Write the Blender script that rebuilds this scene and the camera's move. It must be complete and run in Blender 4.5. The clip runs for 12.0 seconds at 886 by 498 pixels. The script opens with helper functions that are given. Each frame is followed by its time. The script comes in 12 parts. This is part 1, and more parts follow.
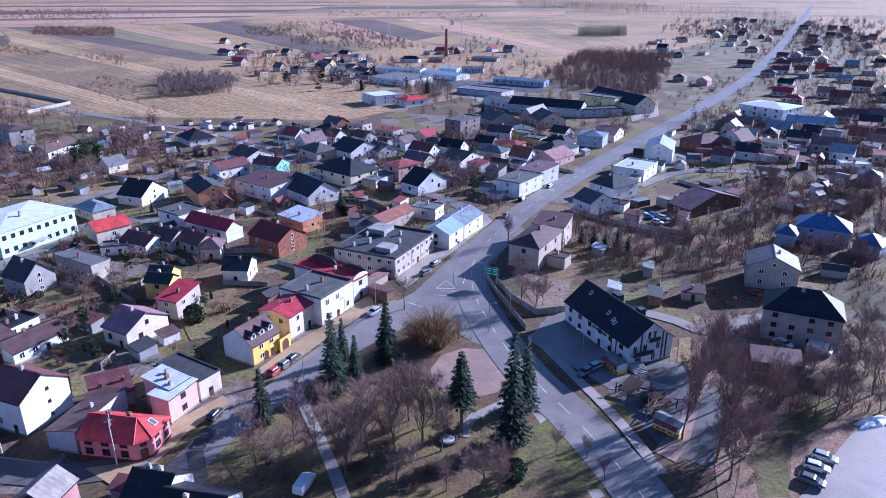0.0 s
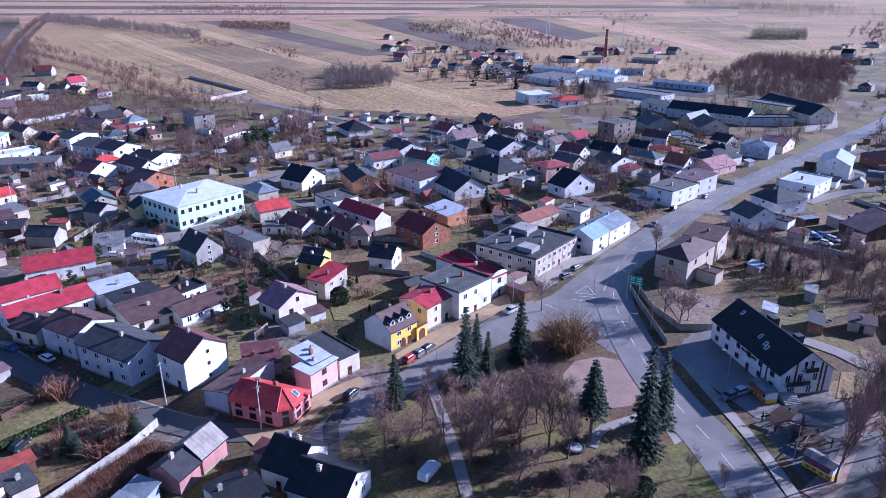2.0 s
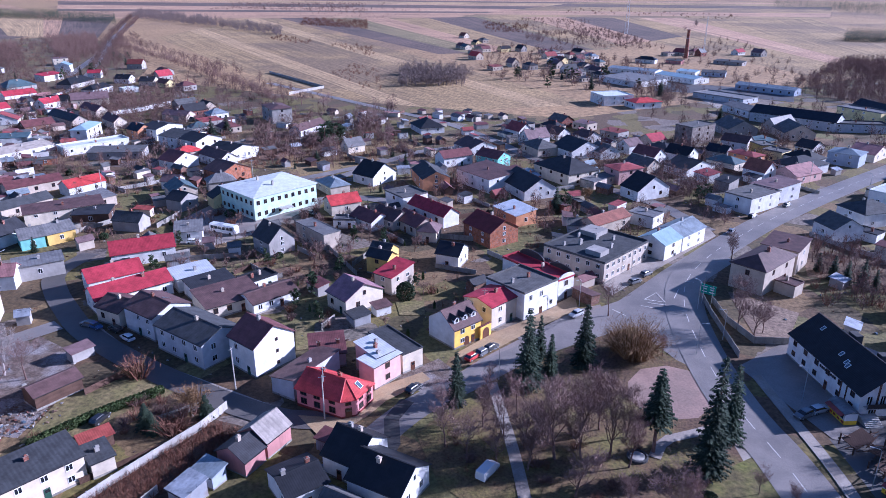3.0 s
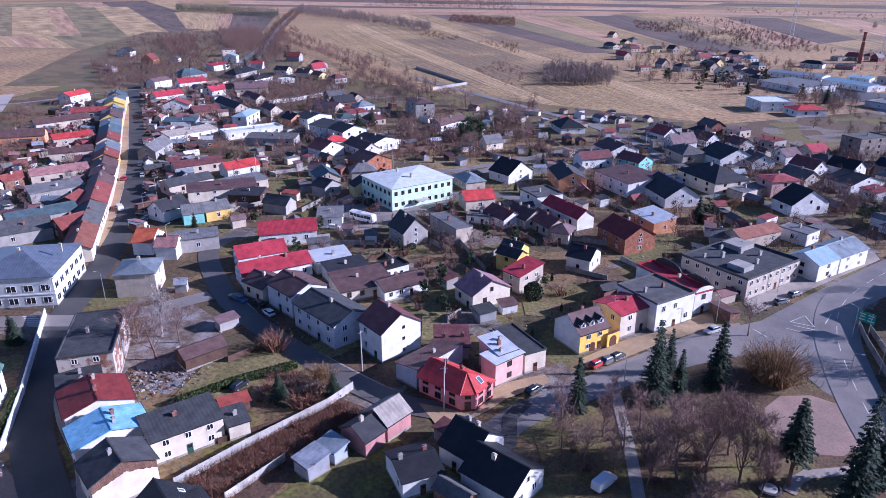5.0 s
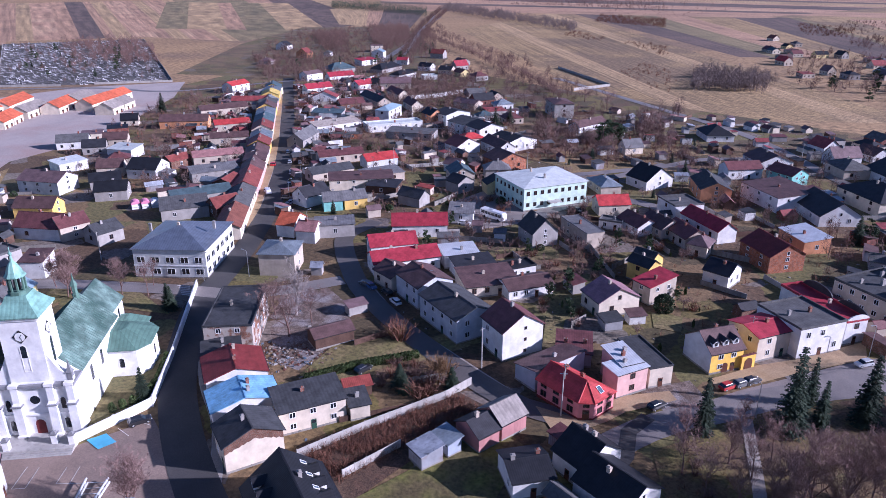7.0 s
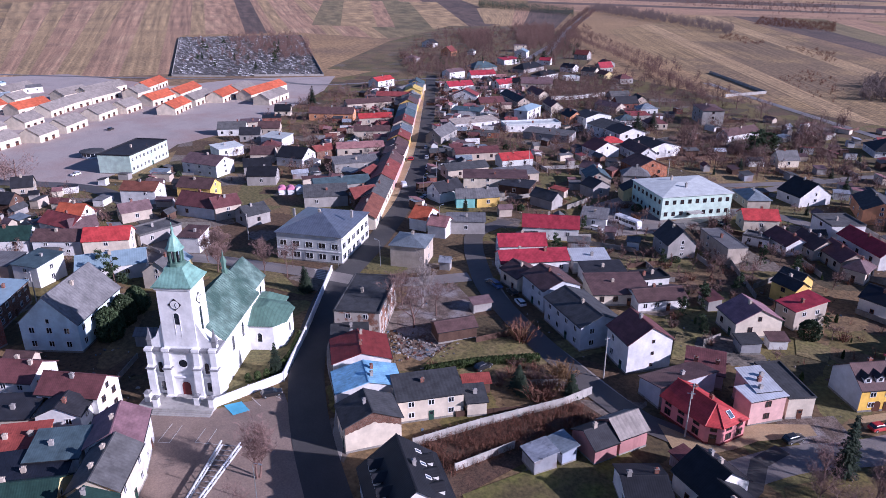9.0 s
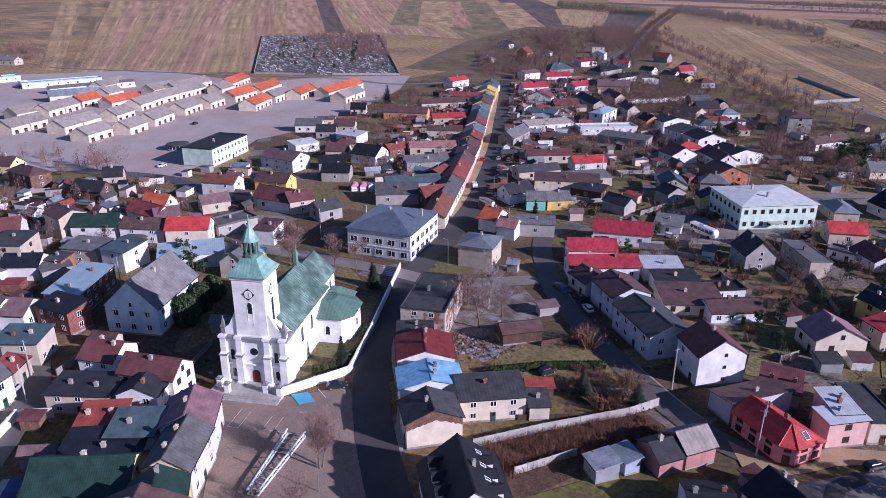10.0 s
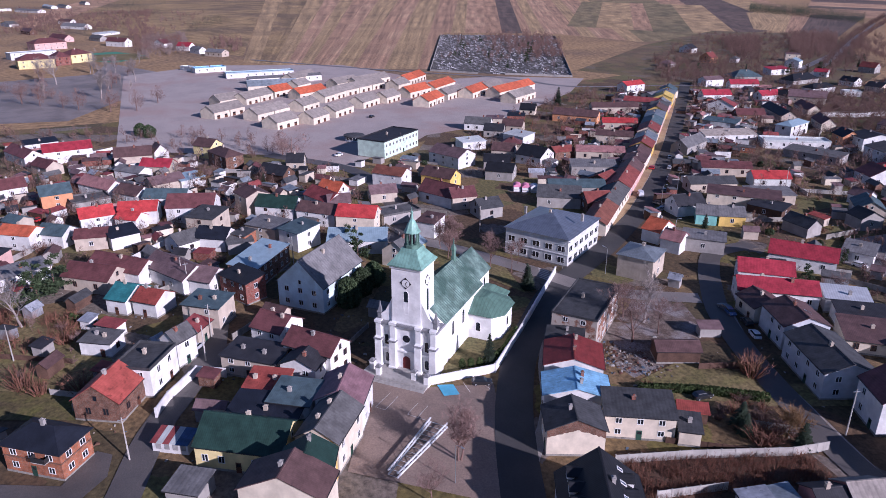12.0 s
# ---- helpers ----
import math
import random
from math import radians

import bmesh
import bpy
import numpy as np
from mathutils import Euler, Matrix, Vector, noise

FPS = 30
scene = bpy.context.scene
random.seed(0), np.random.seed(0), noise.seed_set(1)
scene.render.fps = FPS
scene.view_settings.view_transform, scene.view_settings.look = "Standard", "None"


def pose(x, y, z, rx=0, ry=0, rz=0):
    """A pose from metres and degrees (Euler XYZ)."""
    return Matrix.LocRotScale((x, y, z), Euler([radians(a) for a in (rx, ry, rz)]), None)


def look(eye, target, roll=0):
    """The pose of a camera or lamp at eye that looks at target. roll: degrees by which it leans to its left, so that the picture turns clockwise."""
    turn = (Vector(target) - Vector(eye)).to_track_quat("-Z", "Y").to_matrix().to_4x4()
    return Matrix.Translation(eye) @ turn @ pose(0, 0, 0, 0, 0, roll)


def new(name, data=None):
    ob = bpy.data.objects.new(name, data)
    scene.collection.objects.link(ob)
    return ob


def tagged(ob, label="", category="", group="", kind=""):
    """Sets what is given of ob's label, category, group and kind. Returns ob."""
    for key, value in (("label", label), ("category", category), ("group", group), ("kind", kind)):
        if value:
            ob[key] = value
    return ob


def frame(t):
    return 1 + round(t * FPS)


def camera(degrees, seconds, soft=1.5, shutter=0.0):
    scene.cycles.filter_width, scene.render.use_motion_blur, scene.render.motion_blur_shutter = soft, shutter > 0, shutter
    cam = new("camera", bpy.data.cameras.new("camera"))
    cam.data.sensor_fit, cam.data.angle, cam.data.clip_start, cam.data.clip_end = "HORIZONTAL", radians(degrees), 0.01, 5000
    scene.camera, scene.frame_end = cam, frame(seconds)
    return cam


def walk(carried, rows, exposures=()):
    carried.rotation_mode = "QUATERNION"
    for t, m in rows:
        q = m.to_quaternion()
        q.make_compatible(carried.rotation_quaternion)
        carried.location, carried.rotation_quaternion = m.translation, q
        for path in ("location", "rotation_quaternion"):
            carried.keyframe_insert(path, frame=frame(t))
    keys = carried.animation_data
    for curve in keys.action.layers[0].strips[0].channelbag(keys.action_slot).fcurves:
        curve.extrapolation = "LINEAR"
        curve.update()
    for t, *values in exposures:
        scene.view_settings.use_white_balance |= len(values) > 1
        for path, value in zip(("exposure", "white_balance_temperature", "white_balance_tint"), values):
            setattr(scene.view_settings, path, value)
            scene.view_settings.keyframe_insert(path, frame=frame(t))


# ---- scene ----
cam = camera(64.97, 12.0, soft=0.75)
EYE_HEIGHT = 80.0
ROWS = [  # seconds, yaw, pitch, roll
    (0.0, 0.00, -21.27, -0.16),
    (0.5, 3.22, -21.27, -0.15),
    (1.0, 6.36, -21.27, -0.17),
    (1.5, 9.40, -21.30, -0.16),
    (2.0, 12.45, -21.34, -0.10),
    (2.5, 15.47, -21.39, -0.02),
    (3.0, 18.37, -21.45, 0.02),
    (5.0, 29.89, -21.63, 0.00),
    (5.5, 32.71, -21.67, 0.04),
    (6.0, 35.54, -21.69, 0.04),
    (6.5, 38.36, -21.71, 0.12),
    (7.0, 41.20, -21.73, 0.11),
    (9.0, 52.56, -21.78, 0.13),
    (9.5, 55.57, -21.76, 0.12),
    (10.0, 58.59, -21.75, 0.14),
    (10.5, 61.65, -21.74, 0.13),
    (11.0, 64.97, -21.74, 0.13),
    (11.5, 68.76, -21.72, 0.10),
    (12.0, 72.42, -21.72, 0.11),
]
walk(cam, [(t, pose(0, 0, EYE_HEIGHT, 90 + p, 0, y) @ pose(0, 0, 0, 0, 0, r)) for t, y, p, r in ROWS],
     exposures=[(0.0, 1.16, 4260, 28), (5.5, 0.90, 4540, 33), (9.5, 0.50, 4780, 34), (12.0, 0.34, 4850, 34)])

# ---- light ----
SUN_AZ, SUN_EL = 31.0, 22.0          # degrees from +x towards +y, and above the horizon
sun_way = Vector((math.cos(radians(SUN_AZ)) * math.cos(radians(SUN_EL)), math.sin(radians(SUN_AZ)) * math.cos(radians(SUN_EL)), math.sin(radians(SUN_EL))))
sun = new("sun", bpy.data.lights.new("sun", "SUN"))
sun.data.energy, sun.data.angle, sun.data.color = 5.0, radians(0.6), (1.0, 0.83, 0.62)
sun.matrix_world = look(sun_way * 200, (0, 0, 0))
world = bpy.data.worlds.new("sky")
scene.world = world
world.use_nodes = True
wn = world.node_tree.nodes
sky = wn.new("ShaderNodeTexSky")
sky.sky_type, sky.sun_disc = "NISHITA", False
sky.sun_elevation, sky.sun_rotation = radians(SUN_EL), radians(90 - SUN_AZ)
sky.air_density, sky.dust_density, sky.altitude = 1.0, 0.3, 200
world.node_tree.links.new(sky.outputs[0], wn["Background"].inputs[0])
wn["Background"].inputs[1].default_value = 0.046


# ---- materials ----
MATS = {}


def shade(name, col, rough=0.85, metal=0.0, vary=0.18, coarse=0.35, fine=2.5, bump=0.25, rib=None, rib_size=0.5, rib_deep=0.5,
          tint=None, spots=0.0, rnd=0.12, streak=0.0):
    """A weathered surface: broad stains, fine grain, piece-to-piece shifts, and ribs or courses where asked."""
    if name in MATS:
        return MATS[name]
    mt = bpy.data.materials.new(name)
    mt.use_nodes = True
    nt = mt.node_tree
    N, K = nt.nodes, nt.links.new
    b = N["Principled BSDF"]
    b.inputs["Roughness"].default_value, b.inputs["Metallic"].default_value = rough, metal
    b.inputs["Specular IOR Level"].default_value = 0.5 if rough < 0.5 else 0.3
    geo, tc, oi = N.new("ShaderNodeNewGeometry"), N.new("ShaderNodeTexCoord"), N.new("ShaderNodeObjectInfo")

    def noise_at(scale, detail, src=None):
        n = N.new("ShaderNodeTexNoise")
        n.inputs["Scale"].default_value, n.inputs["Detail"].default_value = scale, detail
        K(src or geo.outputs["Position"], n.inputs["Vector"])
        return n.outputs["Fac"]

    def ramp(fac, lo, hi, c0, c1):
        r = N.new("ShaderNodeValToRGB")
        r.color_ramp.elements[0].position, r.color_ramp.elements[1].position = lo, hi
        r.color_ramp.elements[0].color, r.color_ramp.elements[1].color = (*c0, 1), (*c1, 1)
        K(fac, r.inputs[0])
        return r.outputs[0]

    def blend(fac, a, c, mode="MIX"):
        m = N.new("ShaderNodeMixRGB")
        m.blend_type = mode
        if isinstance(fac, float):
            m.inputs[0].default_value = fac
        else:
            K(fac, m.inputs[0])
        for k, v in ((1, a), (2, c)):
            if isinstance(v, tuple):
                m.inputs[k].default_value = (*v, 1)
            else:
                K(v, m.inputs[k])
        return m.outputs[0]

    dark = tuple(c * (1 - vary) for c in col)
    light = tuple(min(1, c * (1 + vary)) for c in col)
    broad, grain = noise_at(coarse, 4), noise_at(fine, 6)
    out = ramp(broad, 0.32, 0.68, dark, light)
    if tint:
        out = blend(ramp(noise_at(coarse * 0.37, 5), 0.45, 0.62, (0, 0, 0), (1, 1, 1)), out, tint)
    out = blend(0.55, out, ramp(grain, 0.25, 0.75, (1 - vary * 1.3,) * 3, (1,) * 3), "MULTIPLY")
    if spots:
        out = blend(ramp(noise_at(0.9, 8), 0.60, 0.66, (0, 0, 0), (spots,) * 3), out, tuple(c * 0.35 for c in col))
    if streak:
        mp = N.new("ShaderNodeMapping")
        mp.inputs["Scale"].default_value = (0.9, 0.9, 0.16)
        K(geo.outputs["Position"], mp.inputs["Vector"])
        out = blend(ramp(noise_at(1.0, 5, mp.outputs[0]), 0.52, 0.72, (0, 0, 0), (streak,) * 3), out, tuple(c * 0.45 for c in col))
    hsv = N.new("ShaderNodeHueSaturation")
    mr = N.new("ShaderNodeMapRange")
    mr.inputs[3].default_value, mr.inputs[4].default_value = 1 - rnd, 1 + rnd
    K(oi.outputs["Random"], mr.inputs[0])
    K(mr.outputs[0], hsv.inputs["Value"])
    K(out, hsv.inputs["Color"])
    out = hsv.outputs[0]
    height = grain
    if rib:
        w = N.new("ShaderNodeTexWave")
        w.wave_type, w.bands_direction = "BANDS", rib[0]
        w.inputs["Scale"].default_value = 2 * math.pi / rib_size / 20
        w.inputs["Distortion"].default_value = 0.15
        K(tc.outputs["Object"], w.inputs["Vector"])
        height = w.outputs["Fac"]
        out = blend(rib_deep, out, ramp(height, 0.0, 0.45, (0.55,) * 3, (1,) * 3), "MULTIPLY")
        if len(rib) > 1:
            w2 = N.new("ShaderNodeTexWave")
            w2.wave_type, w2.bands_direction = "BANDS", rib[1]
            w2.inputs["Scale"].default_value = 2 * math.pi / (rib_size * 0.8) / 20
            w2.inputs["Distortion"].default_value = 0.3
            K(tc.outputs["Object"], w2.inputs["Vector"])
            out = blend(rib_deep, out, ramp(w2.outputs["Fac"], 0.0, 0.4, (0.6,) * 3, (1,) * 3), "MULTIPLY")
    bp = N.new("ShaderNodeBump")
    bp.inputs["Strength"].default_value, bp.inputs["Distance"].default_value = bump, 0.06
    K(height, bp.inputs["Height"])
    K(bp.outputs[0], b.inputs["Normal"])
    K(out, b.inputs["Base Color"])
    MATS[name] = mt
    return mt


def brick_shade(name, c1, c2, mortar, worn=0.0):
    if name in MATS:
        return MATS[name]
    mt = shade(name, (0.72, 0.70, 0.68), vary=0.38, coarse=0.9, fine=4.5, bump=0.4, streak=0.35)
    nt = mt.node_tree
    N, K = nt.nodes, nt.links.new
    tc, mp, sep, cmb, br = (N.new("ShaderNode" + k) for k in ("TexCoord", "Mapping", "SeparateXYZ", "CombineXYZ", "TexBrick"))
    add = N.new("ShaderNodeMath")
    add.operation = "ADD"
    K(tc.outputs["Object"], sep.inputs[0])
    K(sep.outputs[0], add.inputs[0])
    K(sep.outputs[1], add.inputs[1])
    K(add.outputs[0], cmb.inputs[0])
    K(sep.outputs[2], cmb.inputs[1])
    K(cmb.outputs[0], br.inputs["Vector"])
    br.inputs["Color1"].default_value, br.inputs["Color2"].default_value, br.inputs["Mortar"].default_value = (*c1, 1), (*c2, 1), (*mortar, 1)
    br.inputs["Scale"].default_value, br.inputs["Brick Width"].default_value, br.inputs["Row Height"].default_value = 1.0, 0.26, 0.08
    br.inputs["Mortar Size"].default_value = 0.008
    mix = N.new("ShaderNodeMixRGB")
    mix.blend_type, mix.inputs[0].default_value = "MULTIPLY", 0.9
    old = mt.node_tree.nodes["Principled BSDF"].inputs["Base Color"].links[0].from_socket
    K(br.outputs[0], mix.inputs[1])
    K(old, mix.inputs[2])
    out = mix.outputs[0]
    if worn:
        n = N.new("ShaderNodeTexNoise")
        n.inputs["Scale"].default_value, n.inputs["Detail"].default_value = 0.35, 6
        K(tc.outputs["Object"], n.inputs["Vector"])
        r = N.new("ShaderNodeValToRGB")
        r.color_ramp.elements[0].position, r.color_ramp.elements[1].position = 0.47, 0.53
        K(n.outputs[0], r.inputs[0])
        m2 = N.new("ShaderNodeMixRGB")
        m2.inputs[2].default_value = (0.42, 0.37, 0.32, 1)
        K(r.outputs[0], m2.inputs[0])
        K(out, m2.inputs[1])
        out = m2.outputs[0]
    K(out, N["Principled BSDF"].inputs["Base Color"])
    return mt


def plaster(name, col, streak=0.2):
    return shade("plaster_" + name, col, rough=0.9, vary=0.14, coarse=0.45, fine=2.2, bump=0.15, streak=streak * 0.45, rnd=0.07)


def roofing(name, col, rib=("X", "Z"), size=0.38, rough=0.6, metal=0.0, deep=0.16, vary=0.24, spots=0.0):
    return shade("roof_" + name, col, rough=rough, metal=metal, vary=vary, coarse=0.5, fine=2.0, bump=0.18, rib=rib, rib_size=size, rib_deep=deep,
                 spots=spots, streak=0.0, rnd=0.12)


WALL = {
    "white": plaster("white", (0.70, 0.69, 0.67)), "cream": plaster("cream", (0.66, 0.58, 0.46)), "beige": plaster("beige", (0.49, 0.42, 0.34), 0.4),
    "grey": plaster("grey", (0.36, 0.36, 0.37), 0.5), "greyplaster": plaster("rough_grey", (0.34, 0.32, 0.30), 0.5),
    "greylight": plaster("light_grey", (0.5, 0.52, 0.55)), "yellow": plaster("yellow", (0.68, 0.47, 0.13)), "yellowhouse": plaster("bright_yellow", (0.80, 0.52, 0.09), 0.2),
    "paleyellow": plaster("pale_yellow", (0.74, 0.62, 0.30)), "orange": plaster("orange", (0.62, 0.30, 0.15)), "pink": plaster("pink", (0.62, 0.25, 0.25), 0.2),
    "rose": plaster("rose", (0.62, 0.40, 0.36)), "oldpink": plaster("old_pink", (0.40, 0.20, 0.19), 0.8), "mint": plaster("mint", (0.55, 0.68, 0.58), 0.2),
    "paleblue": plaster("pale_blue", (0.62, 0.74, 0.78), 0.2), "bluewhite": plaster("bluish_white", (0.62, 0.63, 0.61)), "greyblue": plaster("grey_blue", (0.34, 0.38, 0.46)), "tealwall": plaster("teal", (0.25, 0.55, 0.50)),
    "wood": shade("dark_boards", (0.12, 0.07, 0.05), rib=("X",), rib_size=0.2, vary=0.3), "tin": shade("rusty_sheet", (0.45, 0.46, 0.5), rough=0.5, metal=0.4, rib=("X",), rib_size=0.5, tint=(0.3, 0.17, 0.12)),
    "brick": brick_shade("old_brick", (0.27, 0.125, 0.08), (0.19, 0.09, 0.06), (0.30, 0.26, 0.22), worn=0.0), "brickred": brick_shade("red_brick", (0.34, 0.10, 0.07), (0.26, 0.08, 0.06), (0.3, 0.25, 0.22)),
    "brickorange": brick_shade("orange_brick", (0.55, 0.19, 0.08), (0.45, 0.15, 0.07), (0.4, 0.3, 0.25)), "greybrick": brick_shade("grey_brick", (0.34, 0.29, 0.26), (0.28, 0.24, 0.22), (0.35, 0.33, 0.3)),
    "brickworn": brick_shade("worn_brick", (0.40, 0.17, 0.10), (0.30, 0.13, 0.08), (0.40, 0.35, 0.3), worn=1.0),
}
ROOF = {
    "brown": roofing("brown", (0.115, 0.068, 0.064)), "brownred": roofing("brown_red", (0.155, 0.062, 0.062)), "mauve": roofing("mauve_brown", (0.18, 0.118, 0.12)),
    "purple": roofing("purple_brown", (0.27, 0.155, 0.175), size=0.4), "dark": roofing("dark_grey", (0.036, 0.036, 0.042)), "black": roofing("black", (0.018, 0.019, 0.024)),
    "navy": roofing("navy", (0.017, 0.020, 0.031)), "red": roofing("red", (0.50, 0.062, 0.058)), "crimson": roofing("crimson", (0.36, 0.040, 0.058)), "redlight": roofing("faded_red", (0.28, 0.07, 0.066)),
    "darkred": roofing("dark_red", (0.19, 0.036, 0.033)), "rust": roofing("rusty_red", (0.34, 0.08, 0.06), spots=0.6), "rosetile": roofing("rose", (0.33, 0.17, 0.16)),
    "orangered": roofing("orange_red", (0.52, 0.13, 0.06)), "orangebrown": roofing("orange_brown", (0.23, 0.09, 0.06)), "brickroof": roofing("brick_red", (0.22, 0.062, 0.05)),
    "grey": roofing("grey_felt", (0.12, 0.118, 0.118), rib=("X",), size=0.7, deep=0.18, rough=0.85, spots=0.3), "darkgrey": roofing("dark_felt", (0.065, 0.067, 0.072), rib=("X",), size=0.7, deep=0.18, rough=0.85, spots=0.3),
    "greylight": roofing("light_grey_sheet", (0.19, 0.185, 0.185), rib=("X",), size=0.9, deep=0.3, spots=0.3), "beigeroof": roofing("beige_sheet", (0.5, 0.43, 0.36), rib=("X",), size=0.8),
    "greymetal": roofing("grey_metal", (0.22, 0.25, 0.27), rib=("X",), size=0.6, rough=0.45, metal=0.3), "bluemetal": roofing("pale_blue_metal", (0.33, 0.44, 0.50), rib=("X",), size=0.6, rough=0.4, metal=0.2, vary=0.12),
    "bluegrey": roofing("blue_grey_metal", (0.27, 0.31, 0.34), rib=("X",), size=0.7, rough=0.45, metal=0.2), "bluebright": roofing("bright_blue_metal", (0.27, 0.51, 0.72), rib=("X",), size=0.8, rough=0.4, metal=0.1, spots=0.4),
    "blueroof": roofing("blue", (0.08, 0.13, 0.26), rough=0.5), "zinc": roofing("zinc", (0.62, 0.64, 0.66), rib=("X",), size=0.6, rough=0.4, metal=0.2, deep=0.3, vary=0.12), "zincgrey": roofing("grey_zinc", (0.36, 0.39, 0.44), rib=("X",), size=0.7, rough=0.32, metal=0.75, deep=0.3, vary=0.14),
    "fibre": roofing("fibre_cement", (0.30, 0.265, 0.235), rib=("X",), size=0.9, deep=0.3, vary=0.2, spots=0.3),
    "white": roofing("white_sheet", (0.58, 0.61, 0.59), rib=("X",), size=0.8, deep=0.2, vary=0.12), "green": roofing("green", (0.022, 0.050, 0.040), rough=0.6), "teal": roofing("teal", (0.05, 0.20, 0.21), rough=0.5),
    "tealgrey": roofing("teal_grey", (0.085, 0.125, 0.14), rough=0.6), "yellowroof": roofing("yellow_sheet", (0.6, 0.45, 0.12)), "tin": roofing("tin", (0.40, 0.42, 0.46), rib=("X",), size=0.9, rough=0.5, metal=0.3, spots=0.9),
    "copper": roofing("green_copper", (0.12, 0.21, 0.165), rib=("X",), size=0.8, rough=0.6, deep=0.35, vary=0.18), "copper_light": roofing("pale_copper", (0.25, 0.44, 0.365), rib=("X",), size=0.7, rough=0.5, deep=0.3),
}
SAY_WALL = {"paleblue": "pale blue", "greyplaster": "rough grey", "greylight": "light grey", "yellowhouse": "bright yellow", "paleyellow": "pale yellow", "oldpink": "flaking old pink", "bluewhite": "bluish white",
            "greyblue": "grey-blue", "tealwall": "teal", "wood": "dark boarded", "tin": "rusty tin", "brick": "old brick", "brickred": "red brick", "brickorange": "orange brick", "greybrick": "grey brick", "brickworn": "worn brick"}
SAY_ROOF = {"brownred": "brown-red", "mauve": "mauve-brown", "purple": "purple-brown", "redlight": "faded red", "darkred": "dark red", "rust": "rust-stained red", "rosetile": "rose", "orangered": "orange-red",
            "orangebrown": "orange-brown", "brickroof": "brick-red", "darkgrey": "dark grey", "greylight": "light grey", "beigeroof": "beige", "greymetal": "grey metal", "bluemetal": "pale blue metal", "bluegrey": "blue-grey",
            "bluebright": "bright blue", "blueroof": "blue", "zincgrey": "grey zinc", "fibre": "pale fibre-cement", "tealgrey": "teal-grey", "yellowroof": "yellow", "tin": "patched tin"}
FRAME_WHITE = shade("white_frame", (0.75, 0.75, 0.74), vary=0.05, rnd=0.03)
FRAME_BROWN = shade("brown_frame", (0.10, 0.05, 0.035), vary=0.1)
CONCRETE = shade("concrete", (0.42, 0.40, 0.37), vary=0.15, streak=0.5)
CONCRETE_OLD = shade("old_concrete", (0.30, 0.28, 0.25), vary=0.25, streak=0.6, spots=0.5)
CHIMNEY_BRICK = brick_shade("chimney_brick", (0.38, 0.13, 0.08), (0.30, 0.1, 0.07), (0.35, 0.3, 0.27))
STEEL = shade("galvanised_steel", (0.5, 0.52, 0.54), rough=0.4, metal=0.7, vary=0.1)
DARK_STEEL = shade("dark_steel", (0.05, 0.05, 0.055), rough=0.5, metal=0.5, vary=0.1)
BARK = shade("bark", (0.185, 0.115, 0.095), vary=0.3, coarse=1.5, rnd=0.2)
TWIG = shade("red_brown_twigs", (0.25, 0.165, 0.145), vary=0.3, coarse=1.5, rnd=0.2)
BARK_PALE = shade("pale_bark", (0.30, 0.26, 0.24), vary=0.3, coarse=1.5, rnd=0.2)
BARK_MID = shade("grey_brown_bark", (0.245, 0.190, 0.172), vary=0.3, coarse=1.5, rnd=0.2)
BARK_YELLOW = shade("ochre_twigs", (0.26, 0.16, 0.075), vary=0.3, coarse=1.5, rnd=0.2)
BARK_RED = shade("russet_twigs", (0.20, 0.095, 0.06), vary=0.3, coarse=1.5, rnd=0.2)
NEEDLES = shade("spruce_needles", (0.048, 0.07, 0.042), vary=0.4, coarse=0.8, fine=4, rnd=0.25)
NEEDLES_PINE = shade("pine_needles", (0.050, 0.074, 0.032), vary=0.4, coarse=0.8, fine=4, rnd=0.25)
THUJA = shade("thuja", (0.07, 0.10, 0.03), vary=0.4, coarse=1.0, fine=5, rnd=0.25)


def glass(name, col, rough):
    g = bpy.data.materials.new(name)
    g.use_nodes = True
    b = g.node_tree.nodes["Principled BSDF"]
    b.inputs["Base Color"].default_value, b.inputs["Roughness"].default_value = (*col, 1), rough
    b.inputs["Specular IOR Level"].default_value = 0.8
    return g


PANE = glass("window_pane", (0.018, 0.022, 0.030), 0.08)


# ---- mesh helpers ----
def mesh_of(name, bm, *materials):
    me = bpy.data.meshes.new(name)
    bm.to_mesh(me)
    bm.free()
    for m in materials:
        me.materials.append(m)
    return me


def part(name, bm, material, parent, label=""):
    """Links a bmesh (or a mesh) as one mesh object under a thing or part."""
    me = bm if isinstance(bm, bpy.types.Mesh) else mesh_of(name, bm, *(material if isinstance(material, tuple) else (material,)))
    ob = new(name, me)
    ob.parent = parent
    if label:
        ob["label"] = label
    return ob


def thing(name, label, category, m, group="", kind=""):
    ob = new(name)
    ob.empty_display_size = 0.5
    ob.matrix_world = m
    return tagged(ob, label, category, group, kind)


def box(bm, x0, x1, y0, y1, z0, z1, mat=0):
    v = [bm.verts.new(c) for c in ((x0, y0, z0), (x1, y0, z0), (x1, y1, z0), (x0, y1, z0), (x0, y0, z1), (x1, y0, z1), (x1, y1, z1), (x0, y1, z1))]
    for q in ((0, 3, 2, 1), (4, 5, 6, 7), (0, 1, 5, 4), (1, 2, 6, 5), (2, 3, 7, 6), (3, 0, 4, 7)):
        bm.faces.new([v[k] for k in q]).material_index = mat
    return v


def boxes(*dims):
    bm = bmesh.new()
    for d in dims:
        box(bm, *d)
    return bm


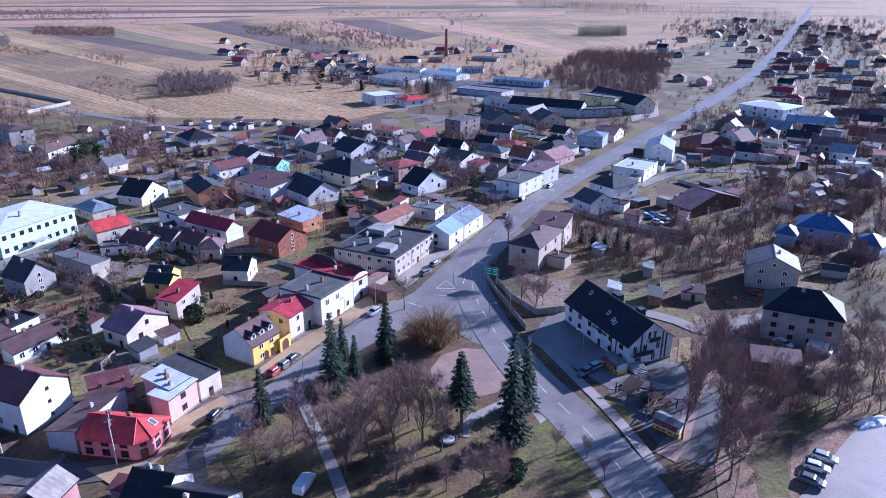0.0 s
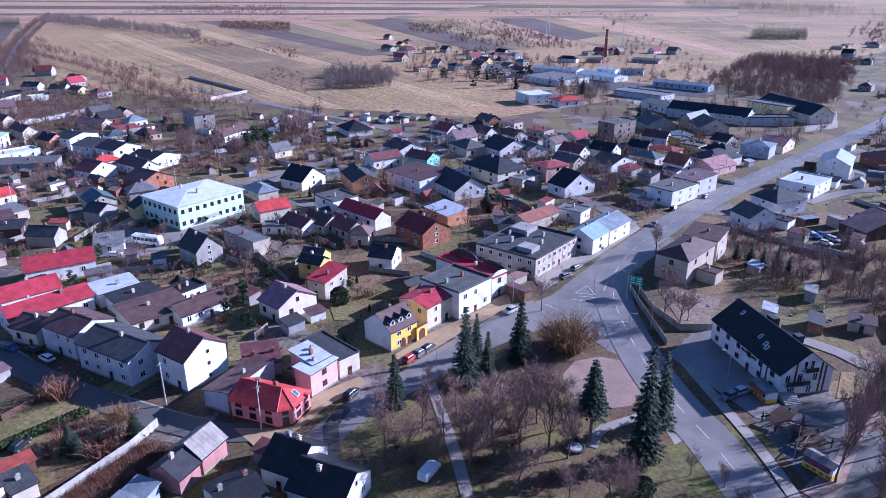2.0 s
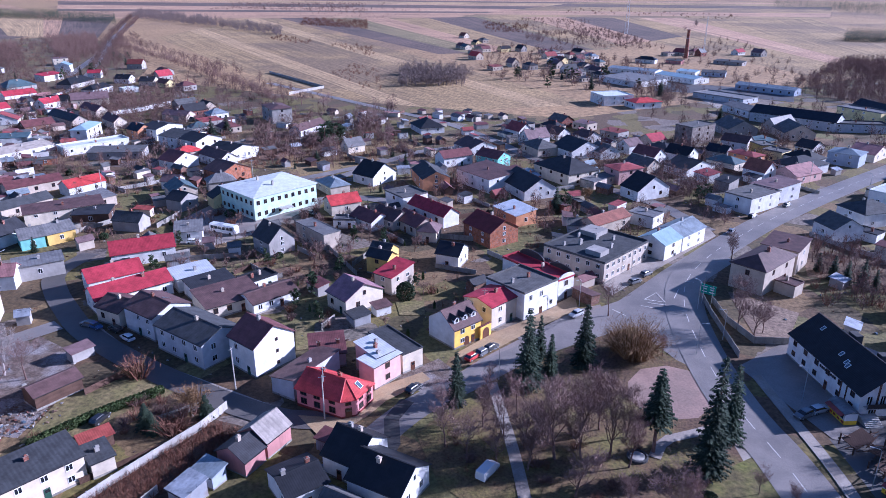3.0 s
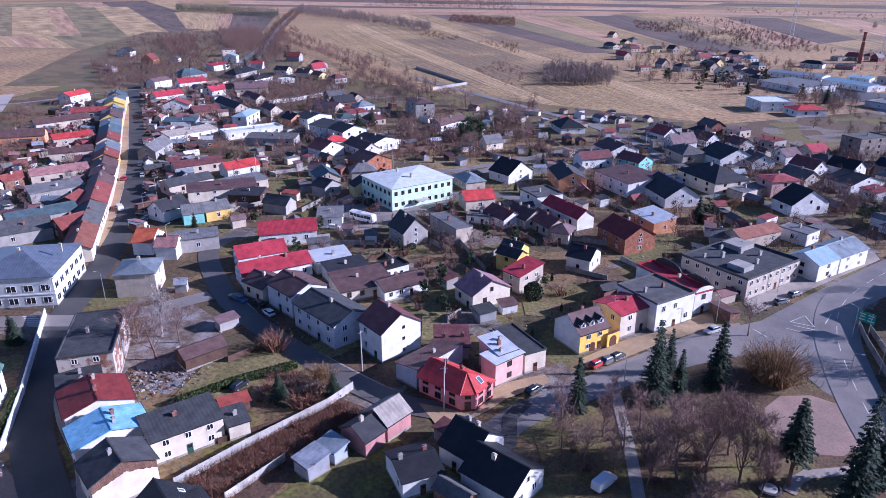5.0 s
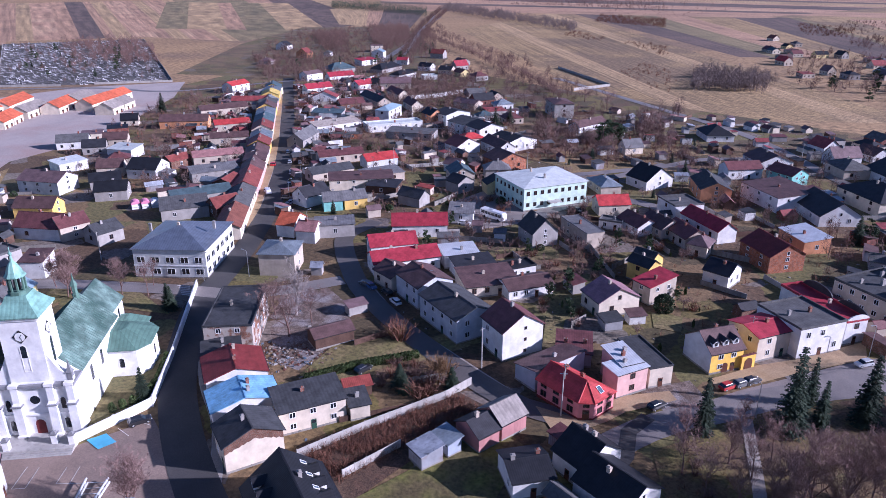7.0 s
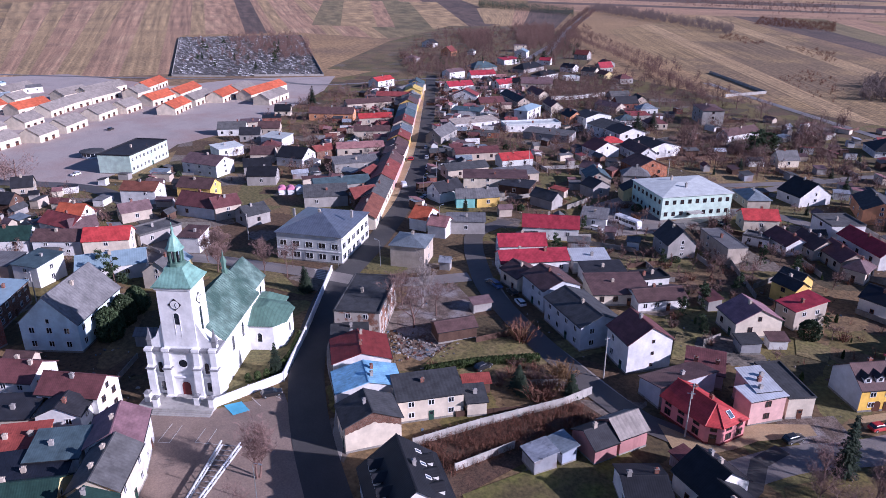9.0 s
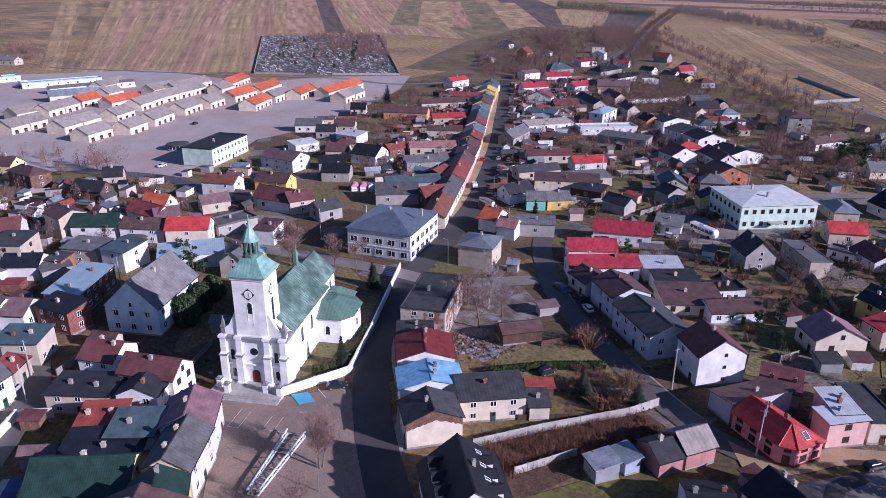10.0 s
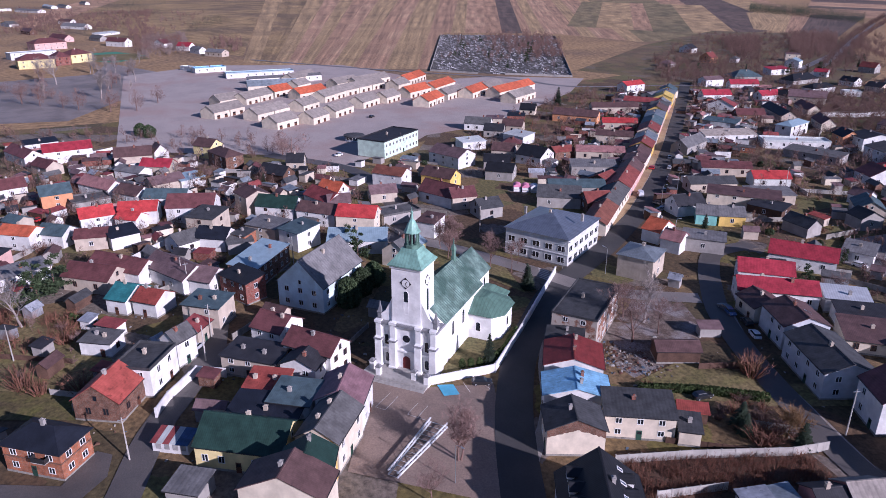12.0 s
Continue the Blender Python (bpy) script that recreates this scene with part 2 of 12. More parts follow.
def prism(bm, outline, axis, a, b, mat=0):
    """Extrudes a closed outline (2-D) from a to b along x, y or z."""
    def put(p, h):
        return {"x": (h, p[0], p[1]), "y": (p[0], h, p[1]), "z": (p[0], p[1], h)}[axis]
    lo, hi = [bm.verts.new(put(p, a)) for p in outline], [bm.verts.new(put(p, b)) for p in outline]
    n = len(outline)
    fs = [bm.faces.new(lo), bm.faces.new(hi[::-1])] + [bm.faces.new((lo[k], hi[k], hi[(k + 1) % n], lo[(k + 1) % n])) for k in range(n)]
    for f in fs:
        f.material_index = mat
    return fs


def tidy(bm):
    bmesh.ops.recalc_face_normals(bm, faces=bm.faces)
    return bm


def ngon(r, n, cx=0, cy=0, turn=0.0):
    return [(cx + r * math.cos(2 * math.pi * (k + turn) / n), cy + r * math.sin(2 * math.pi * (k + turn) / n)) for k in range(n)]


def loft(bm, rings, mat=0):
    """Closed rings of equal count, joined one above the other and capped."""
    vs = [[bm.verts.new(p) for p in r] for r in rings]
    n = len(vs[0])
    for a, b in zip(vs, vs[1:]):
        for k in range(n):
            bm.faces.new((a[k], a[(k + 1) % n], b[(k + 1) % n], b[k])).material_index = mat
    bm.faces.new(vs[0][::-1]).material_index = mat
    bm.faces.new(vs[-1]).material_index = mat
    return bm


def tube(bm, pts, radii, n=5, mat=0):
    rings = []
    for k, p in enumerate(pts):
        d = (pts[min(k + 1, len(pts) - 1)] - pts[max(k - 1, 0)]).normalized()
        s = d.cross(Vector((0.3, 0.2, 1)) if abs(d.z) < 0.9 else Vector((1, 0, 0))).normalized()
        u = s.cross(d)
        rings.append([p + (s * math.cos(a) + u * math.sin(a)) * radii[k] for a in (2 * math.pi * j / n for j in range(n))])
    return loft(bm, rings, mat)


# ---- windows, doors, chimneys (shared meshes) ----
SHARED = {}


def pane_grid(xs, zs, panes, front, deep, mats):
    """One connected sheet of frame with panes sunk into it. panes: cells (i, k) that are glazed."""
    bm = bmesh.new()
    f = [[bm.verts.new((x, front, z)) for z in zs] for x in xs]
    for i in range(len(xs) - 1):
        for k in range(len(zs) - 1):
            q = (f[i][k], f[i + 1][k], f[i + 1][k + 1], f[i][k + 1])
            if (i, k) in panes:
                d = [bm.verts.new(v.co + Vector((0, deep, 0))) for v in q]
                bm.faces.new(d).material_index = 1
                for a in range(4):
                    bm.faces.new((q[a], q[(a + 1) % 4], d[(a + 1) % 4], d[a]))
            else:
                bm.faces.new(q)
    rim = [f[i][0] for i in range(len(xs))] + [f[-1][k] for k in range(1, len(zs))] + [f[i][-1] for i in range(len(xs) - 2, -1, -1)] + [f[0][k] for k in range(len(zs) - 2, 0, -1)]
    back = [bm.verts.new((v.co.x, 0.03, v.co.z)) for v in rim]
    for a in range(len(rim)):
        b = (a + 1) % len(rim)
        bm.faces.new((rim[b], rim[a], back[a], back[b]))
    return mats, bm


def window_mesh(w, h, frame_mat):
    w, h = round(w, 1), round(h, 1)
    key = ("win", w, h, frame_mat.name)
    if key not in SHARED:
        f = 0.09
        xs = [-w / 2, -w / 2 + f, -f / 2, f / 2, w / 2 - f, w / 2] if w > 0.9 else [-w / 2, -w / 2 + f, w / 2 - f, w / 2]
        cells = {(1, 1), (3, 1)} if w > 0.9 else {(1, 1)}
        _, bm = pane_grid(xs, [0, f, h - f, h], cells, -0.06, 0.05, None)
        SHARED[key] = mesh_of("window", bm, frame_mat, PANE)
    return SHARED[key]


def door_mesh(w, h, m):
    key = ("door", w, h, m.name)
    if key not in SHARED:
        _, bm = pane_grid([-w / 2, -w / 2 + 0.15, w / 2 - 0.15, w / 2], [0, h * 0.6, h * 0.9, h], {(1, 1)}, -0.07, 0.04, None)
        SHARED[key] = mesh_of("door", bm, m, PANE)
    return SHARED[key]


def chimney_mesh(h, m):
    key = ("chim", round(h, 1), m.name)
    if key not in SHARED:
        def ring(a, b, z):
            return [(-a, -b, z), (a, -b, z), (a, b, z), (-a, b, z)]
        bm = loft(bmesh.new(), [ring(0.36, 0.28, -1.2), ring(0.36, 0.28, h), ring(0.44, 0.36, h + 0.02), ring(0.44, 0.36, h + 0.14), ring(0.2, 0.14, h + 0.15), ring(0.17, 0.11, h + 0.35)])
        SHARED[key] = mesh_of("chimney", bm, m)
    return SHARED[key]


DOOR_BROWN = shade("brown_door", (0.12, 0.05, 0.03), rough=0.6, vary=0.2)
DOOR_GREEN = shade("dark_green_door", (0.03, 0.07, 0.05), rough=0.6, vary=0.2)
GARAGE = shade("garage_door", (0.35, 0.34, 0.33), rib=("Z",), rib_size=0.25, vary=0.1)


def roof_profile(kind, W, e, r, o, th):
    """Outline of a roof in (y, z), eaves hanging o beyond the walls."""
    if kind == "gable":
        s = (r - e) / (W / 2)
        lo = e - o * s
        return [(-W / 2 - o, lo), (0, r), (W / 2 + o, lo), (W / 2 + o, lo + th), (0.17, r + th - 0.17 * s), (0.13, r + th + 0.04), (-0.13, r + th + 0.04), (-0.17, r + th - 0.17 * s), (-W / 2 - o, lo + th)]
    s = (r - e) / W
    return [(-W / 2 - o, e - o * s), (W / 2 + o, r + o * s), (W / 2 + o, r + o * s + th), (-W / 2 - o, e - o * s + th)]


def add_window(ob, side, u, z, w, h, L, W, fm):
    """A window on one wall: side 0 front (-y), 1 right (+x), 2 back, 3 left; u along the wall."""
    o = part("window", window_mesh(w, h, fm), None, ob)
    o.matrix_basis = wall_place(side, u, z, L, W)
    return o


def wall_place(side, u, z, L, W):
    return {0: pose(u, -W / 2, z), 1: pose(L / 2, u, z, 0, 0, 90), 2: pose(-u, W / 2, z, 0, 0, 180), 3: pose(-L / 2, -u, z, 0, 0, 270)}[side]


HOUSES = []


def house(x, y, rot, L, W, e, r, kind, wall, roof, sides=(0, 1, 2, 3), floors=0, gap=0.0, chimneys=-1, doors=True, frames=None, name="house", label="", far=False):
    """A house: ridge along its own x, front at -y. e and r are the heights of eaves and ridge."""
    rng = random.Random(int(abs(x * 31 + y * 17) * 10))
    floors = floors or max(1, round(e / 3.0))
    words = {1: "single-storey", 2: "two-storey", 3: "three-storey"}.get(floors, "tall")
    shape = {"gable": "gabled", "hip": "hipped", "flat": "flat", "mono": "shallow single-pitch"}[kind]
    if name == "shed":
        words = "low"
    label = label or "%s %s %s with a %s %s roof" % (words, SAY_WALL.get(wall, wall), name, SAY_ROOF.get(roof, roof), shape)
    ob = thing(name, label, name, pose(x, y, 0, 0, 0, rot))
    o, th = (0.12, 0.18) if kind == "flat" else (0.35, 0.16)
    wl, ww = L - 2 * o, W - 2 * o
    # walls
    bm = bmesh.new()
    if kind == "gable":
        k = (r - e) / (W / 2)
        e2, r2 = e + o * k, r
        prism(bm, [(-ww / 2, -0.3), (ww / 2, -0.3), (ww / 2, e2 - 0.02), (0, r - 0.02), (-ww / 2, e2 - 0.02)], "x", -wl / 2, wl / 2)
    elif kind == "mono":
        k = (r - e) / W
        e2, r2 = e + o * k, r - o * k
        prism(bm, [(-ww / 2, -0.3), (ww / 2, -0.3), (ww / 2, r2 - 0.02), (-ww / 2, e2 - 0.02)], "x", -wl / 2, wl / 2)
    else:
        box(bm, -wl / 2, wl / 2, -ww / 2, ww / 2, -0.3, e)
    part("wall", tidy(bm), WALL[wall], ob)
    bm = bmesh.new()
    box(bm, -wl / 2 - 0.05, wl / 2 + 0.05, -ww / 2 - 0.05, ww / 2 + 0.05, -0.3, 0.45)
    if not far:
        part("plinth", bm, CONCRETE_OLD, ob)
    else:
        bm.free()
    # roof
    bm = bmesh.new()
    if kind in ("gable", "mono"):
        prism(bm, roof_profile(kind, ww, e2, r2, o, th), "x", -wl / 2 - o, wl / 2 + o)
    elif kind == "hip":
        a, b = L / 2 + 0.15, W / 2 + 0.15
        k = max(0.0, a - b) if a >= b else 0.0
        k2 = max(0.0, b - a)
        v = [bm.verts.new(c) for c in ((-a, -b, e), (a, -b, e), (a, b, e), (-a, b, e), (-a, -b, e + th), (a, -b, e + th), (a, b, e + th), (-a, b, e + th))]
        t0, t1 = bm.verts.new((-k, -k2, r)), bm.verts.new((k + 0.01, k2 + 0.01 * (k2 > 0), r))
        bm.faces.new((v[3], v[2], v[1], v[0]))
        for p, q in ((0, 1), (1, 2), (2, 3), (3, 0)):
            bm.faces.new((v[p], v[q], v[q + 4], v[p + 4]))
        if k2 > 0:
            for f in ((v[4], v[5], t0), (v[5], v[6], t1, t0), (v[6], v[7], t1), (v[7], v[4], t0, t1)):
                bm.faces.new(f)
        else:
            for f in ((v[4], v[5], t1, t0), (v[5], v[6], t1), (v[6], v[7], t0, t1), (v[7], v[4], t0)):
                bm.faces.new(f)
    else:
        a, b = L / 2, W / 2
        loft(bm, [[(-a + d, -b + d, z), (a - d, -b + d, z), (a - d, b - d, z), (-a + d, b - d, z)] for d, z in ((0, e - 0.05), (0, r), (0.25, r), (0.26, e + 0.06))])
    part("roof", tidy(bm), ROOF[roof], ob)
    # gutters
    if not far and kind in ("gable", "mono"):
        k = 0.0
        for sy in (-1, 1) if kind == "gable" else (-1,):
            part("gutter", boxes((-wl / 2 - o, wl / 2 + o, sy * (ww / 2 + o + 0.07) - 0.06, sy * (ww / 2 + o + 0.07) + 0.06, e - o * k - 0.02, e - o * k + 0.1)), DARK_STEEL, ob)
    # windows
    fm = frames or (FRAME_WHITE if rng.random() < 0.8 else FRAME_BROWN)
    step = (gap or rng.uniform(2.7, 3.4)) * (1.9 if far else 1)
    fh = (e - 0.3) / floors
    door_done = not doors or far
    for s in sides:
        n = wl if s in (0, 2) else ww
        cnt = int((n - 1.2) // step)
        if cnt < 1:
            continue
        if s in (1, 3) and not gap:
            cnt = min(cnt, 2)
        for fl in range(floors):
            for c in range(cnt):
                u = (c - (cnt - 1) / 2) * min(n / (cnt + 0.2), step * 1.25)
                if not door_done and fl == 0 and c == cnt // 2:
                    d = part("door", door_mesh(1.0, 2.1, rng.choice((DOOR_BROWN, DOOR_GREEN))), None, ob)
                    d.matrix_basis = wall_place(s, u, 0.02, wl, ww)
                    door_done = True
                    continue
                if not gap and rng.random() < 0.15:
                    continue
                add_window(ob, s, u, 0.3 + fl * fh + fh * 0.32, 1.2 if gap == 0 else min(1.3, gap * 0.5), min(1.5, fh * 0.5), wl, ww, fm)
        if kind == "gable" and s in (1, 3) and r - e > 2.6:
            add_window(ob, s, 0, e + 0.2, 0.9, 1.2, wl, ww, fm)
    # chimneys
    nch = chimneys if chimneys >= 0 else (rng.choice((1, 1, 2)) if L > 7 and not far else 1)
    for c in range(nch):
        cx = (c - (nch - 1) / 2) * L * 0.42 + rng.uniform(-1, 1)
        cy = rng.uniform(-0.12, 0.12) * W
        zz = r - abs(cy) * (r - e) / (W / 2) if kind in ("gable", "hip") else ((e + r) / 2 if kind == "mono" else e)
        ch = part("chimney", chimney_mesh(0.9 if kind != "flat" else 1.1, rng.choice((CHIMNEY_BRICK, WALL["greyplaster"], WALL["beige"]))), None, ob)
        ch.matrix_basis = pose(cx, cy, zz)
    HOUSES.append((x, y, radians(rot), L / 2, W / 2))
    return ob


def on_slope(L, W, e, r, u, f, front=True):
    """A place on a gable's slope: u along the ridge, f from eave (0) to ridge (1)."""
    a = math.degrees(math.atan2(r - e, W / 2))
    s = -1 if front else 1
    m = pose(u, s * (W / 2) * (1 - f), e + (r - e) * f + 0.17, 0, 0, 0 if front else 180)
    return m @ pose(0, 0, 0, a)


def skylight(ob, m, w=0.8, h=1.3):
    key = ("sky", w, h)
    if key not in SHARED:
        bm = boxes((-w / 2, w / 2, -h / 2, -h / 2 + 0.1, 0, 0.1), (-w / 2, w / 2, h / 2 - 0.1, h / 2, 0, 0.1), (-w / 2, -w / 2 + 0.1, -h / 2 + 0.1, h / 2 - 0.1, 0, 0.1), (w / 2 - 0.1, w / 2, -h / 2 + 0.1, h / 2 - 0.1, 0, 0.1))
        box(bm, -w / 2 + 0.1, w / 2 - 0.1, -h / 2 + 0.1, h / 2 - 0.1, 0, 0.06, 1)
        SHARED[key] = mesh_of("skylight", bm, FRAME_WHITE, SKY_PANE)
    o = part("skylight", SHARED[key], None, ob)
    o.matrix_basis = m


SKY_PANE = glass("roof_pane", (0.10, 0.14, 0.18), 0.05)


def dormer(ob, L, W, e, r, u, f, wall, roof, w=1.6, h=1.5, front=True):
    """A small gabled dormer standing on a roof slope."""
    s = -1 if front else 1
    y = (W / 2) * (1 - f)
    z = e + (r - e) * f
    m = pose(u, s * y, z, 0, 0, 0 if front else 180)
    deep = (h + 0.6) * (W / 2) / (r - e)
    bm = bmesh.new()
    prism(bm, [(-w / 2, -0.4), (w / 2, -0.4), (w / 2, h), (0, h + 0.55), (-w / 2, h)], "y", 0, deep)
    d = part("dormer", tidy(bm), WALL[wall], ob)
    d.matrix_basis = m
    bm = bmesh.new()
    o = 0.2
    prism(bm, [(-w / 2 - o, h - 0.12), (0, h + 0.57), (w / 2 + o, h - 0.12), (w / 2 + o, h + 0.0), (0, h + 0.72), (-w / 2 - o, h + 0.0)], "y", -o, deep + 0.1)
    part("dormer_roof", tidy(bm), ROOF[roof], d)
    wn2 = part("dormer_window", window_mesh(0.9, 1.1, FRAME_WHITE), None, d)
    wn2.matrix_basis = pose(0, -0.0, 0.25)


# ---- plants ----
def bare_tree_mesh(name, seed, h, spread, levels, twigs, m, thick=1.0, boughs=0, fine=0, blade=0.0):
    """A leafless broadleaf tree: tapered trunk, limbs, branches and many fine twigs."""
    rng = random.Random(seed)
    stem, crown = bmesh.new(), bmesh.new()

    def grow(p, d, length, rad, level):
        bm = crown if level else stem
        n = 4 if level < 2 else (3 if level < 3 else 2)
        if level >= levels:
            # fine twig: a narrow tapering blade with a side shoot
            dd = (d + Vector((rng.uniform(-1, 1), rng.uniform(-1, 1), rng.uniform(-0.2, 0.8))) * 0.3).normalized()
            s = dd.cross(Vector((rng.uniform(-1, 1), rng.uniform(-1, 1), rng.uniform(-1, 1)))).normalized() * (blade or max(rad * 0.7, 0.0125 * thick))
            t, w = p + dd * length, p + dd * length * 0.4
            a, b = bm.verts.new(p - s), bm.verts.new(p + s)
            bm.faces.new((a, b, bm.verts.new(t))).material_index = 1
            e2 = w + (dd + s.normalized() * rng.choice((-0.9, 0.9))).normalized() * length * 0.5
            bm.faces.new((bm.verts.new(w - dd * 0.03), bm.verts.new(w + dd * 0.04), bm.verts.new(e2))).material_index = 1
            return
        pts, q = [p], p.copy()
        dd = d.copy()
        for k in range(n):
            dd = (dd + Vector((rng.uniform(-1, 1), rng.uniform(-1, 1), rng.uniform(-0.3, 0.7))) * (0.16 + 0.06 * level)).normalized()
            q = q + dd * length / n
            pts.append(q.copy())
        end = 0.35
        radii = [rad * (1 - (1 - end) * k / n) for k in range(n + 1)]
        tube(bm, pts, radii, {0: 7, 1: 5, 2: 4}.get(level, 3))
        kids = {0: rng.randint(6, 8), 1: boughs or rng.randint(4, 6)}.get(level, (fine or twigs) if level == levels - 1 else twigs)
        for c in range(kids):
            f = rng.uniform(0.35 if level == 0 else 0.25, 1.0)
            k = min(int(f * n), n - 1)
            base = pts[k].lerp(pts[k + 1], f * n - k)
            side = Vector((rng.uniform(-1, 1), rng.uniform(-1, 1), 0)).normalized()
            nd = (dd * rng.uniform(0.35, 0.9) + side * spread * rng.uniform(0.6, 1.2) + Vector((0, 0, 0.42))).normalized()
            grow(base, nd, length * (rng.uniform(0.55, 0.82) if level else rng.uniform(0.42, 0.66)), max(radii[k] * 0.5, 0.012 * thick), level + 1)

    grow(Vector((0, 0, -0.2)), Vector((0, 0, 1)), h * 0.55, h * 0.018 * thick, 0)
    top = max(v.co.z for v in crown.verts)
    for b in (stem, crown):
        for v in b.verts:
            v.co *= h / top
    return mesh_of("trunk", stem, m), mesh_of(name, crown, m, {"bark": TWIG}.get(m.name, m))


def trunk_of(h, r, m):
    bm = bmesh.new()
    tube(bm, [Vector((0, 0, -0.2)), Vector((0.05, 0, h * 0.4)), Vector((0, 0.05, h * 0.97))], [r, r * 0.7, r * 0.12], 7)
    return mesh_of("trunk", bm, m)


def spruce_crown(name, seed, h, w, m, droop=0.35, start=0.08, dense=1.0):
    """Whorls of drooping boughs hung with ragged sprays, with gaps between the whorls."""
    rng = random.Random(seed)
    bm = bmesh.new()
    levels = int(h * 1.9 * dense)
    for k in range(levels):
        f = k / levels
        z = h * (start + (0.985 - start) * f)
        reach = w * (1 - f) ** 0.8 * rng.uniform(0.75, 1.1) + 0.14
        nb = max(4, int((5 + 5 * (1 - f)) * dense))
        for b in range(nb):
            a = 2 * math.pi * (b + rng.uniform(-0.45, 0.45)) / nb + k * 0.9
            rr = reach * rng.uniform(0.55, 1.2)
            zz = z + rng.uniform(-0.2, 0.2)
            out, side = Vector((math.cos(a), math.sin(a), 0)), Vector((-math.sin(a), math.cos(a), 0))

            def along(q):
                return out * rr * q + Vector((0, 0, zz - droop * rr * (1.25 * q - 0.45 * q * q * q)))
            steps = max(2, int(rr * 2.6 * dense))
            for s in range(steps):
                q = (s + rng.random()) / steps
                c = along(q)
                size = (0.18 + 0.19 * rr * (1.0 - q)) * rng.uniform(0.6, 1.25)
                for g in (-1, 1):
                    tip = c + out * size * 0.8 + side * g * size + Vector((0, 0, -size * rng.uniform(0.35, 0.9)))
                    back = c - out * 0.10 + Vector((0, 0, -0.05))
                    mid = c + out * size * 0.75 + Vector((0, 0, -size * 0.2))
                    bm.faces.new([bm.verts.new(v) for v in (back, tip, mid)])
            t0, t1 = along(0.75), along(1.08)
            bm.faces.new([bm.verts.new(v) for v in (t0 + side * 0.12, t0 - side * 0.12, t1)])
    return mesh_of(name, bm, m)


def leafy_mesh(name, seed, r, h, n, m, leaf=0.28, upright=0.0, base=0.1):
    """A bush or shaped evergreen of many small leaf clumps filling an uneven outline."""
    rng = random.Random(seed)
    bm = bmesh.new()
    lumps = [(rng.uniform(0, 6.28), rng.uniform(0, 1), rng.uniform(0.75, 1.15)) for _ in range(9)]
    for k in range(n):
        a, f = rng.uniform(0, 6.283), rng.random()
        if upright:
            rad = r * min(1.0, (1 - f) * 1.9 + 0.10) * (0.75 + 0.35 * f if f < 0.3 else 1)
        else:
            rad = r * math.sqrt(max(0.02, 1 - (2 * f - 0.75) ** 2 * 0.72))
        for la, lf, ls in lumps:
            if abs((a - la + 3.14) % 6.28 - 3.14) < 0.8 and abs(f - lf) < 0.25:
                rad *= ls
        rad *= rng.uniform(0.72, 1.05)
        c = Vector((rad * math.cos(a), rad * math.sin(a), h * (base + (1 - base) * f)))
        d1 = Vector((rng.uniform(-1, 1), rng.uniform(-1, 1), rng.uniform(-0.6, 1.2 + upright))).normalized() * leaf
        d2 = d1.cross(Vector((rng.uniform(-1, 1), rng.uniform(-1, 1), rng.uniform(-1, 1)))).normalized() * leaf * 0.7
        bm.faces.new([bm.verts.new(v) for v in (c - d1, c + d2, c + d1 * 1.2, c - d2)])
    return mesh_of(name, bm, m)


def twig_bush(name, seed, r, h, n, m, thin=0.022, dome=False):
    """A leafless shrub: many arching stems from one stool."""
    rng = random.Random(seed)
    bm = bmesh.new()
    for k in range(n):
        a, s = rng.uniform(0, 6.283), math.sqrt(rng.random())
        b = Vector((math.cos(a), math.sin(a), 0)) * r * 0.35 * s
        tip = Vector((math.cos(a), math.sin(a), 0)) * r * s + Vector((rng.uniform(-0.3, 0.3), rng.uniform(-0.3, 0.3), h * rng.uniform(0.55, 1.05)))
        if dome:
            tip.z = h * math.sqrt(max(0.0, 1.02 - s * s)) * rng.uniform(0.35, 1.0)
        mid = b.lerp(tip, 0.5) + Vector((0, 0, h * 0.18))
        side = Vector((rng.uniform(-1, 1), rng.uniform(-1, 1), 0.2)).normalized() * thin
        v = [bm.verts.new(c) for c in (b - side, b + side, mid + side * 0.7, mid - side * 0.7, tip)]
        bm.faces.new(v[:4])
        bm.faces.new((v[3], v[2], v[4]))
        for g in range(4):
            o = mid.lerp(tip, rng.random())
            q = o + Vector((rng.uniform(-1, 1), rng.uniform(-1, 1), rng.uniform(0, 1))) * 0.25 * h
            bm.faces.new([bm.verts.new(c) for c in (o - side * 0.5, o + side * 0.5, q)])
    return mesh_of(name, bm, m)


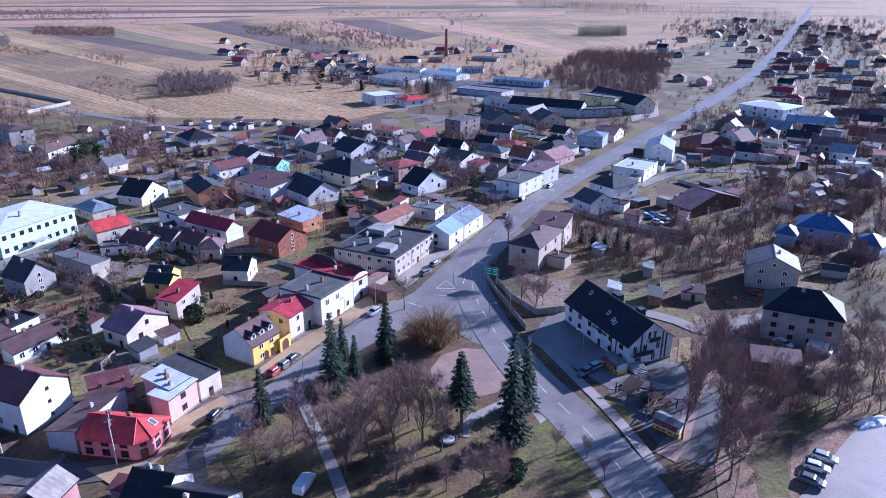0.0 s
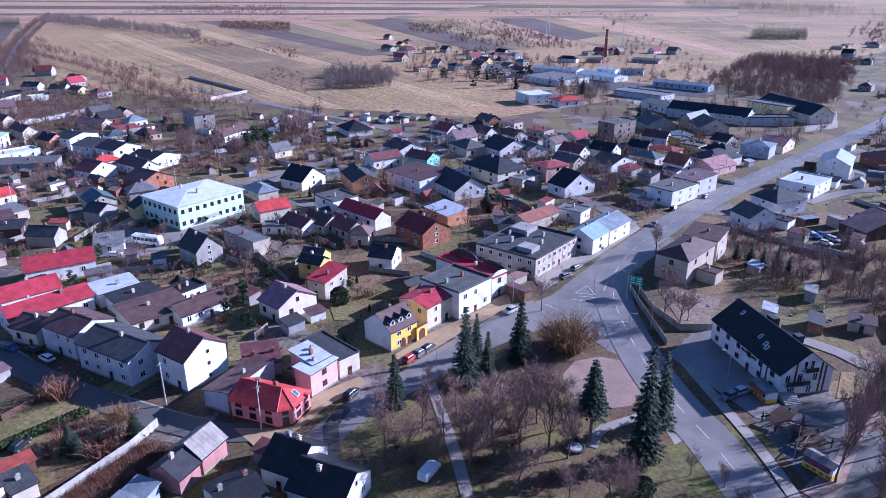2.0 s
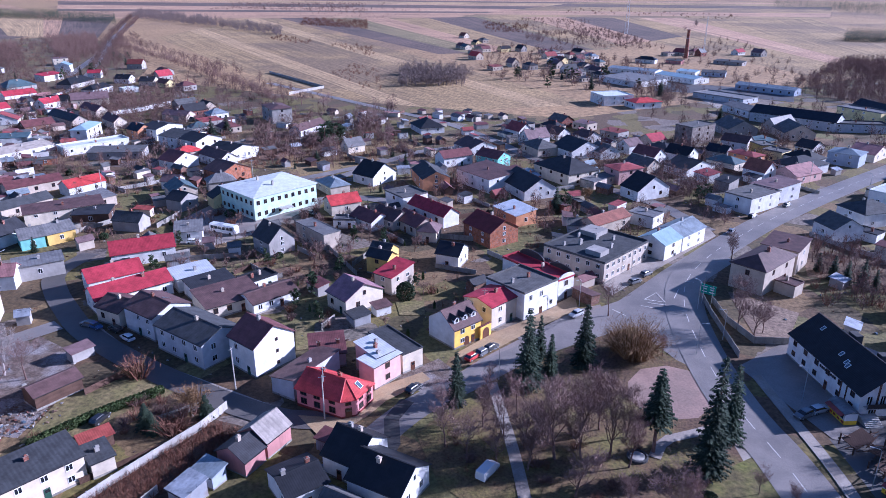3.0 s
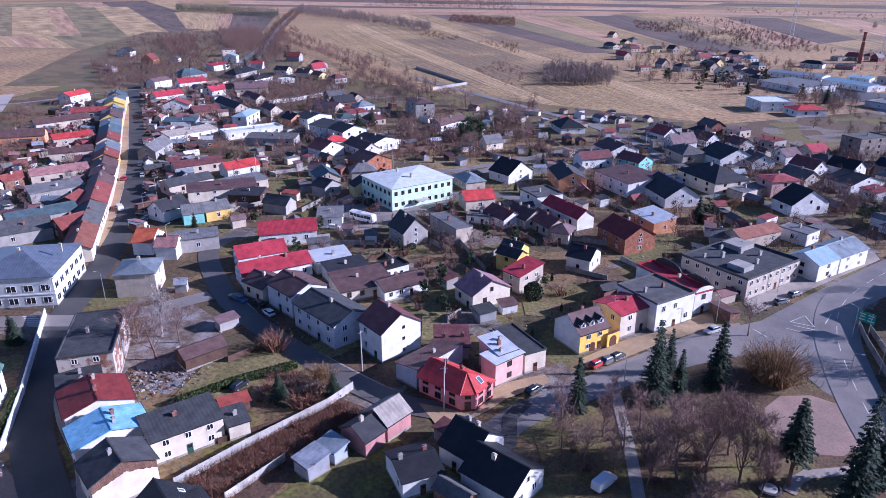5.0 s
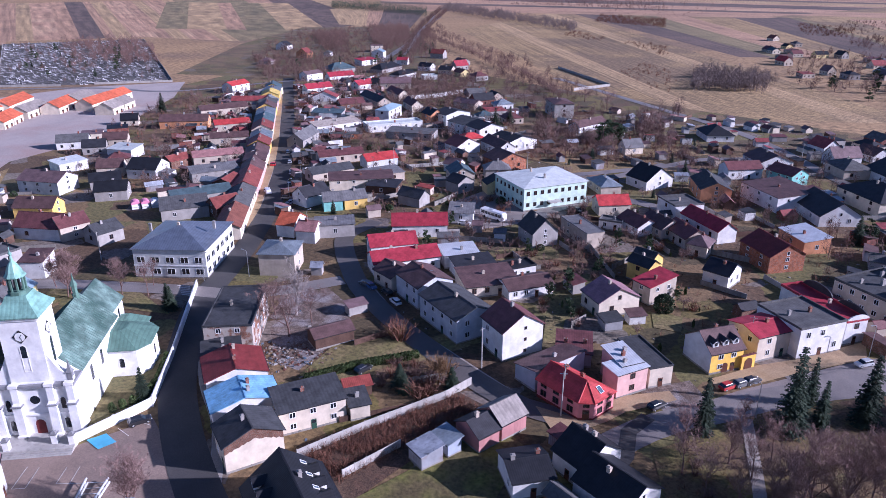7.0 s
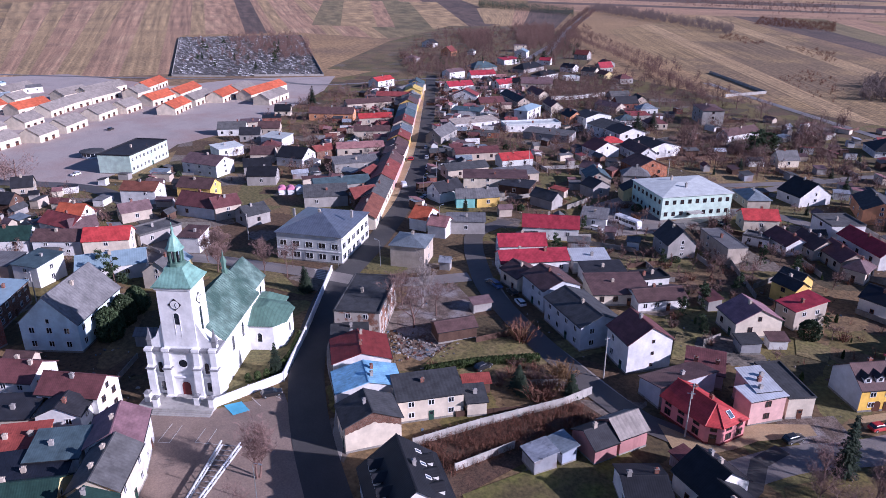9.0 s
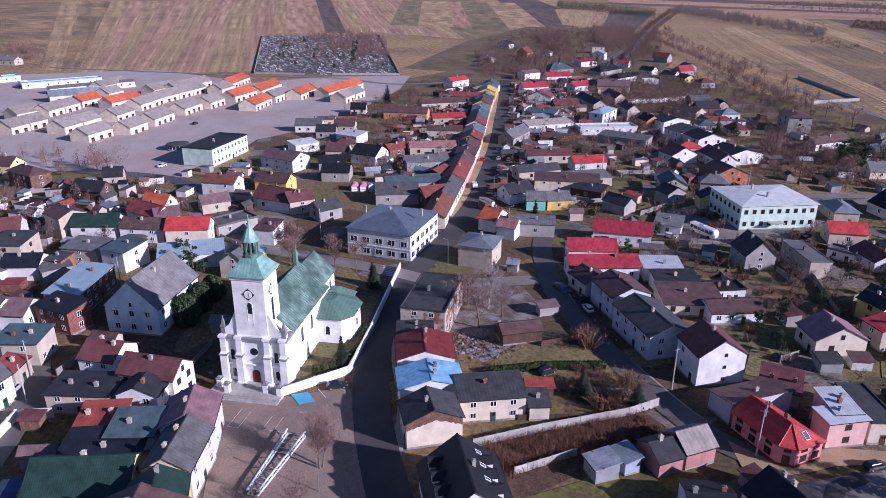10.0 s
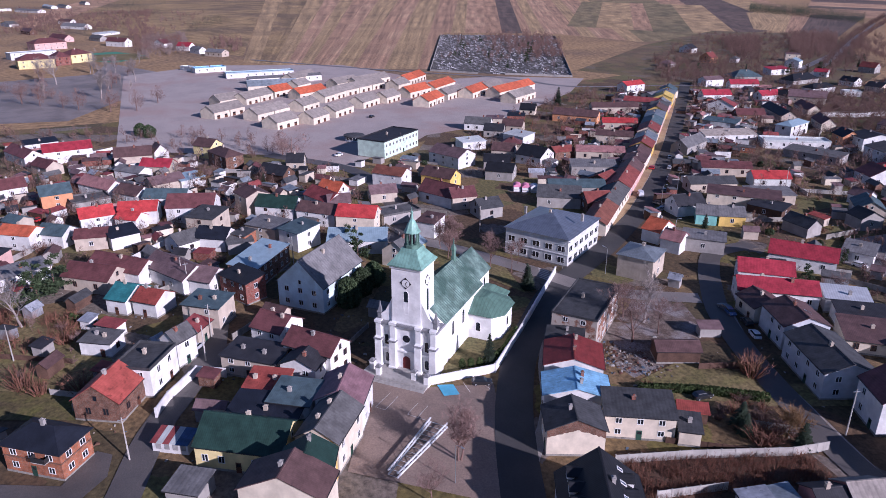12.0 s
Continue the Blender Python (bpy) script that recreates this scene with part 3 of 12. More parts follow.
def pine_crown(seed):
    """Loose tufts of needles at the ends of limbs, with gaps between."""
    rng = random.Random(seed)
    bm = bmesh.new()
    for c in range(20):
        a, f = rng.uniform(0, 6.283), rng.random()
        rad = 2.2 * (1.05 - f * 0.75) * math.sqrt(rng.uniform(0.15, 1))
        o = Vector((rad * math.cos(a), rad * math.sin(a), 1.6 + 5.6 * f))
        tube(bm, [Vector((0, 0, o.z - 0.6)), o], [0.06, 0.03], 3)
        size = rng.uniform(0.55, 1.0) * (1.1 - 0.4 * f)
        for k in range(60):
            v = Vector((rng.gauss(0, 0.45), rng.gauss(0, 0.45), rng.gauss(0, 0.28))) * size + o
            d1 = Vector((rng.uniform(-1, 1), rng.uniform(-1, 1), rng.uniform(-0.2, 1))).normalized() * 0.26
            d2 = d1.cross(Vector((rng.uniform(-1, 1), rng.uniform(-1, 1), rng.uniform(-1, 1)))).normalized() * 0.11
            bm.faces.new([bm.verts.new(q) for q in (v - d1, v + d2, v + d1, v - d2)])
    return mesh_of("crown", bm, NEEDLES_PINE)


PLANTS = {
    "bare": [bare_tree_mesh("crown", 11 + k, 10, 0.85, 4, 4, BARK, fine=9) for k in range(3)],
    "barebig": [bare_tree_mesh("crown", 31 + k, 10, 0.72, 4, 5, BARK, fine=11) for k in range(2)],
    "tall": [bare_tree_mesh("crown", 41 + k, 10, 0.42, 4, 4, BARK, fine=9) for k in range(3)],
    "pale": [bare_tree_mesh("crown", 51 + k, 10, 0.55, 4, 3, BARK_PALE, fine=8) for k in range(2)],
    "ochre": [bare_tree_mesh("crown", 61 + k, 10, 0.95, 4, 5, BARK_YELLOW, 1.0, fine=16, blade=0.024) for k in range(2)],
    "small": [bare_tree_mesh("crown", 71 + k, 10, 0.9, 3, 6, BARK, 1.1, boughs=8, fine=9) for k in range(3)],
    "twigs": [twig_bush("stems", 81 + k, 1.0, 1.0, 90, BARK) for k in range(2)],
    "russet": [twig_bush("stems", 91 + k, 1.0, 1.0, 70, BARK_RED) for k in range(2)],
    "ochrebush": [twig_bush("stems", 95 + k, 1.0, 1.0, 70, BARK_YELLOW) for k in range(2)],
    "willow": [twig_bush("crown", 97 + k, 0.66, 1.0, 520, BARK_YELLOW, 0.006, True) for k in range(2)],
    "spruce": [spruce_crown("crown", 101 + k, 10, 1.75 + 0.25 * k, NEEDLES, droop=0.5, dense=1.7) for k in range(3)],
    "highspruce": [spruce_crown("crown", 107, 10, 1.7, NEEDLES, droop=0.5, start=0.42, dense=1.7)],
    "yew": [leafy_mesh("foliage", 137 + k, 1.0, 1.9, 3200, NEEDLES_PINE, 0.085, base=0.0) for k in range(2)],
    "pine": [pine_crown(111 + k) for k in range(3)],
    "thuja": [leafy_mesh("foliage", 121 + k, 1.6, 10, 900, THUJA, 0.45, upright=1.0, base=0.0) for k in range(2)],
    "evergreen": [leafy_mesh("foliage", 131 + k, 1.0, 1.6, 1300, NEEDLES_PINE, 0.10, base=0.0) for k in range(2)],
}
SPRUCE_TRUNK = trunk_of(10, 0.20, BARK)
PINE_TRUNK = trunk_of(7, 0.16, BARK)
TREE_SAY = {"bare": ("tree", "leafless broadleaf tree with a brown crown", "tree"), "barebig": ("tree", "tall leafless broadleaf tree with dense twigs", "tree"), "tall": ("tree", "tall slender leafless tree with upright limbs", "tree"), "pale": ("birch_tree", "leafless pale-barked birch tree", "tree"),
            "ochre": ("willow_tree", "leafless ochre-twigged weeping tree", "tree"), "small": ("tree", "small leafless garden tree", "tree"), "willow": ("willow_tree", "dense ochre willow with fine drooping twigs", "tree"), "twigs": ("bush", "leafless brown garden bush in winter", "bush"),
            "russet": ("bush", "leafless russet garden bush in winter", "bush"), "ochrebush": ("bush", "dry ochre garden bush in winter", "bush"), "spruce": ("spruce_tree", "dark green drooping spruce", "tree"),
            "pine": ("pine_tree", "dark green bushy pine", "tree"), "thuja": ("thuja", "slender green thuja with upright foliage", "bush"), "highspruce": ("spruce_tree", "dark green spruce with a long bare trunk", "tree"), "yew": ("yew_tree", "broad dark green yew beside the churchyard", "tree"), "evergreen": ("bush", "dark green evergreen garden bush", "bush")}


def plant(kind, x, y, h, wide=1.0):
    """A tree or bush of that height; wide stretches its spread."""
    rng = random.Random(int(abs(x * 13 + y * 7) * 10))
    mesh = PLANTS[kind][rng.randrange(len(PLANTS[kind]))]
    if kind in ("bare", "small", "barebig") and math.hypot(x, y) > 230:
        mesh = PLANTS["distant"][rng.randrange(3)]
    nm, say, cat = TREE_SAY[kind]
    unit = {"twigs": 1.0, "willow": 1.0, "russet": 1.0, "ochrebush": 1.0, "evergreen": 1.6, "yew": 1.9, "pine": 7.5}.get(kind, 10.0)
    s = h / unit
    if kind in ("twigs", "willow", "russet", "ochrebush", "thuja", "evergreen", "yew"):
        ob = tagged(new(nm, mesh), say, cat)
    else:
        ob = thing(nm, say, cat, pose(0, 0, 0))
        if kind in ("spruce", "pine", "highspruce"):
            part("trunk", PINE_TRUNK if kind == "pine" else SPRUCE_TRUNK, None, ob)
            part("crown", mesh, None, ob)
        else:
            part("trunk", mesh[0], None, ob)
            part("crown", mesh[1], None, ob)
    ob.matrix_world = pose(x, y, 0, 0, 0, rng.uniform(0, 360)) @ Matrix.Diagonal((s * wide, s * wide, s, 1))
    return ob

# ---- ground ----
def soil_shade(name, c1, c2, c3, scale=0.08, fine=1.2, bump=0.6, rough=0.95, s1=(0.38, 0.55), s2=(0.48, 0.62), plots=False):
    """Ground cover of three mixed tones at two scales."""
    mt = bpy.data.materials.new(name)
    mt.use_nodes = True
    N, K = mt.node_tree.nodes, mt.node_tree.links.new
    b = N["Principled BSDF"]
    b.inputs["Roughness"].default_value = rough
    geo = N.new("ShaderNodeNewGeometry")
    fac = []
    for sc, det in ((scale, 6), (fine, 8), (scale * 0.3, 4)):
        n = N.new("ShaderNodeTexNoise")
        n.inputs["Scale"].default_value, n.inputs["Detail"].default_value, n.inputs["Roughness"].default_value = sc, det, 0.62
        K(geo.outputs["Position"], n.inputs["Vector"])
        fac.append(n.outputs["Fac"])
    ramps = []
    for k, (lo, hi) in enumerate((s1, s2)):
        r = N.new("ShaderNodeMapRange")
        r.inputs[1].default_value, r.inputs[2].default_value = lo, hi
        K(fac[0 if k == 0 else 2], r.inputs[0])
        ramps.append(r.outputs[0])
    m1, m2, m3 = N.new("ShaderNodeMixRGB"), N.new("ShaderNodeMixRGB"), N.new("ShaderNodeMixRGB")
    m1.inputs[1].default_value, m1.inputs[2].default_value, m2.inputs[2].default_value = (*c1, 1), (*c2, 1), (*c3, 1)
    K(ramps[0], m1.inputs[0])
    K(ramps[1], m2.inputs[0])
    K(m1.outputs[0], m2.inputs[1])
    g = N.new("ShaderNodeMapRange")
    g.inputs[1].default_value, g.inputs[2].default_value = 0.32, 0.68
    g.inputs[3].default_value, g.inputs[4].default_value = (0.45, 1.4) if bump > 0.3 else (0.8, 1.15)
    K(fac[1], g.inputs[0])
    if name.endswith("_field"):
        uvn, fn, fr, fm = N.new("ShaderNodeUVMap"), N.new("ShaderNodeTexNoise"), N.new("ShaderNodeMapRange"), N.new("ShaderNodeMath")
        uvn.uv_map = "furrows"
        fn.inputs["Scale"].default_value, fn.inputs["Detail"].default_value = 1.0, 5
        K(uvn.outputs[0], fn.inputs["Vector"])
        fr.inputs[1].default_value, fr.inputs[2].default_value, fr.inputs[3].default_value, fr.inputs[4].default_value = 0.35, 0.65, 0.62, 1.25
        K(fn.outputs["Fac"], fr.inputs[0])
        fm.operation = "MULTIPLY"
        K(g.outputs[0], fm.inputs[0])
        K(fr.outputs[0], fm.inputs[1])
        g = fm
    base = m2.outputs[0]
    if plots:
        # garden plots and yards: each cell has its own cover
        dn, ad, vo, sp, cr, mx = (N.new("ShaderNode" + k) for k in ("TexNoise", "VectorMath", "TexVoronoi", "SeparateColor", "ValToRGB", "MixRGB"))
        dn.inputs["Scale"].default_value = 0.25
        K(geo.outputs["Position"], dn.inputs["Vector"])
        ad.operation, ad.inputs[2].default_value = "MULTIPLY_ADD", (0, 0, 0)
        ad.inputs[1].default_value = (4, 4, 0)
        K(dn.outputs["Color"], ad.inputs[0])
        K(geo.outputs["Position"], ad.inputs[2])
        vo.inputs["Scale"].default_value = 0.075
        K(ad.outputs[0], vo.inputs["Vector"])
        K(vo.outputs["Color"], sp.inputs[0])
        cr.color_ramp.interpolation = "CONSTANT"
        el = cr.color_ramp.elements
        el[0].color, el[1].position, el[1].color = (0.110, 0.064, 0.032, 1), 0.22, (0.160, 0.128, 0.030, 1)
        for at, c in ((0.45, (0.215, 0.138, 0.060, 1)), (0.62, (0.085, 0.064, 0.026, 1)), (0.78, (0.21, 0.175, 0.150, 1)), (0.88, (0.155, 0.140, 0.042, 1))):
            el.new(at).color = c
        K(sp.outputs[0], cr.inputs[0])
        mx.inputs[0].default_value = 0.72 if name.startswith("dry") else 0.35
        K(base, mx.inputs[1])
        K(cr.outputs[0], mx.inputs[2])
        base = mx.outputs[0]
    m3.blend_type, m3.inputs[0].default_value = "MULTIPLY", 1.0
    K(base, m3.inputs[1])
    K(g.outputs[0], m3.inputs[2])
    K(m3.outputs[0], b.inputs["Base Color"])
    bp = N.new("ShaderNodeBump")
    bp.inputs["Strength"].default_value, bp.inputs["Distance"].default_value = bump, 0.15
    K(fac[1], bp.inputs["Height"])
    K(bp.outputs[0], b.inputs["Normal"])
    return mt


GROUND = {
    "open": soil_shade("open_country", (0.385, 0.248, 0.112), (0.310, 0.198, 0.092), (0.222, 0.145, 0.080), 0.010, 0.25, s1=(0.36, 0.60), s2=(0.50, 0.60)),
    "town": soil_shade("dry_town_ground", (0.100, 0.066, 0.036), (0.140, 0.100, 0.060), (0.085, 0.078, 0.026), 0.09, 0.9, 0.9, plots=True),
    "fringe": soil_shade("scrubby_fringe", (0.140, 0.095, 0.050), (0.170, 0.120, 0.066), (0.105, 0.088, 0.036), 0.05, plots=True),
    "drygrass": soil_shade("dry_grass", (0.330, 0.225, 0.100), (0.250, 0.165, 0.075), (0.190, 0.145, 0.050), 0.05),
    "lawn": soil_shade("winter_lawn", (0.170, 0.150, 0.046), (0.205, 0.160, 0.066), (0.120, 0.098, 0.036), 0.12),
    "lawn_park": soil_shade("park_lawn", (0.150, 0.125, 0.034), (0.140, 0.092, 0.040), (0.110, 0.064, 0.038), 0.16, 1.8),
    # Moss green; its tone also serves the park patch that imitates sun.
    "lawn_near": soil_shade("mossy_sunlit_lawn", (0.150, 0.150, 0.026), (0.120, 0.098, 0.034), (0.095, 0.070, 0.030), 0.15),
    "yardgrass": soil_shade("yard_grass", (0.20, 0.16, 0.06), (0.15, 0.13, 0.045), (0.12, 0.11, 0.04), 0.3),
    "gardensoil": soil_shade("weedy_soil", (0.120, 0.066, 0.040), (0.085, 0.050, 0.030), (0.135, 0.088, 0.052), 0.25, 2.5, 1.0),
    "soil": soil_shade("brown_field", (0.22, 0.14, 0.08), (0.17, 0.11, 0.065), (0.15, 0.11, 0.06), 0.12),
    "rubble": soil_shade("rubble_yard", (0.22, 0.17, 0.14), (0.12, 0.085, 0.065), (0.28, 0.25, 0.24), 0.5, 3.0, 1.0),
    "litter": soil_shade("leaf_litter", (0.290, 0.180, 0.120), (0.225, 0.138, 0.090), (0.180, 0.145, 0.064), 0.12, 2.0, 0.8),
    "sand": soil_shade("sandy_verge", (0.26, 0.19, 0.13), (0.20, 0.14, 0.10), (0.15, 0.10, 0.07), 0.2),
    # Pale tone puts the low sun's glare into the road colour.
    "asphalt": soil_shade("asphalt", (0.200, 0.180, 0.165), (0.245, 0.218, 0.198), (0.165, 0.148, 0.138), 0.12, 4.0, 0.15, 0.5),
    # Middle tone; on the narrow street it carries shade in the colour.
    "asphalt_mid": soil_shade("street_asphalt", (0.098, 0.090, 0.086), (0.118, 0.107, 0.100), (0.080, 0.074, 0.071), 0.12, 4.0, 0.15, 0.6),
    "asphalt_dark": soil_shade("dark_asphalt", (0.060, 0.057, 0.057), (0.072, 0.068, 0.066), (0.050, 0.048, 0.048), 0.12, 4.0, 0.15, 0.85),
    "asphalt_old": soil_shade("worn_asphalt", (0.225, 0.195, 0.175), (0.280, 0.238, 0.212), (0.178, 0.154, 0.137), 0.10, 3.0, 0.2, 0.6),
    "asphalt_market": soil_shade("market_asphalt", (0.375, 0.325, 0.300), (0.430, 0.370, 0.340), (0.390, 0.290, 0.255), 0.05, 2.0, 0.2, 0.9),
    "paving": soil_shade("pavement_slabs", (0.30, 0.26, 0.22), (0.34, 0.30, 0.26), (0.24, 0.20, 0.17), 0.2, 3.0, 0.2, 0.9),
    "paving_gold": soil_shade("ochre_pavement", (0.36, 0.25, 0.13), (0.40, 0.29, 0.16), (0.30, 0.21, 0.12), 0.2, 3.0, 0.2, 0.9),
    "paving_pink": soil_shade("pinkish_paving", (0.280, 0.185, 0.150), (0.330, 0.220, 0.175), (0.250, 0.175, 0.140), 0.2, 2.0, 0.2, 0.9),
    "paving_church": soil_shade("brown_pavers", (0.250, 0.185, 0.145), (0.290, 0.215, 0.170), (0.210, 0.160, 0.130), 0.15, 3.0, 0.25, 0.9),
    "court": soil_shade("green_court", (0.06, 0.22, 0.13), (0.075, 0.25, 0.15), (0.055, 0.18, 0.11), 0.1, 2.0, 0.1, 0.8),
    "cemetery": soil_shade("grave_gravel", (0.10, 0.09, 0.075), (0.075, 0.07, 0.06), (0.14, 0.125, 0.11), 0.12, 1.0),
    "field_tan": soil_shade("stubble_field", (0.500, 0.345, 0.165), (0.430, 0.290, 0.138), (0.330, 0.225, 0.112), 0.02, 0.35, s2=(0.50, 0.64)),
    "field_brown": soil_shade("ploughed_field", (0.420, 0.255, 0.145), (0.465, 0.282, 0.160), (0.330, 0.200, 0.118), 0.03, 0.5),
    "field_pink": soil_shade("bare_loam_field", (0.500, 0.305, 0.180), (0.430, 0.257, 0.150), (0.540, 0.350, 0.200), 0.03, 0.5),
    "field_olive": soil_shade("winter_crop_field", (0.225, 0.180, 0.080), (0.265, 0.200, 0.095), (0.180, 0.145, 0.068), 0.03, 0.5),
    "field_dry": soil_shade("dry_meadow_field", (0.405, 0.275, 0.118), (0.325, 0.218, 0.095), (0.220, 0.148, 0.076), 0.014, 0.3, s1=(0.36, 0.58), s2=(0.47, 0.58)),
    "field_dark": soil_shade("fallow_field", (0.125, 0.085, 0.065), (0.15, 0.10, 0.075), (0.10, 0.07, 0.055), 0.02, 0.4),
}
PAINT = shade("road_paint", (0.62, 0.60, 0.57), vary=0.2, fine=4.0)
KERB = shade("kerb_stone", (0.34, 0.32, 0.30), vary=0.2)

bm = bmesh.new()
bmesh.ops.create_grid(bm, x_segments=24, y_segments=24, size=4600)
ground = tagged(new("ground", mesh_of("ground", bm, GROUND["open"])), "dry brown and olive winter ground", "ground", kind="structure")
LAYER, COUNT = [0.105], [0, 0, 0]
ROAD_LINES, NO_BUILD = [], []


def patch(kind, points, label, category, name="ground_patch"):
    """A flat cover on the ground, each a few millimetres above the one before."""
    if kind.startswith(("asphalt", "lawn_park", "paving", "cemetery", "field", "lawn_near", "yardgrass", "gardensoil")):
        NO_BUILD.append(points)
    bm = bmesh.new()
    COUNT[0] += 1
    if kind in ("town", "fringe"):
        z, name = 0.030 + 0.0015 * COUNT[2], "ground_patch"
        COUNT[2] += 1
    elif name == "field":
        z = 0.004 + COUNT[0] * 0.0003
    elif category == "yard":
        z = 0.033 + COUNT[1] * 0.0004
        COUNT[1] += 1
    else:
        z = LAYER[0]
        LAYER[0] += 0.002
    vs = [bm.verts.new((x, y, z)) for x, y in points]
    f = bm.faces.new(vs)
    f.normal_update()
    if f.normal.z < 0:
        f.normal_flip()
    if name == "field":
        uv = bm.loops.layers.uv.new("furrows")
        wide = (Vector(points[-1]) - Vector(points[0])).length
        for lp, c in zip(f.loops, ((0, 0), (1, 0), (1, 1), (0, 1))):
            lp[uv].uv = (c[0] * 3, (c[1] if f.loops[0].vert == vs[0] else c[1]) * wide * 0.25)
    bmesh.ops.triangulate(bm, faces=bm.faces)
    return tagged(new(name, mesh_of(name, bm, GROUND[kind])), label, category, kind="structure")


def spline(points, step=4.0):
    """A smooth line through the points."""
    p = [Vector((x, y, 0)) for x, y in points]
    p = [p[0] * 2 - p[1]] + p + [p[-1] * 2 - p[-2]]
    out = []
    for a, b, c, d in zip(p, p[1:], p[2:], p[3:]):
        n = max(1, int((c - b).length / step))
        for k in range(n):
            t = k / n
            out.append(0.5 * ((2 * b) + (c - a) * t + (2 * a - 5 * b + 4 * c - d) * t * t + (3 * b - a - 3 * c + d) * t ** 3))
    out.append(p[-2])
    return out


def normals_of(line):
    ns = []
    for k in range(len(line)):
        d = (line[min(k + 1, len(line) - 1)] - line[max(k - 1, 0)]).normalized()
        ns.append(Vector((-d.y, d.x, 0)))
    return ns


def strip(name, kind, line, off0, off1, z, label, category, thick=0.0, mat=None):
    """A band along a line between two side offsets; with thick it is a raised slab."""
    bm = bmesh.new()
    ns = normals_of(line)
    a = [bm.verts.new(p + n * off0 + Vector((0, 0, z))) for p, n in zip(line, ns)]
    b = [bm.verts.new(p + n * off1 + Vector((0, 0, z))) for p, n in zip(line, ns)]
    for k in range(len(line) - 1):
        bm.faces.new((a[k], a[k + 1], b[k + 1], b[k]))
    if thick:
        g = bmesh.ops.extrude_face_region(bm, geom=bm.faces[:])
        for v in g["geom"]:
            if isinstance(v, bmesh.types.BMVert):
                v.co.z -= thick
    return tagged(new(name, mesh_of(name, tidy(bm), mat or GROUND[kind])), label, category, kind="structure")


def road(kind, width, points, dashes=False):
    line = spline(points)
    ROAD_LINES.append((line, width / 2 + 1.5))
    LAYER[0] += 0.002
    z = LAYER[0]
    strip("road", kind, line, width / 2, -width / 2, z, "grey asphalt road with worn wheel tracks", "road")
    if dashes:
        bm = bmesh.new()
        ns = normals_of(line)
        for k in range(0, min(len(line) - 1, 160), 2):
            p, q, n = line[k], line[k + 1], ns[k]
            bm.faces.new([bm.verts.new(v + Vector((0, 0, z + 0.012))) for v in (p - n * 0.08, q - n * 0.08, q + n * 0.08, p + n * 0.08)])
        tagged(new("road_marking", mesh_of("road_marking", tidy(bm), PAINT)), "worn white dashed centre line", "road marking", kind="structure")
    return line


def pavement(kind, points, width, side=0.0, high=0.12):
    """A raised footway with a kerb stone along it."""
    line = spline(points)
    strip("pavement", kind, line, side + width / 2, side - width / 2, high + 0.06, "raised paved footway", "pavement", thick=0.3)
    strip("kerb", kind, line, side + width / 2 + 0.15, side + width / 2, high + 0.063, "grey kerb stones", "kerb", thick=0.3, mat=KERB)
    strip("kerb", kind, line, side - width / 2, side - width / 2 - 0.15, high + 0.063, "grey kerb stones", "kerb", thick=0.3, mat=KERB)


# ---- farmland ----
patch("field_tan", [(-630, 103), (-2206, 527), (-2199, 553), (-627, 114)], "strip of pale stubble field", "field", "field")
patch("field_brown", [(-627, 114), (-2199, 553), (-2191, 583), (-623, 128)], "strip of ploughed brown field", "field", "field")
patch("field_pink", [(-623, 128), (-2191, 583), (-2183, 614), (-619, 141)], "strip of bare reddish loam", "field", "field")
patch("field_tan", [(-619, 141), (-2183, 614), (-2174, 648), (-614, 156)], "strip of pale stubble field", "field", "field")
patch("field_tan", [(-614, 156), (-2174, 648), (-2167, 677), (-610, 169)], "strip of pale stubble field", "field", "field")
patch("field_brown", [(-610, 169), (-2167, 677), (-2158, 711), (-606, 184)], "strip of ploughed brown field", "field", "field")
patch("field_brown", [(-981, 311), (-2158, 711), (-2154, 728), (-977, 321)], "strip of ploughed brown field", "field", "field")
patch("field_tan", [(-977, 321), (-2154, 728), (-2146, 758), (-969, 339)], "strip of pale stubble field", "field", "field")
patch("field_pink", [(-969, 339), (-2146, 758), (-2134, 804), (-958, 366)], "strip of bare reddish loam", "field", "field")
patch("field_brown", [(-958, 366), (-2134, 804), (-2125, 840), (-948, 387)], "strip of ploughed brown field", "field", "field")
patch("field_dark", [(-948, 387), (-2125, 840), (-2113, 884), (-937, 413)], "dark fallow field", "field", "field")
patch("field_brown", [(-937, 413), (-2113, 884), (-2108, 903), (-932, 425)], "strip of ploughed brown field", "field", "field")
patch("field_tan", [(-932, 425), (-2108, 903), (-2100, 934), (-924, 443)], "strip of pale stubble field", "field", "field")
patch("field_pink", [(-924, 443), (-2100, 934), (-2094, 957), (-918, 457)], "strip of bare reddish loam", "field", "field")
patch("field_pink", [(-918, 457), (-2094, 957), (-2087, 982), (-896, 464)], "strip of bare reddish loam", "field", "field")
patch("field_brown", [(-896, 464), (-2087, 982), (-2081, 1008), (-873, 471)], "strip of ploughed brown field", "field", "field")
patch("field_tan", [(-873, 471), (-2081, 1008), (-2078, 1020), (-862, 475)], "strip of pale stubble field", "field", "field")
patch("field_tan", [(-862, 475), (-2078, 1020), (-2073, 1037), (-847, 480)], "strip of pale stubble field", "field", "field")
patch("field_pink", [(-847, 480), (-2073, 1037), (-2068, 1056), (-831, 485)], "strip of bare reddish loam", "field", "field")
patch("field_brown", [(-831, 485), (-2068, 1056), (-2059, 1089), (-800, 495)], "strip of ploughed brown field", "field", "field")
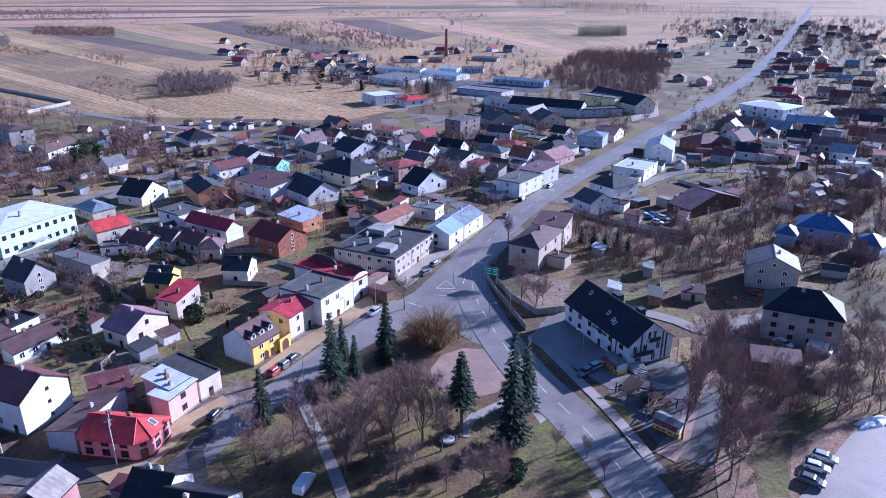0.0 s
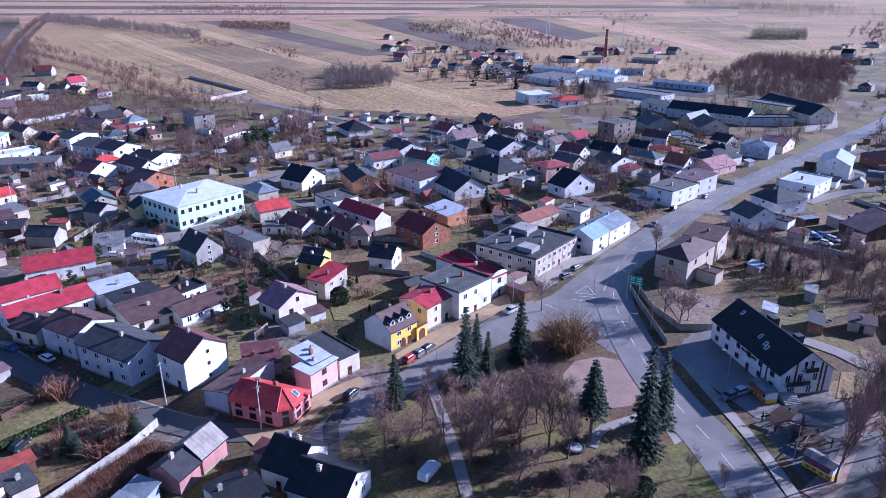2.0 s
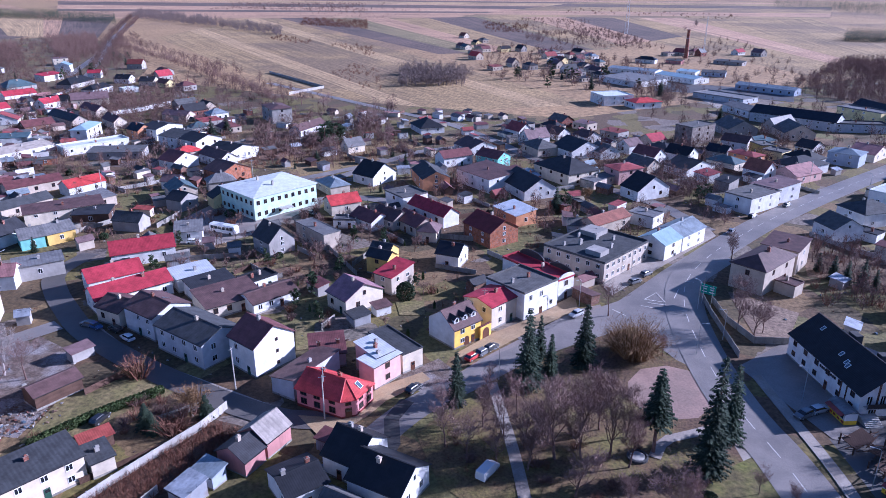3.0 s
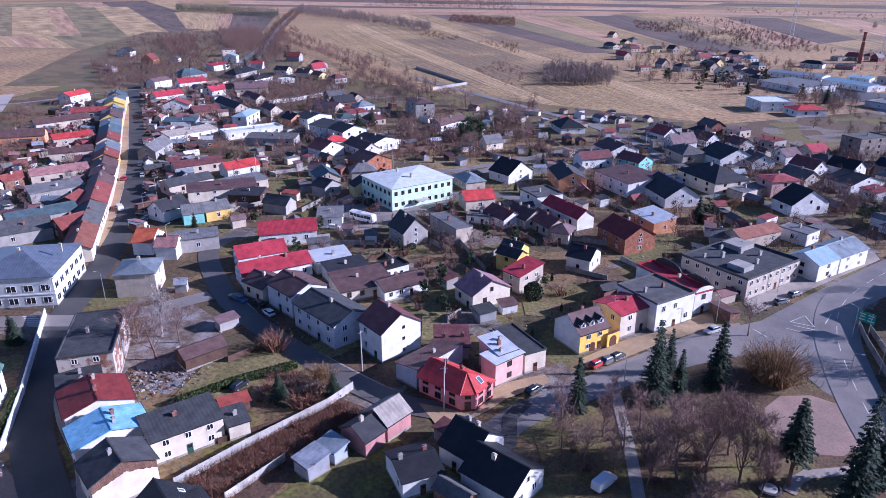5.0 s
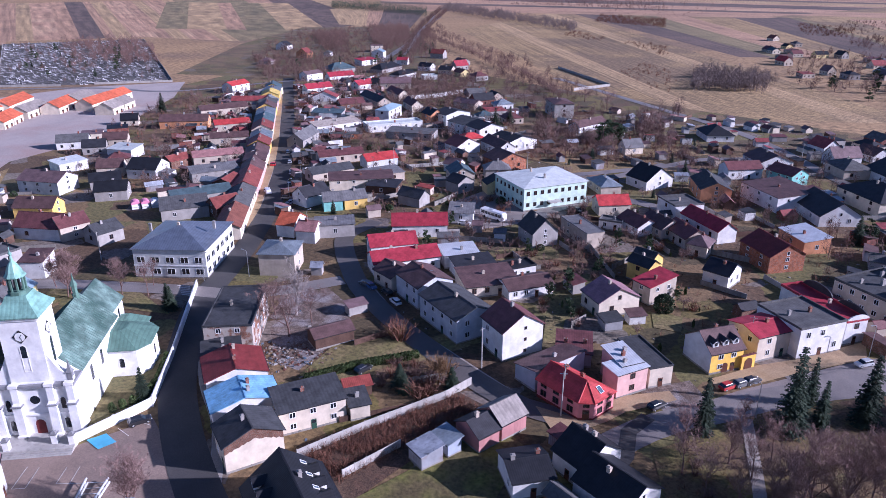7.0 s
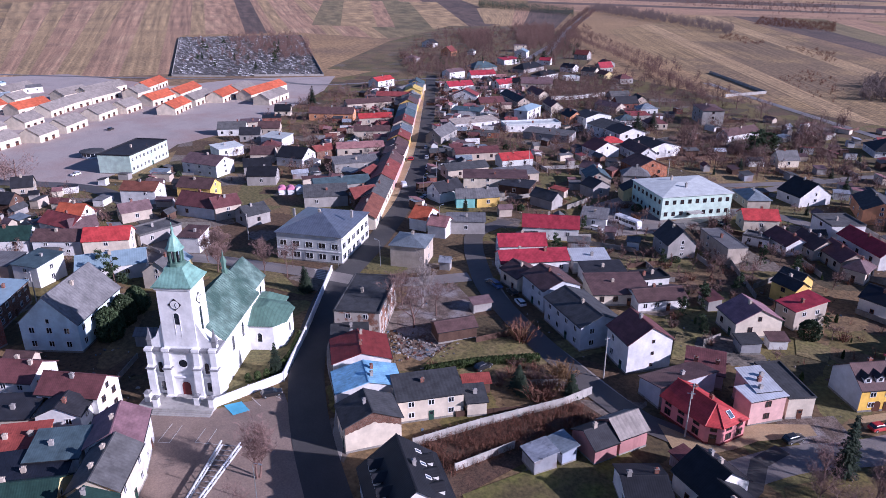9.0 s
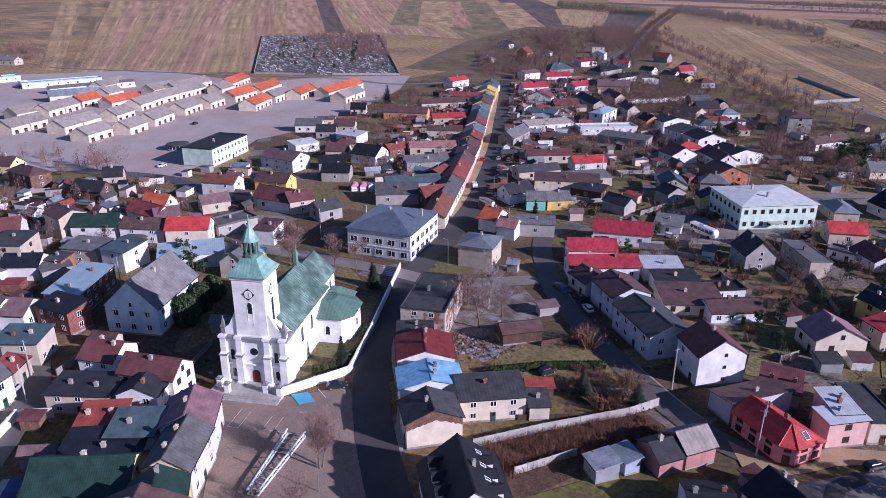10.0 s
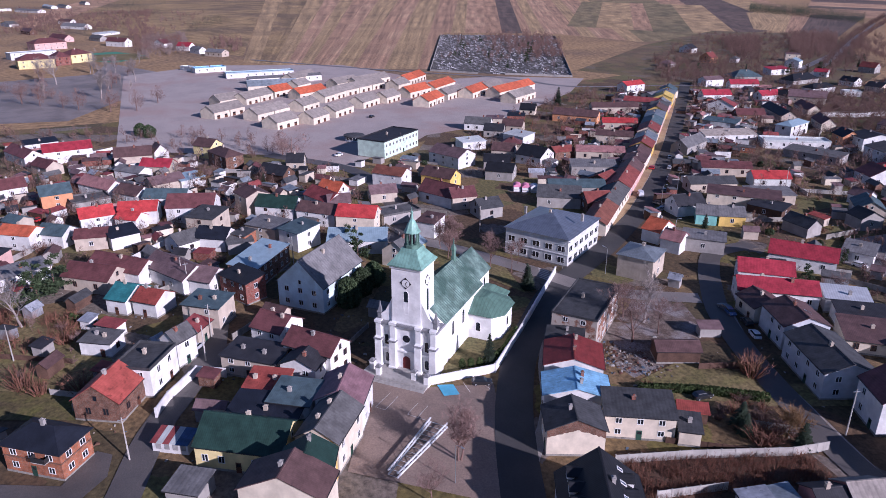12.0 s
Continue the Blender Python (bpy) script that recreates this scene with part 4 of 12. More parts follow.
patch("field_tan", [(-800, 495), (-2059, 1089), (-2052, 1120), (-773, 504)], "strip of pale stubble field", "field", "field")
EDGE = [(-706, 24), (-693, 38), (-681, 50), (-671, 61), (-661, 71), (-652, 80), (-645, 88), (-637, 96), (-630, 103)]
FAR_EDGE = [(-2301, 162), (-2288, 212), (-2269, 285), (-2256, 335), (-2245, 380), (-2235, 420), (-2225, 455), (-2215, 493), (-2206, 527)]
for k, kind in enumerate(("field_tan", "field_dry", "field_tan", "field_pink", "field_tan", "field_brown", "field_pink", "field_tan")):
    patch(kind, [EDGE[k], FAR_EDGE[k], FAR_EDGE[k + 1], EDGE[k + 1]], "narrow strip of stubble or bare loam", "field", "field")
patch("field_olive", [(-773, 504), (-2052, 1120), (-2032, 1194), (-793, 556)], "strip of olive winter crop", "field", "field")
patch("field_olive", [(-793, 556), (-2032, 1194), (-1998, 1323), (-829, 647)], "strip of olive winter crop", "field", "field")
patch("field_brown", [(-829, 647), (-1998, 1323), (-1980, 1396), (-848, 697)], "strip of ploughed brown field", "field", "field")
patch("field_pink", [(-1314, -321), (-2436, -357), (-2410, -256), (-1206, -254)], "strip of bare reddish loam", "field", "field")
patch("field_dry", [(-1206, -254), (-2410, -256), (-2338, 19), (-909, -69)], "strip of dry meadow field", "field", "field")
patch("field_dry", [(-909, -69), (-2338, 19), (-2301, 162), (-755, 26)], "strip of dry meadow field", "field", "field")
patch("field_dark", [(-848, 697), (-1980, 1396), (-1968, 1439), (-863, 746)], "dark fallow field", "field", "field")
patch("field_dark", [(-863, 746), (-1968, 1439), (-1945, 1528), (-893, 845)], "dark fallow field", "field", "field")
patch("field_tan", [(-893, 845), (-1945, 1528), (-1924, 1611), (-922, 937)], "strip of pale stubble field", "field", "field")
patch("field_brown", [(-922, 937), (-1924, 1611), (-1911, 1659), (-938, 990)], "strip of ploughed brown field", "field", "field")
patch("field_dry", [(-694, 828), (-186, 389), (-169, 400), (-717, 899)], "strip of dry yellowed meadow", "field", "field")
patch("field_dry", [(-717, 899), (-169, 400), (-157, 408), (-732, 950)], "strip of dry yellowed meadow", "field", "field")
patch("field_tan", [(-732, 950), (-157, 408), (-143, 417), (-750, 1007)], "strip of dry yellowed meadow", "field", "field")
patch("field_dry", [(-750, 1007), (-143, 417), (-135, 422), (-761, 1042)], "strip of dry yellowed meadow", "field", "field")
patch("field_dry", [(-761, 1042), (-135, 422), (-118, 433), (-783, 1112)], "strip of dry yellowed meadow", "field", "field")
patch("field_dry", [(-783, 1112), (-118, 433), (-104, 442), (-801, 1170)], "strip of dry yellowed meadow", "field", "field")
patch("field_dry", [(-801, 1170), (-104, 442), (-87, 453), (-823, 1242)], "strip of dry yellowed meadow", "field", "field")
patch("field_tan", [(-823, 1242), (-87, 453), (-71, 464), (-844, 1310)], "strip of dry yellowed meadow", "field", "field")
patch("field_dry", [(-844, 1310), (-71, 464), (-62, 470), (-857, 1349)], "strip of dry yellowed meadow", "field", "field")
patch("field_dry", [(-857, 1349), (-62, 470), (-52, 476), (-870, 1391)], "strip of dry yellowed meadow", "field", "field")
patch("field_dark", [(-870, 1391), (-254, 747), (-226, 765), (-826, 1473)], "dark fallow field", "field", "field")
patch("field_olive", [(-826, 1473), (-226, 765), (-200, 782), (-784, 1553)], "strip of olive winter crop", "field", "field")
patch("field_brown", [(-784, 1553), (-200, 782), (-176, 798), (-747, 1623)], "strip of ploughed brown field", "field", "field")
patch("field_dry", [(-747, 1623), (-176, 798), (-143, 819), (-694, 1723)], "strip of dry brown meadow", "field", "field")
patch("field_dark", [(-694, 1723), (-143, 819), (-98, 849), (-622, 1860)], "dark fallow field", "field", "field")
patch("field_olive", [(-622, 1860), (-98, 849), (-77, 862), (-589, 1922)], "strip of olive winter crop", "field", "field")
patch("field_dry", [(-839, 2655), (114, 661), (144, 682), (-593, 2635)], "strip of dry brown meadow", "field", "field")
patch("field_dry", [(-593, 2635), (144, 682), (166, 697), (-419, 2620)], "strip of dry brown meadow", "field", "field")
patch("field_pink", [(-419, 2620), (166, 697), (188, 712), (-250, 2606)], "strip of bare reddish loam", "field", "field")
patch("field_dry", [(-250, 2606), (188, 712), (222, 736), (26, 2583)], "strip of dry brown meadow", "field", "field")
patch("field_dry", [(26, 2583), (222, 736), (248, 754), (230, 2566)], "strip of dry brown meadow", "field", "field")
patch("field_dry", [(-431, 1536), (-96, 855), (-71, 916), (-380, 1626)], "strip of dry brown meadow", "field", "field")
patch("field_brown", [(-380, 1626), (-71, 916), (-40, 990), (-320, 1733)], "strip of ploughed brown field", "field", "field")
patch("field_dark", [(-320, 1733), (-40, 990), (-2, 1080), (-246, 1865)], "dark fallow field", "field", "field")
patch("field_dry", [(-246, 1865), (-2, 1080), (15, 1122), (-212, 1926)], "strip of dry brown meadow", "field", "field")
patch("field_brown", [(-1193, 1142), (-448, 1437), (-423, 1631), (-1450, 1396)], "strip of ploughed brown field", "field", "field")
patch("field_dark", [(-1450, 1396), (-423, 1631), (-415, 1700), (-1542, 1486)], "dark fallow field", "field", "field")
patch("field_pink", [(-1542, 1486), (-415, 1700), (-394, 1864), (-1760, 1701)], "strip of bare reddish loam", "field", "field")
patch("field_dark", [(-1760, 1701), (-394, 1864), (-372, 2040), (-1995, 1932)], "dark fallow field", "field", "field")
patch("field_brown", [(-1995, 1932), (-372, 2040), (-363, 2108), (-2086, 2021)], "strip of ploughed brown field", "field", "field")
patch("field_tan", [(-2086, 2021), (-363, 2108), (-342, 2278), (-2311, 2242)], "strip of pale stubble field", "field", "field")
patch("field_dark", [(-2311, 2242), (-342, 2278), (-327, 2391), (-2462, 2391)], "dark fallow field", "field", "field")
patch("field_brown", [(-2462, 2391), (-327, 2391), (-310, 2533), (-2650, 2577)], "strip of ploughed brown field", "field", "field")
patch("field_brown", [(-2650, 2577), (-310, 2533), (-301, 2600), (-2739, 2664)], "strip of ploughed brown field", "field", "field")
patch("field_dark", [(-2739, 2664), (-301, 2600), (-292, 2672), (-2835, 2758)], "dark fallow field", "field", "field")
patch("field_dry", [(-460, 1476), (270, 1614), (283, 1692), (-446, 1570)], "strip of dry brown meadow", "field", "field")
patch("field_brown", [(-446, 1570), (283, 1692), (311, 1859), (-418, 1771)], "strip of ploughed brown field", "field", "field")
patch("field_dry", [(-418, 1771), (311, 1859), (324, 1939), (-405, 1867)], "strip of dry brown meadow", "field", "field")
patch("field_dry", [(-405, 1867), (324, 1939), (348, 2084), (-381, 2041)], "strip of dry brown meadow", "field", "field")
patch("field_dark", [(-381, 2041), (348, 2084), (375, 2248), (-353, 2238)], "dark fallow field", "field", "field")
patch("field_dry", [(-353, 2238), (375, 2248), (402, 2414), (-325, 2437)], "strip of dry brown meadow", "field", "field")
patch("field_brown", [(-325, 2437), (402, 2414), (418, 2511), (-309, 2554)], "strip of ploughed brown field", "field", "field")
patch("field_dry", [(-309, 2554), (418, 2511), (434, 2609), (-292, 2672)], "strip of dry brown meadow", "field", "field")
patch("field_olive", [(-1045, 537), (-1925, 1033), (-1870, 1069), (-1003, 565)], "strip of olive winter crop", "field", "field")
patch("field_tan", [(-1003, 565), (-1870, 1069), (-1802, 1115), (-950, 599)], "strip of pale stubble field", "field", "field")
patch("field_brown", [(-950, 599), (-1802, 1115), (-1770, 1136), (-925, 616)], "strip of ploughed brown field", "field", "field")
patch("field_olive", [(-925, 616), (-1770, 1136), (-1703, 1181), (-874, 649)], "strip of olive winter crop", "field", "field")
patch("field_tan", [(-874, 649), (-1703, 1181), (-1634, 1227), (-821, 684)], "strip of pale stubble field", "field", "field")
patch("field_tan", [(-1310, 1099), (-910, 782), (-848, 784), (-1233, 1150)], "strip of pale stubble field", "field", "field")
patch("field_brown", [(-1233, 1150), (-848, 784), (-823, 785), (-1203, 1170)], "strip of ploughed brown field", "field", "field")
patch("field_dark", [(-1203, 1170), (-823, 785), (-757, 787), (-1122, 1224)], "dark fallow field", "field", "field")
patch("town", [(-30, -60), (150, 60), (260, 330), (420, 700), (640, 1100), (700, 1500), (560, 1500), (380, 1000), (60, 560), (-60, 420), (-250, 440), (-420, 480), (-560, 420), (-480, 220), (-420, -140), (-200, -160), (-100, -100)], "worn town ground of dry grass and soil", "ground", "field")
patch("fringe", [(-470, 350), (-560, 300), (-742, 484), (-900, 700), (-800, 820), (-467, 541), (-376, 400)], "scrubby ground between far houses", "ground", "field")
patch("asphalt", [(-8.3, 172.1), (2.8, 198.7), (14.7, 224.6), (22.2, 210.9), (10.9, 187.6), (12.7, 164.9), (19.3, 143.7), (9.8, 141.1), (-3.5, 158.4), (-18.4, 149.5), (-24.1, 141.3), (-29.7, 144.0), (-19.3, 158.5)], "asphalt junction with worn grey surface", "road")
patch("lawn_park", [(-39.3, 101.9), (-27.3, 129.6), (-16.4, 143.4), (-5.5, 153.8), (8.7, 143.8), (16.5, 124.5), (22.8, 109.1), (26.5, 89.6), (-16.0, 82.5), (-30.7, 89.9)], "park lawn with leaf litter and dry grass", "lawn")
patch("paving_pink", [(-2.8, 132.5), (-0.6, 138.6), (4.7, 141.9), (10.5, 141.1), (13.3, 136.0), (14.0, 128.9), (11.2, 123.5), (6.4, 121.4), (1.2, 122.5), (-2.0, 125.7)], "round pinkish paved plaza in the park", "plaza")
patch("paving", [(11.5, 146.5), (15.2, 136.0), (23.3, 105.7), (26.6, 92.3), (24.6, 91.6), (20.7, 105.7), (13.0, 131.2)], "light slabbed footway", "pavement")
patch("litter", [(63.1, 158.0), (76.8, 154.8), (77.7, 135.6), (98.8, 135.5), (91.7, 110.5), (80.4, 112.4), (56.7, 90.8), (45.2, 91.9), (48.8, 103.9), (57.1, 118.2)], "brown leaf litter under bare trees", "ground")
patch("asphalt_old", [(56.1, 89.5), (80.9, 113.3), (88.4, 108.8), (93.0, 96.2), (75.4, 77.8), (54.5, 82.3)], "worn pale asphalt yard", "yard")
patch("asphalt_mid", [(34.2, 124.4), (44.9, 135.8), (55.5, 133.3), (57.1, 118.2), (46.9, 99.3), (40.4, 104.0)], "worn pale asphalt yard", "yard")
patch("asphalt", [(19.6, 146.4), (31.7, 163.1), (40.3, 129.9), (50.0, 124.3), (41.8, 124.4), (34.8, 124.4)], "asphalt junction with worn grey surface", "road")
patch("soil", [(42.8, 230.2), (75.7, 221.2), (74.5, 205.4), (41.4, 205.7)], "bare brown field", "field")
patch("sand", [(19.2, 187.5), (25.2, 158.3), (31.7, 163.1), (36.0, 179.3)], "sandy verge", "verge")
patch("drygrass", [(-149.9, 258.6), (-133.0, 269.9), (-106.1, 277.8), (-148.8, 305.7), (-206.2, 316.6), (-238.7, 306.6), (-187.6, 262.7)], "dry yellowed grass", "grass")
patch("asphalt_old", [(-160.5, 188.2), (-161.0, 220.4), (-133.8, 197.6), (-127.3, 207.2), (-125.9, 190.0), (-134.5, 172.7), (-145.5, 170.4)], "worn pale asphalt yard", "yard")
patch("paving_church", [(-126.1, 23.0), (-118.4, 34.4), (-115.5, 47.7), (-94.8, 42.5), (-79.5, 39.9), (-97.4, 13.7), (-114.0, 20.2)], "brown paved church square", "square")
patch("yardgrass", [(-122.7, 37.1), (-135.8, 48.6), (-135.9, 63.0), (-120.4, 49.9)], "churchyard grass", "grass")
patch("lawn", [(-171.6, 73.6), (-193.1, 64.9), (-190.5, 56.9), (-167.9, 65.1), (-154.3, 72.2)], "winter lawn", "lawn")
patch("asphalt_market", [(-357.8, -50.6), (-329.4, 18.0), (-295.4, 53.2), (-304.0, 66.6), (-348.3, 101.3), (-365.8, 149.6), (-453.9, 239.5), (-513.4, 281.9), (-545.1, 216.5), (-539.4, 159.9), (-656.4, 110.1), (-687.6, -9.1), (-633.9, -74.1)], "wide grey market ground", "market ground")
patch("litter", [(-211.0, 283.9), (-214.0, 314.8), (-168.7, 310.9), (-135.3, 278.9), (-139.0, 253.1), (-175.5, 265.4)], "brown scrubby waste ground with dry grass", "ground")
patch("asphalt_old", [(-619.8, -182.9), (-448.4, -137.2), (-444.0, -85.1), (-523.3, -59.3), (-621.7, -29.4), (-733.7, -97.8), (-653.4, -99.3)], "worn grey yard ground before the school", "yard")
# Sunlit corner of the park lawn, put in as a greener cover.
patch("lawn_near", [(14.8, 108.3), (22.4, 116.4), (25.4, 105.7), (27.5, 94.2), (16.5, 93.4), (10.3, 98.7)], "greener park grass imitating a sunlit patch", "lawn")
patch("court", [(-824, -130), (-838, -102), (-788, -66), (-731, -90), (-752, -113)], "green sports court", "court")
patch("paving_pink", [(38, 104), (41, 101), (45, 106), (53, 122), (60, 132), (58, 136), (53, 128), (46, 114)], "pale trodden earth path", "path")
# Pool of sun on bare ground, painted as a paler patch.
patch("paving", [(68, 147), (82, 159), (72, 158), (66, 150)], "pale slab patch imitating sunlit ground", "paving")
patch("lawn_near", [(53, 104), (63, 111), (74, 119), (80, 121), (75, 113), (64, 106), (57, 92), (52, 92), (54, 99)], "thin mossy grass", "grass")
patch("drygrass", [(52, 135), (56, 146), (59, 147), (56, 136)], "yellowed grass", "grass")
patch("lawn", [(-122, 157), (-107, 178), (-101, 168), (-111, 156), (-118, 153)], "sunlit olive orchard grass", "grass")
patch("lawn", [(-64, 153), (-57, 156), (-54, 148), (-60, 146)], "olive garden grass", "grass")
patch("lawn", [(-83, 134), (-79, 137), (-73, 124), (-76, 122)], "olive garden grass", "grass")
patch("lawn", [(-99, 101), (-93, 119), (-86, 115), (-92, 96)], "olive garden grass", "grass")
patch("lawn", [(-188, -60), (-176, -44), (-153, -42), (-157, -53)], "olive garden grass", "grass")
patch("drygrass", [(-150, 251), (-136, 273), (-126, 309), (-117, 324), (-161, 331), (-160, 304), (-174, 281)], "dry yellowed waste grass", "grass")
patch("paving", [(12, 534), (26, 484), (53, 553), (26, 590)], "pale concrete works yard", "paving")
patch("paving", [(124, 470), (149, 487), (134, 431), (113, 414)], "pale concrete yard", "paving")
patch("asphalt_mid", [(-19, 605), (82, 575), (76, 526), (28, 546), (-16, 548)], "grey works yard", "paving")
patch("drygrass", [(-302.2, 53.6), (-289.8, 67.4), (-300.5, 79.9), (-336.5, 97.2)], "dry yellowed grass", "grass")
patch("cemetery", [(-592.1, 175.5), (-521.5, 275.8), (-887.1, 439.0), (-948.1, 297.2)], "gravelled cemetery ground", "cemetery")
patch("gardensoil", [(-88.4, 60.8), (-78.2, 93.4), (-70.1, 93.2), (-69.8, 82.2), (-70.1, 57.8), (-77.0, 43.7)], "weedy brown garden soil", "garden")
patch("lawn_near", [(-70.4, 58.0), (-68.2, 71.0), (-69.2, 83.1), (-62.9, 89.4), (-56.7, 87.8), (-51.6, 68.2), (-61.2, 54.1)], "mossy lawn", "lawn")
patch("lawn", [(-112.0, 90.7), (-106.8, 98.3), (-97.8, 102.3), (-93.8, 95.1), (-99.2, 79.1), (-107.0, 75.8)], "winter lawn", "lawn")
patch("rubble", [(-129.8, 84.9), (-138.1, 109.1), (-123.6, 105.3), (-113.8, 95.5), (-108.9, 77.1), (-115.8, 75.7)], "rubble-strewn yard", "yard")
patch("lawn", [(-183.5, -66.6), (-164.7, -35.7), (-149.1, -29.1), (-131.1, -29.2), (-139.8, -36.6), (-143.7, -55.9)], "winter lawn", "lawn")
patch("lawn_near", [(-146.0, -56.6), (-137.5, -36.3), (-134.8, -27.5), (-127.0, -31.7), (-133.8, -53.3)], "mossy lawn", "lawn")
patch("asphalt_mid", [(-112.8, -46.0), (-108.0, -32.6), (-116.2, -28.1), (-114.3, -25.3), (-108.3, -25.5), (-101.5, -30.5), (-105.1, -44.1)], "light slabbed footway", "pavement")
road("asphalt", 10.0, [(33.6, 89.0), (31.0, 99.0), (25.0, 115.4), (19.7, 126.7), (15.0, 140.5), (11.0, 156.8), (8.3, 173.8), (8.8, 191.9), (14.3, 210.9), (23.0, 230.4), (38.9, 260.6), (68.5, 308.4), (112.6, 374.9), (178.4, 473.8), (289.9, 656.7), (529.4, 1102.5), (1119.6, 2230.2)], dashes=True)
road("asphalt", 7.0, [(-3.6, 163.3), (-18.2, 147.5), (-28.1, 134.3), (-35.2, 121.6), (-41.4, 111.1), (-44.5, 102.4), (-46.3, 95.0)])
# The houses' shadow over this street is put into its darker asphalt.
road("asphalt_mid", 6.0, [(-54.9, 101.2), (-64.7, 98.0), (-80.1, 99.6), (-99.7, 104.1), (-114.0, 108.3), (-129.9, 114.5), (-143.4, 122.6), (-154.4, 130.2), (-163.4, 139.2), (-166.0, 155.1)])
# Dark tone here includes the shade lying across the church street.
road("asphalt_dark", 7.5, [(-76.3, 38.1), (-95.6, 44.3), (-111.0, 50.6), (-127.0, 59.4), (-149.4, 76.3), (-159.3, 86.7), (-169.5, 99.7), (-183.5, 116.2), (-211.7, 145.3), (-255.2, 182.4), (-315.5, 230.1), (-411.5, 303.1), (-470.0, 347.2)])
# Paler asphalt imitates the sun lying on this street.
road("asphalt", 6.0, [(-207.9, 47.0), (-195.1, 60.3), (-181.1, 70.7), (-162.5, 83.4), (-153.1, 89.0), (-145.1, 98.7), (-137.5, 114.7)])
road("asphalt", 6.0, [(-148.8, 175.4), (-130.3, 192.9), (-124.8, 226.5), (-109.0, 234.2), (-83.9, 230.1)])
road("asphalt", 5.0, [(-159.8, 222.2), (-136.9, 249.7), (-130.3, 265.8), (-125.1, 294.0)])
road("asphalt_mid", 6.0, [(-101.0, -22.6), (-118.5, -19.0), (-132.5, -13.4), (-145.3, -8.6), (-164.9, -6.8)])
road("asphalt_mid", 7.0, [(-329.4, 18.0), (-288.7, 51.7), (-229.2, 56.7), (-200.9, 49.3)])
road("asphalt", 5.0, [(-960.8, 1070.9), (-620.2, 655.3), (-463.0, 455.8), (-424.1, 387.1), (-457.0, 337.6), (-477.8, 252.4), (-534.2, 221.5), (-605.3, 143.6), (-721.4, 31.8)])
road("asphalt", 6.0, [(15.4, 236.6), (-5.3, 264.8), (-34.5, 285.7), (-58.6, 314.9), (-118.7, 377.9), (-185.2, 419.2), (-311.0, 493.5)])
road("asphalt", 7.0, [(-495, 475), (-542, 541), (-617, 644), (-744, 800), (-923, 1045)])
road("asphalt", 5.0, [(-151, 246), (-142, 258), (-134, 272), (-124, 289), (-116, 312), (-101, 328)])
road("asphalt", 5.0, [(80.5, 276.0), (106.2, 298.1), (133.5, 297.8), (150.3, 291.0)])
road("asphalt_old", 4.0, [(33.2, 163.1), (41.2, 166.4), (58.5, 155.0), (64.8, 149.0), (80.9, 157.9)])
patch("paving_gold", [(-19.9, 172.1), (-17.7, 163.4), (-28.1, 145.9), (-33.4, 135.5), (-38.2, 129.2), (-40.7, 132.4), (-35.2, 144.5), (-29.2, 153.4)], "ochre paved footway before the houses", "pavement")
patch("paving_gold", [(-53.0, 112.6), (-45.3, 122.3), (-42.7, 120.2), (-48.5, 109.7), (-49.7, 104.4), (-53.9, 93.7), (-62.9, 99.7), (-54.7, 101.5)], "ochre paved footway before the houses", "pavement")
patch("paving", [(-13.5, 180.4), (-2.2, 208.0), (15.6, 239.8), (17.6, 232.3), (1.9, 200.2), (-10.3, 175.0)], "light slabbed footway", "pavement")
patch("asphalt_old", [(-27.6, 131.4), (-19.4, 146.7), (-9.2, 158.5), (-12.7, 168.5), (-18.3, 163.4), (-27.4, 145.9), (-35.0, 131.5), (-42.2, 113.8), (-39.0, 110.2)], "worn pale asphalt yard", "yard")
road("paving", 2.2, [(-30.0, 123.0), (-24.1, 110.2), (-20.4, 101.9), (-17.1, 93.7), (-15.6, 89.8)])
road("paving", 2.2, [(16.9, 122.4), (13.8, 120.8), (9.8, 117.6), (6.1, 114.9), (4.5, 112.3), (3.7, 108.3)])
# Narrow curved band, darker than the street it lies on.
road("asphalt_dark", 3.0, [(-41.7, 89.9), (-42.1, 97.4), (-45.1, 104.3), (-44.5, 111.1)])
patch("lawn", [(-746.6, -111.7), (-755.7, -61.8), (-814.0, -80.0), (-810.1, -122.6)], "winter lawn", "lawn")


# ---- houses ----
OFFICE = (-138.7, 213.9, 334.4, 23.0, 27.1, 8.5, 10.1, "hip", "mint", "white")
WHITEHOUSE = (-80.2, 115.4, 338.1, 9.8, 11.2, 7.1, 10.7, "gable", "white", "brownred")
PINKCORNER = (-57.9, 106.0, 351.4, 13.2, 8.8, 4.0, 6.5, "hip", "pink", "red")
PINKBLOCK = (-52.8, 116.9, 68.1, 8.5, 5.2, 5.6, 5.9, "mono", "rose", "zinc")
PINKREAR = (-55.1, 119.5, 62.9, 5.5, 7.8, 5.9, 6.8, "mono", "rose", "zinc")
CREAMSHOP = (-53.2, 126.3, 57.5, 5.6, 13.4, 4.6, 4.9, "flat", "cream", "darkgrey")
YELLOWHOUSE = (-43.5, 139.8, 59.4, 9.0, 9.8, 4.9, 8.3, "gable", "yellowhouse", "brown")
ARCHHOUSE = (-30.8, 174.8, 57.4, 6.2, 21.3, 5.9, 6.5, "flat", "white", "crimson")
BEIGEBLOCK = (-17.5, 197.1, 64.1, 24.3, 20.9, 6.1, 6.7, "flat", "beige", "darkgrey")
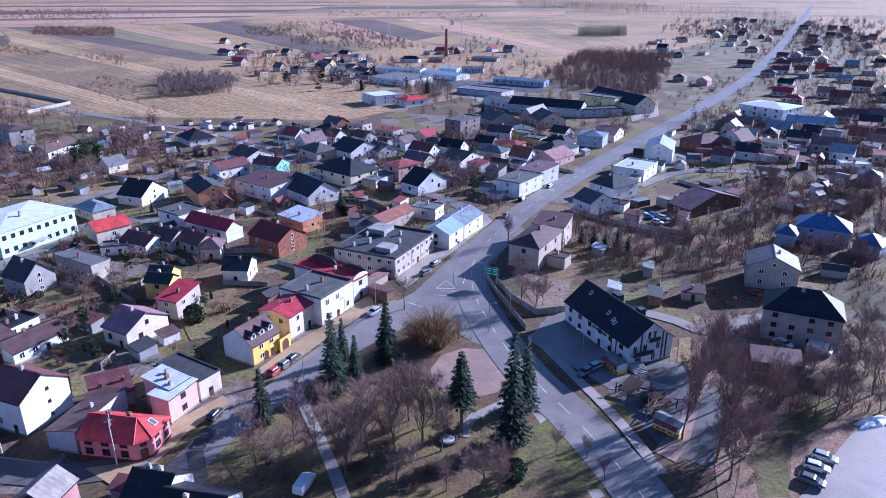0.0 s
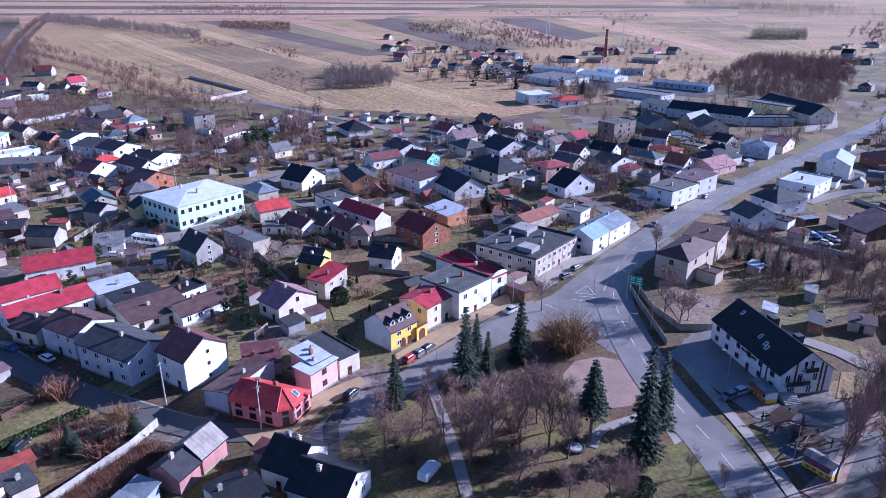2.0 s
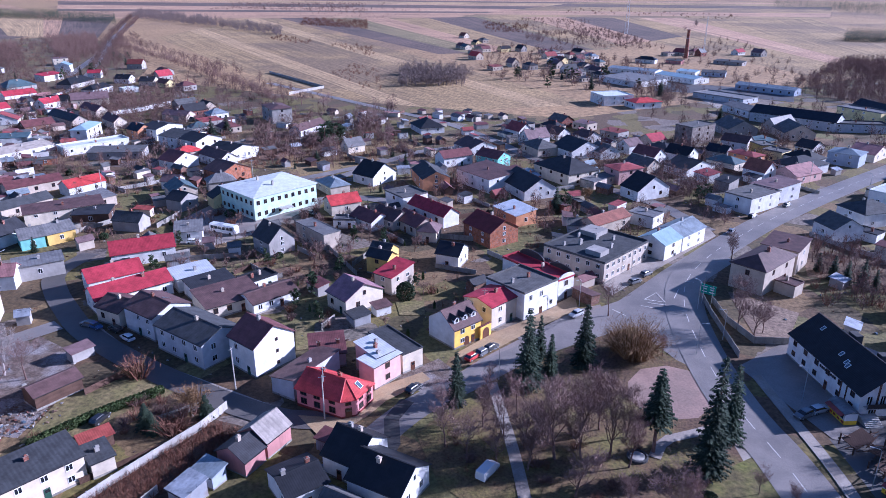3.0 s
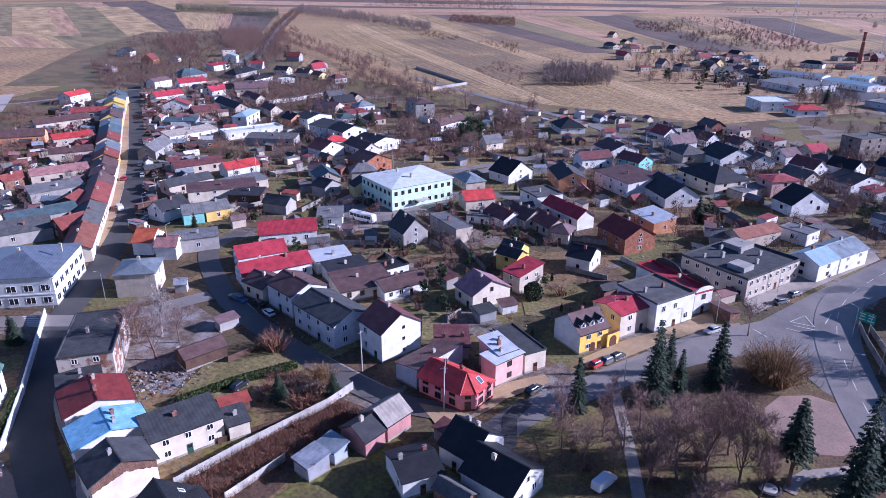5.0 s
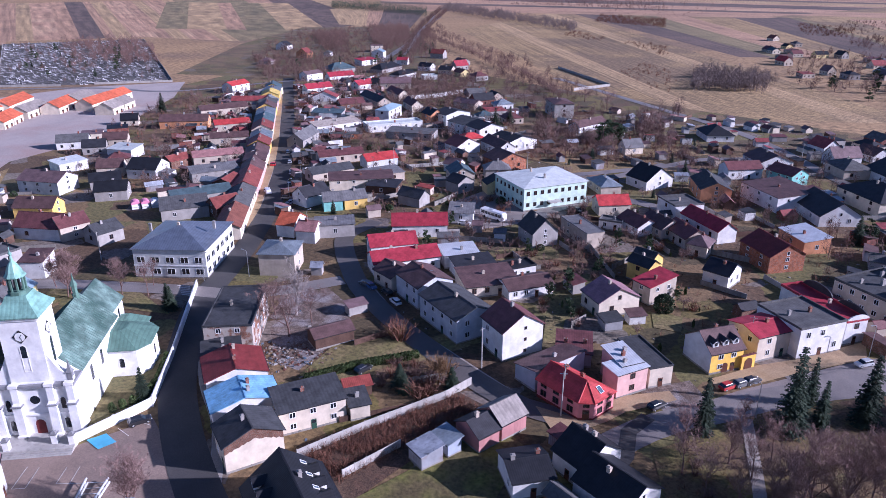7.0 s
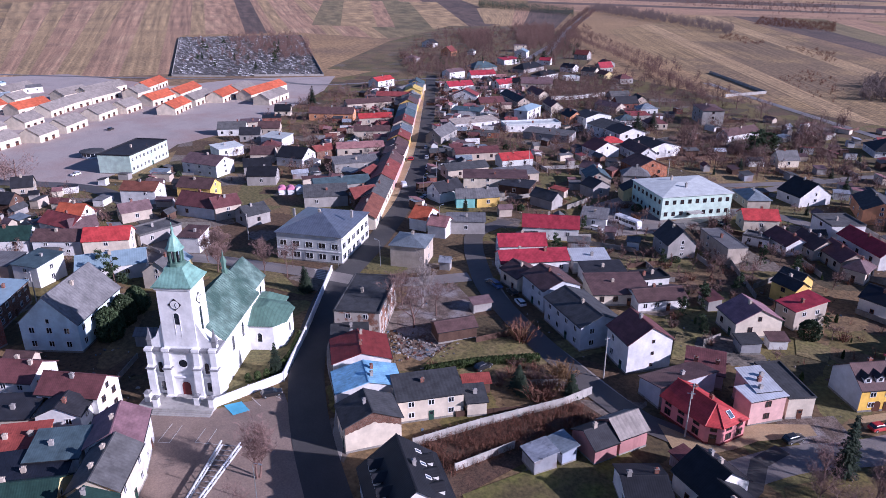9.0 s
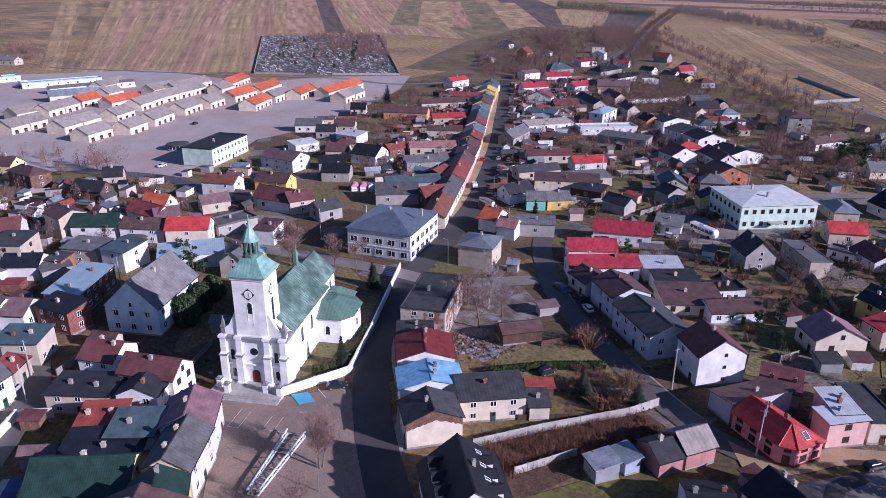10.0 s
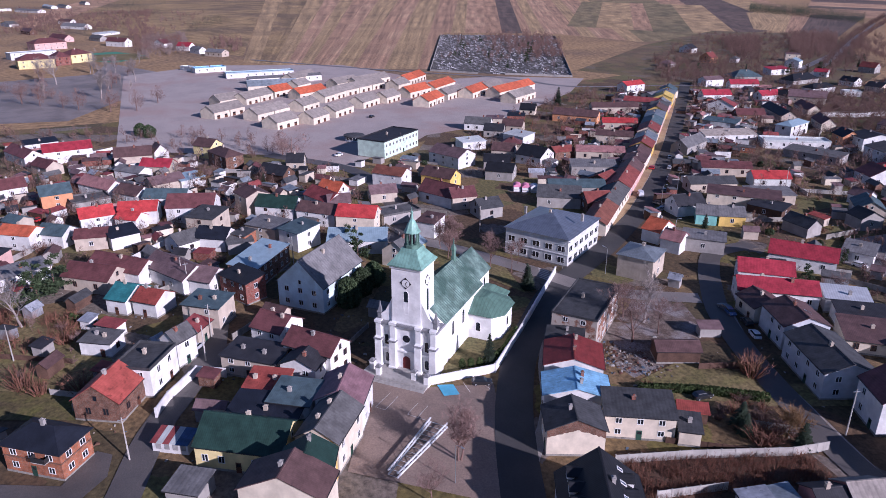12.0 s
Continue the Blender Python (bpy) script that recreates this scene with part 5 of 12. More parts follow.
HOTEL = (40.8, 146.7, 293.3, 25.6, 12.7, 5.2, 10.0, "gable", "white", "black")
RECTORY = (-169.5, 20.0, 139.9, 20.2, 14.0, 7.0, 13.6, "gable", "paleblue", "greylight")
BRICKHOUSE = (-115.4, -35.2, 58.7, 12.3, 7.9, 5.5, 8.1, "hip", "brickorange", "navy")
MODERN = (-320.3, 74.2, 44.4, 14.9, 30.8, 8.1, 8.6, "flat", "mint", "dark")
TOWNHALL = (-181.9, 93.2, 38.9, 21.1, 23.8, 8.5, 12.5, "hip", "bluewhite", "zincgrey")
BRICKGABLE = (-93.0, 54.2, 341.3, 8.1, 11.0, 5.4, 7.8, "gable", "cream", "darkgrey")
BLACKHOUSE = (-72.4, 48.4, -21.2, 14.0, 13.4, 5.0, 10.2, "gable", "white", "black")
house(-67.3, 111.5, 256.8, 14.9, 6.8, 3.9, 5.0, "mono", "greylight", "brown", sides=(0,))
house(-67.2, 120.8, 31.8, 8.2, 8.0, 3.4, 4.9, "mono", "grey", "brownred")
house(-113.9, 175.8, 331.8, 10.5, 9.5, 4.5, 9.0, "gable", "greyplaster", "dark", sides=(0, 1), far=True)
house(-75.2, 170.4, 349.0, 7.9, 5.6, 5.2, 7.0, "gable", "yellow", "dark", sides=(0, 1))
house(-67.8, 161.8, 340.4, 6.9, 9.9, 5.0, 6.6, "mono", "beige", "crimson", sides=(0, 1))
house(-73.3, 148.3, 330.7, 9.1, 12.3, 4.2, 7.4, "gable", "cream", "purple", sides=(0, 1))
house(-68.2, 139.3, 321.4, 5.3, 5.1, 2.6, 3.0, "mono", "grey", "darkgrey", sides=(), chimneys=0, doors=False, name="shed")
house(-104.6, 137.7, 55.8, 15.6, 12.0, 3.2, 4.2, "mono", "cream", "brown", sides=(0, 1))
house(-95.4, 142.1, 62.5, 13.8, 9.0, 3.0, 4.6, "gable", "white", "brown", sides=(0, 1))
house(-103.4, 149.7, 64.9, 9.4, 6.0, 3.4, 3.9, "flat", "white", "black", sides=(0, 1))
house(-113.9, 142.8, 59.4, 12.3, 7.0, 3.6, 4.4, "mono", "white", "dark", sides=(0, 1))
house(-65.0, 83.9, 79.5, 5.6, 7.2, 3.2, 5.2, "gable", "oldpink", "dark", sides=(), doors=False, chimneys=1, label="ruinous flaking pink house with a sagging dark roof")
house(-63.9, 90.0, 79.5, 6.9, 7.2, 3.5, 5.9, "gable", "oldpink", "fibre", sides=(), doors=False, chimneys=0, label="flaking pink outbuilding with a worn beige sheet roof")
house(-45.9, 90.0, 347.4, 7.7, 10.0, 4.0, 7.4, "gable", "white", "black")
house(-37.9, 85.6, 349.2, 10.8, 10.0, 4.0, 7.0, "gable", "white", "black")
house(-51.9, 80.4, 53.6, 7.8, 9.0, 3.6, 5.0, "gable", "white", "black")
house(-37.7, 152.3, 63.3, 11.2, 9.7, 6.1, 7.3, "gable", "cream", "crimson")
house(-32.2, 161.5, 60.6, 13.1, 13.3, 7.5, 8.0, "flat", "white", "grey", sides=(0, 3))
house(0.1, 211.0, 62.1, 10.8, 10.2, 5.0, 7.4, "gable", "white", "bluemetal", sides=(0, 3), far=True)
house(5.9, 222.3, 61.4, 14.5, 10.8, 5.0, 7.4, "gable", "white", "greymetal", sides=(0, 3), far=True)
house(-18.1, 227.8, 55.9, 18.1, 8.0, 4.0, 6.0, "gable", "beige", "orangebrown", sides=(0, 3), far=True)
house(-26.5, 223.5, 12.6, 7.6, 8.0, 3.0, 4.5, "gable", "grey", "grey", sides=(0,), far=True)
house(-5.4, 238.7, 335.5, 9.6, 8.0, 4.0, 4.3, "flat", "white", "greylight", sides=(0, 1), far=True)
house(28.2, 197.5, 330.0, 10.2, 19.0, 7.0, 9.6, "hip", "beige", "brown", sides=(0, 1), far=True)
house(35.5, 212.8, 336.5, 11.0, 11.8, 7.0, 8.0, "mono", "beige", "brown", sides=(0, 1), far=True)
house(34.6, 192.0, 327.0, 5.8, 5.0, 3.4, 3.7, "flat", "beige", "brown", sides=(0, 1), far=True)
house(91.6, 178.8, 69.3, 11.0, 13.6, 6.4, 9.6, "gable", "greyplaster", "greylight", sides=(3,), far=True)
house(84.8, 147.7, 335.0, 17.1, 11.0, 7.8, 12.4, "hip", "greyplaster", "black", sides=(0,))
house(72.2, 132.1, 344.4, 10.6, 6.0, 3.0, 4.0, "mono", "wood", "brown", sides=(), chimneys=0, doors=False, name="shed")
house(66.6, 168.6, 343.5, 6.3, 5.0, 2.6, 3.2, "mono", "beige", "brown", sides=(0,))
house(-115.9, 258.5, 338.7, 12.3, 14.5, 3.6, 8.4, "gable", "white", "black", sides=(0, 1), far=True)
house(-91.8, 260.1, 304.5, 18.7, 11.8, 5.0, 7.8, "gable", "orange", "darkgrey", sides=(0, 1), far=True)
house(-90.7, 230.2, 324.7, 11.8, 11.3, 5.6, 6.1, "flat", "white", "grey", sides=(0, 1), far=True)
house(-76.5, 219.4, 328.2, 20.4, 7.7, 4.0, 6.8, "gable", "white", "crimson", sides=(0, 1), far=True)
house(-52.3, 206.5, 323.7, 14.5, 12.2, 5.0, 8.4, "gable", "brickorange", "darkred", sides=(0, 1), far=True)
house(-69.7, 268.2, 324.0, 22.0, 16.7, 5.6, 6.8, "mono", "white", "brown", sides=(0, 1), far=True)
house(-90.7, 323.1, 316.5, 16.2, 15.7, 3.0, 6.2, "gable", "white", "brown", sides=(0, 1), far=True)
house(-129.0, 360.8, 309.9, 17.9, 14.3, 3.2, 7.4, "hip", "white", "black", sides=(0, 1), far=True)
house(-189.7, 336.6, 83.2, 24.5, 8.0, 3.0, 5.8, "gable", "white", "brown", sides=(0, 3), far=True)
house(-223.5, 361.0, 318.9, 20.5, 12.5, 8.2, 9.8, "hip", "greyplaster", "brown", sides=(0, 1), far=True)
house(-104.7, 187.4, 329.7, 17.2, 6.4, 5.0, 5.2, "flat", "beige", "greylight", sides=(0, 1), far=True)
house(-40.7, 287.8, 320.0, 22.8, 17.3, 5.0, 9.6, "hip", "cream", "dark", sides=(0, 1), far=True)
house(-51.7, 262.2, 311.3, 20.4, 14.7, 3.6, 8.2, "gable", "white", "dark", sides=(0, 1), far=True)
house(-49.1, 227.5, 319.3, 13.8, 9.3, 4.0, 5.2, "mono", "orange", "zinc", sides=(0, 1), far=True)
house(-17.5, 291.5, 313.3, 10.6, 12.8, 6.0, 7.4, "hip", "rose", "redlight", sides=(0, 1), far=True)
house(-7.6, 271.8, 315.5, 10.5, 16.5, 4.0, 9.0, "gable", "white", "black", sides=(0, 1), far=True)
house(-26.3, 282.1, 330.4, 7.0, 16.1, 3.2, 3.5, "flat", "beige", "greylight", sides=(0, 1), far=True)
house(30.7, 269.6, 323.6, 11.0, 18.5, 6.0, 6.4, "flat", "white", "grey", sides=(0, 1), far=True)
house(39.8, 283.6, 317.8, 10.8, 16.9, 6.0, 7.0, "mono", "white", "mauve", sides=(0, 1), far=True)
house(54.2, 330.9, 317.2, 15.5, 20.4, 4.0, 7.2, "hip", "white", "dark", sides=(0, 1), chimneys=0, far=True)
house(-42.4, 330.5, 315.1, 16.6, 18.4, 4.0, 8.2, "gable", "white", "dark", sides=(0, 1), far=True)
house(-29.8, 331.9, 308.9, 12.2, 11.3, 3.2, 6.2, "gable", "white", "grey", sides=(0, 1), far=True)
house(-59.7, 328.5, 313.1, 16.0, 12.8, 4.0, 7.2, "hip", "beige", "grey", sides=(0, 1), far=True)
house(11.0, 378.6, 322.4, 10.6, 18.7, 9.0, 9.5, "flat", "greybrick", "grey", sides=(0, 1), far=True)
house(32.1, 407.3, 292.3, 19.0, 17.1, 4.0, 8.4, "gable", "greyplaster", "grey", sides=(0, 1), far=True)
house(60.9, 405.7, 284.1, 18.1, 16.5, 4.0, 8.4, "gable", "beige", "grey", sides=(0, 1), far=True)
house(42.1, 361.4, 300.3, 10.0, 8.0, 5.0, 5.4, "flat", "yellow", "grey", sides=(0, 1), far=True)
house(8.8, 315.0, 320.1, 13.2, 18.6, 3.2, 6.2, "gable", "white", "dark", sides=(0, 1), far=True)
house(-10.9, 311.6, 321.2, 13.6, 9.0, 3.2, 6.2, "gable", "beige", "grey", sides=(0, 1), far=True)
house(66.6, 444.0, 333.4, 47.5, 16.0, 5.2, 9.0, "gable", "greylight", "navy", sides=(0, 1), chimneys=0, far=True)
house(-35.0, 586.9, 318.3, 42.6, 34.0, 4.2, 5.0, "mono", "white", "greylight", sides=(0, 1), chimneys=0, far=True)
house(2.0, 611.8, 319.1, 41.4, 18.0, 4.0, 5.6, "gable", "white", "bluemetal", sides=(0, 1), chimneys=0, far=True)
house(-37.3, 645.8, 336.8, 44.9, 16.0, 4.0, 5.4, "gable", "white", "bluegrey", sides=(0, 1), chimneys=0, far=True)
house(31.6, 523.0, 324.3, 39.0, 18.0, 3.4, 4.0, "flat", "greylight", "greylight", sides=(0, 1), chimneys=0, far=True)
house(117.2, 463.2, 294.6, 50.5, 16.0, 5.4, 10.6, "gable", "cream", "navy", sides=(0, 1), chimneys=0, far=True)
house(-41.5, 485.2, 303.1, 20.8, 21.3, 6.0, 6.6, "flat", "white", "white", sides=(0, 1), chimneys=0, far=True)
house(-20.4, 475.9, 305.1, 14.3, 19.8, 4.0, 6.4, "hip", "white", "red", sides=(0, 1), far=True)
house(83.3, 292.7, 325.9, 13.5, 18.1, 5.0, 5.4, "flat", "white", "white", sides=(0, 1), far=True)
house(67.4, 264.5, 305.0, 12.6, 15.2, 5.0, 8.2, "hip", "white", "darkgrey", sides=(0, 1), far=True)
house(55.1, 244.5, 299.6, 10.3, 11.5, 4.4, 7.6, "gable", "white", "grey", sides=(0, 1), far=True)
house(64.6, 245.3, 324.6, 7.2, 6.0, 3.0, 3.3, "flat", "white", "dark", sides=(0, 1), far=True)
house(96.9, 246.0, 300.8, 10.9, 28.4, 3.2, 7.4, "gable", "wood", "mauve", sides=(0, 1), chimneys=0, far=True)
house(132.1, 345.1, 292.8, 15.4, 20.5, 4.2, 7.4, "hip", "brickred", "brownred", sides=(0, 1), chimneys=0, far=True)
house(147.6, 344.3, 21.5, 10.0, 15.5, 5.0, 10.0, "gable", "cream", "brownred", sides=(0, 3), far=True)
house(196.1, 417.6, 306.0, 28.8, 24.0, 9.0, 11.0, "hip", "white", "white", sides=(0, 1), chimneys=0, far=True)
house(206.7, 390.0, 332.7, 25.3, 11.0, 4.4, 7.4, "gable", "white", "bluemetal", sides=(0,), far=True)
house(183.3, 302.4, 345.9, 12.8, 7.0, 3.0, 3.4, "flat", "white", "white", sides=(0, 3), far=True)
house(201.2, 354.1, 311.8, 9.5, 9.0, 7.0, 7.5, "flat", "greyplaster", "grey", sides=(0, 1), far=True)
house(-187.8, 5.5, 148.2, 20.4, 9.0, 6.0, 7.0, "mono", "brick", "bluemetal", sides=(0, 3))
house(-174.8, 0.2, 34.7, 11.5, 7.0, 6.0, 7.0, "mono", "brickred", "black", sides=(0, 1))
house(-147.1, 6.6, 46.2, 8.9, 9.0, 5.0, 7.6, "gable", "white", "brownred")
house(-133.1, 13.8, 45.4, 12.9, 8.0, 6.0, 8.8, "gable", "white", "brownred")
house(-127.5, 10.2, 145.6, 5.8, 8.6, 5.4, 7.4, "gable", "white", "dark")
house(-135.9, 1.3, 55.8, 13.6, 8.0, 4.6, 5.2, "mono", "beige", "dark")
house(-113.4, 16.3, 156.2, 9.8, 9.6, 6.4, 9.0, "gable", "white", "purple")
house(-103.8, 12.0, 147.8, 11.9, 8.5, 6.4, 9.0, "gable", "cream", "grey")
house(-94.9, 7.2, 162.6, 5.3, 9.1, 6.6, 9.4, "gable", "yellow", "green")
house(-90.2, 3.4, 152.0, 7.2, 14.4, 6.6, 10.0, "gable", "cream", "brown", sides=(), doors=False)
house(-107.3, -1.6, 62.2, 16.5, 11.0, 4.4, 8.0, "gable", "paleyellow", "green")
house(-112.6, 1.6, 64.5, 14.1, 10.0, 5.2, 5.9, "mono", "white", "navy")
house(-115.2, 7.3, 60.9, 8.9, 8.0, 6.0, 6.9, "mono", "white", "tealgrey")
house(-122.3, 2.7, 63.5, 8.6, 7.0, 5.0, 6.2, "mono", "brickorange", "rust")
house(-130.0, -27.1, 156.1, 9.7, 10.1, 4.4, 8.0, "gable", "brick", "rust")
house(-137.6, -20.8, 153.8, 10.5, 8.3, 6.4, 7.0, "flat", "white", "darkgrey")
house(-145.1, -14.7, 135.7, 6.2, 5.6, 6.0, 8.4, "gable", "white", "grey")
house(-153.5, -11.2, 149.2, 6.8, 5.0, 4.0, 5.0, "mono", "beige", "redlight")
house(-162.8, -8.4, 57.8, 10.5, 8.0, 5.6, 6.4, "mono", "beige", "tealgrey", sides=(0, 1))
house(-177.1, -27.9, 55.7, 6.6, 10.2, 4.0, 6.6, "gable", "white", "teal", sides=(0, 1))
house(-172.6, -21.6, 53.5, 7.7, 8.0, 4.0, 6.2, "gable", "white", "rust", sides=(0, 1))
house(-193.0, -37.7, 57.4, 15.1, 9.0, 4.0, 6.8, "gable", "beige", "brownred", sides=(0, 1), far=True)
house(-197.2, -31.0, 51.2, 19.0, 9.0, 4.0, 6.8, "gable", "white", "brownred", sides=(0, 1), far=True)
house(-189.3, -16.5, 35.9, 18.9, 10.0, 4.4, 7.4, "gable", "white", "mauve", sides=(0, 1))
house(-181.4, -8.2, 52.3, 7.2, 9.3, 4.4, 7.0, "gable", "white", "mauve", sides=(0, 1))
house(-162.4, -30.6, 55.1, 6.4, 4.0, 3.0, 3.4, "mono", "white", "redlight", sides=(), chimneys=0, doors=False, name="shed")
house(-154.6, -31.5, 63.8, 8.2, 6.0, 3.6, 4.1, "mono", "white", "grey")
house(-202.7, -58.2, 122.2, 15.0, 8.0, 3.6, 4.4, "mono", "white", "greylight", sides=(0, 3), far=True)
house(-888.2, -175.8, 123.3, 34.4, 20.0, 7.4, 12.0, "hip", "rose", "brownred", sides=(0, 3), far=True)
house(-798.4, -173.4, 120.5, 42.2, 14.0, 6.0, 6.6, "flat", "white", "white", sides=(0, 3), far=True)
house(-186.9, 47.7, 132.4, 11.0, 8.4, 4.6, 7.2, "gable", "paleyellow", "bluemetal", sides=(0, 3), far=True)
house(-717.3, -154.1, 108.7, 29.5, 18.0, 7.4, 12.0, "hip", "paleyellow", "brownred", sides=(0,), far=True)
house(-734.3, -136.9, 116.2, 13.4, 18.0, 7.4, 12.0, "hip", "brickred", "brownred", sides=(0, 3), far=True)
house(-753.7, -126.7, 133.9, 22.4, 18.0, 7.4, 12.0, "hip", "paleyellow", "brownred", sides=(0, 3), far=True)
house(-347.8, -69.2, 104.1, 20.5, 9.0, 5.0, 8.0, "gable", "white", "crimson", sides=(0,), far=True)
house(-371.9, -85.1, 111.1, 15.1, 9.0, 4.0, 4.8, "mono", "white", "navy", sides=(0, 3), far=True)
house(-348.5, -87.1, 33.3, 22.5, 9.0, 4.0, 7.0, "gable", "white", "brownred", sides=(0, 1), far=True)
house(-334.2, -40.2, 91.1, 16.2, 10.0, 3.6, 7.0, "gable", "beige", "brown", sides=(0,), far=True)
house(-337.5, -29.7, 200.1, 8.0, 7.0, 3.6, 7.0, "gable", "white", "brown", sides=(2, 3), far=True)
house(-312.7, -28.5, 65.3, 13.9, 8.0, 3.2, 6.0, "gable", "beige", "crimson", sides=(0, 1), far=True)
house(-285.2, -47.6, 42.0, 18.9, 8.0, 3.8, 6.6, "gable", "white", "rosetile", sides=(0, 1), far=True)
house(-273.6, -61.3, 107.0, 10.9, 10.0, 5.6, 8.4, "gable", "orange", "tealgrey", sides=(0,), far=True)
house(-245.5, -44.1, 103.7, 11.1, 9.0, 4.6, 7.2, "gable", "white", "red", sides=(0,), far=True)
house(-247.4, -30.8, 83.2, 13.1, 9.0, 4.6, 7.2, "gable", "white", "red", sides=(0, 1), far=True)
house(-240.3, -32.8, 57.7, 8.6, 7.0, 4.0, 6.0, "gable", "white", "red", sides=(0, 1), far=True)
house(-244.8, -13.1, 77.0, 16.4, 12.0, 5.6, 9.0, "gable", "white", "brownred", sides=(0, 1), far=True)
house(-230.1, -8.4, 57.6, 10.5, 10.8, 6.0, 7.0, "mono", "beige", "darkgrey", sides=(0, 1), far=True)
house(-262.6, -22.4, 72.8, 15.8, 9.0, 4.0, 6.4, "gable", "white", "tealgrey", sides=(0, 1), far=True)
house(-271.7, -34.8, 46.0, 12.3, 9.0, 3.8, 6.4, "gable", "white", "brown", sides=(0, 1), far=True)
house(-225.0, -34.2, 112.7, 9.3, 8.0, 4.0, 5.4, "mono", "white", "navy", sides=(0, 3), far=True)
house(-226.2, -42.7, 87.0, 9.9, 8.0, 4.0, 6.0, "gable", "beige", "brownred", sides=(0, 1), far=True)
house(-232.1, -53.6, 58.8, 10.3, 8.0, 4.0, 6.4, "gable", "white", "tealgrey", sides=(0, 1), far=True)
house(-232.5, -63.6, 60.9, 12.0, 8.0, 5.0, 7.0, "gable", "white", "orangered", sides=(0, 1), far=True)
house(-292.4, -80.6, 113.4, 11.2, 10.0, 4.0, 7.0, "gable", "white", "brownred", sides=(0, 3), far=True)
house(-283.2, -24.5, 116.5, 13.5, 9.0, 4.0, 6.4, "gable", "beige", "mauve", sides=(0, 3), far=True)
house(-285.6, -15.7, 120.3, 10.9, 8.0, 4.0, 5.0, "mono", "white", "bluemetal", sides=(0, 3), far=True)
house(-265.3, 62.4, 46.9, 14.0, 9.0, 5.0, 7.4, "gable", "white", "orangebrown", sides=(0, 1), far=True)
house(-237.9, 15.4, 59.7, 15.1, 9.0, 4.6, 7.8, "gable", "white", "green", sides=(0, 1), far=True)
house(-227.4, 28.2, 52.2, 15.2, 8.0, 4.6, 7.2, "gable", "white", "brown", sides=(0, 1), far=True)
house(-218.7, 39.6, 62.0, 13.8, 9.0, 5.0, 8.0, "gable", "cream", "red", sides=(0, 1), far=True)
house(-243.7, 32.2, 26.3, 15.8, 9.0, 4.0, 7.0, "gable", "white", "redlight", sides=(0, 1), far=True)
house(-251.9, 36.5, 42.3, 10.2, 8.0, 4.0, 7.4, "gable", "white", "orangered", sides=(0, 1), far=True)
house(-246.1, 6.8, 22.2, 10.3, 9.8, 7.0, 9.0, "gable", "beige", "brown", sides=(0, 1), far=True)
house(-237.8, 36.1, 86.7, 8.5, 8.0, 4.0, 6.5, "gable", "white", "mauve", sides=(0,), far=True)
house(-236.4, 74.4, 32.9, 16.3, 9.0, 4.0, 8.0, "gable", "white", "brownred", sides=(0, 1), far=True)
house(-259.2, 81.2, 40.8, 14.4, 9.0, 4.0, 7.0, "gable", "yellow", "brown", sides=(0, 1), far=True)
house(-289.0, 95.7, 29.0, 18.6, 12.0, 5.0, 8.0, "gable", "white", "mauve", sides=(0, 1), far=True)
house(-314.8, 113.8, 94.2, 12.8, 10.0, 4.0, 4.6, "mono", "white", "white", sides=(0, 3), far=True)
house(-200.5, 36.0, 73.9, 18.5, 12.0, 4.2, 6.6, "gable", "white", "bluemetal", sides=(0,), far=True)
house(-184.6, 45.8, 133.6, 9.0, 9.1, 4.6, 8.0, "gable", "cream", "grey", sides=(0, 3), far=True)
house(-300.6, 28.2, 73.1, 7.9, 8.0, 3.6, 7.0, "gable", "beige", "dark", sides=(0, 1), far=True)
house(-157.1, 108.8, 39.3, 10.8, 11.4, 6.5, 8.3, "hip", "beige", "greymetal", sides=(0, 1), far=True)
house(-179.3, 129.3, 26.2, 6.8, 10.2, 4.0, 7.0, "gable", "white", "orangered", sides=(0, 1), far=True)
house(-169.8, 128.9, 32.9, 6.8, 8.0, 4.0, 6.4, "gable", "white", "rosetile", sides=(0, 1), far=True)
house(-167.6, 137.8, 51.2, 13.1, 8.0, 4.4, 4.9, "mono", "greyplaster", "greylight", sides=(0,), far=True)
house(-189.3, 155.0, 55.9, 7.5, 9.0, 3.6, 6.0, "gable", "tealwall", "greylight", sides=(0,), far=True)
house(-185.5, 161.7, 64.3, 9.2, 9.0, 3.6, 6.0, "gable", "yellow", "greylight", sides=(0, 3), far=True)
house(-199.7, 153.9, 88.9, 11.8, 9.0, 3.8, 7.0, "gable", "white", "dark", sides=(0, 3), far=True)
house(-141.7, 138.2, 55.9, 14.8, 9.0, 4.0, 6.6, "gable", "white", "crimson", sides=(0, 3), far=True)
house(-130.9, 132.3, 60.4, 20.2, 9.0, 4.0, 6.4, "gable", "white", "crimson", sides=(0, 3))
house(-121.6, 145.9, 55.9, 11.1, 8.0, 4.0, 4.8, "mono", "white", "zinc", sides=(0, 3))
house(-147.4, 156.7, 44.6, 18.4, 9.0, 4.0, 7.0, "gable", "white", "crimson", sides=(0,), far=True)
house(-145.7, 176.2, 34.4, 9.1, 8.0, 3.5, 5.0, "mono", "white", "greylight", sides=(0,), far=True)
house(-125.2, 123.0, 350.4, 9.0, 9.0, 4.0, 6.0, "gable", "cream", "brown", sides=(0, 1))
house(-113.2, 121.9, 343.2, 12.2, 11.1, 6.0, 8.2, "gable", "greylight", "brown", sides=(0, 1))
house(-96.9, 115.7, 342.9, 17.5, 11.4, 6.1, 8.3, "gable", "greylight", "darkgrey", gap=3.9)
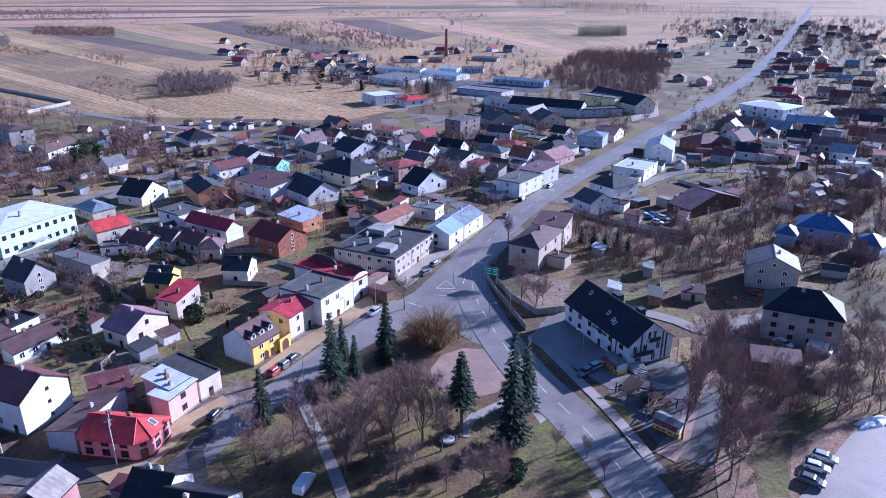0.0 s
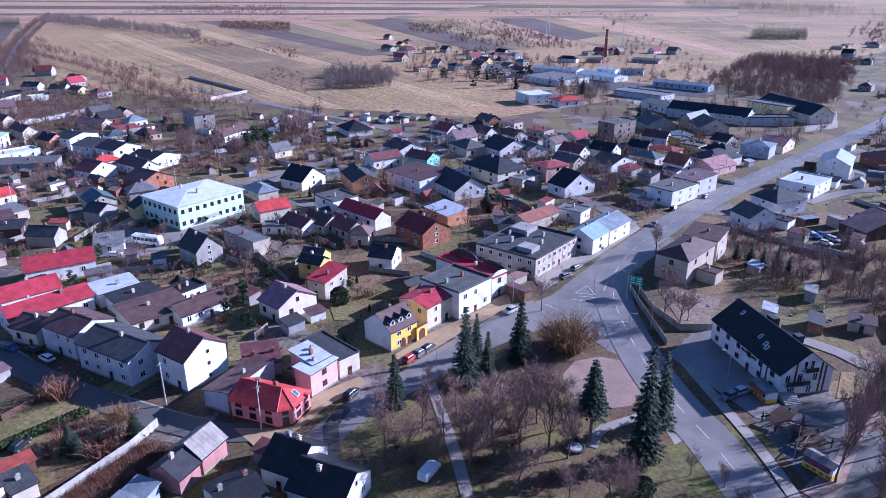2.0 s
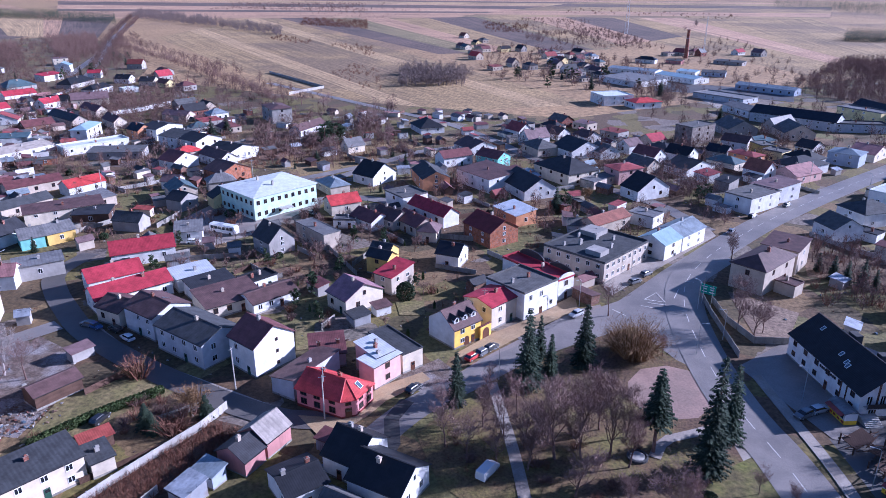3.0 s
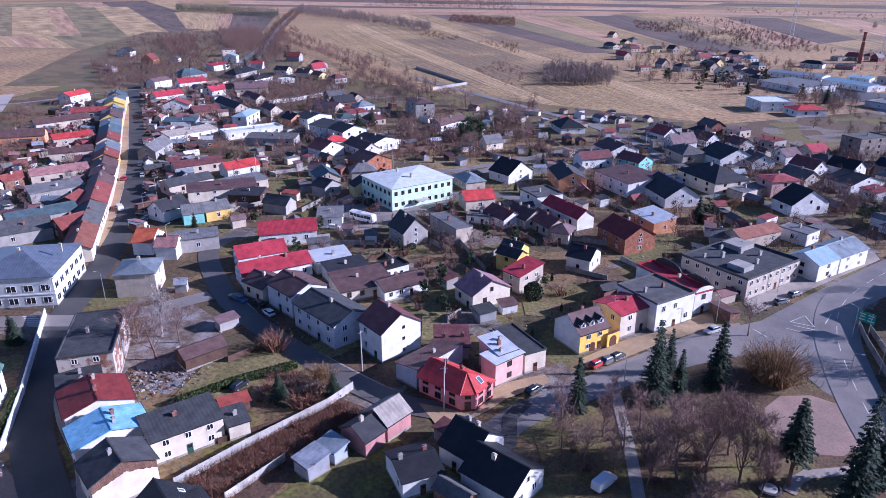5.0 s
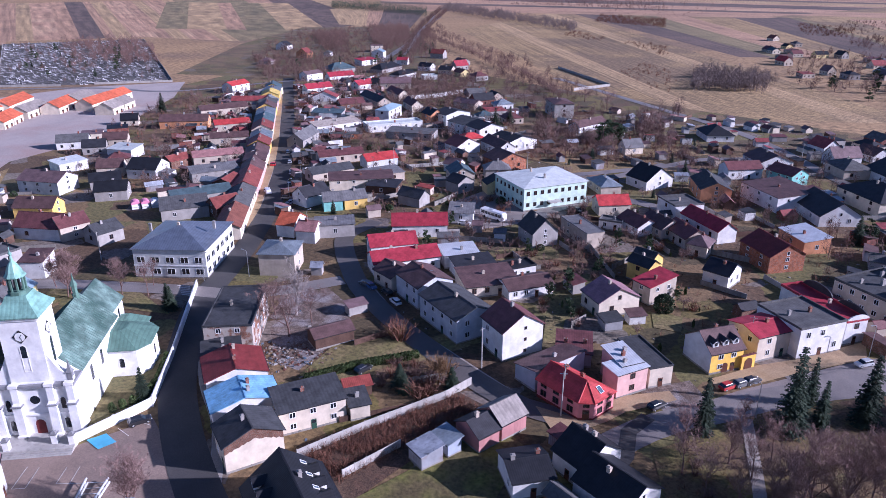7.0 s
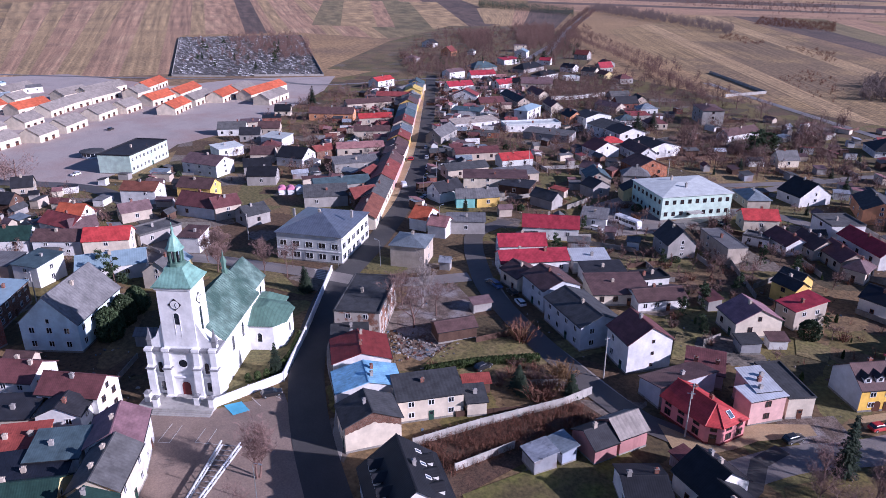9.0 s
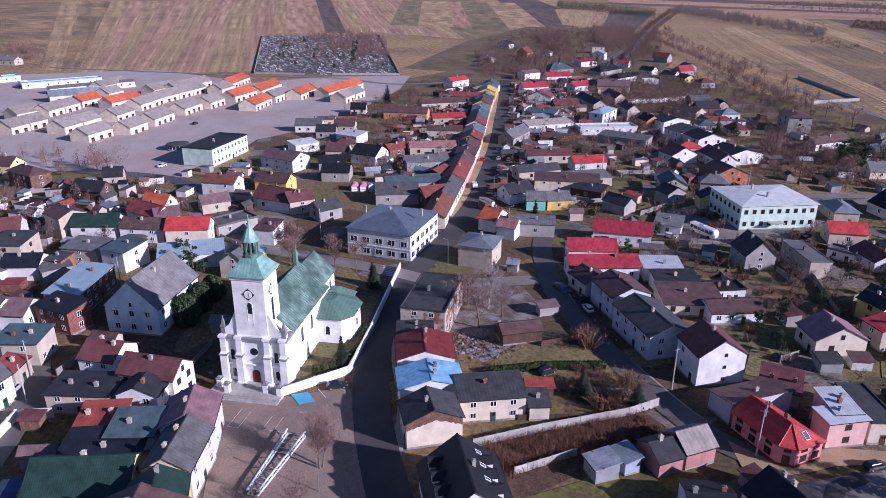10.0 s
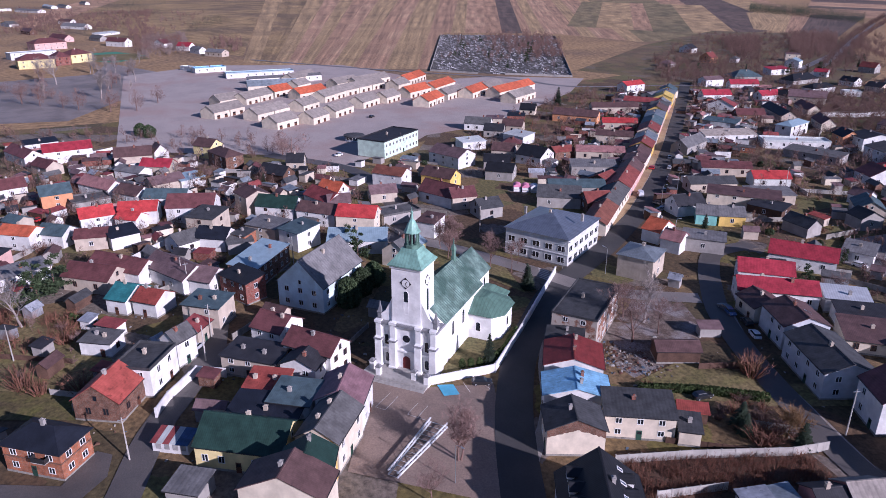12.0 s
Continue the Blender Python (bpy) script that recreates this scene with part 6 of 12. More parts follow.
house(-93.5, 67.8, 66.2, 13.4, 8.0, 5.0, 6.2, "mono", "cream", "darkgrey")
house(-88.0, 75.3, 60.5, 4.5, 6.0, 3.2, 3.8, "mono", "cream", "darkgrey")
house(-103.1, 59.9, 336.8, 8.5, 13.3, 5.0, 6.8, "gable", "white", "bluebright")
house(-113.9, 65.0, 333.7, 10.8, 12.6, 5.0, 7.0, "gable", "white", "darkred")
house(-123.0, 67.7, 329.5, 7.2, 8.7, 4.6, 5.2, "mono", "greyplaster", "darkgrey")
house(-132.3, 78.0, 315.7, 21.0, 10.8, 7.6, 8.0, "flat", "brickworn", "darkgrey")
house(-113.5, 90.2, 71.4, 10.1, 6.0, 3.0, 4.4, "gable", "wood", "brown", sides=(), chimneys=0, doors=False, name="shed")
house(-68.2, 73.4, 346.9, 4.8, 5.2, 3.0, 3.6, "mono", "tin", "tin", sides=(), chimneys=0, doors=False, name="shed")
house(-67.5, 78.3, 348.9, 5.2, 3.8, 2.8, 3.4, "mono", "greyblue", "bluegrey", sides=(), chimneys=0, doors=False, name="shed")
house(-196.6, 118.0, 138.9, 21.7, 9.0, 4.0, 6.4, "gable", "cream", "orangebrown", sides=(0, 3), far=True)
house(-214.0, 132.5, 138.7, 23.5, 10.0, 4.0, 6.4, "gable", "cream", "grey", sides=(0, 3), far=True)
house(-232.2, 148.3, 139.5, 25.0, 10.0, 4.0, 6.8, "gable", "rose", "brickroof", sides=(0, 3), far=True)
house(-247.2, 160.9, 140.3, 14.3, 10.0, 3.6, 6.9, "gable", "rose", "brown", sides=(3,), far=True)
house(-258.2, 170.0, 140.3, 14.3, 10.0, 4.4, 5.7, "gable", "cream", "brown", sides=(3,), far=True)
house(-269.8, 178.8, 141.3, 15.0, 11.0, 3.6, 6.3, "gable", "white", "brown", sides=(3,), far=True)
house(-281.5, 188.3, 141.3, 15.0, 11.0, 4.2, 7.1, "gable", "yellow", "brickroof", sides=(3,), far=True)
house(-294.7, 198.6, 142.4, 18.7, 11.0, 3.6, 6.1, "gable", "beige", "greymetal", sides=(3,), far=True)
house(-309.5, 210.0, 142.4, 18.7, 11.0, 4.6, 7.4, "gable", "cream", "brickroof", sides=(3,), far=True)
house(-325.1, 222.1, 142.2, 20.8, 11.0, 4.6, 7.0, "gable", "rose", "tealgrey", sides=(3,), far=True)
house(-341.6, 234.9, 142.2, 20.8, 11.0, 4.7, 6.2, "gable", "beige", "greymetal", sides=(3,), far=True)
house(-356.5, 246.0, 141.2, 16.2, 12.0, 4.5, 7.8, "gable", "yellow", "brown", sides=(3,), far=True)
house(-369.2, 256.2, 141.2, 16.2, 12.0, 5.0, 5.8, "gable", "rose", "grey", sides=(3,), far=True)
house(-381.8, 266.4, 141.2, 16.2, 12.0, 3.2, 6.7, "gable", "rose", "greymetal", sides=(3,), far=True)
house(-389.4, 272.8, 141.5, 16.1, 12.0, 5.7, 8.2, "gable", "yellow", "yellowroof", sides=(3,), far=True)
house(-401.9, 282.9, 141.5, 16.1, 12.0, 5.8, 7.5, "gable", "beige", "greymetal", sides=(3,), far=True)
house(-414.5, 292.9, 141.5, 16.1, 12.0, 5.3, 8.4, "gable", "yellow", "tealgrey", sides=(3,), far=True)
house(-277.8, 163.6, 64.7, 22.3, 9.0, 4.0, 6.0, "gable", "beige", "rosetile", sides=(0,), far=True)
house(-305.4, 187.6, 56.1, 18.8, 9.0, 4.0, 6.0, "gable", "beige", "brown", sides=(0,), far=True)
house(-255.5, 147.8, 70.0, 19.6, 8.0, 4.0, 5.4, "mono", "greyplaster", "greylight", sides=(0, 3), far=True)
house(-333.4, 206.8, 65.9, 19.1, 9.0, 4.0, 6.0, "gable", "beige", "red", sides=(0, 3), far=True)
house(-375.9, 228.5, 76.1, 29.4, 9.0, 4.0, 6.4, "gable", "beige", "brown", sides=(0, 3), far=True)
house(-387.2, 255.4, 45.0, 22.6, 9.0, 4.0, 6.4, "gable", "beige", "redlight", sides=(0, 1), far=True)
house(-221.4, 115.0, 63.2, 16.4, 10.0, 4.0, 6.0, "mono", "greyplaster", "grey", sides=(0,), far=True)
house(-211.9, 124.9, 83.9, 10.2, 9.0, 4.0, 7.0, "gable", "brick", "brickroof", sides=(0, 3), far=True)
house(-231.2, 126.9, 72.1, 22.1, 10.0, 4.0, 6.0, "gable", "greyplaster", "tealgrey", sides=(0, 3), far=True)
house(-236.7, 142.5, 121.3, 11.3, 9.0, 4.0, 6.0, "gable", "brick", "brickroof", sides=(0, 3), far=True)
house(-280.3, 132.2, 34.0, 13.4, 12.8, 4.0, 7.6, "gable", "white", "black", sides=(0, 1), far=True)
house(-319.8, 141.4, 27.7, 13.3, 10.0, 4.0, 5.0, "mono", "white", "white", sides=(0, 1), far=True)
house(-284.6, 147.3, 93.9, 10.7, 8.0, 3.6, 5.6, "gable", "brick", "brickroof", sides=(0, 3), far=True)
house(-279.2, 212.8, 119.5, 22.1, 9.0, 3.6, 7.0, "gable", "greyplaster", "greylight", sides=(0, 3), far=True)
house(-238.7, 201.5, 64.6, 20.9, 9.0, 3.6, 5.6, "gable", "beige", "brownred", sides=(0, 3), far=True)
house(-220.6, 180.2, 74.8, 19.1, 9.0, 3.6, 5.6, "gable", "beige", "darkgrey", sides=(0, 3), far=True)
house(-219.5, 207.5, 70.6, 15.3, 9.0, 3.6, 6.0, "gable", "bluewhite", "red", sides=(0, 3), far=True)
house(-201.8, 192.1, 70.0, 17.1, 10.0, 3.6, 4.4, "mono", "beige", "greylight", sides=(0, 3), far=True)
house(-269.8, 266.4, 64.2, 31.2, 10.0, 3.6, 4.4, "flat", "white", "white", sides=(0, 3), far=True)
house(-292.2, 245.0, 78.5, 27.7, 9.0, 3.6, 5.0, "mono", "white", "beigeroof", sides=(0, 3), far=True)
house(-293.5, 286.6, 113.3, 20.9, 9.0, 6.0, 8.0, "hip", "white", "bluemetal", sides=(0, 3), far=True)
house(-256.7, 300.6, 346.5, 13.4, 17.3, 6.0, 8.0, "gable", "bluewhite", "dark", sides=(0, 1), far=True)
house(-233.7, 287.8, 346.3, 14.6, 18.7, 6.0, 8.0, "gable", "white", "darkgrey", sides=(0, 1), far=True)
house(-218.9, 282.3, 340.0, 14.5, 15.0, 6.0, 8.6, "gable", "white", "dark", sides=(0, 1), far=True)
house(-208.5, 252.0, 345.2, 11.4, 13.8, 4.0, 7.4, "gable", "white", "brownred", sides=(0, 1), far=True)
house(-195.7, 274.1, 346.0, 16.2, 19.8, 4.4, 7.0, "gable", "white", "black", sides=(0, 1), far=True)
house(-176.4, 242.3, 338.4, 13.7, 15.1, 4.4, 7.6, "gable", "brickorange", "brown", sides=(0, 1), far=True)
house(-155.7, 211.7, 326.0, 7.1, 13.3, 4.0, 7.4, "gable", "paleyellow", "black", sides=(0, 1), far=True)
house(-168.6, 202.5, 351.7, 8.1, 9.0, 4.0, 6.4, "gable", "greyplaster", "dark", sides=(0, 1), far=True)
house(-361.1, 295.2, 131.0, 10.0, 16.9, 4.0, 8.0, "gable", "white", "redlight", sides=(0, 3), far=True)
house(-332.8, 292.0, 69.9, 16.8, 9.0, 3.6, 6.6, "gable", "brick", "brownred", sides=(0, 3), far=True)
house(-430.4, 367.7, 73.5, 21.7, 9.0, 4.0, 7.0, "gable", "white", "crimson", sides=(0, 3), far=True)
house(-384.3, 351.1, 90.4, 19.3, 9.0, 4.0, 7.0, "gable", "white", "crimson", sides=(0, 3), far=True)
house(-450.8, 355.4, 93.0, 16.8, 10.0, 5.0, 7.0, "gable", "white", "mauve", sides=(0, 3), far=True)
house(-396.2, 317.2, 79.0, 20.3, 9.0, 4.0, 7.0, "gable", "white", "crimson", sides=(0, 3), far=True)
house(-445.7, 283.4, 105.6, 19.0, 10.0, 5.0, 7.4, "gable", "white", "red", sides=(0, 3), far=True)
house(-409.0, 282.9, 113.5, 30.4, 10.0, 4.5, 6.0, "gable", "cream", "greylight", sides=(0, 3), far=True)
house(-601.2, 32.5, 95.5, 54.2, 10.0, 4.0, 4.6, "flat", "white", "bluemetal", sides=(0, 3), far=True)
house(-565.5, 49.2, 98.8, 57.5, 10.0, 4.0, 5.4, "gable", "white", "greylight", sides=(0, 3), far=True)
house(-642.4, -7.0, 107.8, 26.5, 10.0, 4.0, 4.6, "flat", "white", "bluebright", sides=(0, 3), far=True)
house(-99.1, -11.7, 61.0, 6.4, 6.0, 3.0, 3.5, "mono", "greyplaster", "greylight", sides=(), chimneys=0, doors=False, name="shed")
house(-230.2, 79.9, 88.7, 9.8, 9.0, 4.6, 7.4, "gable", "beige", "brownred", sides=(0, 3), far=True)
house(-218.1, 85.1, 96.4, 9.3, 9.0, 3.8, 6.4, "gable", "greyplaster", "darkgrey", sides=(0, 3), far=True)
house(-246.1, 54.0, 88.2, 10.6, 8.0, 3.6, 6.0, "gable", "beige", "mauve", sides=(0, 3), far=True)

house(-271.3, -50.3, 111.1, 13.2, 10.0, 3.0, 3.6, "flat", "greyplaster", "grey", sides=(0, 1), far=True)
house(-324.9, -73.6, 38.1, 13.1, 8.0, 3.5, 6.1, "gable", "beige", "brownred", sides=(0, 1), far=True)
house(-214.6, -6.1, 62.0, 10.7, 9.0, 4.0, 6.6, "gable", "white", "navy", sides=(0, 1), far=True)
house(-214.9, -15.6, 121.4, 9.0, 9.3, 3.4, 6.0, "gable", "white", "grey", sides=(0, 3), far=True)
house(-285.8, 18.5, 43.0, 14.0, 8.0, 3.2, 6.4, "gable", "wood", "dark", sides=(0, 1), far=True)
house(-314.2, -0.8, 26.2, 16.9, 9.0, 6.0, 8.6, "hip", "brick", "brown", sides=(0, 1), far=True)
house(-335.0, -8.1, 48.2, 10.9, 9.0, 5.5, 8.5, "gable", "paleyellow", "brown", sides=(0, 1), far=True)
house(-211.9, 2.1, 46.5, 5.9, 6.0, 4.6, 5.2, "mono", "brickorange", "darkgrey", sides=(0, 1), far=True)
house(-218.6, 10.1, 47.1, 12.4, 9.0, 4.6, 5.4, "mono", "beige", "greylight", sides=(0, 1), far=True)
house(-207.8, 18.8, 35.3, 9.3, 10.0, 6.0, 7.0, "mono", "white", "tealgrey", sides=(0, 1), far=True)
house(-306.4, -38.1, 50.3, 13.9, 8.0, 3.4, 5.2, "gable", "white", "greylight", sides=(0, 1), far=True)
house(-250.1, -68.7, 46.4, 7.8, 7.0, 3.4, 5.0, "gable", "beige", "tealgrey", sides=(0, 1), far=True)
house(-208.7, 0.6, 97.0, 8.3, 6.0, 3.4, 4.2, "mono", "greyplaster", "grey", sides=(0, 1), far=True)
house(-222.5, 53.7, 103.3, 14.4, 9.0, 3.6, 4.2, "flat", "greyplaster", "grey", sides=(0, 1), far=True)
house(-205.6, 60.9, 44.5, 7.2, 8.0, 5.0, 6.2, "mono", "white", "brown", sides=(0, 1), far=True)
house(-358.7, 194.0, 48.6, 26.2, 10.0, 4.0, 7.0, "gable", "orange", "brown", sides=(0, 1), far=True)
house(-320.6, 263.6, 33.6, 18.7, 9.0, 3.5, 4.5, "mono", "greyplaster", "tealgrey", sides=(0, 1), far=True)
house(-332.4, 312.7, 337.2, 34.9, 9.0, 4.0, 7.0, "gable", "beige", "dark", sides=(0, 1), far=True)
house(-370.5, 369.9, 42.8, 23.2, 11.0, 4.0, 8.0, "gable", "beige", "mauve", sides=(0, 1), far=True)
house(-338.1, 339.1, 336.5, 23.7, 8.0, 4.0, 7.0, "gable", "cream", "brownred", sides=(0, 1), far=True)
house(-301.6, 315.8, 331.3, 19.5, 8.0, 3.8, 7.0, "gable", "cream", "brownred", sides=(0, 1), far=True)
house(-265.8, 294.3, 340.3, 11.8, 9.0, 5.0, 8.0, "gable", "orange", "navy", sides=(0, 1), far=True)
house(-247.2, 257.7, 25.3, 25.4, 11.0, 3.5, 4.3, "mono", "greyplaster", "grey", sides=(0, 1), far=True)
house(-200.7, 179.7, 50.6, 25.7, 10.0, 4.5, 5.4, "mono", "cream", "brown", sides=(0, 1), far=True)
house(-271.0, 233.8, 46.6, 16.5, 4.0, 2.6, 3.2, "flat", "brickorange", "grey", sides=(0, 1), far=True)
house(-188.9, 181.0, 27.6, 12.7, 9.0, 3.4, 4.2, "mono", "wood", "dark", sides=(0, 1), far=True)
house(-170.3, 178.0, 6.0, 10.7, 7.0, 3.4, 6.0, "gable", "greyplaster", "darkgrey", sides=(0, 1), far=True)
house(-278.6, 342.1, 358.7, 18.0, 9.0, 3.6, 6.0, "gable", "beige", "mauve", sides=(0, 1), far=True)
house(-189.3, 223.6, 11.0, 7.8, 7.0, 3.2, 5.4, "gable", "white", "mauve", sides=(0, 1), far=True)
house(-195.0, 262.1, 335.4, 19.5, 9.0, 4.0, 7.0, "gable", "white", "brown", sides=(0, 1), far=True)
house(76.7, 352.6, 333.7, 13.8, 12.0, 5.5, 7.4, "hip", "greyblue", "bluegrey", sides=(0, 1), far=True)
house(88.5, 367.7, 148.9, 12.0, 17.0, 3.6, 6.6, "gable", "cream", "rosetile", sides=(0, 3), far=True)
house(51.6, 317.3, 48.2, 17.3, 13.0, 3.2, 6.4, "gable", "rose", "rosetile", sides=(0, 1), far=True)
house(58.3, 344.9, 319.0, 14.7, 11.0, 3.8, 6.8, "hip", "white", "black", sides=(0, 1), far=True)
house(47.1, 350.4, 326.8, 9.5, 9.0, 4.6, 5.2, "flat", "paleyellow", "grey", sides=(0, 1), far=True)
house(33.3, 339.2, 319.9, 13.8, 9.0, 4.6, 6, "hip", "orange", "redlight", sides=(0, 1), far=True)
house(31.1, 368.8, 332.3, 13.6, 9.0, 4, 7, "gable", "white", "brown", sides=(0, 1), far=True)
house(5.1, 335.6, 329.7, 12.8, 10.0, 3.6, 7, "gable", "white", "black", sides=(0, 1), far=True)
house(21.9, 345.9, 332.6, 10.5, 9.0, 3.6, 6.4, "gable", "greyplaster", "navy", sides=(0, 1), far=True)
house(23.0, 292.2, 327.4, 7.1, 8.0, 3.6, 4.8, "mono", "greyplaster", "dark", sides=(0, 1), far=True)
house(15.7, 301.7, 313.0, 8.5, 7.0, 3.4, 4.4, "mono", "white", "redlight", sides=(0, 1), far=True)
house(104.2, 461.0, 315.7, 26.9, 11.0, 8.0, 8.6, "flat", "paleyellow", "greylight", sides=(0, 1), far=True)
house(-658.0, 484.4, 111.7, 12.0, 15.0, 4.5, 8.5, "gable", "white", "dark", sides=(0, 3), far=True)
house(-576.4, 448.1, 115.5, 13.0, 12.6, 4.5, 9.5, "gable", "orange", "brickroof", sides=(0, 3), far=True)
house(-558.4, 390.5, 25.9, 11.6, 10.0, 3.2, 6.2, "hip", "greyplaster", "mauve", sides=(0, 1), far=True)
house(-569.2, 472.5, 31.5, 7.2, 9.0, 3.6, 6, "hip", "white", "grey", sides=(0, 1), far=True)
house(-564.8, 536.2, 50.8, 13.2, 12.0, 6.5, 7.1, "flat", "cream", "mauve", sides=(0, 1), far=True)
house(-520.5, 496.6, 122.1, 12.0, 12.9, 6, 8.6, "gable", "white", "bluemetal", sides=(0, 3), far=True)
house(-470.4, 401.4, 81.0, 23.9, 16.0, 3.2, 8, "hip", "greyplaster", "tealgrey", sides=(0, 1), far=True)
house(-489.3, 450.2, 94.1, 20.8, 10.0, 4.6, 6, "mono", "white", "crimson", sides=(0, 1), far=True)
house(-443.1, 431.0, 102.1, 31.5, 13.0, 3.2, 7.5, "hip", "greyplaster", "black", sides=(0, 1), far=True)
house(-466.5, 475.9, 30.9, 10.6, 9.0, 4, 6.5, "gable", "white", "crimson", sides=(0, 1), far=True)
house(-475.5, 536.0, 18.3, 14.2, 11.0, 4.6, 8.5, "gable", "greyplaster", "brickroof", sides=(0, 1), far=True)
house(-400.6, 408.5, 98.7, 24.2, 10.0, 4, 7, "hip", "white", "black", sides=(0, 1), far=True)
house(-383.7, 420.8, 60.4, 11.4, 9.0, 3, 3.6, "flat", "white", "white", sides=(0, 1), far=True)
house(-384.5, 357.6, 28.9, 13.5, 10.0, 4, 7, "gable", "greyplaster", "black", sides=(0, 1), far=True)
house(-420.4, 458.2, 8.6, 13.3, 10.0, 3.6, 6.6, "gable", "white", "navy", sides=(0, 1), far=True)
house(-393.0, 453.7, 12.8, 12.5, 10.0, 3.6, 6.6, "gable", "cream", "dark", sides=(0, 1), far=True)
house(-991.5, -179.0, 36.2, 38.9, 12.0, 4, 8, "gable", "rose", "brownred", sides=(0, 1), far=True)
house(-1199.9, -194.2, 47.1, 51.2, 14.0, 4, 8, "gable", "white", "greylight", sides=(0, 1), far=True)
house(-980.1, -136.3, 35.5, 25.7, 10.0, 3.5, 7, "gable", "greyplaster", "grey", sides=(0, 1), far=True)
house(-901.9, -104.5, 46.9, 31.0, 11.0, 5.5, 9.5, "gable", "white", "brownred", sides=(0, 1), far=True)
house(-1069.9, -137.8, 146.5, 39.2, 12.0, 2.6, 4, "mono", "white", "white", sides=(0, 1), far=True)
house(-877.7, -56.9, 128.1, 11.0, 23.0, 4.5, 8.5, "gable", "white", "brownred", sides=(0, 3), far=True)
house(-832.7, -30.3, 52.5, 17.4, 11.0, 4.6, 8.5, "gable", "white", "crimson", sides=(0, 1), far=True)
house(-797.5, -17.3, 33.4, 18.0, 9.0, 4.2, 7, "gable", "white", "greylight", sides=(0, 1), far=True)
house(-764.8, 1.3, 45.6, 23.0, 11.0, 4.2, 7, "gable", "beige", "greylight", sides=(0, 1), far=True)
house(-1278.8, -299.3, 121.7, 14.0, 37.1, 4, 8, "gable", "white", "grey", sides=(0, 3), far=True)
house(-1111.8, -239.0, 33.0, 29.7, 10.0, 4, 8, "gable", "wood", "brown", sides=(0, 1), far=True)
house(-1712.5, -358.0, 41.7, 83.5, 18.0, 4.2, 7, "gable", "white", "greylight", sides=(0, 1), far=True)
house(-1905.9, -355.8, 20.5, 105.3, 14.0, 4.2, 7.5, "gable", "white", "white", sides=(0, 1), far=True)
house(-1912.1, -327.1, 24.1, 74.9, 12.0, 4.2, 7.5, "gable", "white", "grey", sides=(0, 1), far=True)
house(-1786.0, -423.4, 140.8, 26.8, 14.0, 4.2, 4.8, "flat", "white", "white", sides=(0, 1), far=True)
house(-2087.5, -307.9, 24.9, 45.8, 12.0, 4.2, 8, "gable", "white", "grey", sides=(0, 1), far=True)
house(-1315.5, -224.4, 46.5, 30.0, 12.0, 4.2, 8, "gable", "white", "brown", sides=(0, 1), far=True)
house(-656.7, -23.0, 32.9, 18.0, 8.0, 3, 3.6, "flat", "white", "white", sides=(0, 1), far=True)
house(-608.5, 12.0, 33.7, 16.4, 8.0, 3, 3.6, "flat", "cream", "white", sides=(0, 1), far=True)
house(103.1, 324.4, 69.0, 20.7, 13.0, 6, 9.2, "gable", "white", "bluegrey", sides=(0, 3), far=True)
house(91.9, 304.4, 325.7, 14.9, 5.0, 2.8, 4, "mono", "white", "navy", sides=(0, 1), far=True)
house(124.0, 213.5, 330.8, 15.9, 11.0, 5, 8.6, "hip", "greyblue", "blueroof", sides=(0, 1), far=True)
house(110.6, 210.2, 329.3, 6.5, 8.0, 4, 6.4, "hip", "greyblue", "blueroof", sides=(0, 1), far=True)
house(132.1, 200.7, 314.1, 8.4, 9.0, 4, 6.8, "hip", "greyblue", "blueroof", sides=(0, 1), far=True)
house(95.7, 434.1, 9.0, 29.5, 10.0, 4.6, 5.2, "flat", "greylight", "darkgrey", sides=(0, 1), far=True)
house(62.8, 568.7, 329.9, 44.7, 12.0, 4.0, 5.6, "gable", "greyblue", "bluegrey", sides=(0, 1), far=True)
house(6.6, 645.4, 334.5, 18.1, 9.0, 4.0, 5.0, "mono", "bluewhite", "bluemetal", sides=(0, 1), far=True)
house(27.9, 649.8, 352.4, 20.0, 10.0, 3.6, 4.6, "mono", "greyblue", "darkgrey", sides=(0, 1), far=True)
house(-32.4, 733.0, 344.3, 20.0, 9.0, 3.6, 6.4, "hip", "bluewhite", "navy", sides=(0, 1), far=True)
house(-5.7, 734.9, 336.9, 16.3, 8.0, 3.0, 4.0, "mono", "oldpink", "darkgrey", sides=(0, 1), far=True)
house(44.9, 744.3, 332.7, 29.3, 10.0, 3.0, 4.0, "mono", "greyplaster", "darkgrey", sides=(0, 1), far=True)
house(41.4, 470.4, 303.6, 26.2, 16.0, 4.2, 6.0, "gable", "white", "greylight", sides=(0, 1), far=True)
house(55.5, 421.9, 53.8, 21.0, 9.0, 3.6, 8.0, "gable", "greyplaster", "greylight", sides=(0, 1), far=True)
house(-94.9, 206.5, 332.7, 12.2, 9.0, 3.2, 5.6, "gable", "white", "brownred", sides=(0, 1))
house(-88.2, 209.5, 333.1, 12.0, 9.0, 3.4, 6.2, "gable", "beige", "brown", sides=(0, 1))
house(-78.6, 207.1, 325.3, 13.5, 9.0, 3.4, 6.0, "gable", "beige", "brownred", sides=(0, 1))
house(-71.0, 200.5, 5.0, 6.5, 8.0, 3.6, 6.0, "hip", "cream", "mauve", sides=(0, 1))
house(-102.4, 202.8, 15.0, 7.8, 5.0, 3.0, 3.6, "flat", "white", "grey", sides=(0, 1))
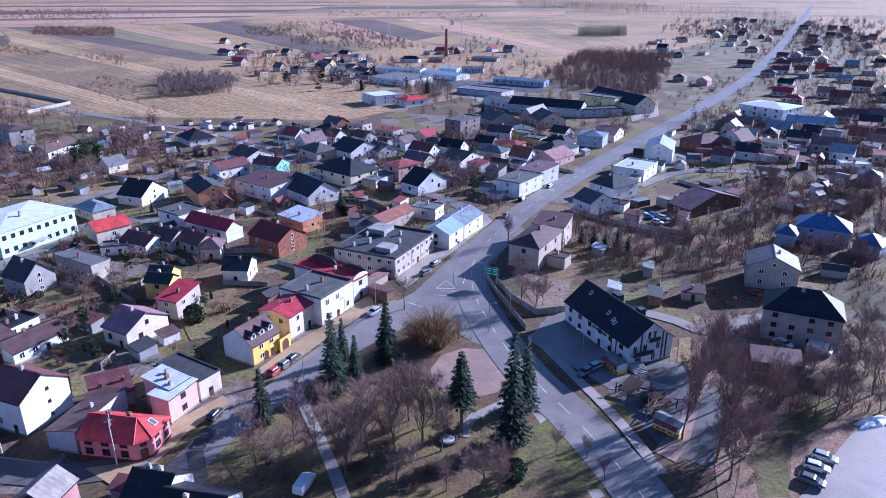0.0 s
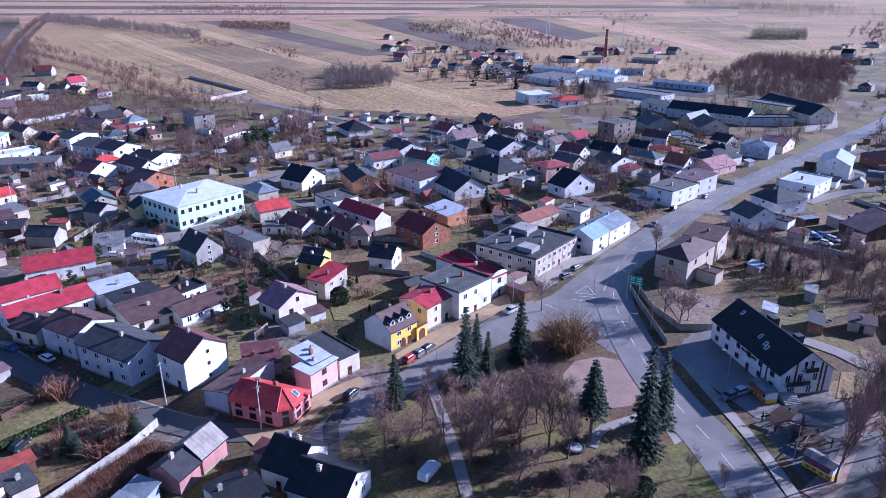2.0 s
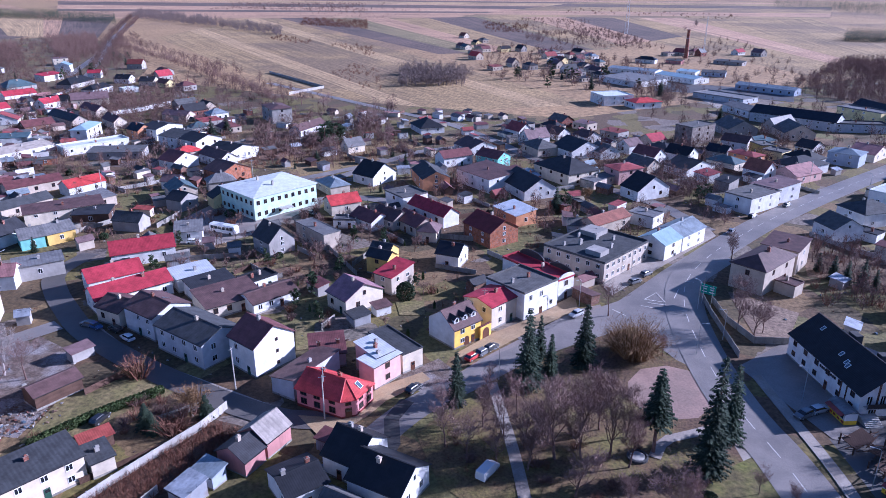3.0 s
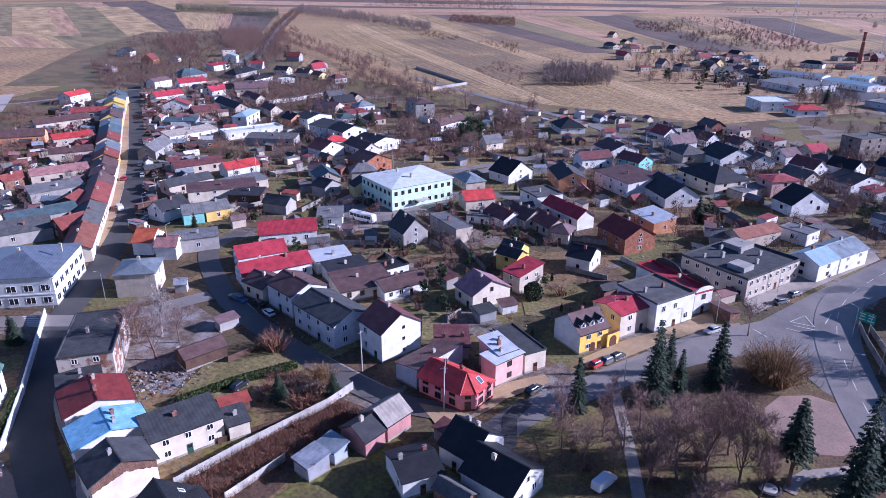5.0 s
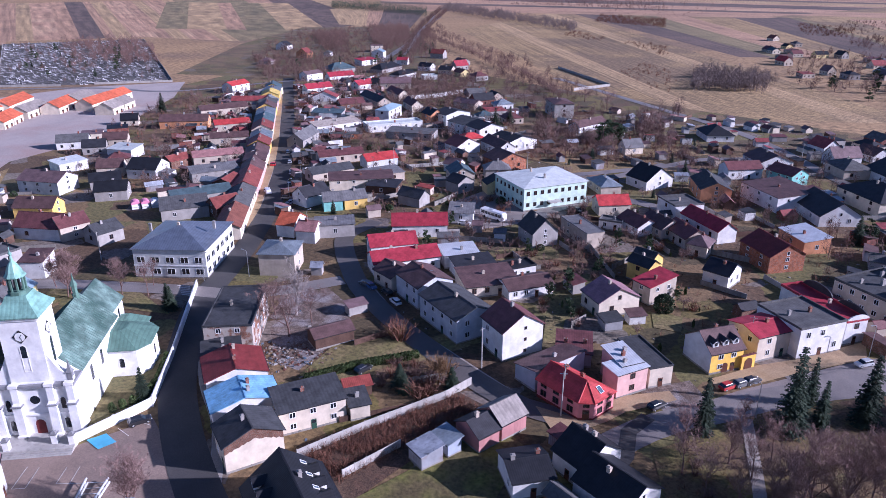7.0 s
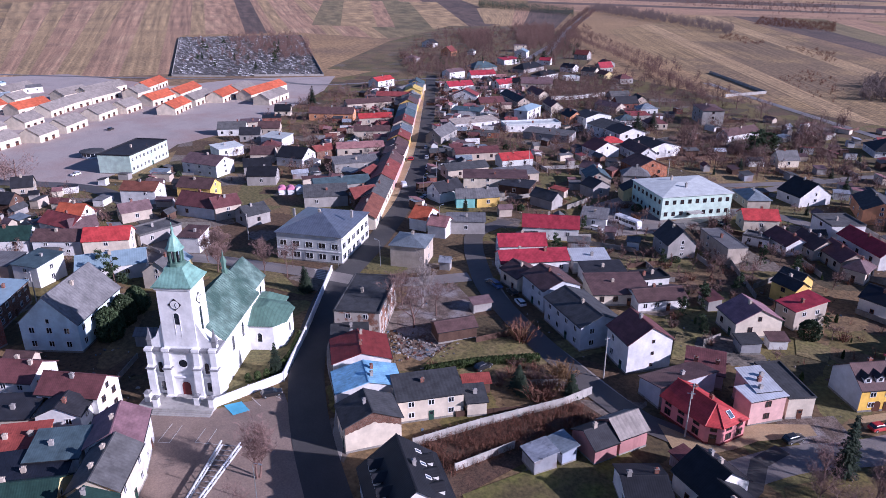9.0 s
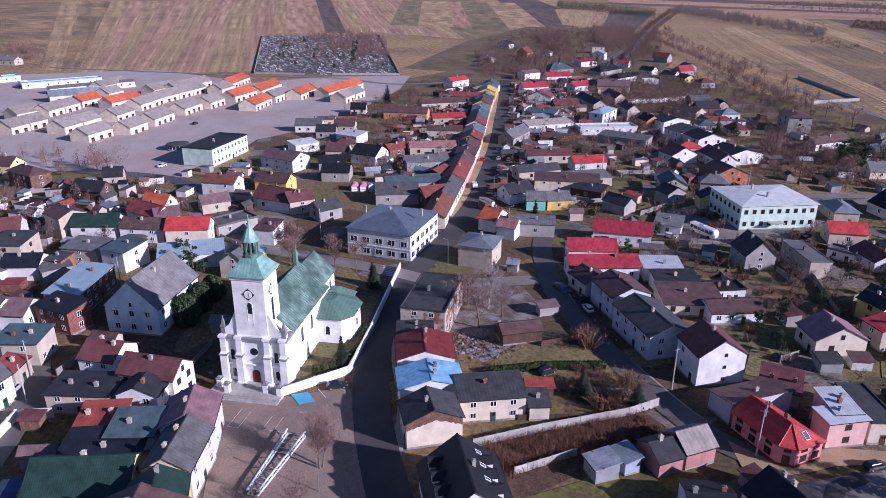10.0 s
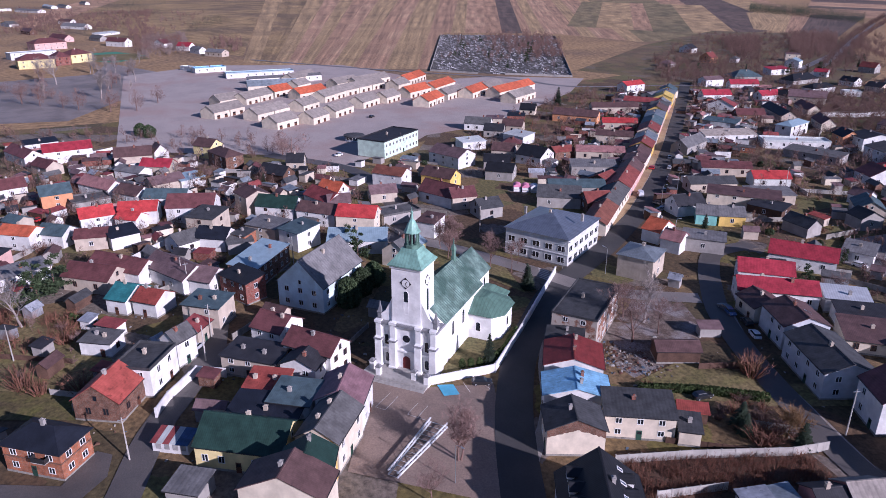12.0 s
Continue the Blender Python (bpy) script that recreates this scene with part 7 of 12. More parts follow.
house(-77.1, 176.2, 355.4, 7.1, 8.0, 4.2, 6.8, "gable", "yellow", "darkgrey", sides=(0, 1))
house(-58.0, 183.3, 356.1, 7.8, 9.0, 4.0, 6.6, "gable", "white", "navy", sides=(0, 1))
house(-75.5, 299.0, 335.8, 13.3, 10.0, 4.6, 7.2, "gable", "tealwall", "brownred", sides=(0, 1))
house(-92.7, 294.7, 48.2, 15.6, 9.0, 4.4, 7.0, "gable", "white", "brownred", sides=(0, 1))


# ---- the church ----
CHURCH_WHITE = plaster("church_white", (0.80, 0.79, 0.77), 0.12)
STONE = shade("grey_stone_cap", (0.22, 0.22, 0.23), vary=0.2)
ROOF_NAVE = shade("nave_copper", (0.185, 0.275, 0.235), rough=0.65, vary=0.4, coarse=0.6, fine=2.5, bump=0.3, tint=(0.075, 0.13, 0.11))
RED_DOOR = shade("dark_red_door", (0.16, 0.03, 0.03), rough=0.5)


def arch_outline(w, h):
    return [(-w / 2, 0), (w / 2, 0)] + [(w / 2 * math.cos(a), h - w / 2 + w / 2 * math.sin(a)) for a in (math.pi * k / 8 for k in range(9))]


def arch_window(ob, m, w, h, pane=PANE):
    """A round-headed opening with a thin surround."""
    bm = bmesh.new()
    outer, inner = arch_outline(w + 0.24, h + 0.12), arch_outline(w, h)
    n = len(outer)
    a, b = [bm.verts.new((x, -0.07, z - 0.06)) for x, z in outer], [bm.verts.new((x, -0.07, z)) for x, z in inner]
    c, d = [bm.verts.new((x, 0.03, z - 0.06)) for x, z in outer], [bm.verts.new((x, -0.02, z)) for x, z in inner]
    for k in range(n):
        j = (k + 1) % n
        bm.faces.new((a[k], a[j], b[j], b[k]))
        bm.faces.new((c[k], c[j], a[j], a[k]))
        bm.faces.new((b[k], b[j], d[j], d[k]))
    bm.faces.new(d).material_index = 1
    o = part("window", tidy(bm), (CHURCH_WHITE, pane), ob)
    o.matrix_basis = m


def church():
    ob = thing("church", "white baroque church with a green copper roof and clock tower", "church", pose(-126.2, 32.0, 0, 0, 0, 49))
    # nave, chancel and side chapel; own x runs along the front, y from the front to the apse
    e, r, hw = 10.6, 16.2, 6.6
    bm = bmesh.new()
    prism(bm, [(-hw, -0.3), (hw, -0.3), (hw, e), (0, r - 0.1), (-hw, e)], "y", 3.0, 27)
    part("nave", tidy(bm), CHURCH_WHITE, ob)
    bm = bmesh.new()
    prism(bm, [(-5.0, -0.3), (5.0, -0.3), (5.0, e), (0, r - 1.2), (-5.0, e)], "y", 27, 37)
    part("chancel", tidy(bm), CHURCH_WHITE, ob)
    for hw2, y0, y1, top in ((hw, 4.5, 27.2, r), (5.0, 27.2, 37.3, r - 1.1)):
        bm = bmesh.new()
        k = (top - e) / hw2
        prism(bm, [(-hw2 - 0.4, e - 0.4 * k), (0, top), (hw2 + 0.4, e - 0.4 * k), (hw2 + 0.4, e - 0.4 * k + 0.2), (0, top + 0.22), (-hw2 - 0.4, e - 0.4 * k + 0.2)], "y", y0, y1)
        rf = part("roof", tidy(bm), ROOF_NAVE, ob, "green copper roof with standing seams")
    # standing seams of the nave
    seam = bmesh.new()
    k = (r - e) / hw
    ln = math.hypot(hw + 0.4, (hw + 0.4) * k)
    box(seam, -ln / 2, ln / 2, -0.025, 0.025, 0, 0.07)
    seam_mesh = mesh_of("seam", seam, ROOF["copper"])
    for s in (-1, 1):
        for q in range(28):
            sm = part("seam", seam_mesh, None, ob)
            sm.matrix_basis = pose(s * (hw + 0.4) / 2, 4.9 + q * 0.8, (e - 0.4 * k + r) / 2 + 0.21, 0, s * math.degrees(math.atan(k)), 0)
    # chapel with a tented roof
    bm = bmesh.new()
    prism(bm, [(5.5, 19.0), (12.2, 19.0), (14.2, 21.5), (14.2, 28), (12.2, 30.5), (5.5, 30.5)], "z", -0.3, 6.4)
    part("chapel", tidy(bm), CHURCH_WHITE, ob)
    bm = bmesh.new()
    ring = [(4.8, 18.5), (12.5, 18.5), (14.8, 21.2), (14.8, 28.3), (12.5, 31), (4.8, 31)]
    loft(bm, [[(x, y, 6.3) for x, y in ring], [(x, y, 6.5) for x, y in ring], [(5.2 + (x - 5.2) * 0.45, 24.8 + (y - 24.8) * 0.35, 9.2) for x, y in ring]])
    part("chapel_roof", tidy(bm), ROOF["copper"], ob)
    bm = bmesh.new()
    prism(bm, [(5.0, 30.5), (10.5, 30.5), (10.5, 36), (5.0, 36)], "z", -0.3, 5.2)
    part("sacristy", tidy(bm), CHURCH_WHITE, ob)
    bm = bmesh.new()
    loft(bm, [[(4.9, 30.3, 5.1), (11, 30.3, 5.1), (11, 36.4, 5.1), (4.9, 36.4, 5.1)], [(4.9, 30.3, 5.3), (11, 30.3, 5.3), (11, 36.4, 5.3), (4.9, 36.4, 5.3)], [(4.9, 31.5, 7.2), (7, 31.5, 7.2), (7, 34.8, 7.2), (4.9, 34.8, 7.2)]])
    part("sacristy_roof", tidy(bm), ROOF["copper"], ob)
    # west front in two tiers with pilasters
    part("front", boxes((-7.0, 7.0, -0.2, 3.4, -0.3, 11.0)), CHURCH_WHITE, ob)
    for z0, z1, d in ((4.6, 5.0, 0.0), (10.6, 11.1, 0.35)):
        part("cornice", boxes((-7.25 - d * 0.3, 7.25 + d * 0.3, -0.55 - d, 3.6, z0, z1)), CHURCH_WHITE if z1 < 6 else STONE, ob)
    for x in (-6.4, -3.0, 3.0, 6.4):
        bm = loft(bmesh.new(), [[(x - a, -b, z), (x + a, -b, z), (x + a, 0.0, z), (x - a, 0.0, z)] for a, b, z in ((0.95, 1.5, -0.3), (0.95, 1.5, 0.9), (0.75, 1.2, 1.0), (0.75, 1.2, 7.2), (0.6, 0.8, 7.6), (0.6, 0.8, 10.6), (0.8, 1.0, 10.7), (0.8, 1.0, 11.3))])
        part("pilaster", tidy(bm), CHURCH_WHITE, ob)
        cap = loft(bmesh.new(), [[(x - a, -b, z), (x + a, -b, z), (x + a, 0.0, z), (x - a, 0.0, z)] for a, b, z in ((0.95, 1.4, 6.9), (0.95, 1.4, 7.1), (0.3, 0.5, 7.55))])
        part("pilaster_cap", tidy(cap), STONE, ob)
    for s in (-1, 1):
        # curved shoulders beside the tower
        bm = bmesh.new()
        prism(bm, [(s * 3.4, 11.1), (s * 7.0, 11.1), (s * 6.9, 12.4), (s * 5.9, 12.7), (s * 5.0, 13.4), (s * 4.3, 14.8), (s * 3.4, 16.6)], "y", 0.2, 1.2)
        part("volute", tidy(bm), CHURCH_WHITE, ob)
        bm = loft(bmesh.new(), [[(s * 6.5 + a * x, 0.6 + a * y, z) for x, y in ((-1, -1), (1, -1), (1, 1), (-1, 1))] for a, z in ((0.45, 11.1), (0.45, 12.6), (0.6, 12.7), (0.35, 13.3), (0.15, 14.2), (0.05, 15.2))])
        part("pinnacle", tidy(bm), STONE, ob)
        for z, h in ((5.6, 2.4), (1.4, 2.2)):
            arch_window(ob, pose(s * 4.7, -0.2, z), 0.9, h)
    # tower
    part("tower", loft(bmesh.new(), [[(-a, 0.0 - b, z), (a, 0.0 - b, z), (a, 6.6 + b, z), (-a, 6.6 + b, z)] for a, b, z in ((3.5, 0.25, -0.3), (3.5, 0.25, 11.3), (3.35, 0.1, 11.5), (3.3, 0.05, 23.6), (3.55, 0.3, 23.7), (3.55, 0.3, 24.2))]), CHURCH_WHITE, ob)
    for m in (pose(0, -0.06, 13.6), pose(3.33, 3.3, 13.6, 0, 0, 90)):
        arch_window(ob, m, 1.0, 5.2)
    for m in (pose(0, -0.09, 20.6), pose(3.33, 3.3, 20.6, 0, 0, 90)):
        bm = bmesh.new()
        prism(bm, [(0, -1.3), (1.3, 0), (0, 1.3), (-1.3, 0)], "y", -0.06, 0.03)
        clock = part("clock", tidy(bm), DARK_STEEL, ob, "diamond-shaped dark clock panel")
        clock.matrix_basis = m
        bm = bmesh.new()
        prism(bm, ngon(0.85, 24), "y", -0.1, -0.05)
        face = part("clock_face", tidy(bm), FRAME_WHITE, clock, "round white clock face")
        for a, l in ((35, 0.55), (160, 0.75)):
            bm = boxes((-0.05, 0.05, -0.13, -0.105, 0, l))
            h = part("clock_hand", bm, DARK_STEEL, clock)
            h.matrix_basis = pose(0, 0, 0, 0, a, 0)
    # copper helm, lantern and spire
    def sq(a, z, n=4):
        return [(a * x, 3.3 + a * y, z) for x, y in ((-1, -1), (1, -1), (1, 1), (-1, 1))]

    def octo(a, z):
        return [(a * math.cos(math.pi * (k + 0.5) / 4), 3.3 + a * math.sin(math.pi * (k + 0.5) / 4), z) for k in range(8)]
    part("helm", loft(bmesh.new(), [sq(a, z) for a, z in ((3.9, 24.2), (3.95, 24.45), (3.4, 25.0), (2.7, 25.9), (2.0, 26.9), (1.75, 27.6))]), ROOF["copper_light"], ob, "pale green copper helm roof")
    part("lantern_base", loft(bmesh.new(), [octo(1.7, 27.5), octo(1.7, 28.2), octo(1.45, 28.3)]), ROOF["copper"], ob)
    for k in range(8):
        a = math.pi * (k + 0.5) / 4
        x, y = 1.3 * math.cos(a), 3.3 + 1.3 * math.sin(a)
        post = part("lantern_post", boxes((x - 0.14, x + 0.14, y - 0.14, y + 0.14, 28.2, 30.9)), ROOF["copper"], ob)
    part("lantern_core", loft(bmesh.new(), [octo(0.55, 28.2), octo(0.55, 30.9)]), DARK_STEEL, ob)
    part("lantern_roof", loft(bmesh.new(), [octo(a, z) for a, z in ((1.75, 30.8), (1.75, 31.0), (1.35, 31.5), (1.1, 32.2), (0.75, 33.0), (0.3, 33.6), (0.18, 34.6), (0.30, 34.8), (0.30, 35.1), (0.08, 35.3), (0.05, 36.3))]), ROOF["copper_light"], ob)
    part("cross", boxes((-0.05, 0.05, 3.25, 3.35, 36.2, 37.6), (-0.4, 0.4, 3.25, 3.35, 37.0, 37.1)), DARK_STEEL, ob)
    # flèche on the ridge
    bm = loft(bmesh.new(), [[(a * math.cos(math.pi * k / 3), 25.5 + a * math.sin(math.pi * k / 3), z) for k in range(6)] for a, z in ((0.7, 15.6), (0.7, 17.0), (0.55, 17.1), (0.55, 18.8), (0.85, 18.9), (0.6, 19.5), (0.2, 20.2), (0.1, 21.6))])
    part("ridge_turret", tidy(bm), ROOF["copper"], ob)
    # doorway, round window, nave windows
    bm = bmesh.new()
    prism(bm, arch_outline(1.7, 3.6), "y", -0.32, -0.1)
    dr = part("door", tidy(bm), RED_DOOR, ob, "dark red arched church door")
    bm = bmesh.new()
    prism(bm, arch_outline(2.4, 4.1), "y", -0.28, -0.1)
    part("door_surround", tidy(bm), CHURCH_WHITE, ob)
    bm = bmesh.new()
    prism(bm, ngon(0.85, 20, 0, 7.8), "y", -0.32, -0.1)
    part("round_window", tidy(bm), PANE, ob)
    bm = bmesh.new()
    prism(bm, ngon(1.1, 20, 0, 7.8), "y", -0.29, -0.1)
    part("round_window_surround", tidy(bm), CHURCH_WHITE, ob)
    for y in (9.5, 15.5):
        arch_window(ob, pose(hw + 0.02, y, 5.5, 0, 0, 90), 1.3, 3.4)
        arch_window(ob, pose(-hw - 0.02, y, 5.5, 0, 0, 270), 1.3, 3.4)
    arch_window(ob, pose(9.0, 18.98, 2.2), 1.0, 2.2)
    arch_window(ob, pose(5.02, 33.5, 6.2, 0, 0, 90), 1.1, 3.0)
    arch_window(ob, pose(14.22, 24.7, 2.2, 0, 0, 90), 1.0, 2.2)
    # stepped terrace
    for k in range(4):
        part("step", boxes((-8.5 + k * 0.1, 7.0, -7.0 + 0.45 * k, -6.55 + 0.45 * k if k < 3 else -0.2, -0.2, 0.16 * (k + 1))), CONCRETE, ob)
    return ob


church()

# ---- fences and walls ----
FENCE_PANEL = {}


def panel_wall(points, high, kind="concrete", label="", name="fence", span=2.5):
    """A wall of posts and separate panels along a line."""
    mt = {"concrete": CONCRETE, "white": CHURCH_WHITE, "cream": WALL["cream"], "lime": WALL["white"], "old": CONCRETE_OLD, "wood": WALL["wood"]}[kind]
    p = [Vector((x, y, 0)) for x, y in points]
    mid = sum(p, Vector()) / len(p)
    ob = thing(name, label or {"concrete": "grey concrete panel fence", "white": "white plastered churchyard wall", "cream": "cream plastered boundary wall", "lime": "whitewashed wall along the street", "old": "weathered grey concrete boundary wall", "wood": "dark wooden board fence"}[kind], "fence", pose(mid.x, mid.y, 0))
    for a, b in zip(p, p[1:]):
        d = b - a
        n = max(1, round(d.length / span))
        s = d.length / n
        ang = math.degrees(math.atan2(d.y, d.x))
        key = (kind, high, round(s, 1))
        if key not in FENCE_PANEL:
            q = round(s, 1) + 0.1
            if kind in ("white", "cream", "lime"):
                bm = loft(bmesh.new(), [[(0, -w, z), (q - 0.1, -w, z), (q - 0.1, w, z), (0, w, z)] for w, z in ((0.16, -0.2), (0.16, high - 0.1), (0.24, high - 0.09), (0.24, high), (0.05, high + 0.08))])
            else:
                bm = loft(bmesh.new(), [[(0.06, -w, z), (q - 0.1, -w, z), (q - 0.1, w, z), (0.06, w, z)] for z, w in ((-0.1, 0.05), (high * 0.24, 0.05), (high * 0.25, 0.03), (high * 0.26, 0.05), (high * 0.49, 0.05), (high * 0.5, 0.03), (high * 0.51, 0.05), (high * 0.74, 0.05), (high * 0.75, 0.03), (high * 0.76, 0.05), (high, 0.05))])
            FENCE_PANEL[key] = mesh_of("panel", bm, mt), mesh_of("post", boxes((-0.09, 0.09, -0.09, 0.09, -0.2, high + 0.12)) if kind not in ("white", "cream", "lime") else boxes((-0.22, 0.22, -0.22, 0.22, -0.2, high + 0.15)), mt)
        for k in range(n):
            o = part("panel", FENCE_PANEL[key][0], None, ob)
            c = a + d * (k / n) - mid
            o.matrix_basis = pose(c.x, c.y, 0, 0, 0, ang)
            if kind not in ("white", "cream", "lime") or k % 3 == 0:
                o = part("post", FENCE_PANEL[key][1], None, ob)
                o.matrix_basis = pose(c.x, c.y, 0, 0, 0, ang)
    return ob


# ---- street furniture ----
def lamp(x, y, rot, h=8.0):
    """A steel street lamp with a curved arm."""
    ob = thing("street_lamp", "tall galvanised street lamp with a single arm", "street lamp", pose(x, y, 0, 0, 0, rot))
    if "lamp" not in SHARED:
        bm = bmesh.new()
        tube(bm, [Vector((0, 0, -0.1)), Vector((0, 0, 4)), Vector((0, 0, 7.6)), Vector((0.25, 0, 7.95)), Vector((1.2, 0, 8.1))], [0.09, 0.08, 0.06, 0.05, 0.04], 6)
        SHARED["lamp"] = mesh_of("pole", bm, STEEL)
        SHARED["lamphead"] = mesh_of("lamp_head", loft(bmesh.new(), [[(x0, -w, z), (x0, w, z), (x0, w, z + 0.12), (x0, -w, z + 0.12)] for x0, w, z in ((1.1, 0.06, 8.05), (1.35, 0.16, 8.02), (1.75, 0.14, 8.05), (1.85, 0.05, 8.1))]), STEEL)
    part("pole", SHARED["lamp"], None, ob)
    part("lamp_head", SHARED["lamphead"], None, ob)
    ob.matrix_world = pose(x, y, 0, 0, 0, rot) @ Matrix.Diagonal((1, 1, h / 8, 1))


def pole(x, y, h=9.0, rot=0):
    """A concrete power pole with a crossarm."""
    ob = thing("power_pole", "pale concrete power pole with a crossarm", "pole", pose(x, y, 0, 0, 0, rot))
    bm = bmesh.new()
    tube(bm, [Vector((0, 0, -0.2)), Vector((0, 0, h))], [0.17, 0.10], 6)
    part("shaft", bm, CONCRETE, ob)
    part("crossarm", boxes((-0.7, 0.7, -0.05, 0.05, h - 0.5, h - 0.38)), STEEL, ob)


# ---- vehicles ----
CAR_COL = {"white": (0.75, 0.75, 0.76), "silver": (0.42, 0.43, 0.45), "grey": (0.13, 0.135, 0.145), "black": (0.02, 0.02, 0.023), "red": (0.45, 0.03, 0.03), "blue": (0.05, 0.10, 0.25), "darkred": (0.2, 0.03, 0.035)}
TYRE = shade("tyre", (0.02, 0.02, 0.02), rough=0.9)
LIGHT_GLASS = glass("headlight_glass", (0.55, 0.57, 0.6), 0.1)
TAIL_GLASS = glass("tail_light_glass", (0.35, 0.02, 0.02), 0.15)

bm = bmesh.new()
prism(bm, ngon(0.32, 14), "y", -0.11, 0.11)
SHARED["wheel"] = mesh_of("tyre", tidy(bm), TYRE)
bm = bmesh.new()
prism(bm, ngon(0.20, 10), "y", -0.118, 0.118)
SHARED["rim"] = mesh_of("rim", tidy(bm), STEEL)
SHARED["hl"] = mesh_of("headlight", boxes((-0.06, 0.06, -0.17, 0.17, -0.08, 0.08)), LIGHT_GLASS)
SHARED["tl"] = mesh_of("tail_light", boxes((-0.05, 0.05, -0.15, 0.15, -0.09, 0.09)), TAIL_GLASS)


def car_paint(c):
    key = "paint_" + c
    if key not in MATS:
        mt = shade(key, CAR_COL[c], rough=0.3, vary=0.06, bump=0.0, rnd=0.05)
        mt.node_tree.nodes["Principled BSDF"].inputs["Coat Weight"].default_value = 0.6
    return MATS[key]


def car(x, y, rot, colour, van=False, length=4.3, rims=True):
    """A parked car, nose along its own +x."""
    kind = "van" if van else "car"
    ob = thing(kind, "parked %s %s beside the road" % (colour.replace("darkred", "dark red"), "delivery van" if van else "passenger car"), kind, pose(x, y, 0.15, 0, 0, rot))
    L, w, h = (5.2, 0.95, 1.95) if van else (length, 0.87, 1.46)
    key = (kind, colour, L)
    if key not in SHARED:
        def ring(xx, ww, z0, z1, t):
            return [(xx, -ww, z0), (xx, -ww * 1.0, (z0 + z1) / 2), (xx, -ww * t, z1), (xx, ww * t, z1), (xx, ww, (z0 + z1) / 2), (xx, ww, z0)]
        f = L / 4.3
        if van:
            rings = [ring(-2.6, w * 0.95, 0.35, 1.80, 0.9), ring(-2.5, w, 0.3, 1.93, 0.9), ring(0.9, w, 0.28, 1.95, 0.9), ring(1.35, w, 0.28, 1.75, 0.88), ring(1.9, w, 0.28, 1.15, 0.95), ring(2.5, w * 0.95, 0.32, 0.95, 0.92), ring(2.6, w * 0.85, 0.4, 0.8, 0.9)]
            cab = [[(1.0, -0.80, 1.83), (1.0, 0.80, 1.83), (1.82, 0.88, 1.22), (1.82, -0.88, 1.22)]]
        else:
            rings = [ring(-2.15 * f, w * 0.85, 0.4, 0.85, 0.9), ring(-2.05 * f, w * 0.96, 0.3, 0.95, 0.92), ring(-1.2 * f, w, 0.25, 0.98, 0.94), ring(0.8 * f, w, 0.25, 0.97, 0.94), ring(1.7 * f, w * 0.97, 0.27, 0.86, 0.92), ring(2.1 * f, w * 0.85, 0.35, 0.72, 0.9), ring(2.15 * f, w * 0.78, 0.42, 0.62, 0.9)]
        SHARED[key] = mesh_of("body", tidy(loft(bmesh.new(), rings)), car_paint(colour))
        if van:
            bm = bmesh.new()
            prism(bm, [(1.02, 1.84), (1.88, 1.20), (1.93, 1.22), (1.07, 1.87)], "y", -0.78, 0.78)
            SHARED[key + ("glass",)] = mesh_of("windscreen", tidy(bm), PANE)
            SHARED[key + ("roof",)] = mesh_of("roof_rib", boxes((-2.2, 0.7, -0.6, 0.6, 1.94, 1.98)), car_paint(colour))
        else:
            def rr(xx, ww, z):
                return [(xx, -ww, z), (xx, ww, z)]
            bm = loft(bmesh.new(), [[(a * f, -ww, z), (b * f, -ww, z), (b * f, ww, z), (a * f, ww, z)] for a, b, ww, z in ((-1.95, 1.05, 0.80, 0.94), (-1.6, 0.45, 0.68, 1.38))])
            SHARED[key + ("glass",)] = mesh_of("cabin_glass", bm, PANE)
            bm = loft(bmesh.new(), [[(a * f, -ww, z), (b * f, -ww, z), (b * f, ww, z), (a * f, ww, z)] for a, b, ww, z in ((-1.6, 0.45, 0.69, 1.375), (-1.45, 0.25, 0.62, 1.46))])
            SHARED[key + ("roof",)] = mesh_of("roof", bm, car_paint(colour))
    part("body", SHARED[key], None, ob)
    part("windscreen" if van else "cabin_glass", SHARED[key + ("glass",)], None, ob)
    part("roof", SHARED[key + ("roof",)], None, ob)
    for sx in (-0.31, 0.31):
        for sy in (-1, 1):
            wh = part("wheel", SHARED["wheel"], None, ob)
            wh.matrix_basis = pose(sx * L, sy * (w - 0.1), 0.32)
            if rims:
                part("rim", SHARED["rim"], None, wh)
    for sy in (-1, 1):
        part("headlight", SHARED["hl"], None, ob).matrix_basis = pose(L / 2 - 0.12, sy * w * 0.66, 0.66)
        part("tail_light", SHARED["tl"], None, ob).matrix_basis = pose(-L / 2 + 0.08, sy * w * 0.7, 0.78)


# ---- far woods, graves ----
def joined(name, base, places, material, label, category):
    """Many copies of a small mesh laid into one, for what nobody could count."""
    co = np.empty(len(base.vertices) * 3)
    base.vertices.foreach_get("co", co)
    co = co.reshape(-1, 3)
    faces = [tuple(p.vertices) for p in base.polygons]
    V, Fc = [], []
    for k, (x, y, rot, sxy, sz) in enumerate(places):
        c, s = math.cos(rot), math.sin(rot)
        q = co * (sxy, sxy, sz)
        V.append(np.stack([q[:, 0] * c - q[:, 1] * s + x, q[:, 0] * s + q[:, 1] * c + y, q[:, 2]], 1))
        o = k * len(co)
        Fc += [tuple(i + o for i in f) for f in faces]
    me = bpy.data.meshes.new(name)
    me.from_pydata(np.concatenate(V).tolist(), [], Fc)
    me.materials.append(material)
    return tagged(new(name, me), label, category, kind="stuff")


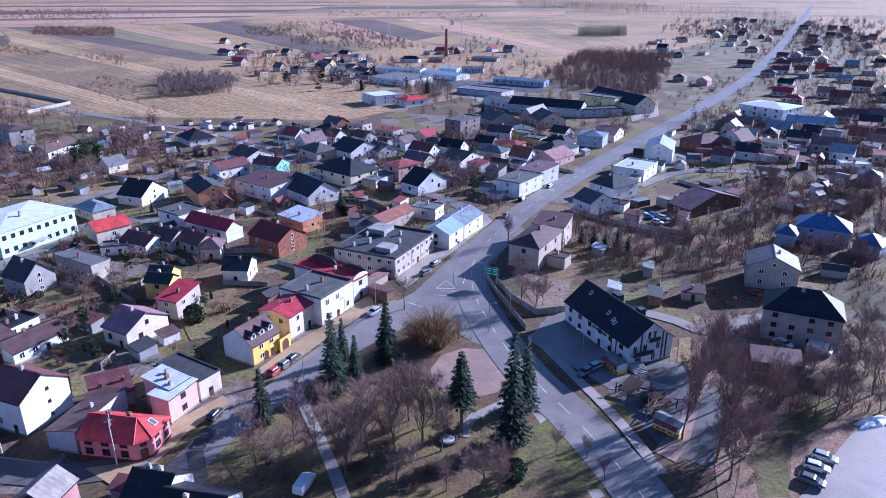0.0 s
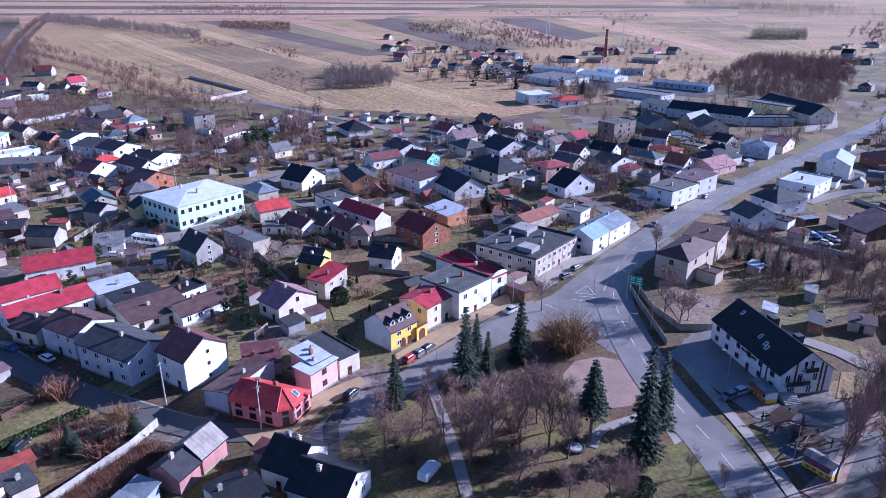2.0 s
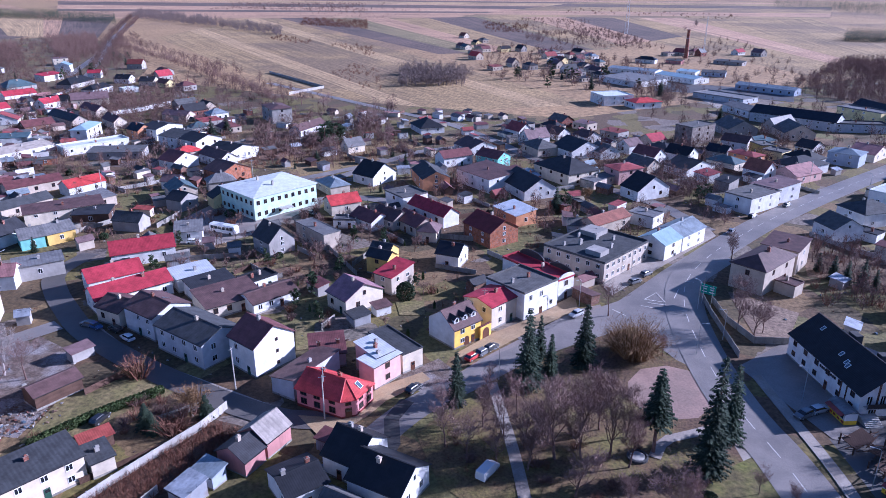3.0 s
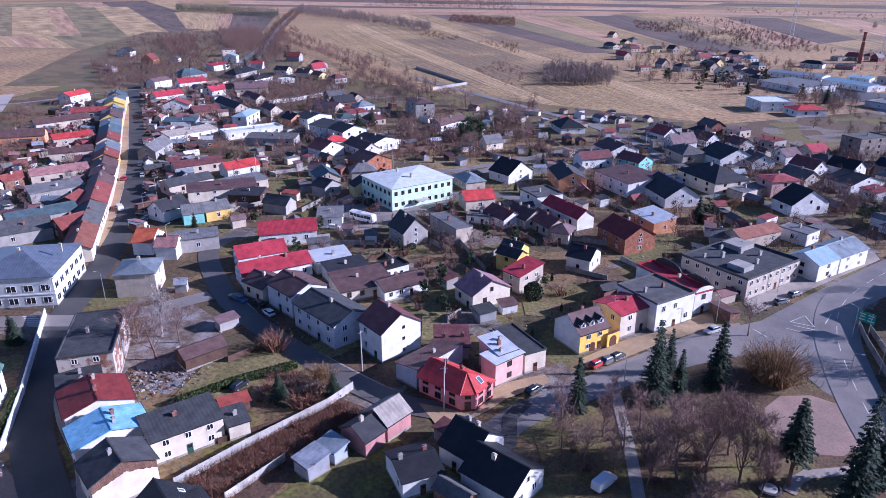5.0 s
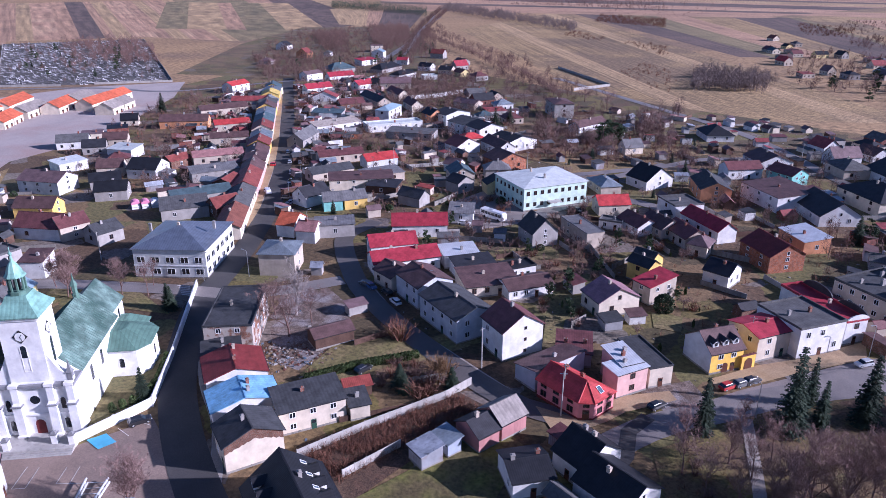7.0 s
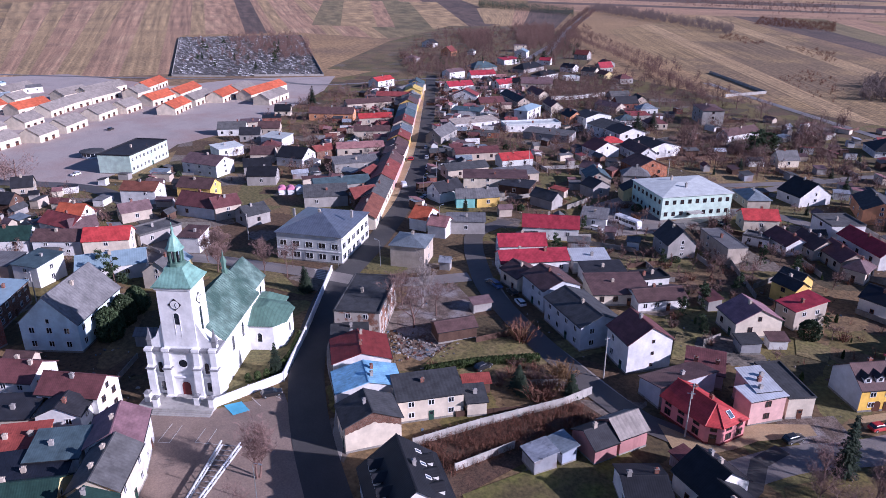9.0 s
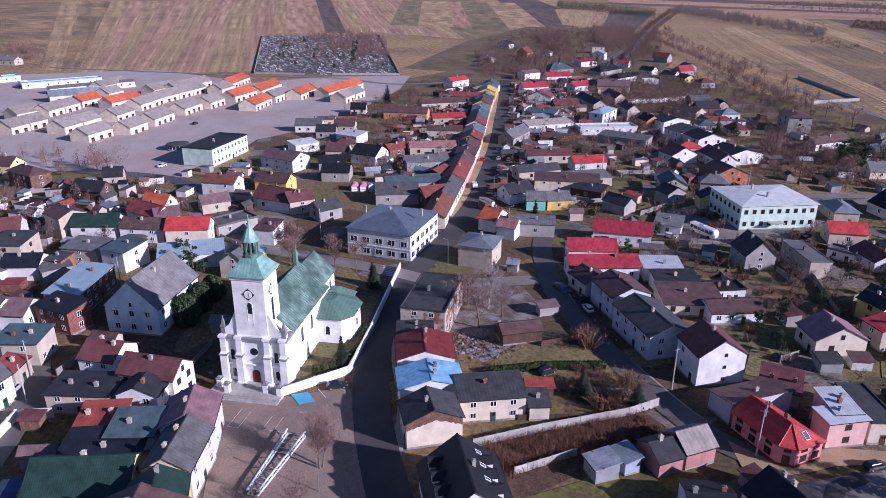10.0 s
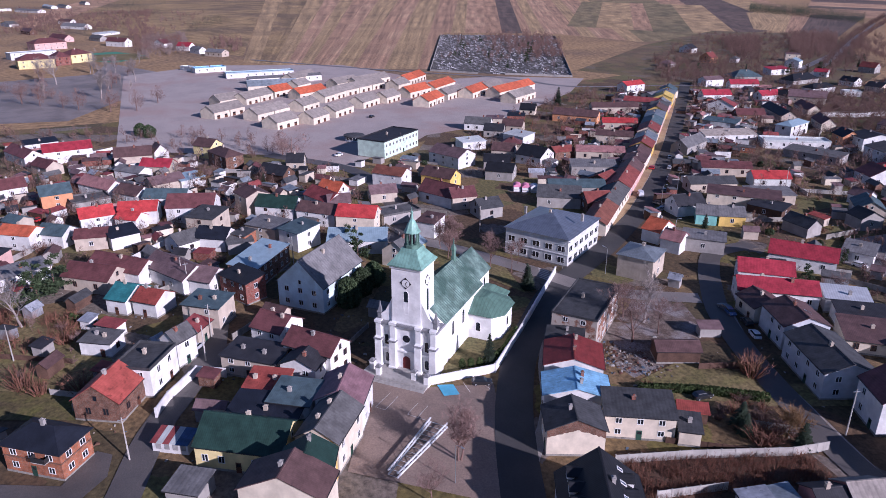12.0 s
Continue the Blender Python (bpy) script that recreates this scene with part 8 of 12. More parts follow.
def inside(x, y, poly):
    ok = False
    for (x0, y0), (x1, y1) in zip(poly, poly[1:] + poly[:1]):
        if (y0 > y) != (y1 > y) and x < (x1 - x0) * (y - y0) / (y1 - y0) + x0:
            ok = not ok
    return ok


def free_of_houses(x, y, gap):
    for hx, hy, a, l, w in HOUSES:
        dx, dy = x - hx, y - hy
        if abs(dx) + abs(dy) < 60:
            u, v = dx * math.cos(a) + dy * math.sin(a), -dx * math.sin(a) + dy * math.cos(a)
            if abs(u) < l + gap and abs(v) < w + gap:
                return False
    return True


def free_of_roads(x, y):
    return all((p.x - x) ** 2 + (p.y - y) ** 2 > w * w for line, w in ROAD_LINES for p in line)


def spots(poly, n, seed, gap=1.0, roads=True):
    rng = random.Random(seed)
    xs, ys = [p[0] for p in poly], [p[1] for p in poly]
    out, tries = [], 0
    while len(out) < n and tries < n * 12:
        tries += 1
        x, y = rng.uniform(min(xs), max(xs)), rng.uniform(min(ys), max(ys))
        if inside(x, y, poly) and free_of_houses(x, y, gap) and (not roads or free_of_roads(x, y)):
            out.append((x, y, rng))
    return out


def grove(poly, n, h0, h1, kinds, seed, gap=1.0, wide=1.0):
    for x, y, rng in spots(poly, n, seed, gap):
        plant(rng.choice(kinds), x, y, rng.uniform(h0, h1), wide * rng.uniform(0.85, 1.25))


def haze_tree_mesh(seed, m, n=230, wide=0.34, low=0.22, slim=1.0):
    """A leafless tree seen from afar: trunk and limbs, and a rounded crown of fine upswept twigs with gaps."""
    rng = random.Random(seed)
    stem, crown = bmesh.new(), bmesh.new()
    tube(stem, [Vector((0, 0, -0.2)), Vector((0.1, 0, 3.0)), Vector((0, 0.15, 6.5))], [0.22, 0.15, 0.06], 5)
    lobes = [(rng.uniform(0, 6.283), rng.uniform(0.15, 0.85), rng.uniform(0.8, 1.3)) for _ in range(7)]
    for a, f, s in lobes:
        q = Vector((math.cos(a), math.sin(a), 0)) * 10 * wide * 0.62 * s + Vector((0, 0, 10 * (low + (0.92 - low) * f)))
        o = Vector((0, 0, 2.0 + 3.5 * f))
        tube(crown, [o, o.lerp(q, 0.5) + Vector((0, 0, 0.4)), q], [0.09, 0.06, 0.02], 3)
    for k in range(n):
        a, f, s = lobes[rng.randrange(7)]
        a += rng.gauss(0, 0.55)
        f = min(1.0, max(0.0, f + rng.gauss(0, 0.16)))
        rad = 10 * wide * s * math.sqrt(rng.random()) * math.sqrt(max(0.1, 1 - (1.7 * f - 0.75) ** 2))
        c = Vector((rad * math.cos(a), rad * math.sin(a), 10 * (low + (0.94 - low) * f)))
        d = (Vector((c.x, c.y, 0)) * 0.16 + Vector((rng.uniform(-0.7, 0.7), rng.uniform(-0.7, 0.7), rng.uniform(0.3, 1.2)))).normalized() * rng.uniform(0.8, 1.7)
        w = d.cross(Vector((rng.uniform(-1, 1), rng.uniform(-1, 1), rng.uniform(-1, 1)))).normalized() * 0.055 * slim
        crown.faces.new([crown.verts.new(v) for v in (c - d * 0.6 - w, c - d * 0.6 + w, c + d * 0.6)]).material_index = 1
    return mesh_of("trunk", stem, m), mesh_of("crown", crown, m, {"bark": TWIG}.get(m.name, m))


PLANTS["distant"] = [haze_tree_mesh(76 + k, BARK, 420, 0.36, 0.2, 0.8) for k in range(3)]
LIGHT_TREE = bare_tree_mesh("crown", 201, 10, 0.8, 2, 5, BARK, 1.0, boughs=11, blade=0.06)
FAR_TREE = haze_tree_mesh(204, BARK, 170, 0.34, 0.2, 1.5)
FAR_CONE = spruce_crown("crown", 202, 10, 2.4, NEEDLES, dense=0.35)
CLUMP = twig_bush("stems", 203, 1.0, 1.0, 15, BARK)


def woods(poly, n, h0, h1, seed, kind="bare", label="", category="woodland"):
    """A far wood or thicket as one mass."""
    pl = [(x, y, rng.uniform(0, 6.28), rng.uniform(h0, h1), 1) for x, y, rng in spots(poly, n, seed, 1.5)]
    if not pl:
        return
    unit = 1.0 if kind == "scrub" else 10.0
    pl = [(x, y, a, h / unit, h / unit) for x, y, a, h, _ in pl]
    near = math.hypot(sum(p[0] for p in poly), sum(p[1] for p in poly)) / len(poly) < 240
    lt = LIGHT_TREE if near else FAR_TREE
    base, mt = {"bare": (lt[1], BARK), "pale": (lt[1], BARK_MID), "spruce": (FAR_CONE, NEEDLES), "scrub": (CLUMP, BARK_RED), "weeds": (CLUMP, BARK_YELLOW)}[kind]
    joined({"spruce": "conifer_wood", "scrub": "scrub", "weeds": "dry_weeds"}.get(kind, "bare_wood"), base, pl, mt, label or {"spruce": "dark mass of conifers", "scrub": "russet leafless scrub", "weeds": "dry ochre weeds"}.get(kind, "leafless brown trees standing close"), category)
    if kind in ("bare", "pale"):
        joined("bare_wood_trunks", lt[0], pl, mt, "trunks of leafless trees", category)


def tree_row(points, step, h0, h1, seed):
    """Roadside trees at uneven spacing along a line."""
    rng = random.Random(seed)
    pl = []
    for a, b in zip(points, points[1:]):
        n = max(1, round(math.hypot(b[0] - a[0], b[1] - a[1]) / step))
        for k in range(n):
            f, h = (k + rng.uniform(-0.25, 0.25)) / n, rng.uniform(h0, h1) / 10
            pl.append((a[0] + (b[0] - a[0]) * f + rng.uniform(-1, 1), a[1] + (b[1] - a[1]) * f + rng.uniform(-1, 1), rng.uniform(0, 6.28), h * rng.uniform(0.9, 1.2), h))
    for mesh, name, say in zip(PLANTS["distant"][seed % 3], ("row_trunks", "row_crowns"), ("trunks of roadside trees", "leafless brown crowns of roadside trees")):
        joined(name, mesh, pl, BARK, say, "trees")


# ---- distant houses as one mass ----
FAR_HOUSES = []


def far_house(x, y, rot, L, W, e, r, kind, wall, roof, sides):
    FAR_HOUSES.append((x, y, rot, L, W, e, r, kind, wall, roof, sides))
    HOUSES.append((x, y, radians(rot), L / 2, W / 2))


def build_far_houses():
    """The far quarters of the town, too many and too small to tell apart."""
    slots, mats, V, Fc, Mi = {}, [], [], [], []

    def slot(m):
        if m.name not in slots:
            slots[m.name] = len(mats)
            mats.append(m)
        return slots[m.name]

    def face(m, pts, mi):
        o = len(V)
        V.extend((m @ Vector(p))[:] for p in pts)
        Fc.append(tuple(range(o, o + len(pts))))
        Mi.append(mi)

    for x, y, rot, L, W, e, r, kind, wall, roof, sides in FAR_HOUSES:
        m = pose(x, y, 0, 0, 0, rot)
        wm, rm, pm = slot(WALL[wall]), slot(ROOF[roof]), slot(PANE)
        a, b, o = L / 2, W / 2, 0.35
        rr = e if kind in ("flat", "mono") else r
        for p, q in (((-a, -b), (a, -b)), ((a, -b), (a, b)), ((a, b), (-a, b)), ((-a, b), (-a, -b))):
            pts = [(*p, -0.2), (*q, -0.2), (*q, e), (*p, e)]
            if kind == "gable" and p[0] == q[0]:
                pts.insert(3, (p[0], 0, r))
            face(m, pts, wm)
        if kind == "gable":
            k = (r - e) / b
            for s in (-1, 1):
                pts = [(-a - o, s * (b + o), e - o * k + 0.05), (a + o, s * (b + o), e - o * k + 0.05), (a + o, 0, r + 0.05), (-a - o, 0, r + 0.05)]
                face(m, pts if s < 0 else pts[::-1], rm)
                face(m, [(p[0], p[1], p[2] - 0.16) for p in (pts[::-1] if s < 0 else pts)], rm)
        elif kind == "hip":
            k = max(a - b, 0.05)
            c = [(-a - o, -b - o, e), (a + o, -b - o, e), (a + o, b + o, e), (-a - o, b + o, e)]
            for pts in ((c[0], c[1], (k, 0, r), (-k, 0, r)), (c[1], c[2], (k, 0, r)), (c[2], c[3], (-k, 0, r), (k, 0, r)), (c[3], c[0], (-k, 0, r))):
                face(m, pts, rm)
        else:
            face(m, [(-a - 0.2, -b - 0.2, e + 0.05), (a + 0.2, -b - 0.2, e + 0.05), (a + 0.2, b + 0.2, r + 0.05), (-a - 0.2, b + 0.2, r + 0.05)], rm)
            if kind == "mono":
                face(m, [(a, b, e), (-a, b, e), (-a, b, r), (a, b, r)], wm)
        for s in sides:
            n = L if s in (0, 2) else W
            cnt = max(1, int(n // 3.6))
            for fl in range(max(1, round(e / 3))):
                for c in range(cnt):
                    w = m @ wall_place(s, (c - (cnt - 1) / 2) * n / cnt, 1.1 + fl * 2.8, L, W)
                    face(w, [(-0.55, -0.03, 0), (0.55, -0.03, 0), (0.55, -0.03, 1.3), (-0.55, -0.03, 1.3)], pm)
        if e < 3.0:
            continue
        w = m @ pose(L * 0.2, 0, r)
        for p, q in (((-0.35, -0.3), (0.35, -0.3)), ((0.35, -0.3), (0.35, 0.3)), ((0.35, 0.3), (-0.35, 0.3)), ((-0.35, 0.3), (-0.35, -0.3))):
            face(w, [(*p, -1), (*q, -1), (*q, 0.9), (*p, 0.9)], slot(CHIMNEY_BRICK))
    me = bpy.data.meshes.new("distant_houses")
    me.from_pydata(V, [], Fc)
    for mt in mats:
        me.materials.append(mt)
    me.polygons.foreach_set("material_index", Mi)
    tagged(new("distant_houses", me), "distant crowded houses with red, brown and grey roofs", "houses", kind="stuff")


# ---- yards: sheds, plot fences, ground patches ----
def clear_of_paving(x, y):
    return not any(inside(x, y, p) for p in NO_BUILD)


def near_angle(x, y):
    hx = min(HOUSES, key=lambda h: (h[0] - x) ** 2 + (h[1] - y) ** 2)
    return math.degrees(hx[2])


def yards(poly, n_shed, n_fence, n_patch, seed):
    taken = []

    def ok(x, y, gap):
        return clear_of_paving(x, y) and all((x - a) ** 2 + (y - b) ** 2 > (gap + g) ** 2 for a, b, g in taken)
    for x, y, rng in spots(poly, n_patch * 3, seed + 2, -2.0):
        if n_patch and clear_of_paving(x, y):
            n_patch -= 1
            a, b = rng.uniform(4, 11), rng.uniform(3, 7)
            m = pose(x, y, 0, 0, 0, near_angle(x, y) + rng.uniform(-4, 4))
            kind = rng.choice(("lawn", "lawn", "drygrass", "gardensoil", "gardensoil", "rubble", "soil", "sand", "asphalt_old", "lawn"))
            pts = [m @ Vector((u * a + rng.uniform(-1, 1), v * b + rng.uniform(-1, 1), 0)) for u, v in ((-1, -1), (0, -1.1), (1, -1), (1.08, 0), (1, 1), (0, 1.06), (-1, 1), (-1.05, 0))]
            NO_BUILD_KEEP = len(NO_BUILD)
            patch(kind, [(p.x, p.y) for p in pts], {"lawn": "patch of winter lawn behind houses", "drygrass": "patch of dry yellow grass", "gardensoil": "dug brown garden bed", "rubble": "yard of rubble and grit", "soil": "bare brown yard soil", "sand": "sandy trodden yard ground", "asphalt_old": "worn paved house yard"}[kind], "yard")
            del NO_BUILD[NO_BUILD_KEEP:]
    for x, y, rng in spots(poly, n_shed * 3, seed, 2.6):
        if n_shed and ok(x, y, 4):
            n_shed -= 1
            taken.append((x, y, 4))
            yard_shed(x, y, near_angle(x, y) + rng.choice((0, 90)), rng.uniform(3.5, 7.5), rng.uniform(3, 4.4), rng)
    for x, y, rng in spots(poly, n_fence * 3, seed + 1, 0.8):
        if n_fence and ok(x, y, 2):
            n_fence -= 1
            yard_fence(x, y, near_angle(x, y) + rng.choice((0, 90)), rng.uniform(7, 16), rng)


def yard_shed(x, y, rot, L, W, rng):
    """A lean-to or gabled outbuilding."""
    wall = rng.choice(("wood", "greyplaster", "beige", "white", "brick", "greyplaster", "tin"))
    roof = rng.choice(("darkgrey", "grey", "brown", "brownred", "greylight", "dark", "rust", "tin", "mauve"))
    e = rng.uniform(2.2, 2.8)
    kind = rng.choice(("mono", "mono", "gable"))
    house(x, y, rot, L, W, e, e + (0.6 if kind == "mono" else 1.3), kind, wall, roof, sides=(), chimneys=0, doors=False, name="shed", far=True)


def yard_fence(x, y, rot, L, rng):
    """A garden fence: rails, or solid boards, on posts, in one sheet."""
    kind = rng.choice(("wood", "old", "old", "mesh"))
    h = rng.uniform(1.1, 1.8)
    n = max(2, int(L / 2.4))
    bm = bmesh.new()
    th = 0.05 if kind != "old" else 0.08
    rings, s = [], L / n
    for k in range(n):
        for u, w, z in ((k * s, th + 0.05, h + 0.08), (k * s + 0.14, th + 0.05, h + 0.08), (k * s + 0.15, th, h), ((k + 1) * s - 0.01, th, h)):
            rings.append([(u - L / 2, -w, -0.1), (u - L / 2, w, -0.1), (u - L / 2, w, z), (u - L / 2, -w, z)])
    loft(bm, rings)
    ob = tagged(new("fence", mesh_of("fence", tidy(bm), {"wood": WALL["wood"], "old": CONCRETE_OLD, "mesh": WALL["greyplaster"]}[kind])), {"wood": "dark wooden garden fence with posts", "old": "weathered concrete garden fence", "mesh": "low grey plastered garden wall"}[kind], "fence")
    ob.matrix_world = pose(x, y, 0, 0, 0, rot)



def market_shed(x, y, rot, L, W, roof):
    """A long low trading shed with plank doors."""
    roof = "fibre" if roof.startswith("grey") else roof
    ob = house(x, y, rot, L, W, 3.9, 7.4, "gable", "cream", roof, sides=(), chimneys=0, doors=False, name="shed",
               label="low pale market shed with a %s gabled roof" % SAY_ROOF.get(roof, roof), far=True)
    ob["group"] = "market sheds"
    for k in range(max(1, int(L / 6))):
        d = part("door", door_mesh(2.2, 2.2, DOOR_BROWN), None, ob)
        d.matrix_basis = wall_place(0, (k - (int(L / 6) - 1) / 2) * 6, 0, L - 0.7, W - 0.7)


# ---- buildings with shapes of their own ----
def pink_corner_house():
    x, y, rot, L, W, e, r = PINKCORNER[:7]
    ob = thing("house", "pink corner house with a bright red hipped tile roof", "house", pose(x, y, 0, 0, 0, rot))
    a, b, c = L / 2 - 0.3, W / 2 - 0.3, 2.0
    foot = [(-a, -b), (a - c, -b), (a, -b + c), (a, b), (-a, b)]
    bm = bmesh.new()
    prism(bm, foot, "z", -0.3, e)
    bm2 = bmesh.new()
    prism(bm2, [(-b, e), (b, e), (0, r - 0.05)], "x", -a, -a + 0.3)
    part("wall", tidy(bm), WALL["pink"], ob)
    part("gable_wall", tidy(bm2), WALL["pink"], ob)
    base = bmesh.new()
    prism(base, [(px * 1.01, py * 1.01) for px, py in foot], "z", -0.3, 0.6)
    part("plinth", tidy(base), ROOF["darkred"], ob)
    o = 0.4
    ev = [(-a - o, -b - o), (a - c + 0.15, -b - o), (a + o, -b + c - 0.15), (a + o, b + o), (-a - o, b + o)]
    P, R = (a - 3.4, -0.2), (-a - o, 0.0)
    for nm, pts in (("front", [(*ev[0], e), (*ev[1], e), (*P, r), (*R, r)]), ("corner", [(*ev[1], e), (*ev[2], e), (*P, r)]), ("side", [(*ev[2], e), (*ev[3], e), (*P, r)]), ("back", [(*ev[3], e), (*ev[4], e), (*R, r), (*P, r)])):
        bm = bmesh.new()
        top = [bm.verts.new((u, v, z + 0.14)) for u, v, z in pts]
        low = [bm.verts.new((u, v, z - 0.02)) for u, v, z in pts]
        bm.faces.new(top)
        bm.faces.new(low[::-1])
        for k in range(len(pts)):
            j = (k + 1) % len(pts)
            bm.faces.new((top[k], low[k], low[j], top[j]))
        part("roof_slope", tidy(bm), ROOF["red"], ob)
    for q in (ev[1], ev[2], R):
        z = e if q is not R else r
        bm = bmesh.new()
        tube(bm, [Vector((*P, r + 0.16)), Vector((*q, z + 0.16))], [0.13, 0.13], 5)
        part("ridge_tile", bm, ROOF["red"], ob)
    wl, ww = 2 * a, 2 * b
    for u in (-4.6, -1.4, 2.2):
        add_window(ob, 0, u, 0.95, 1.5, 1.4, wl, ww, FRAME_BROWN)
        add_window(ob, 0, u, 2.95, 1.5, 0.65, wl, ww, FRAME_BROWN)
    for u in (-0.2, 2.6):
        add_window(ob, 1, u, 0.95, 1.5, 1.4, wl, ww, FRAME_BROWN)
        add_window(ob, 1, u, 2.95, 1.5, 0.65, wl, ww, FRAME_BROWN)
    d = part("door", door_mesh(1.3, 2.3, DOOR_BROWN), None, ob)
    d.matrix_basis = pose(a - c / 2, -b + c / 2, 0.1, 0, 0, 45)
    add_window_at = part("window", window_mesh(1.2, 0.7, FRAME_BROWN), None, ob)
    add_window_at.matrix_basis = pose(a - c / 2, -b + c / 2, 2.95, 0, 0, 45)
    part("door_step", boxes((a - 1.6, a + 0.3, -b - 0.4, -b + 1.5, -0.1, 0.14)), CONCRETE, ob)
    k = (r - e) / (a + o - P[0])
    skylight(ob, pose(a - 1.2, 1.0, e + k * (1.2 + o) + 0.16, 0, 0, 90) @ pose(0, 0, 0, math.degrees(math.atan(k))), 1.1, 1.6)
    for u in (-3.2, 0.8):
        part("chimney", chimney_mesh(0.7, CHIMNEY_BRICK), None, ob).matrix_basis = pose(u, 0.9, r - 0.5)
    HOUSES.append((x, y, radians(rot), L / 2, W / 2))


pink_corner_house()
whitehouse = house(*WHITEHOUSE, sides=(0, 2, 3), floors=2, chimneys=1, label="tall white two-storey house with a dark brown gabled roof")
for z in (1.2, 4.0, 6.8):
    add_window(whitehouse, 1, 0.6, z, 0.7, 0.8, WHITEHOUSE[3] - 0.7, WHITEHOUSE[4] - 0.7, FRAME_BROWN)

pink_block = house(*PINKBLOCK, sides=(0,), gap=3.6, floors=2, chimneys=1, doors=False, frames=FRAME_BROWN, label="pale pink two-storey house with a zinc roof")
pink_rear = house(*PINKREAR, sides=(1, 3), gap=3.0, floors=2, chimneys=2, doors=False, frames=FRAME_BROWN, label="pink rear wing with a patched zinc roof")
cream_shop = house(*CREAMSHOP, sides=(0,), gap=3.4, floors=1, chimneys=0, frames=FRAME_BROWN, label="low cream street house with a dark felt roof")
brick_gable = house(*BRICKGABLE, sides=(0,), floors=2, chimneys=1, label="old plastered house with bare brick gable tops")
for side in (-1, 1):
    L, W, e, r = BRICKGABLE[3] - 0.7, BRICKGABLE[4] - 0.7, BRICKGABLE[5] + 0.3, BRICKGABLE[6]
    rag = random.Random(7)
    low = [(-W / 2 + W * k / 24, e - 1.7 + (r - e) * (1 - abs(k / 12 - 1)) + rag.uniform(-0.16, 0.16) - 0.5 * (1 - abs(k / 12 - 1))) for k in range(25)]
    gb = bmesh.new()
    prism(gb, low + [(W / 2, e - 0.05), (0, r - 0.1), (-W / 2, e - 0.05)], "x", side * (L / 2 + 0.004), side * (L / 2 + 0.035))
    part("brickwork", tidy(gb), WALL["brick"], brick_gable, "bare old brick where the plaster fell off")

yellow = house(*YELLOWHOUSE, sides=(0,), gap=2.6, floors=2, chimneys=1, label="bright yellow house with three roof dormers and arched doorway")
# its free gable is bare grey plaster
yellow_wall = next(c.data for c in yellow.children if c.name.startswith("wall"))
yellow_wall.materials.append(WALL["greylight"])
for face in yellow_wall.polygons:
    if face.normal.x < -0.9:
        face.material_index = 1
for u in (-2.6, 0.0, 2.6):
    dormer(yellow, YELLOWHOUSE[3], YELLOWHOUSE[4] - 0.7, YELLOWHOUSE[5] + 0.2, YELLOWHOUSE[6], u, 0.22, "white", "dark", 1.5, 1.2)


def arched_gate(ob, L, W, u):
    bm = bmesh.new()
    prism(bm, arch_outline(1.6, 2.3), "y", -0.06, 0.02)
    g = part("gate", tidy(bm), DOOR_BROWN, ob, "dark brown arched gate")
    g.matrix_basis = wall_place(0, u, 0.05, L - 0.7, W - 0.7)


arched_gate(yellow, YELLOWHOUSE[3], YELLOWHOUSE[4], -0.4)
gatewall = thing("gate_wall", "yellow wall with a brown arched gateway", "wall", pose(-36.4, 141.8, 0, 0, 0, 64))
part("wall", boxes((-1.9, 1.9, 0, 0.4, -0.2, 3.4)), WALL["yellowhouse"], gatewall)
part("coping", boxes((-2.0, 2.0, -0.1, 0.5, 3.4, 3.55)), ROOF["brownred"], gatewall)
gbm = bmesh.new()
prism(gbm, arch_outline(2.2, 2.8), "y", -0.06, 0.02)
part("gate", tidy(gbm), DOOR_BROWN, gatewall)


def arch_house():
    x, y, rot, L, W, e, r = ARCHHOUSE[:7]
    ob = house(*ARCHHOUSE, sides=(0,), gap=2.6, floors=2, chimneys=1, label="white shop house with curved parapets and a crimson roof")
    for side in (1,):
        for cy, half, rise in ((-W / 4 - 0.8, W / 4 - 1.0, 1.5), (W / 4 - 0.4, W / 4 - 0.6, 2.0)):
            arc = [(cy + half * math.cos(t), r - 0.1 + rise * math.sin(t)) for t in (math.pi * k / 14 for k in range(15))]
            bm = bmesh.new()
            prism(bm, arc, "x", L / 2 - 0.3, L / 2 + 0.02)
            part("parapet", tidy(bm), ROOF["dark"], ob, "dark curved fire parapet")
    arc = [((L / 2 - 0.1) * math.cos(t), r - 0.1 + 1.1 * math.sin(t)) for t in (math.pi * k / 14 for k in range(15))]
    bm = bmesh.new()
    prism(bm, arc, "y", -W / 2 - 0.03, -W / 2 + 0.3)
    part("front_parapet", tidy(bm), WALL["white"], ob)


arch_house()
beige = house(*BEIGEBLOCK, sides=(0, 3), gap=2.8, floors=2, chimneys=0, label="long beige two-storey block with a dark flat roof")
for u, v, s in ((-7, -3, 1.0), (-4, 3, 1.2), (0, -5, 1.0), (3, 2, 1.3), (6, -2, 1.0), (8, 5, 1.1), (-8, 6, 0.9), (1, 7, 1.0)):
    ch = part("chimney", chimney_mesh(1.2, WALL["greyplaster"]), None, beige)
    ch.matrix_basis = pose(u, v, BEIGEBLOCK[5]) @ Matrix.Diagonal((s * 1.4, s, s, 1))
for d in ((-9, -4.5, -7.0, -2.0), (3.5, 10, 2.5, 8.5)):
    part("roof_house", boxes((*d, BEIGEBLOCK[5], BEIGEBLOCK[5] + 1.5)), WALL["greyplaster"], beige)


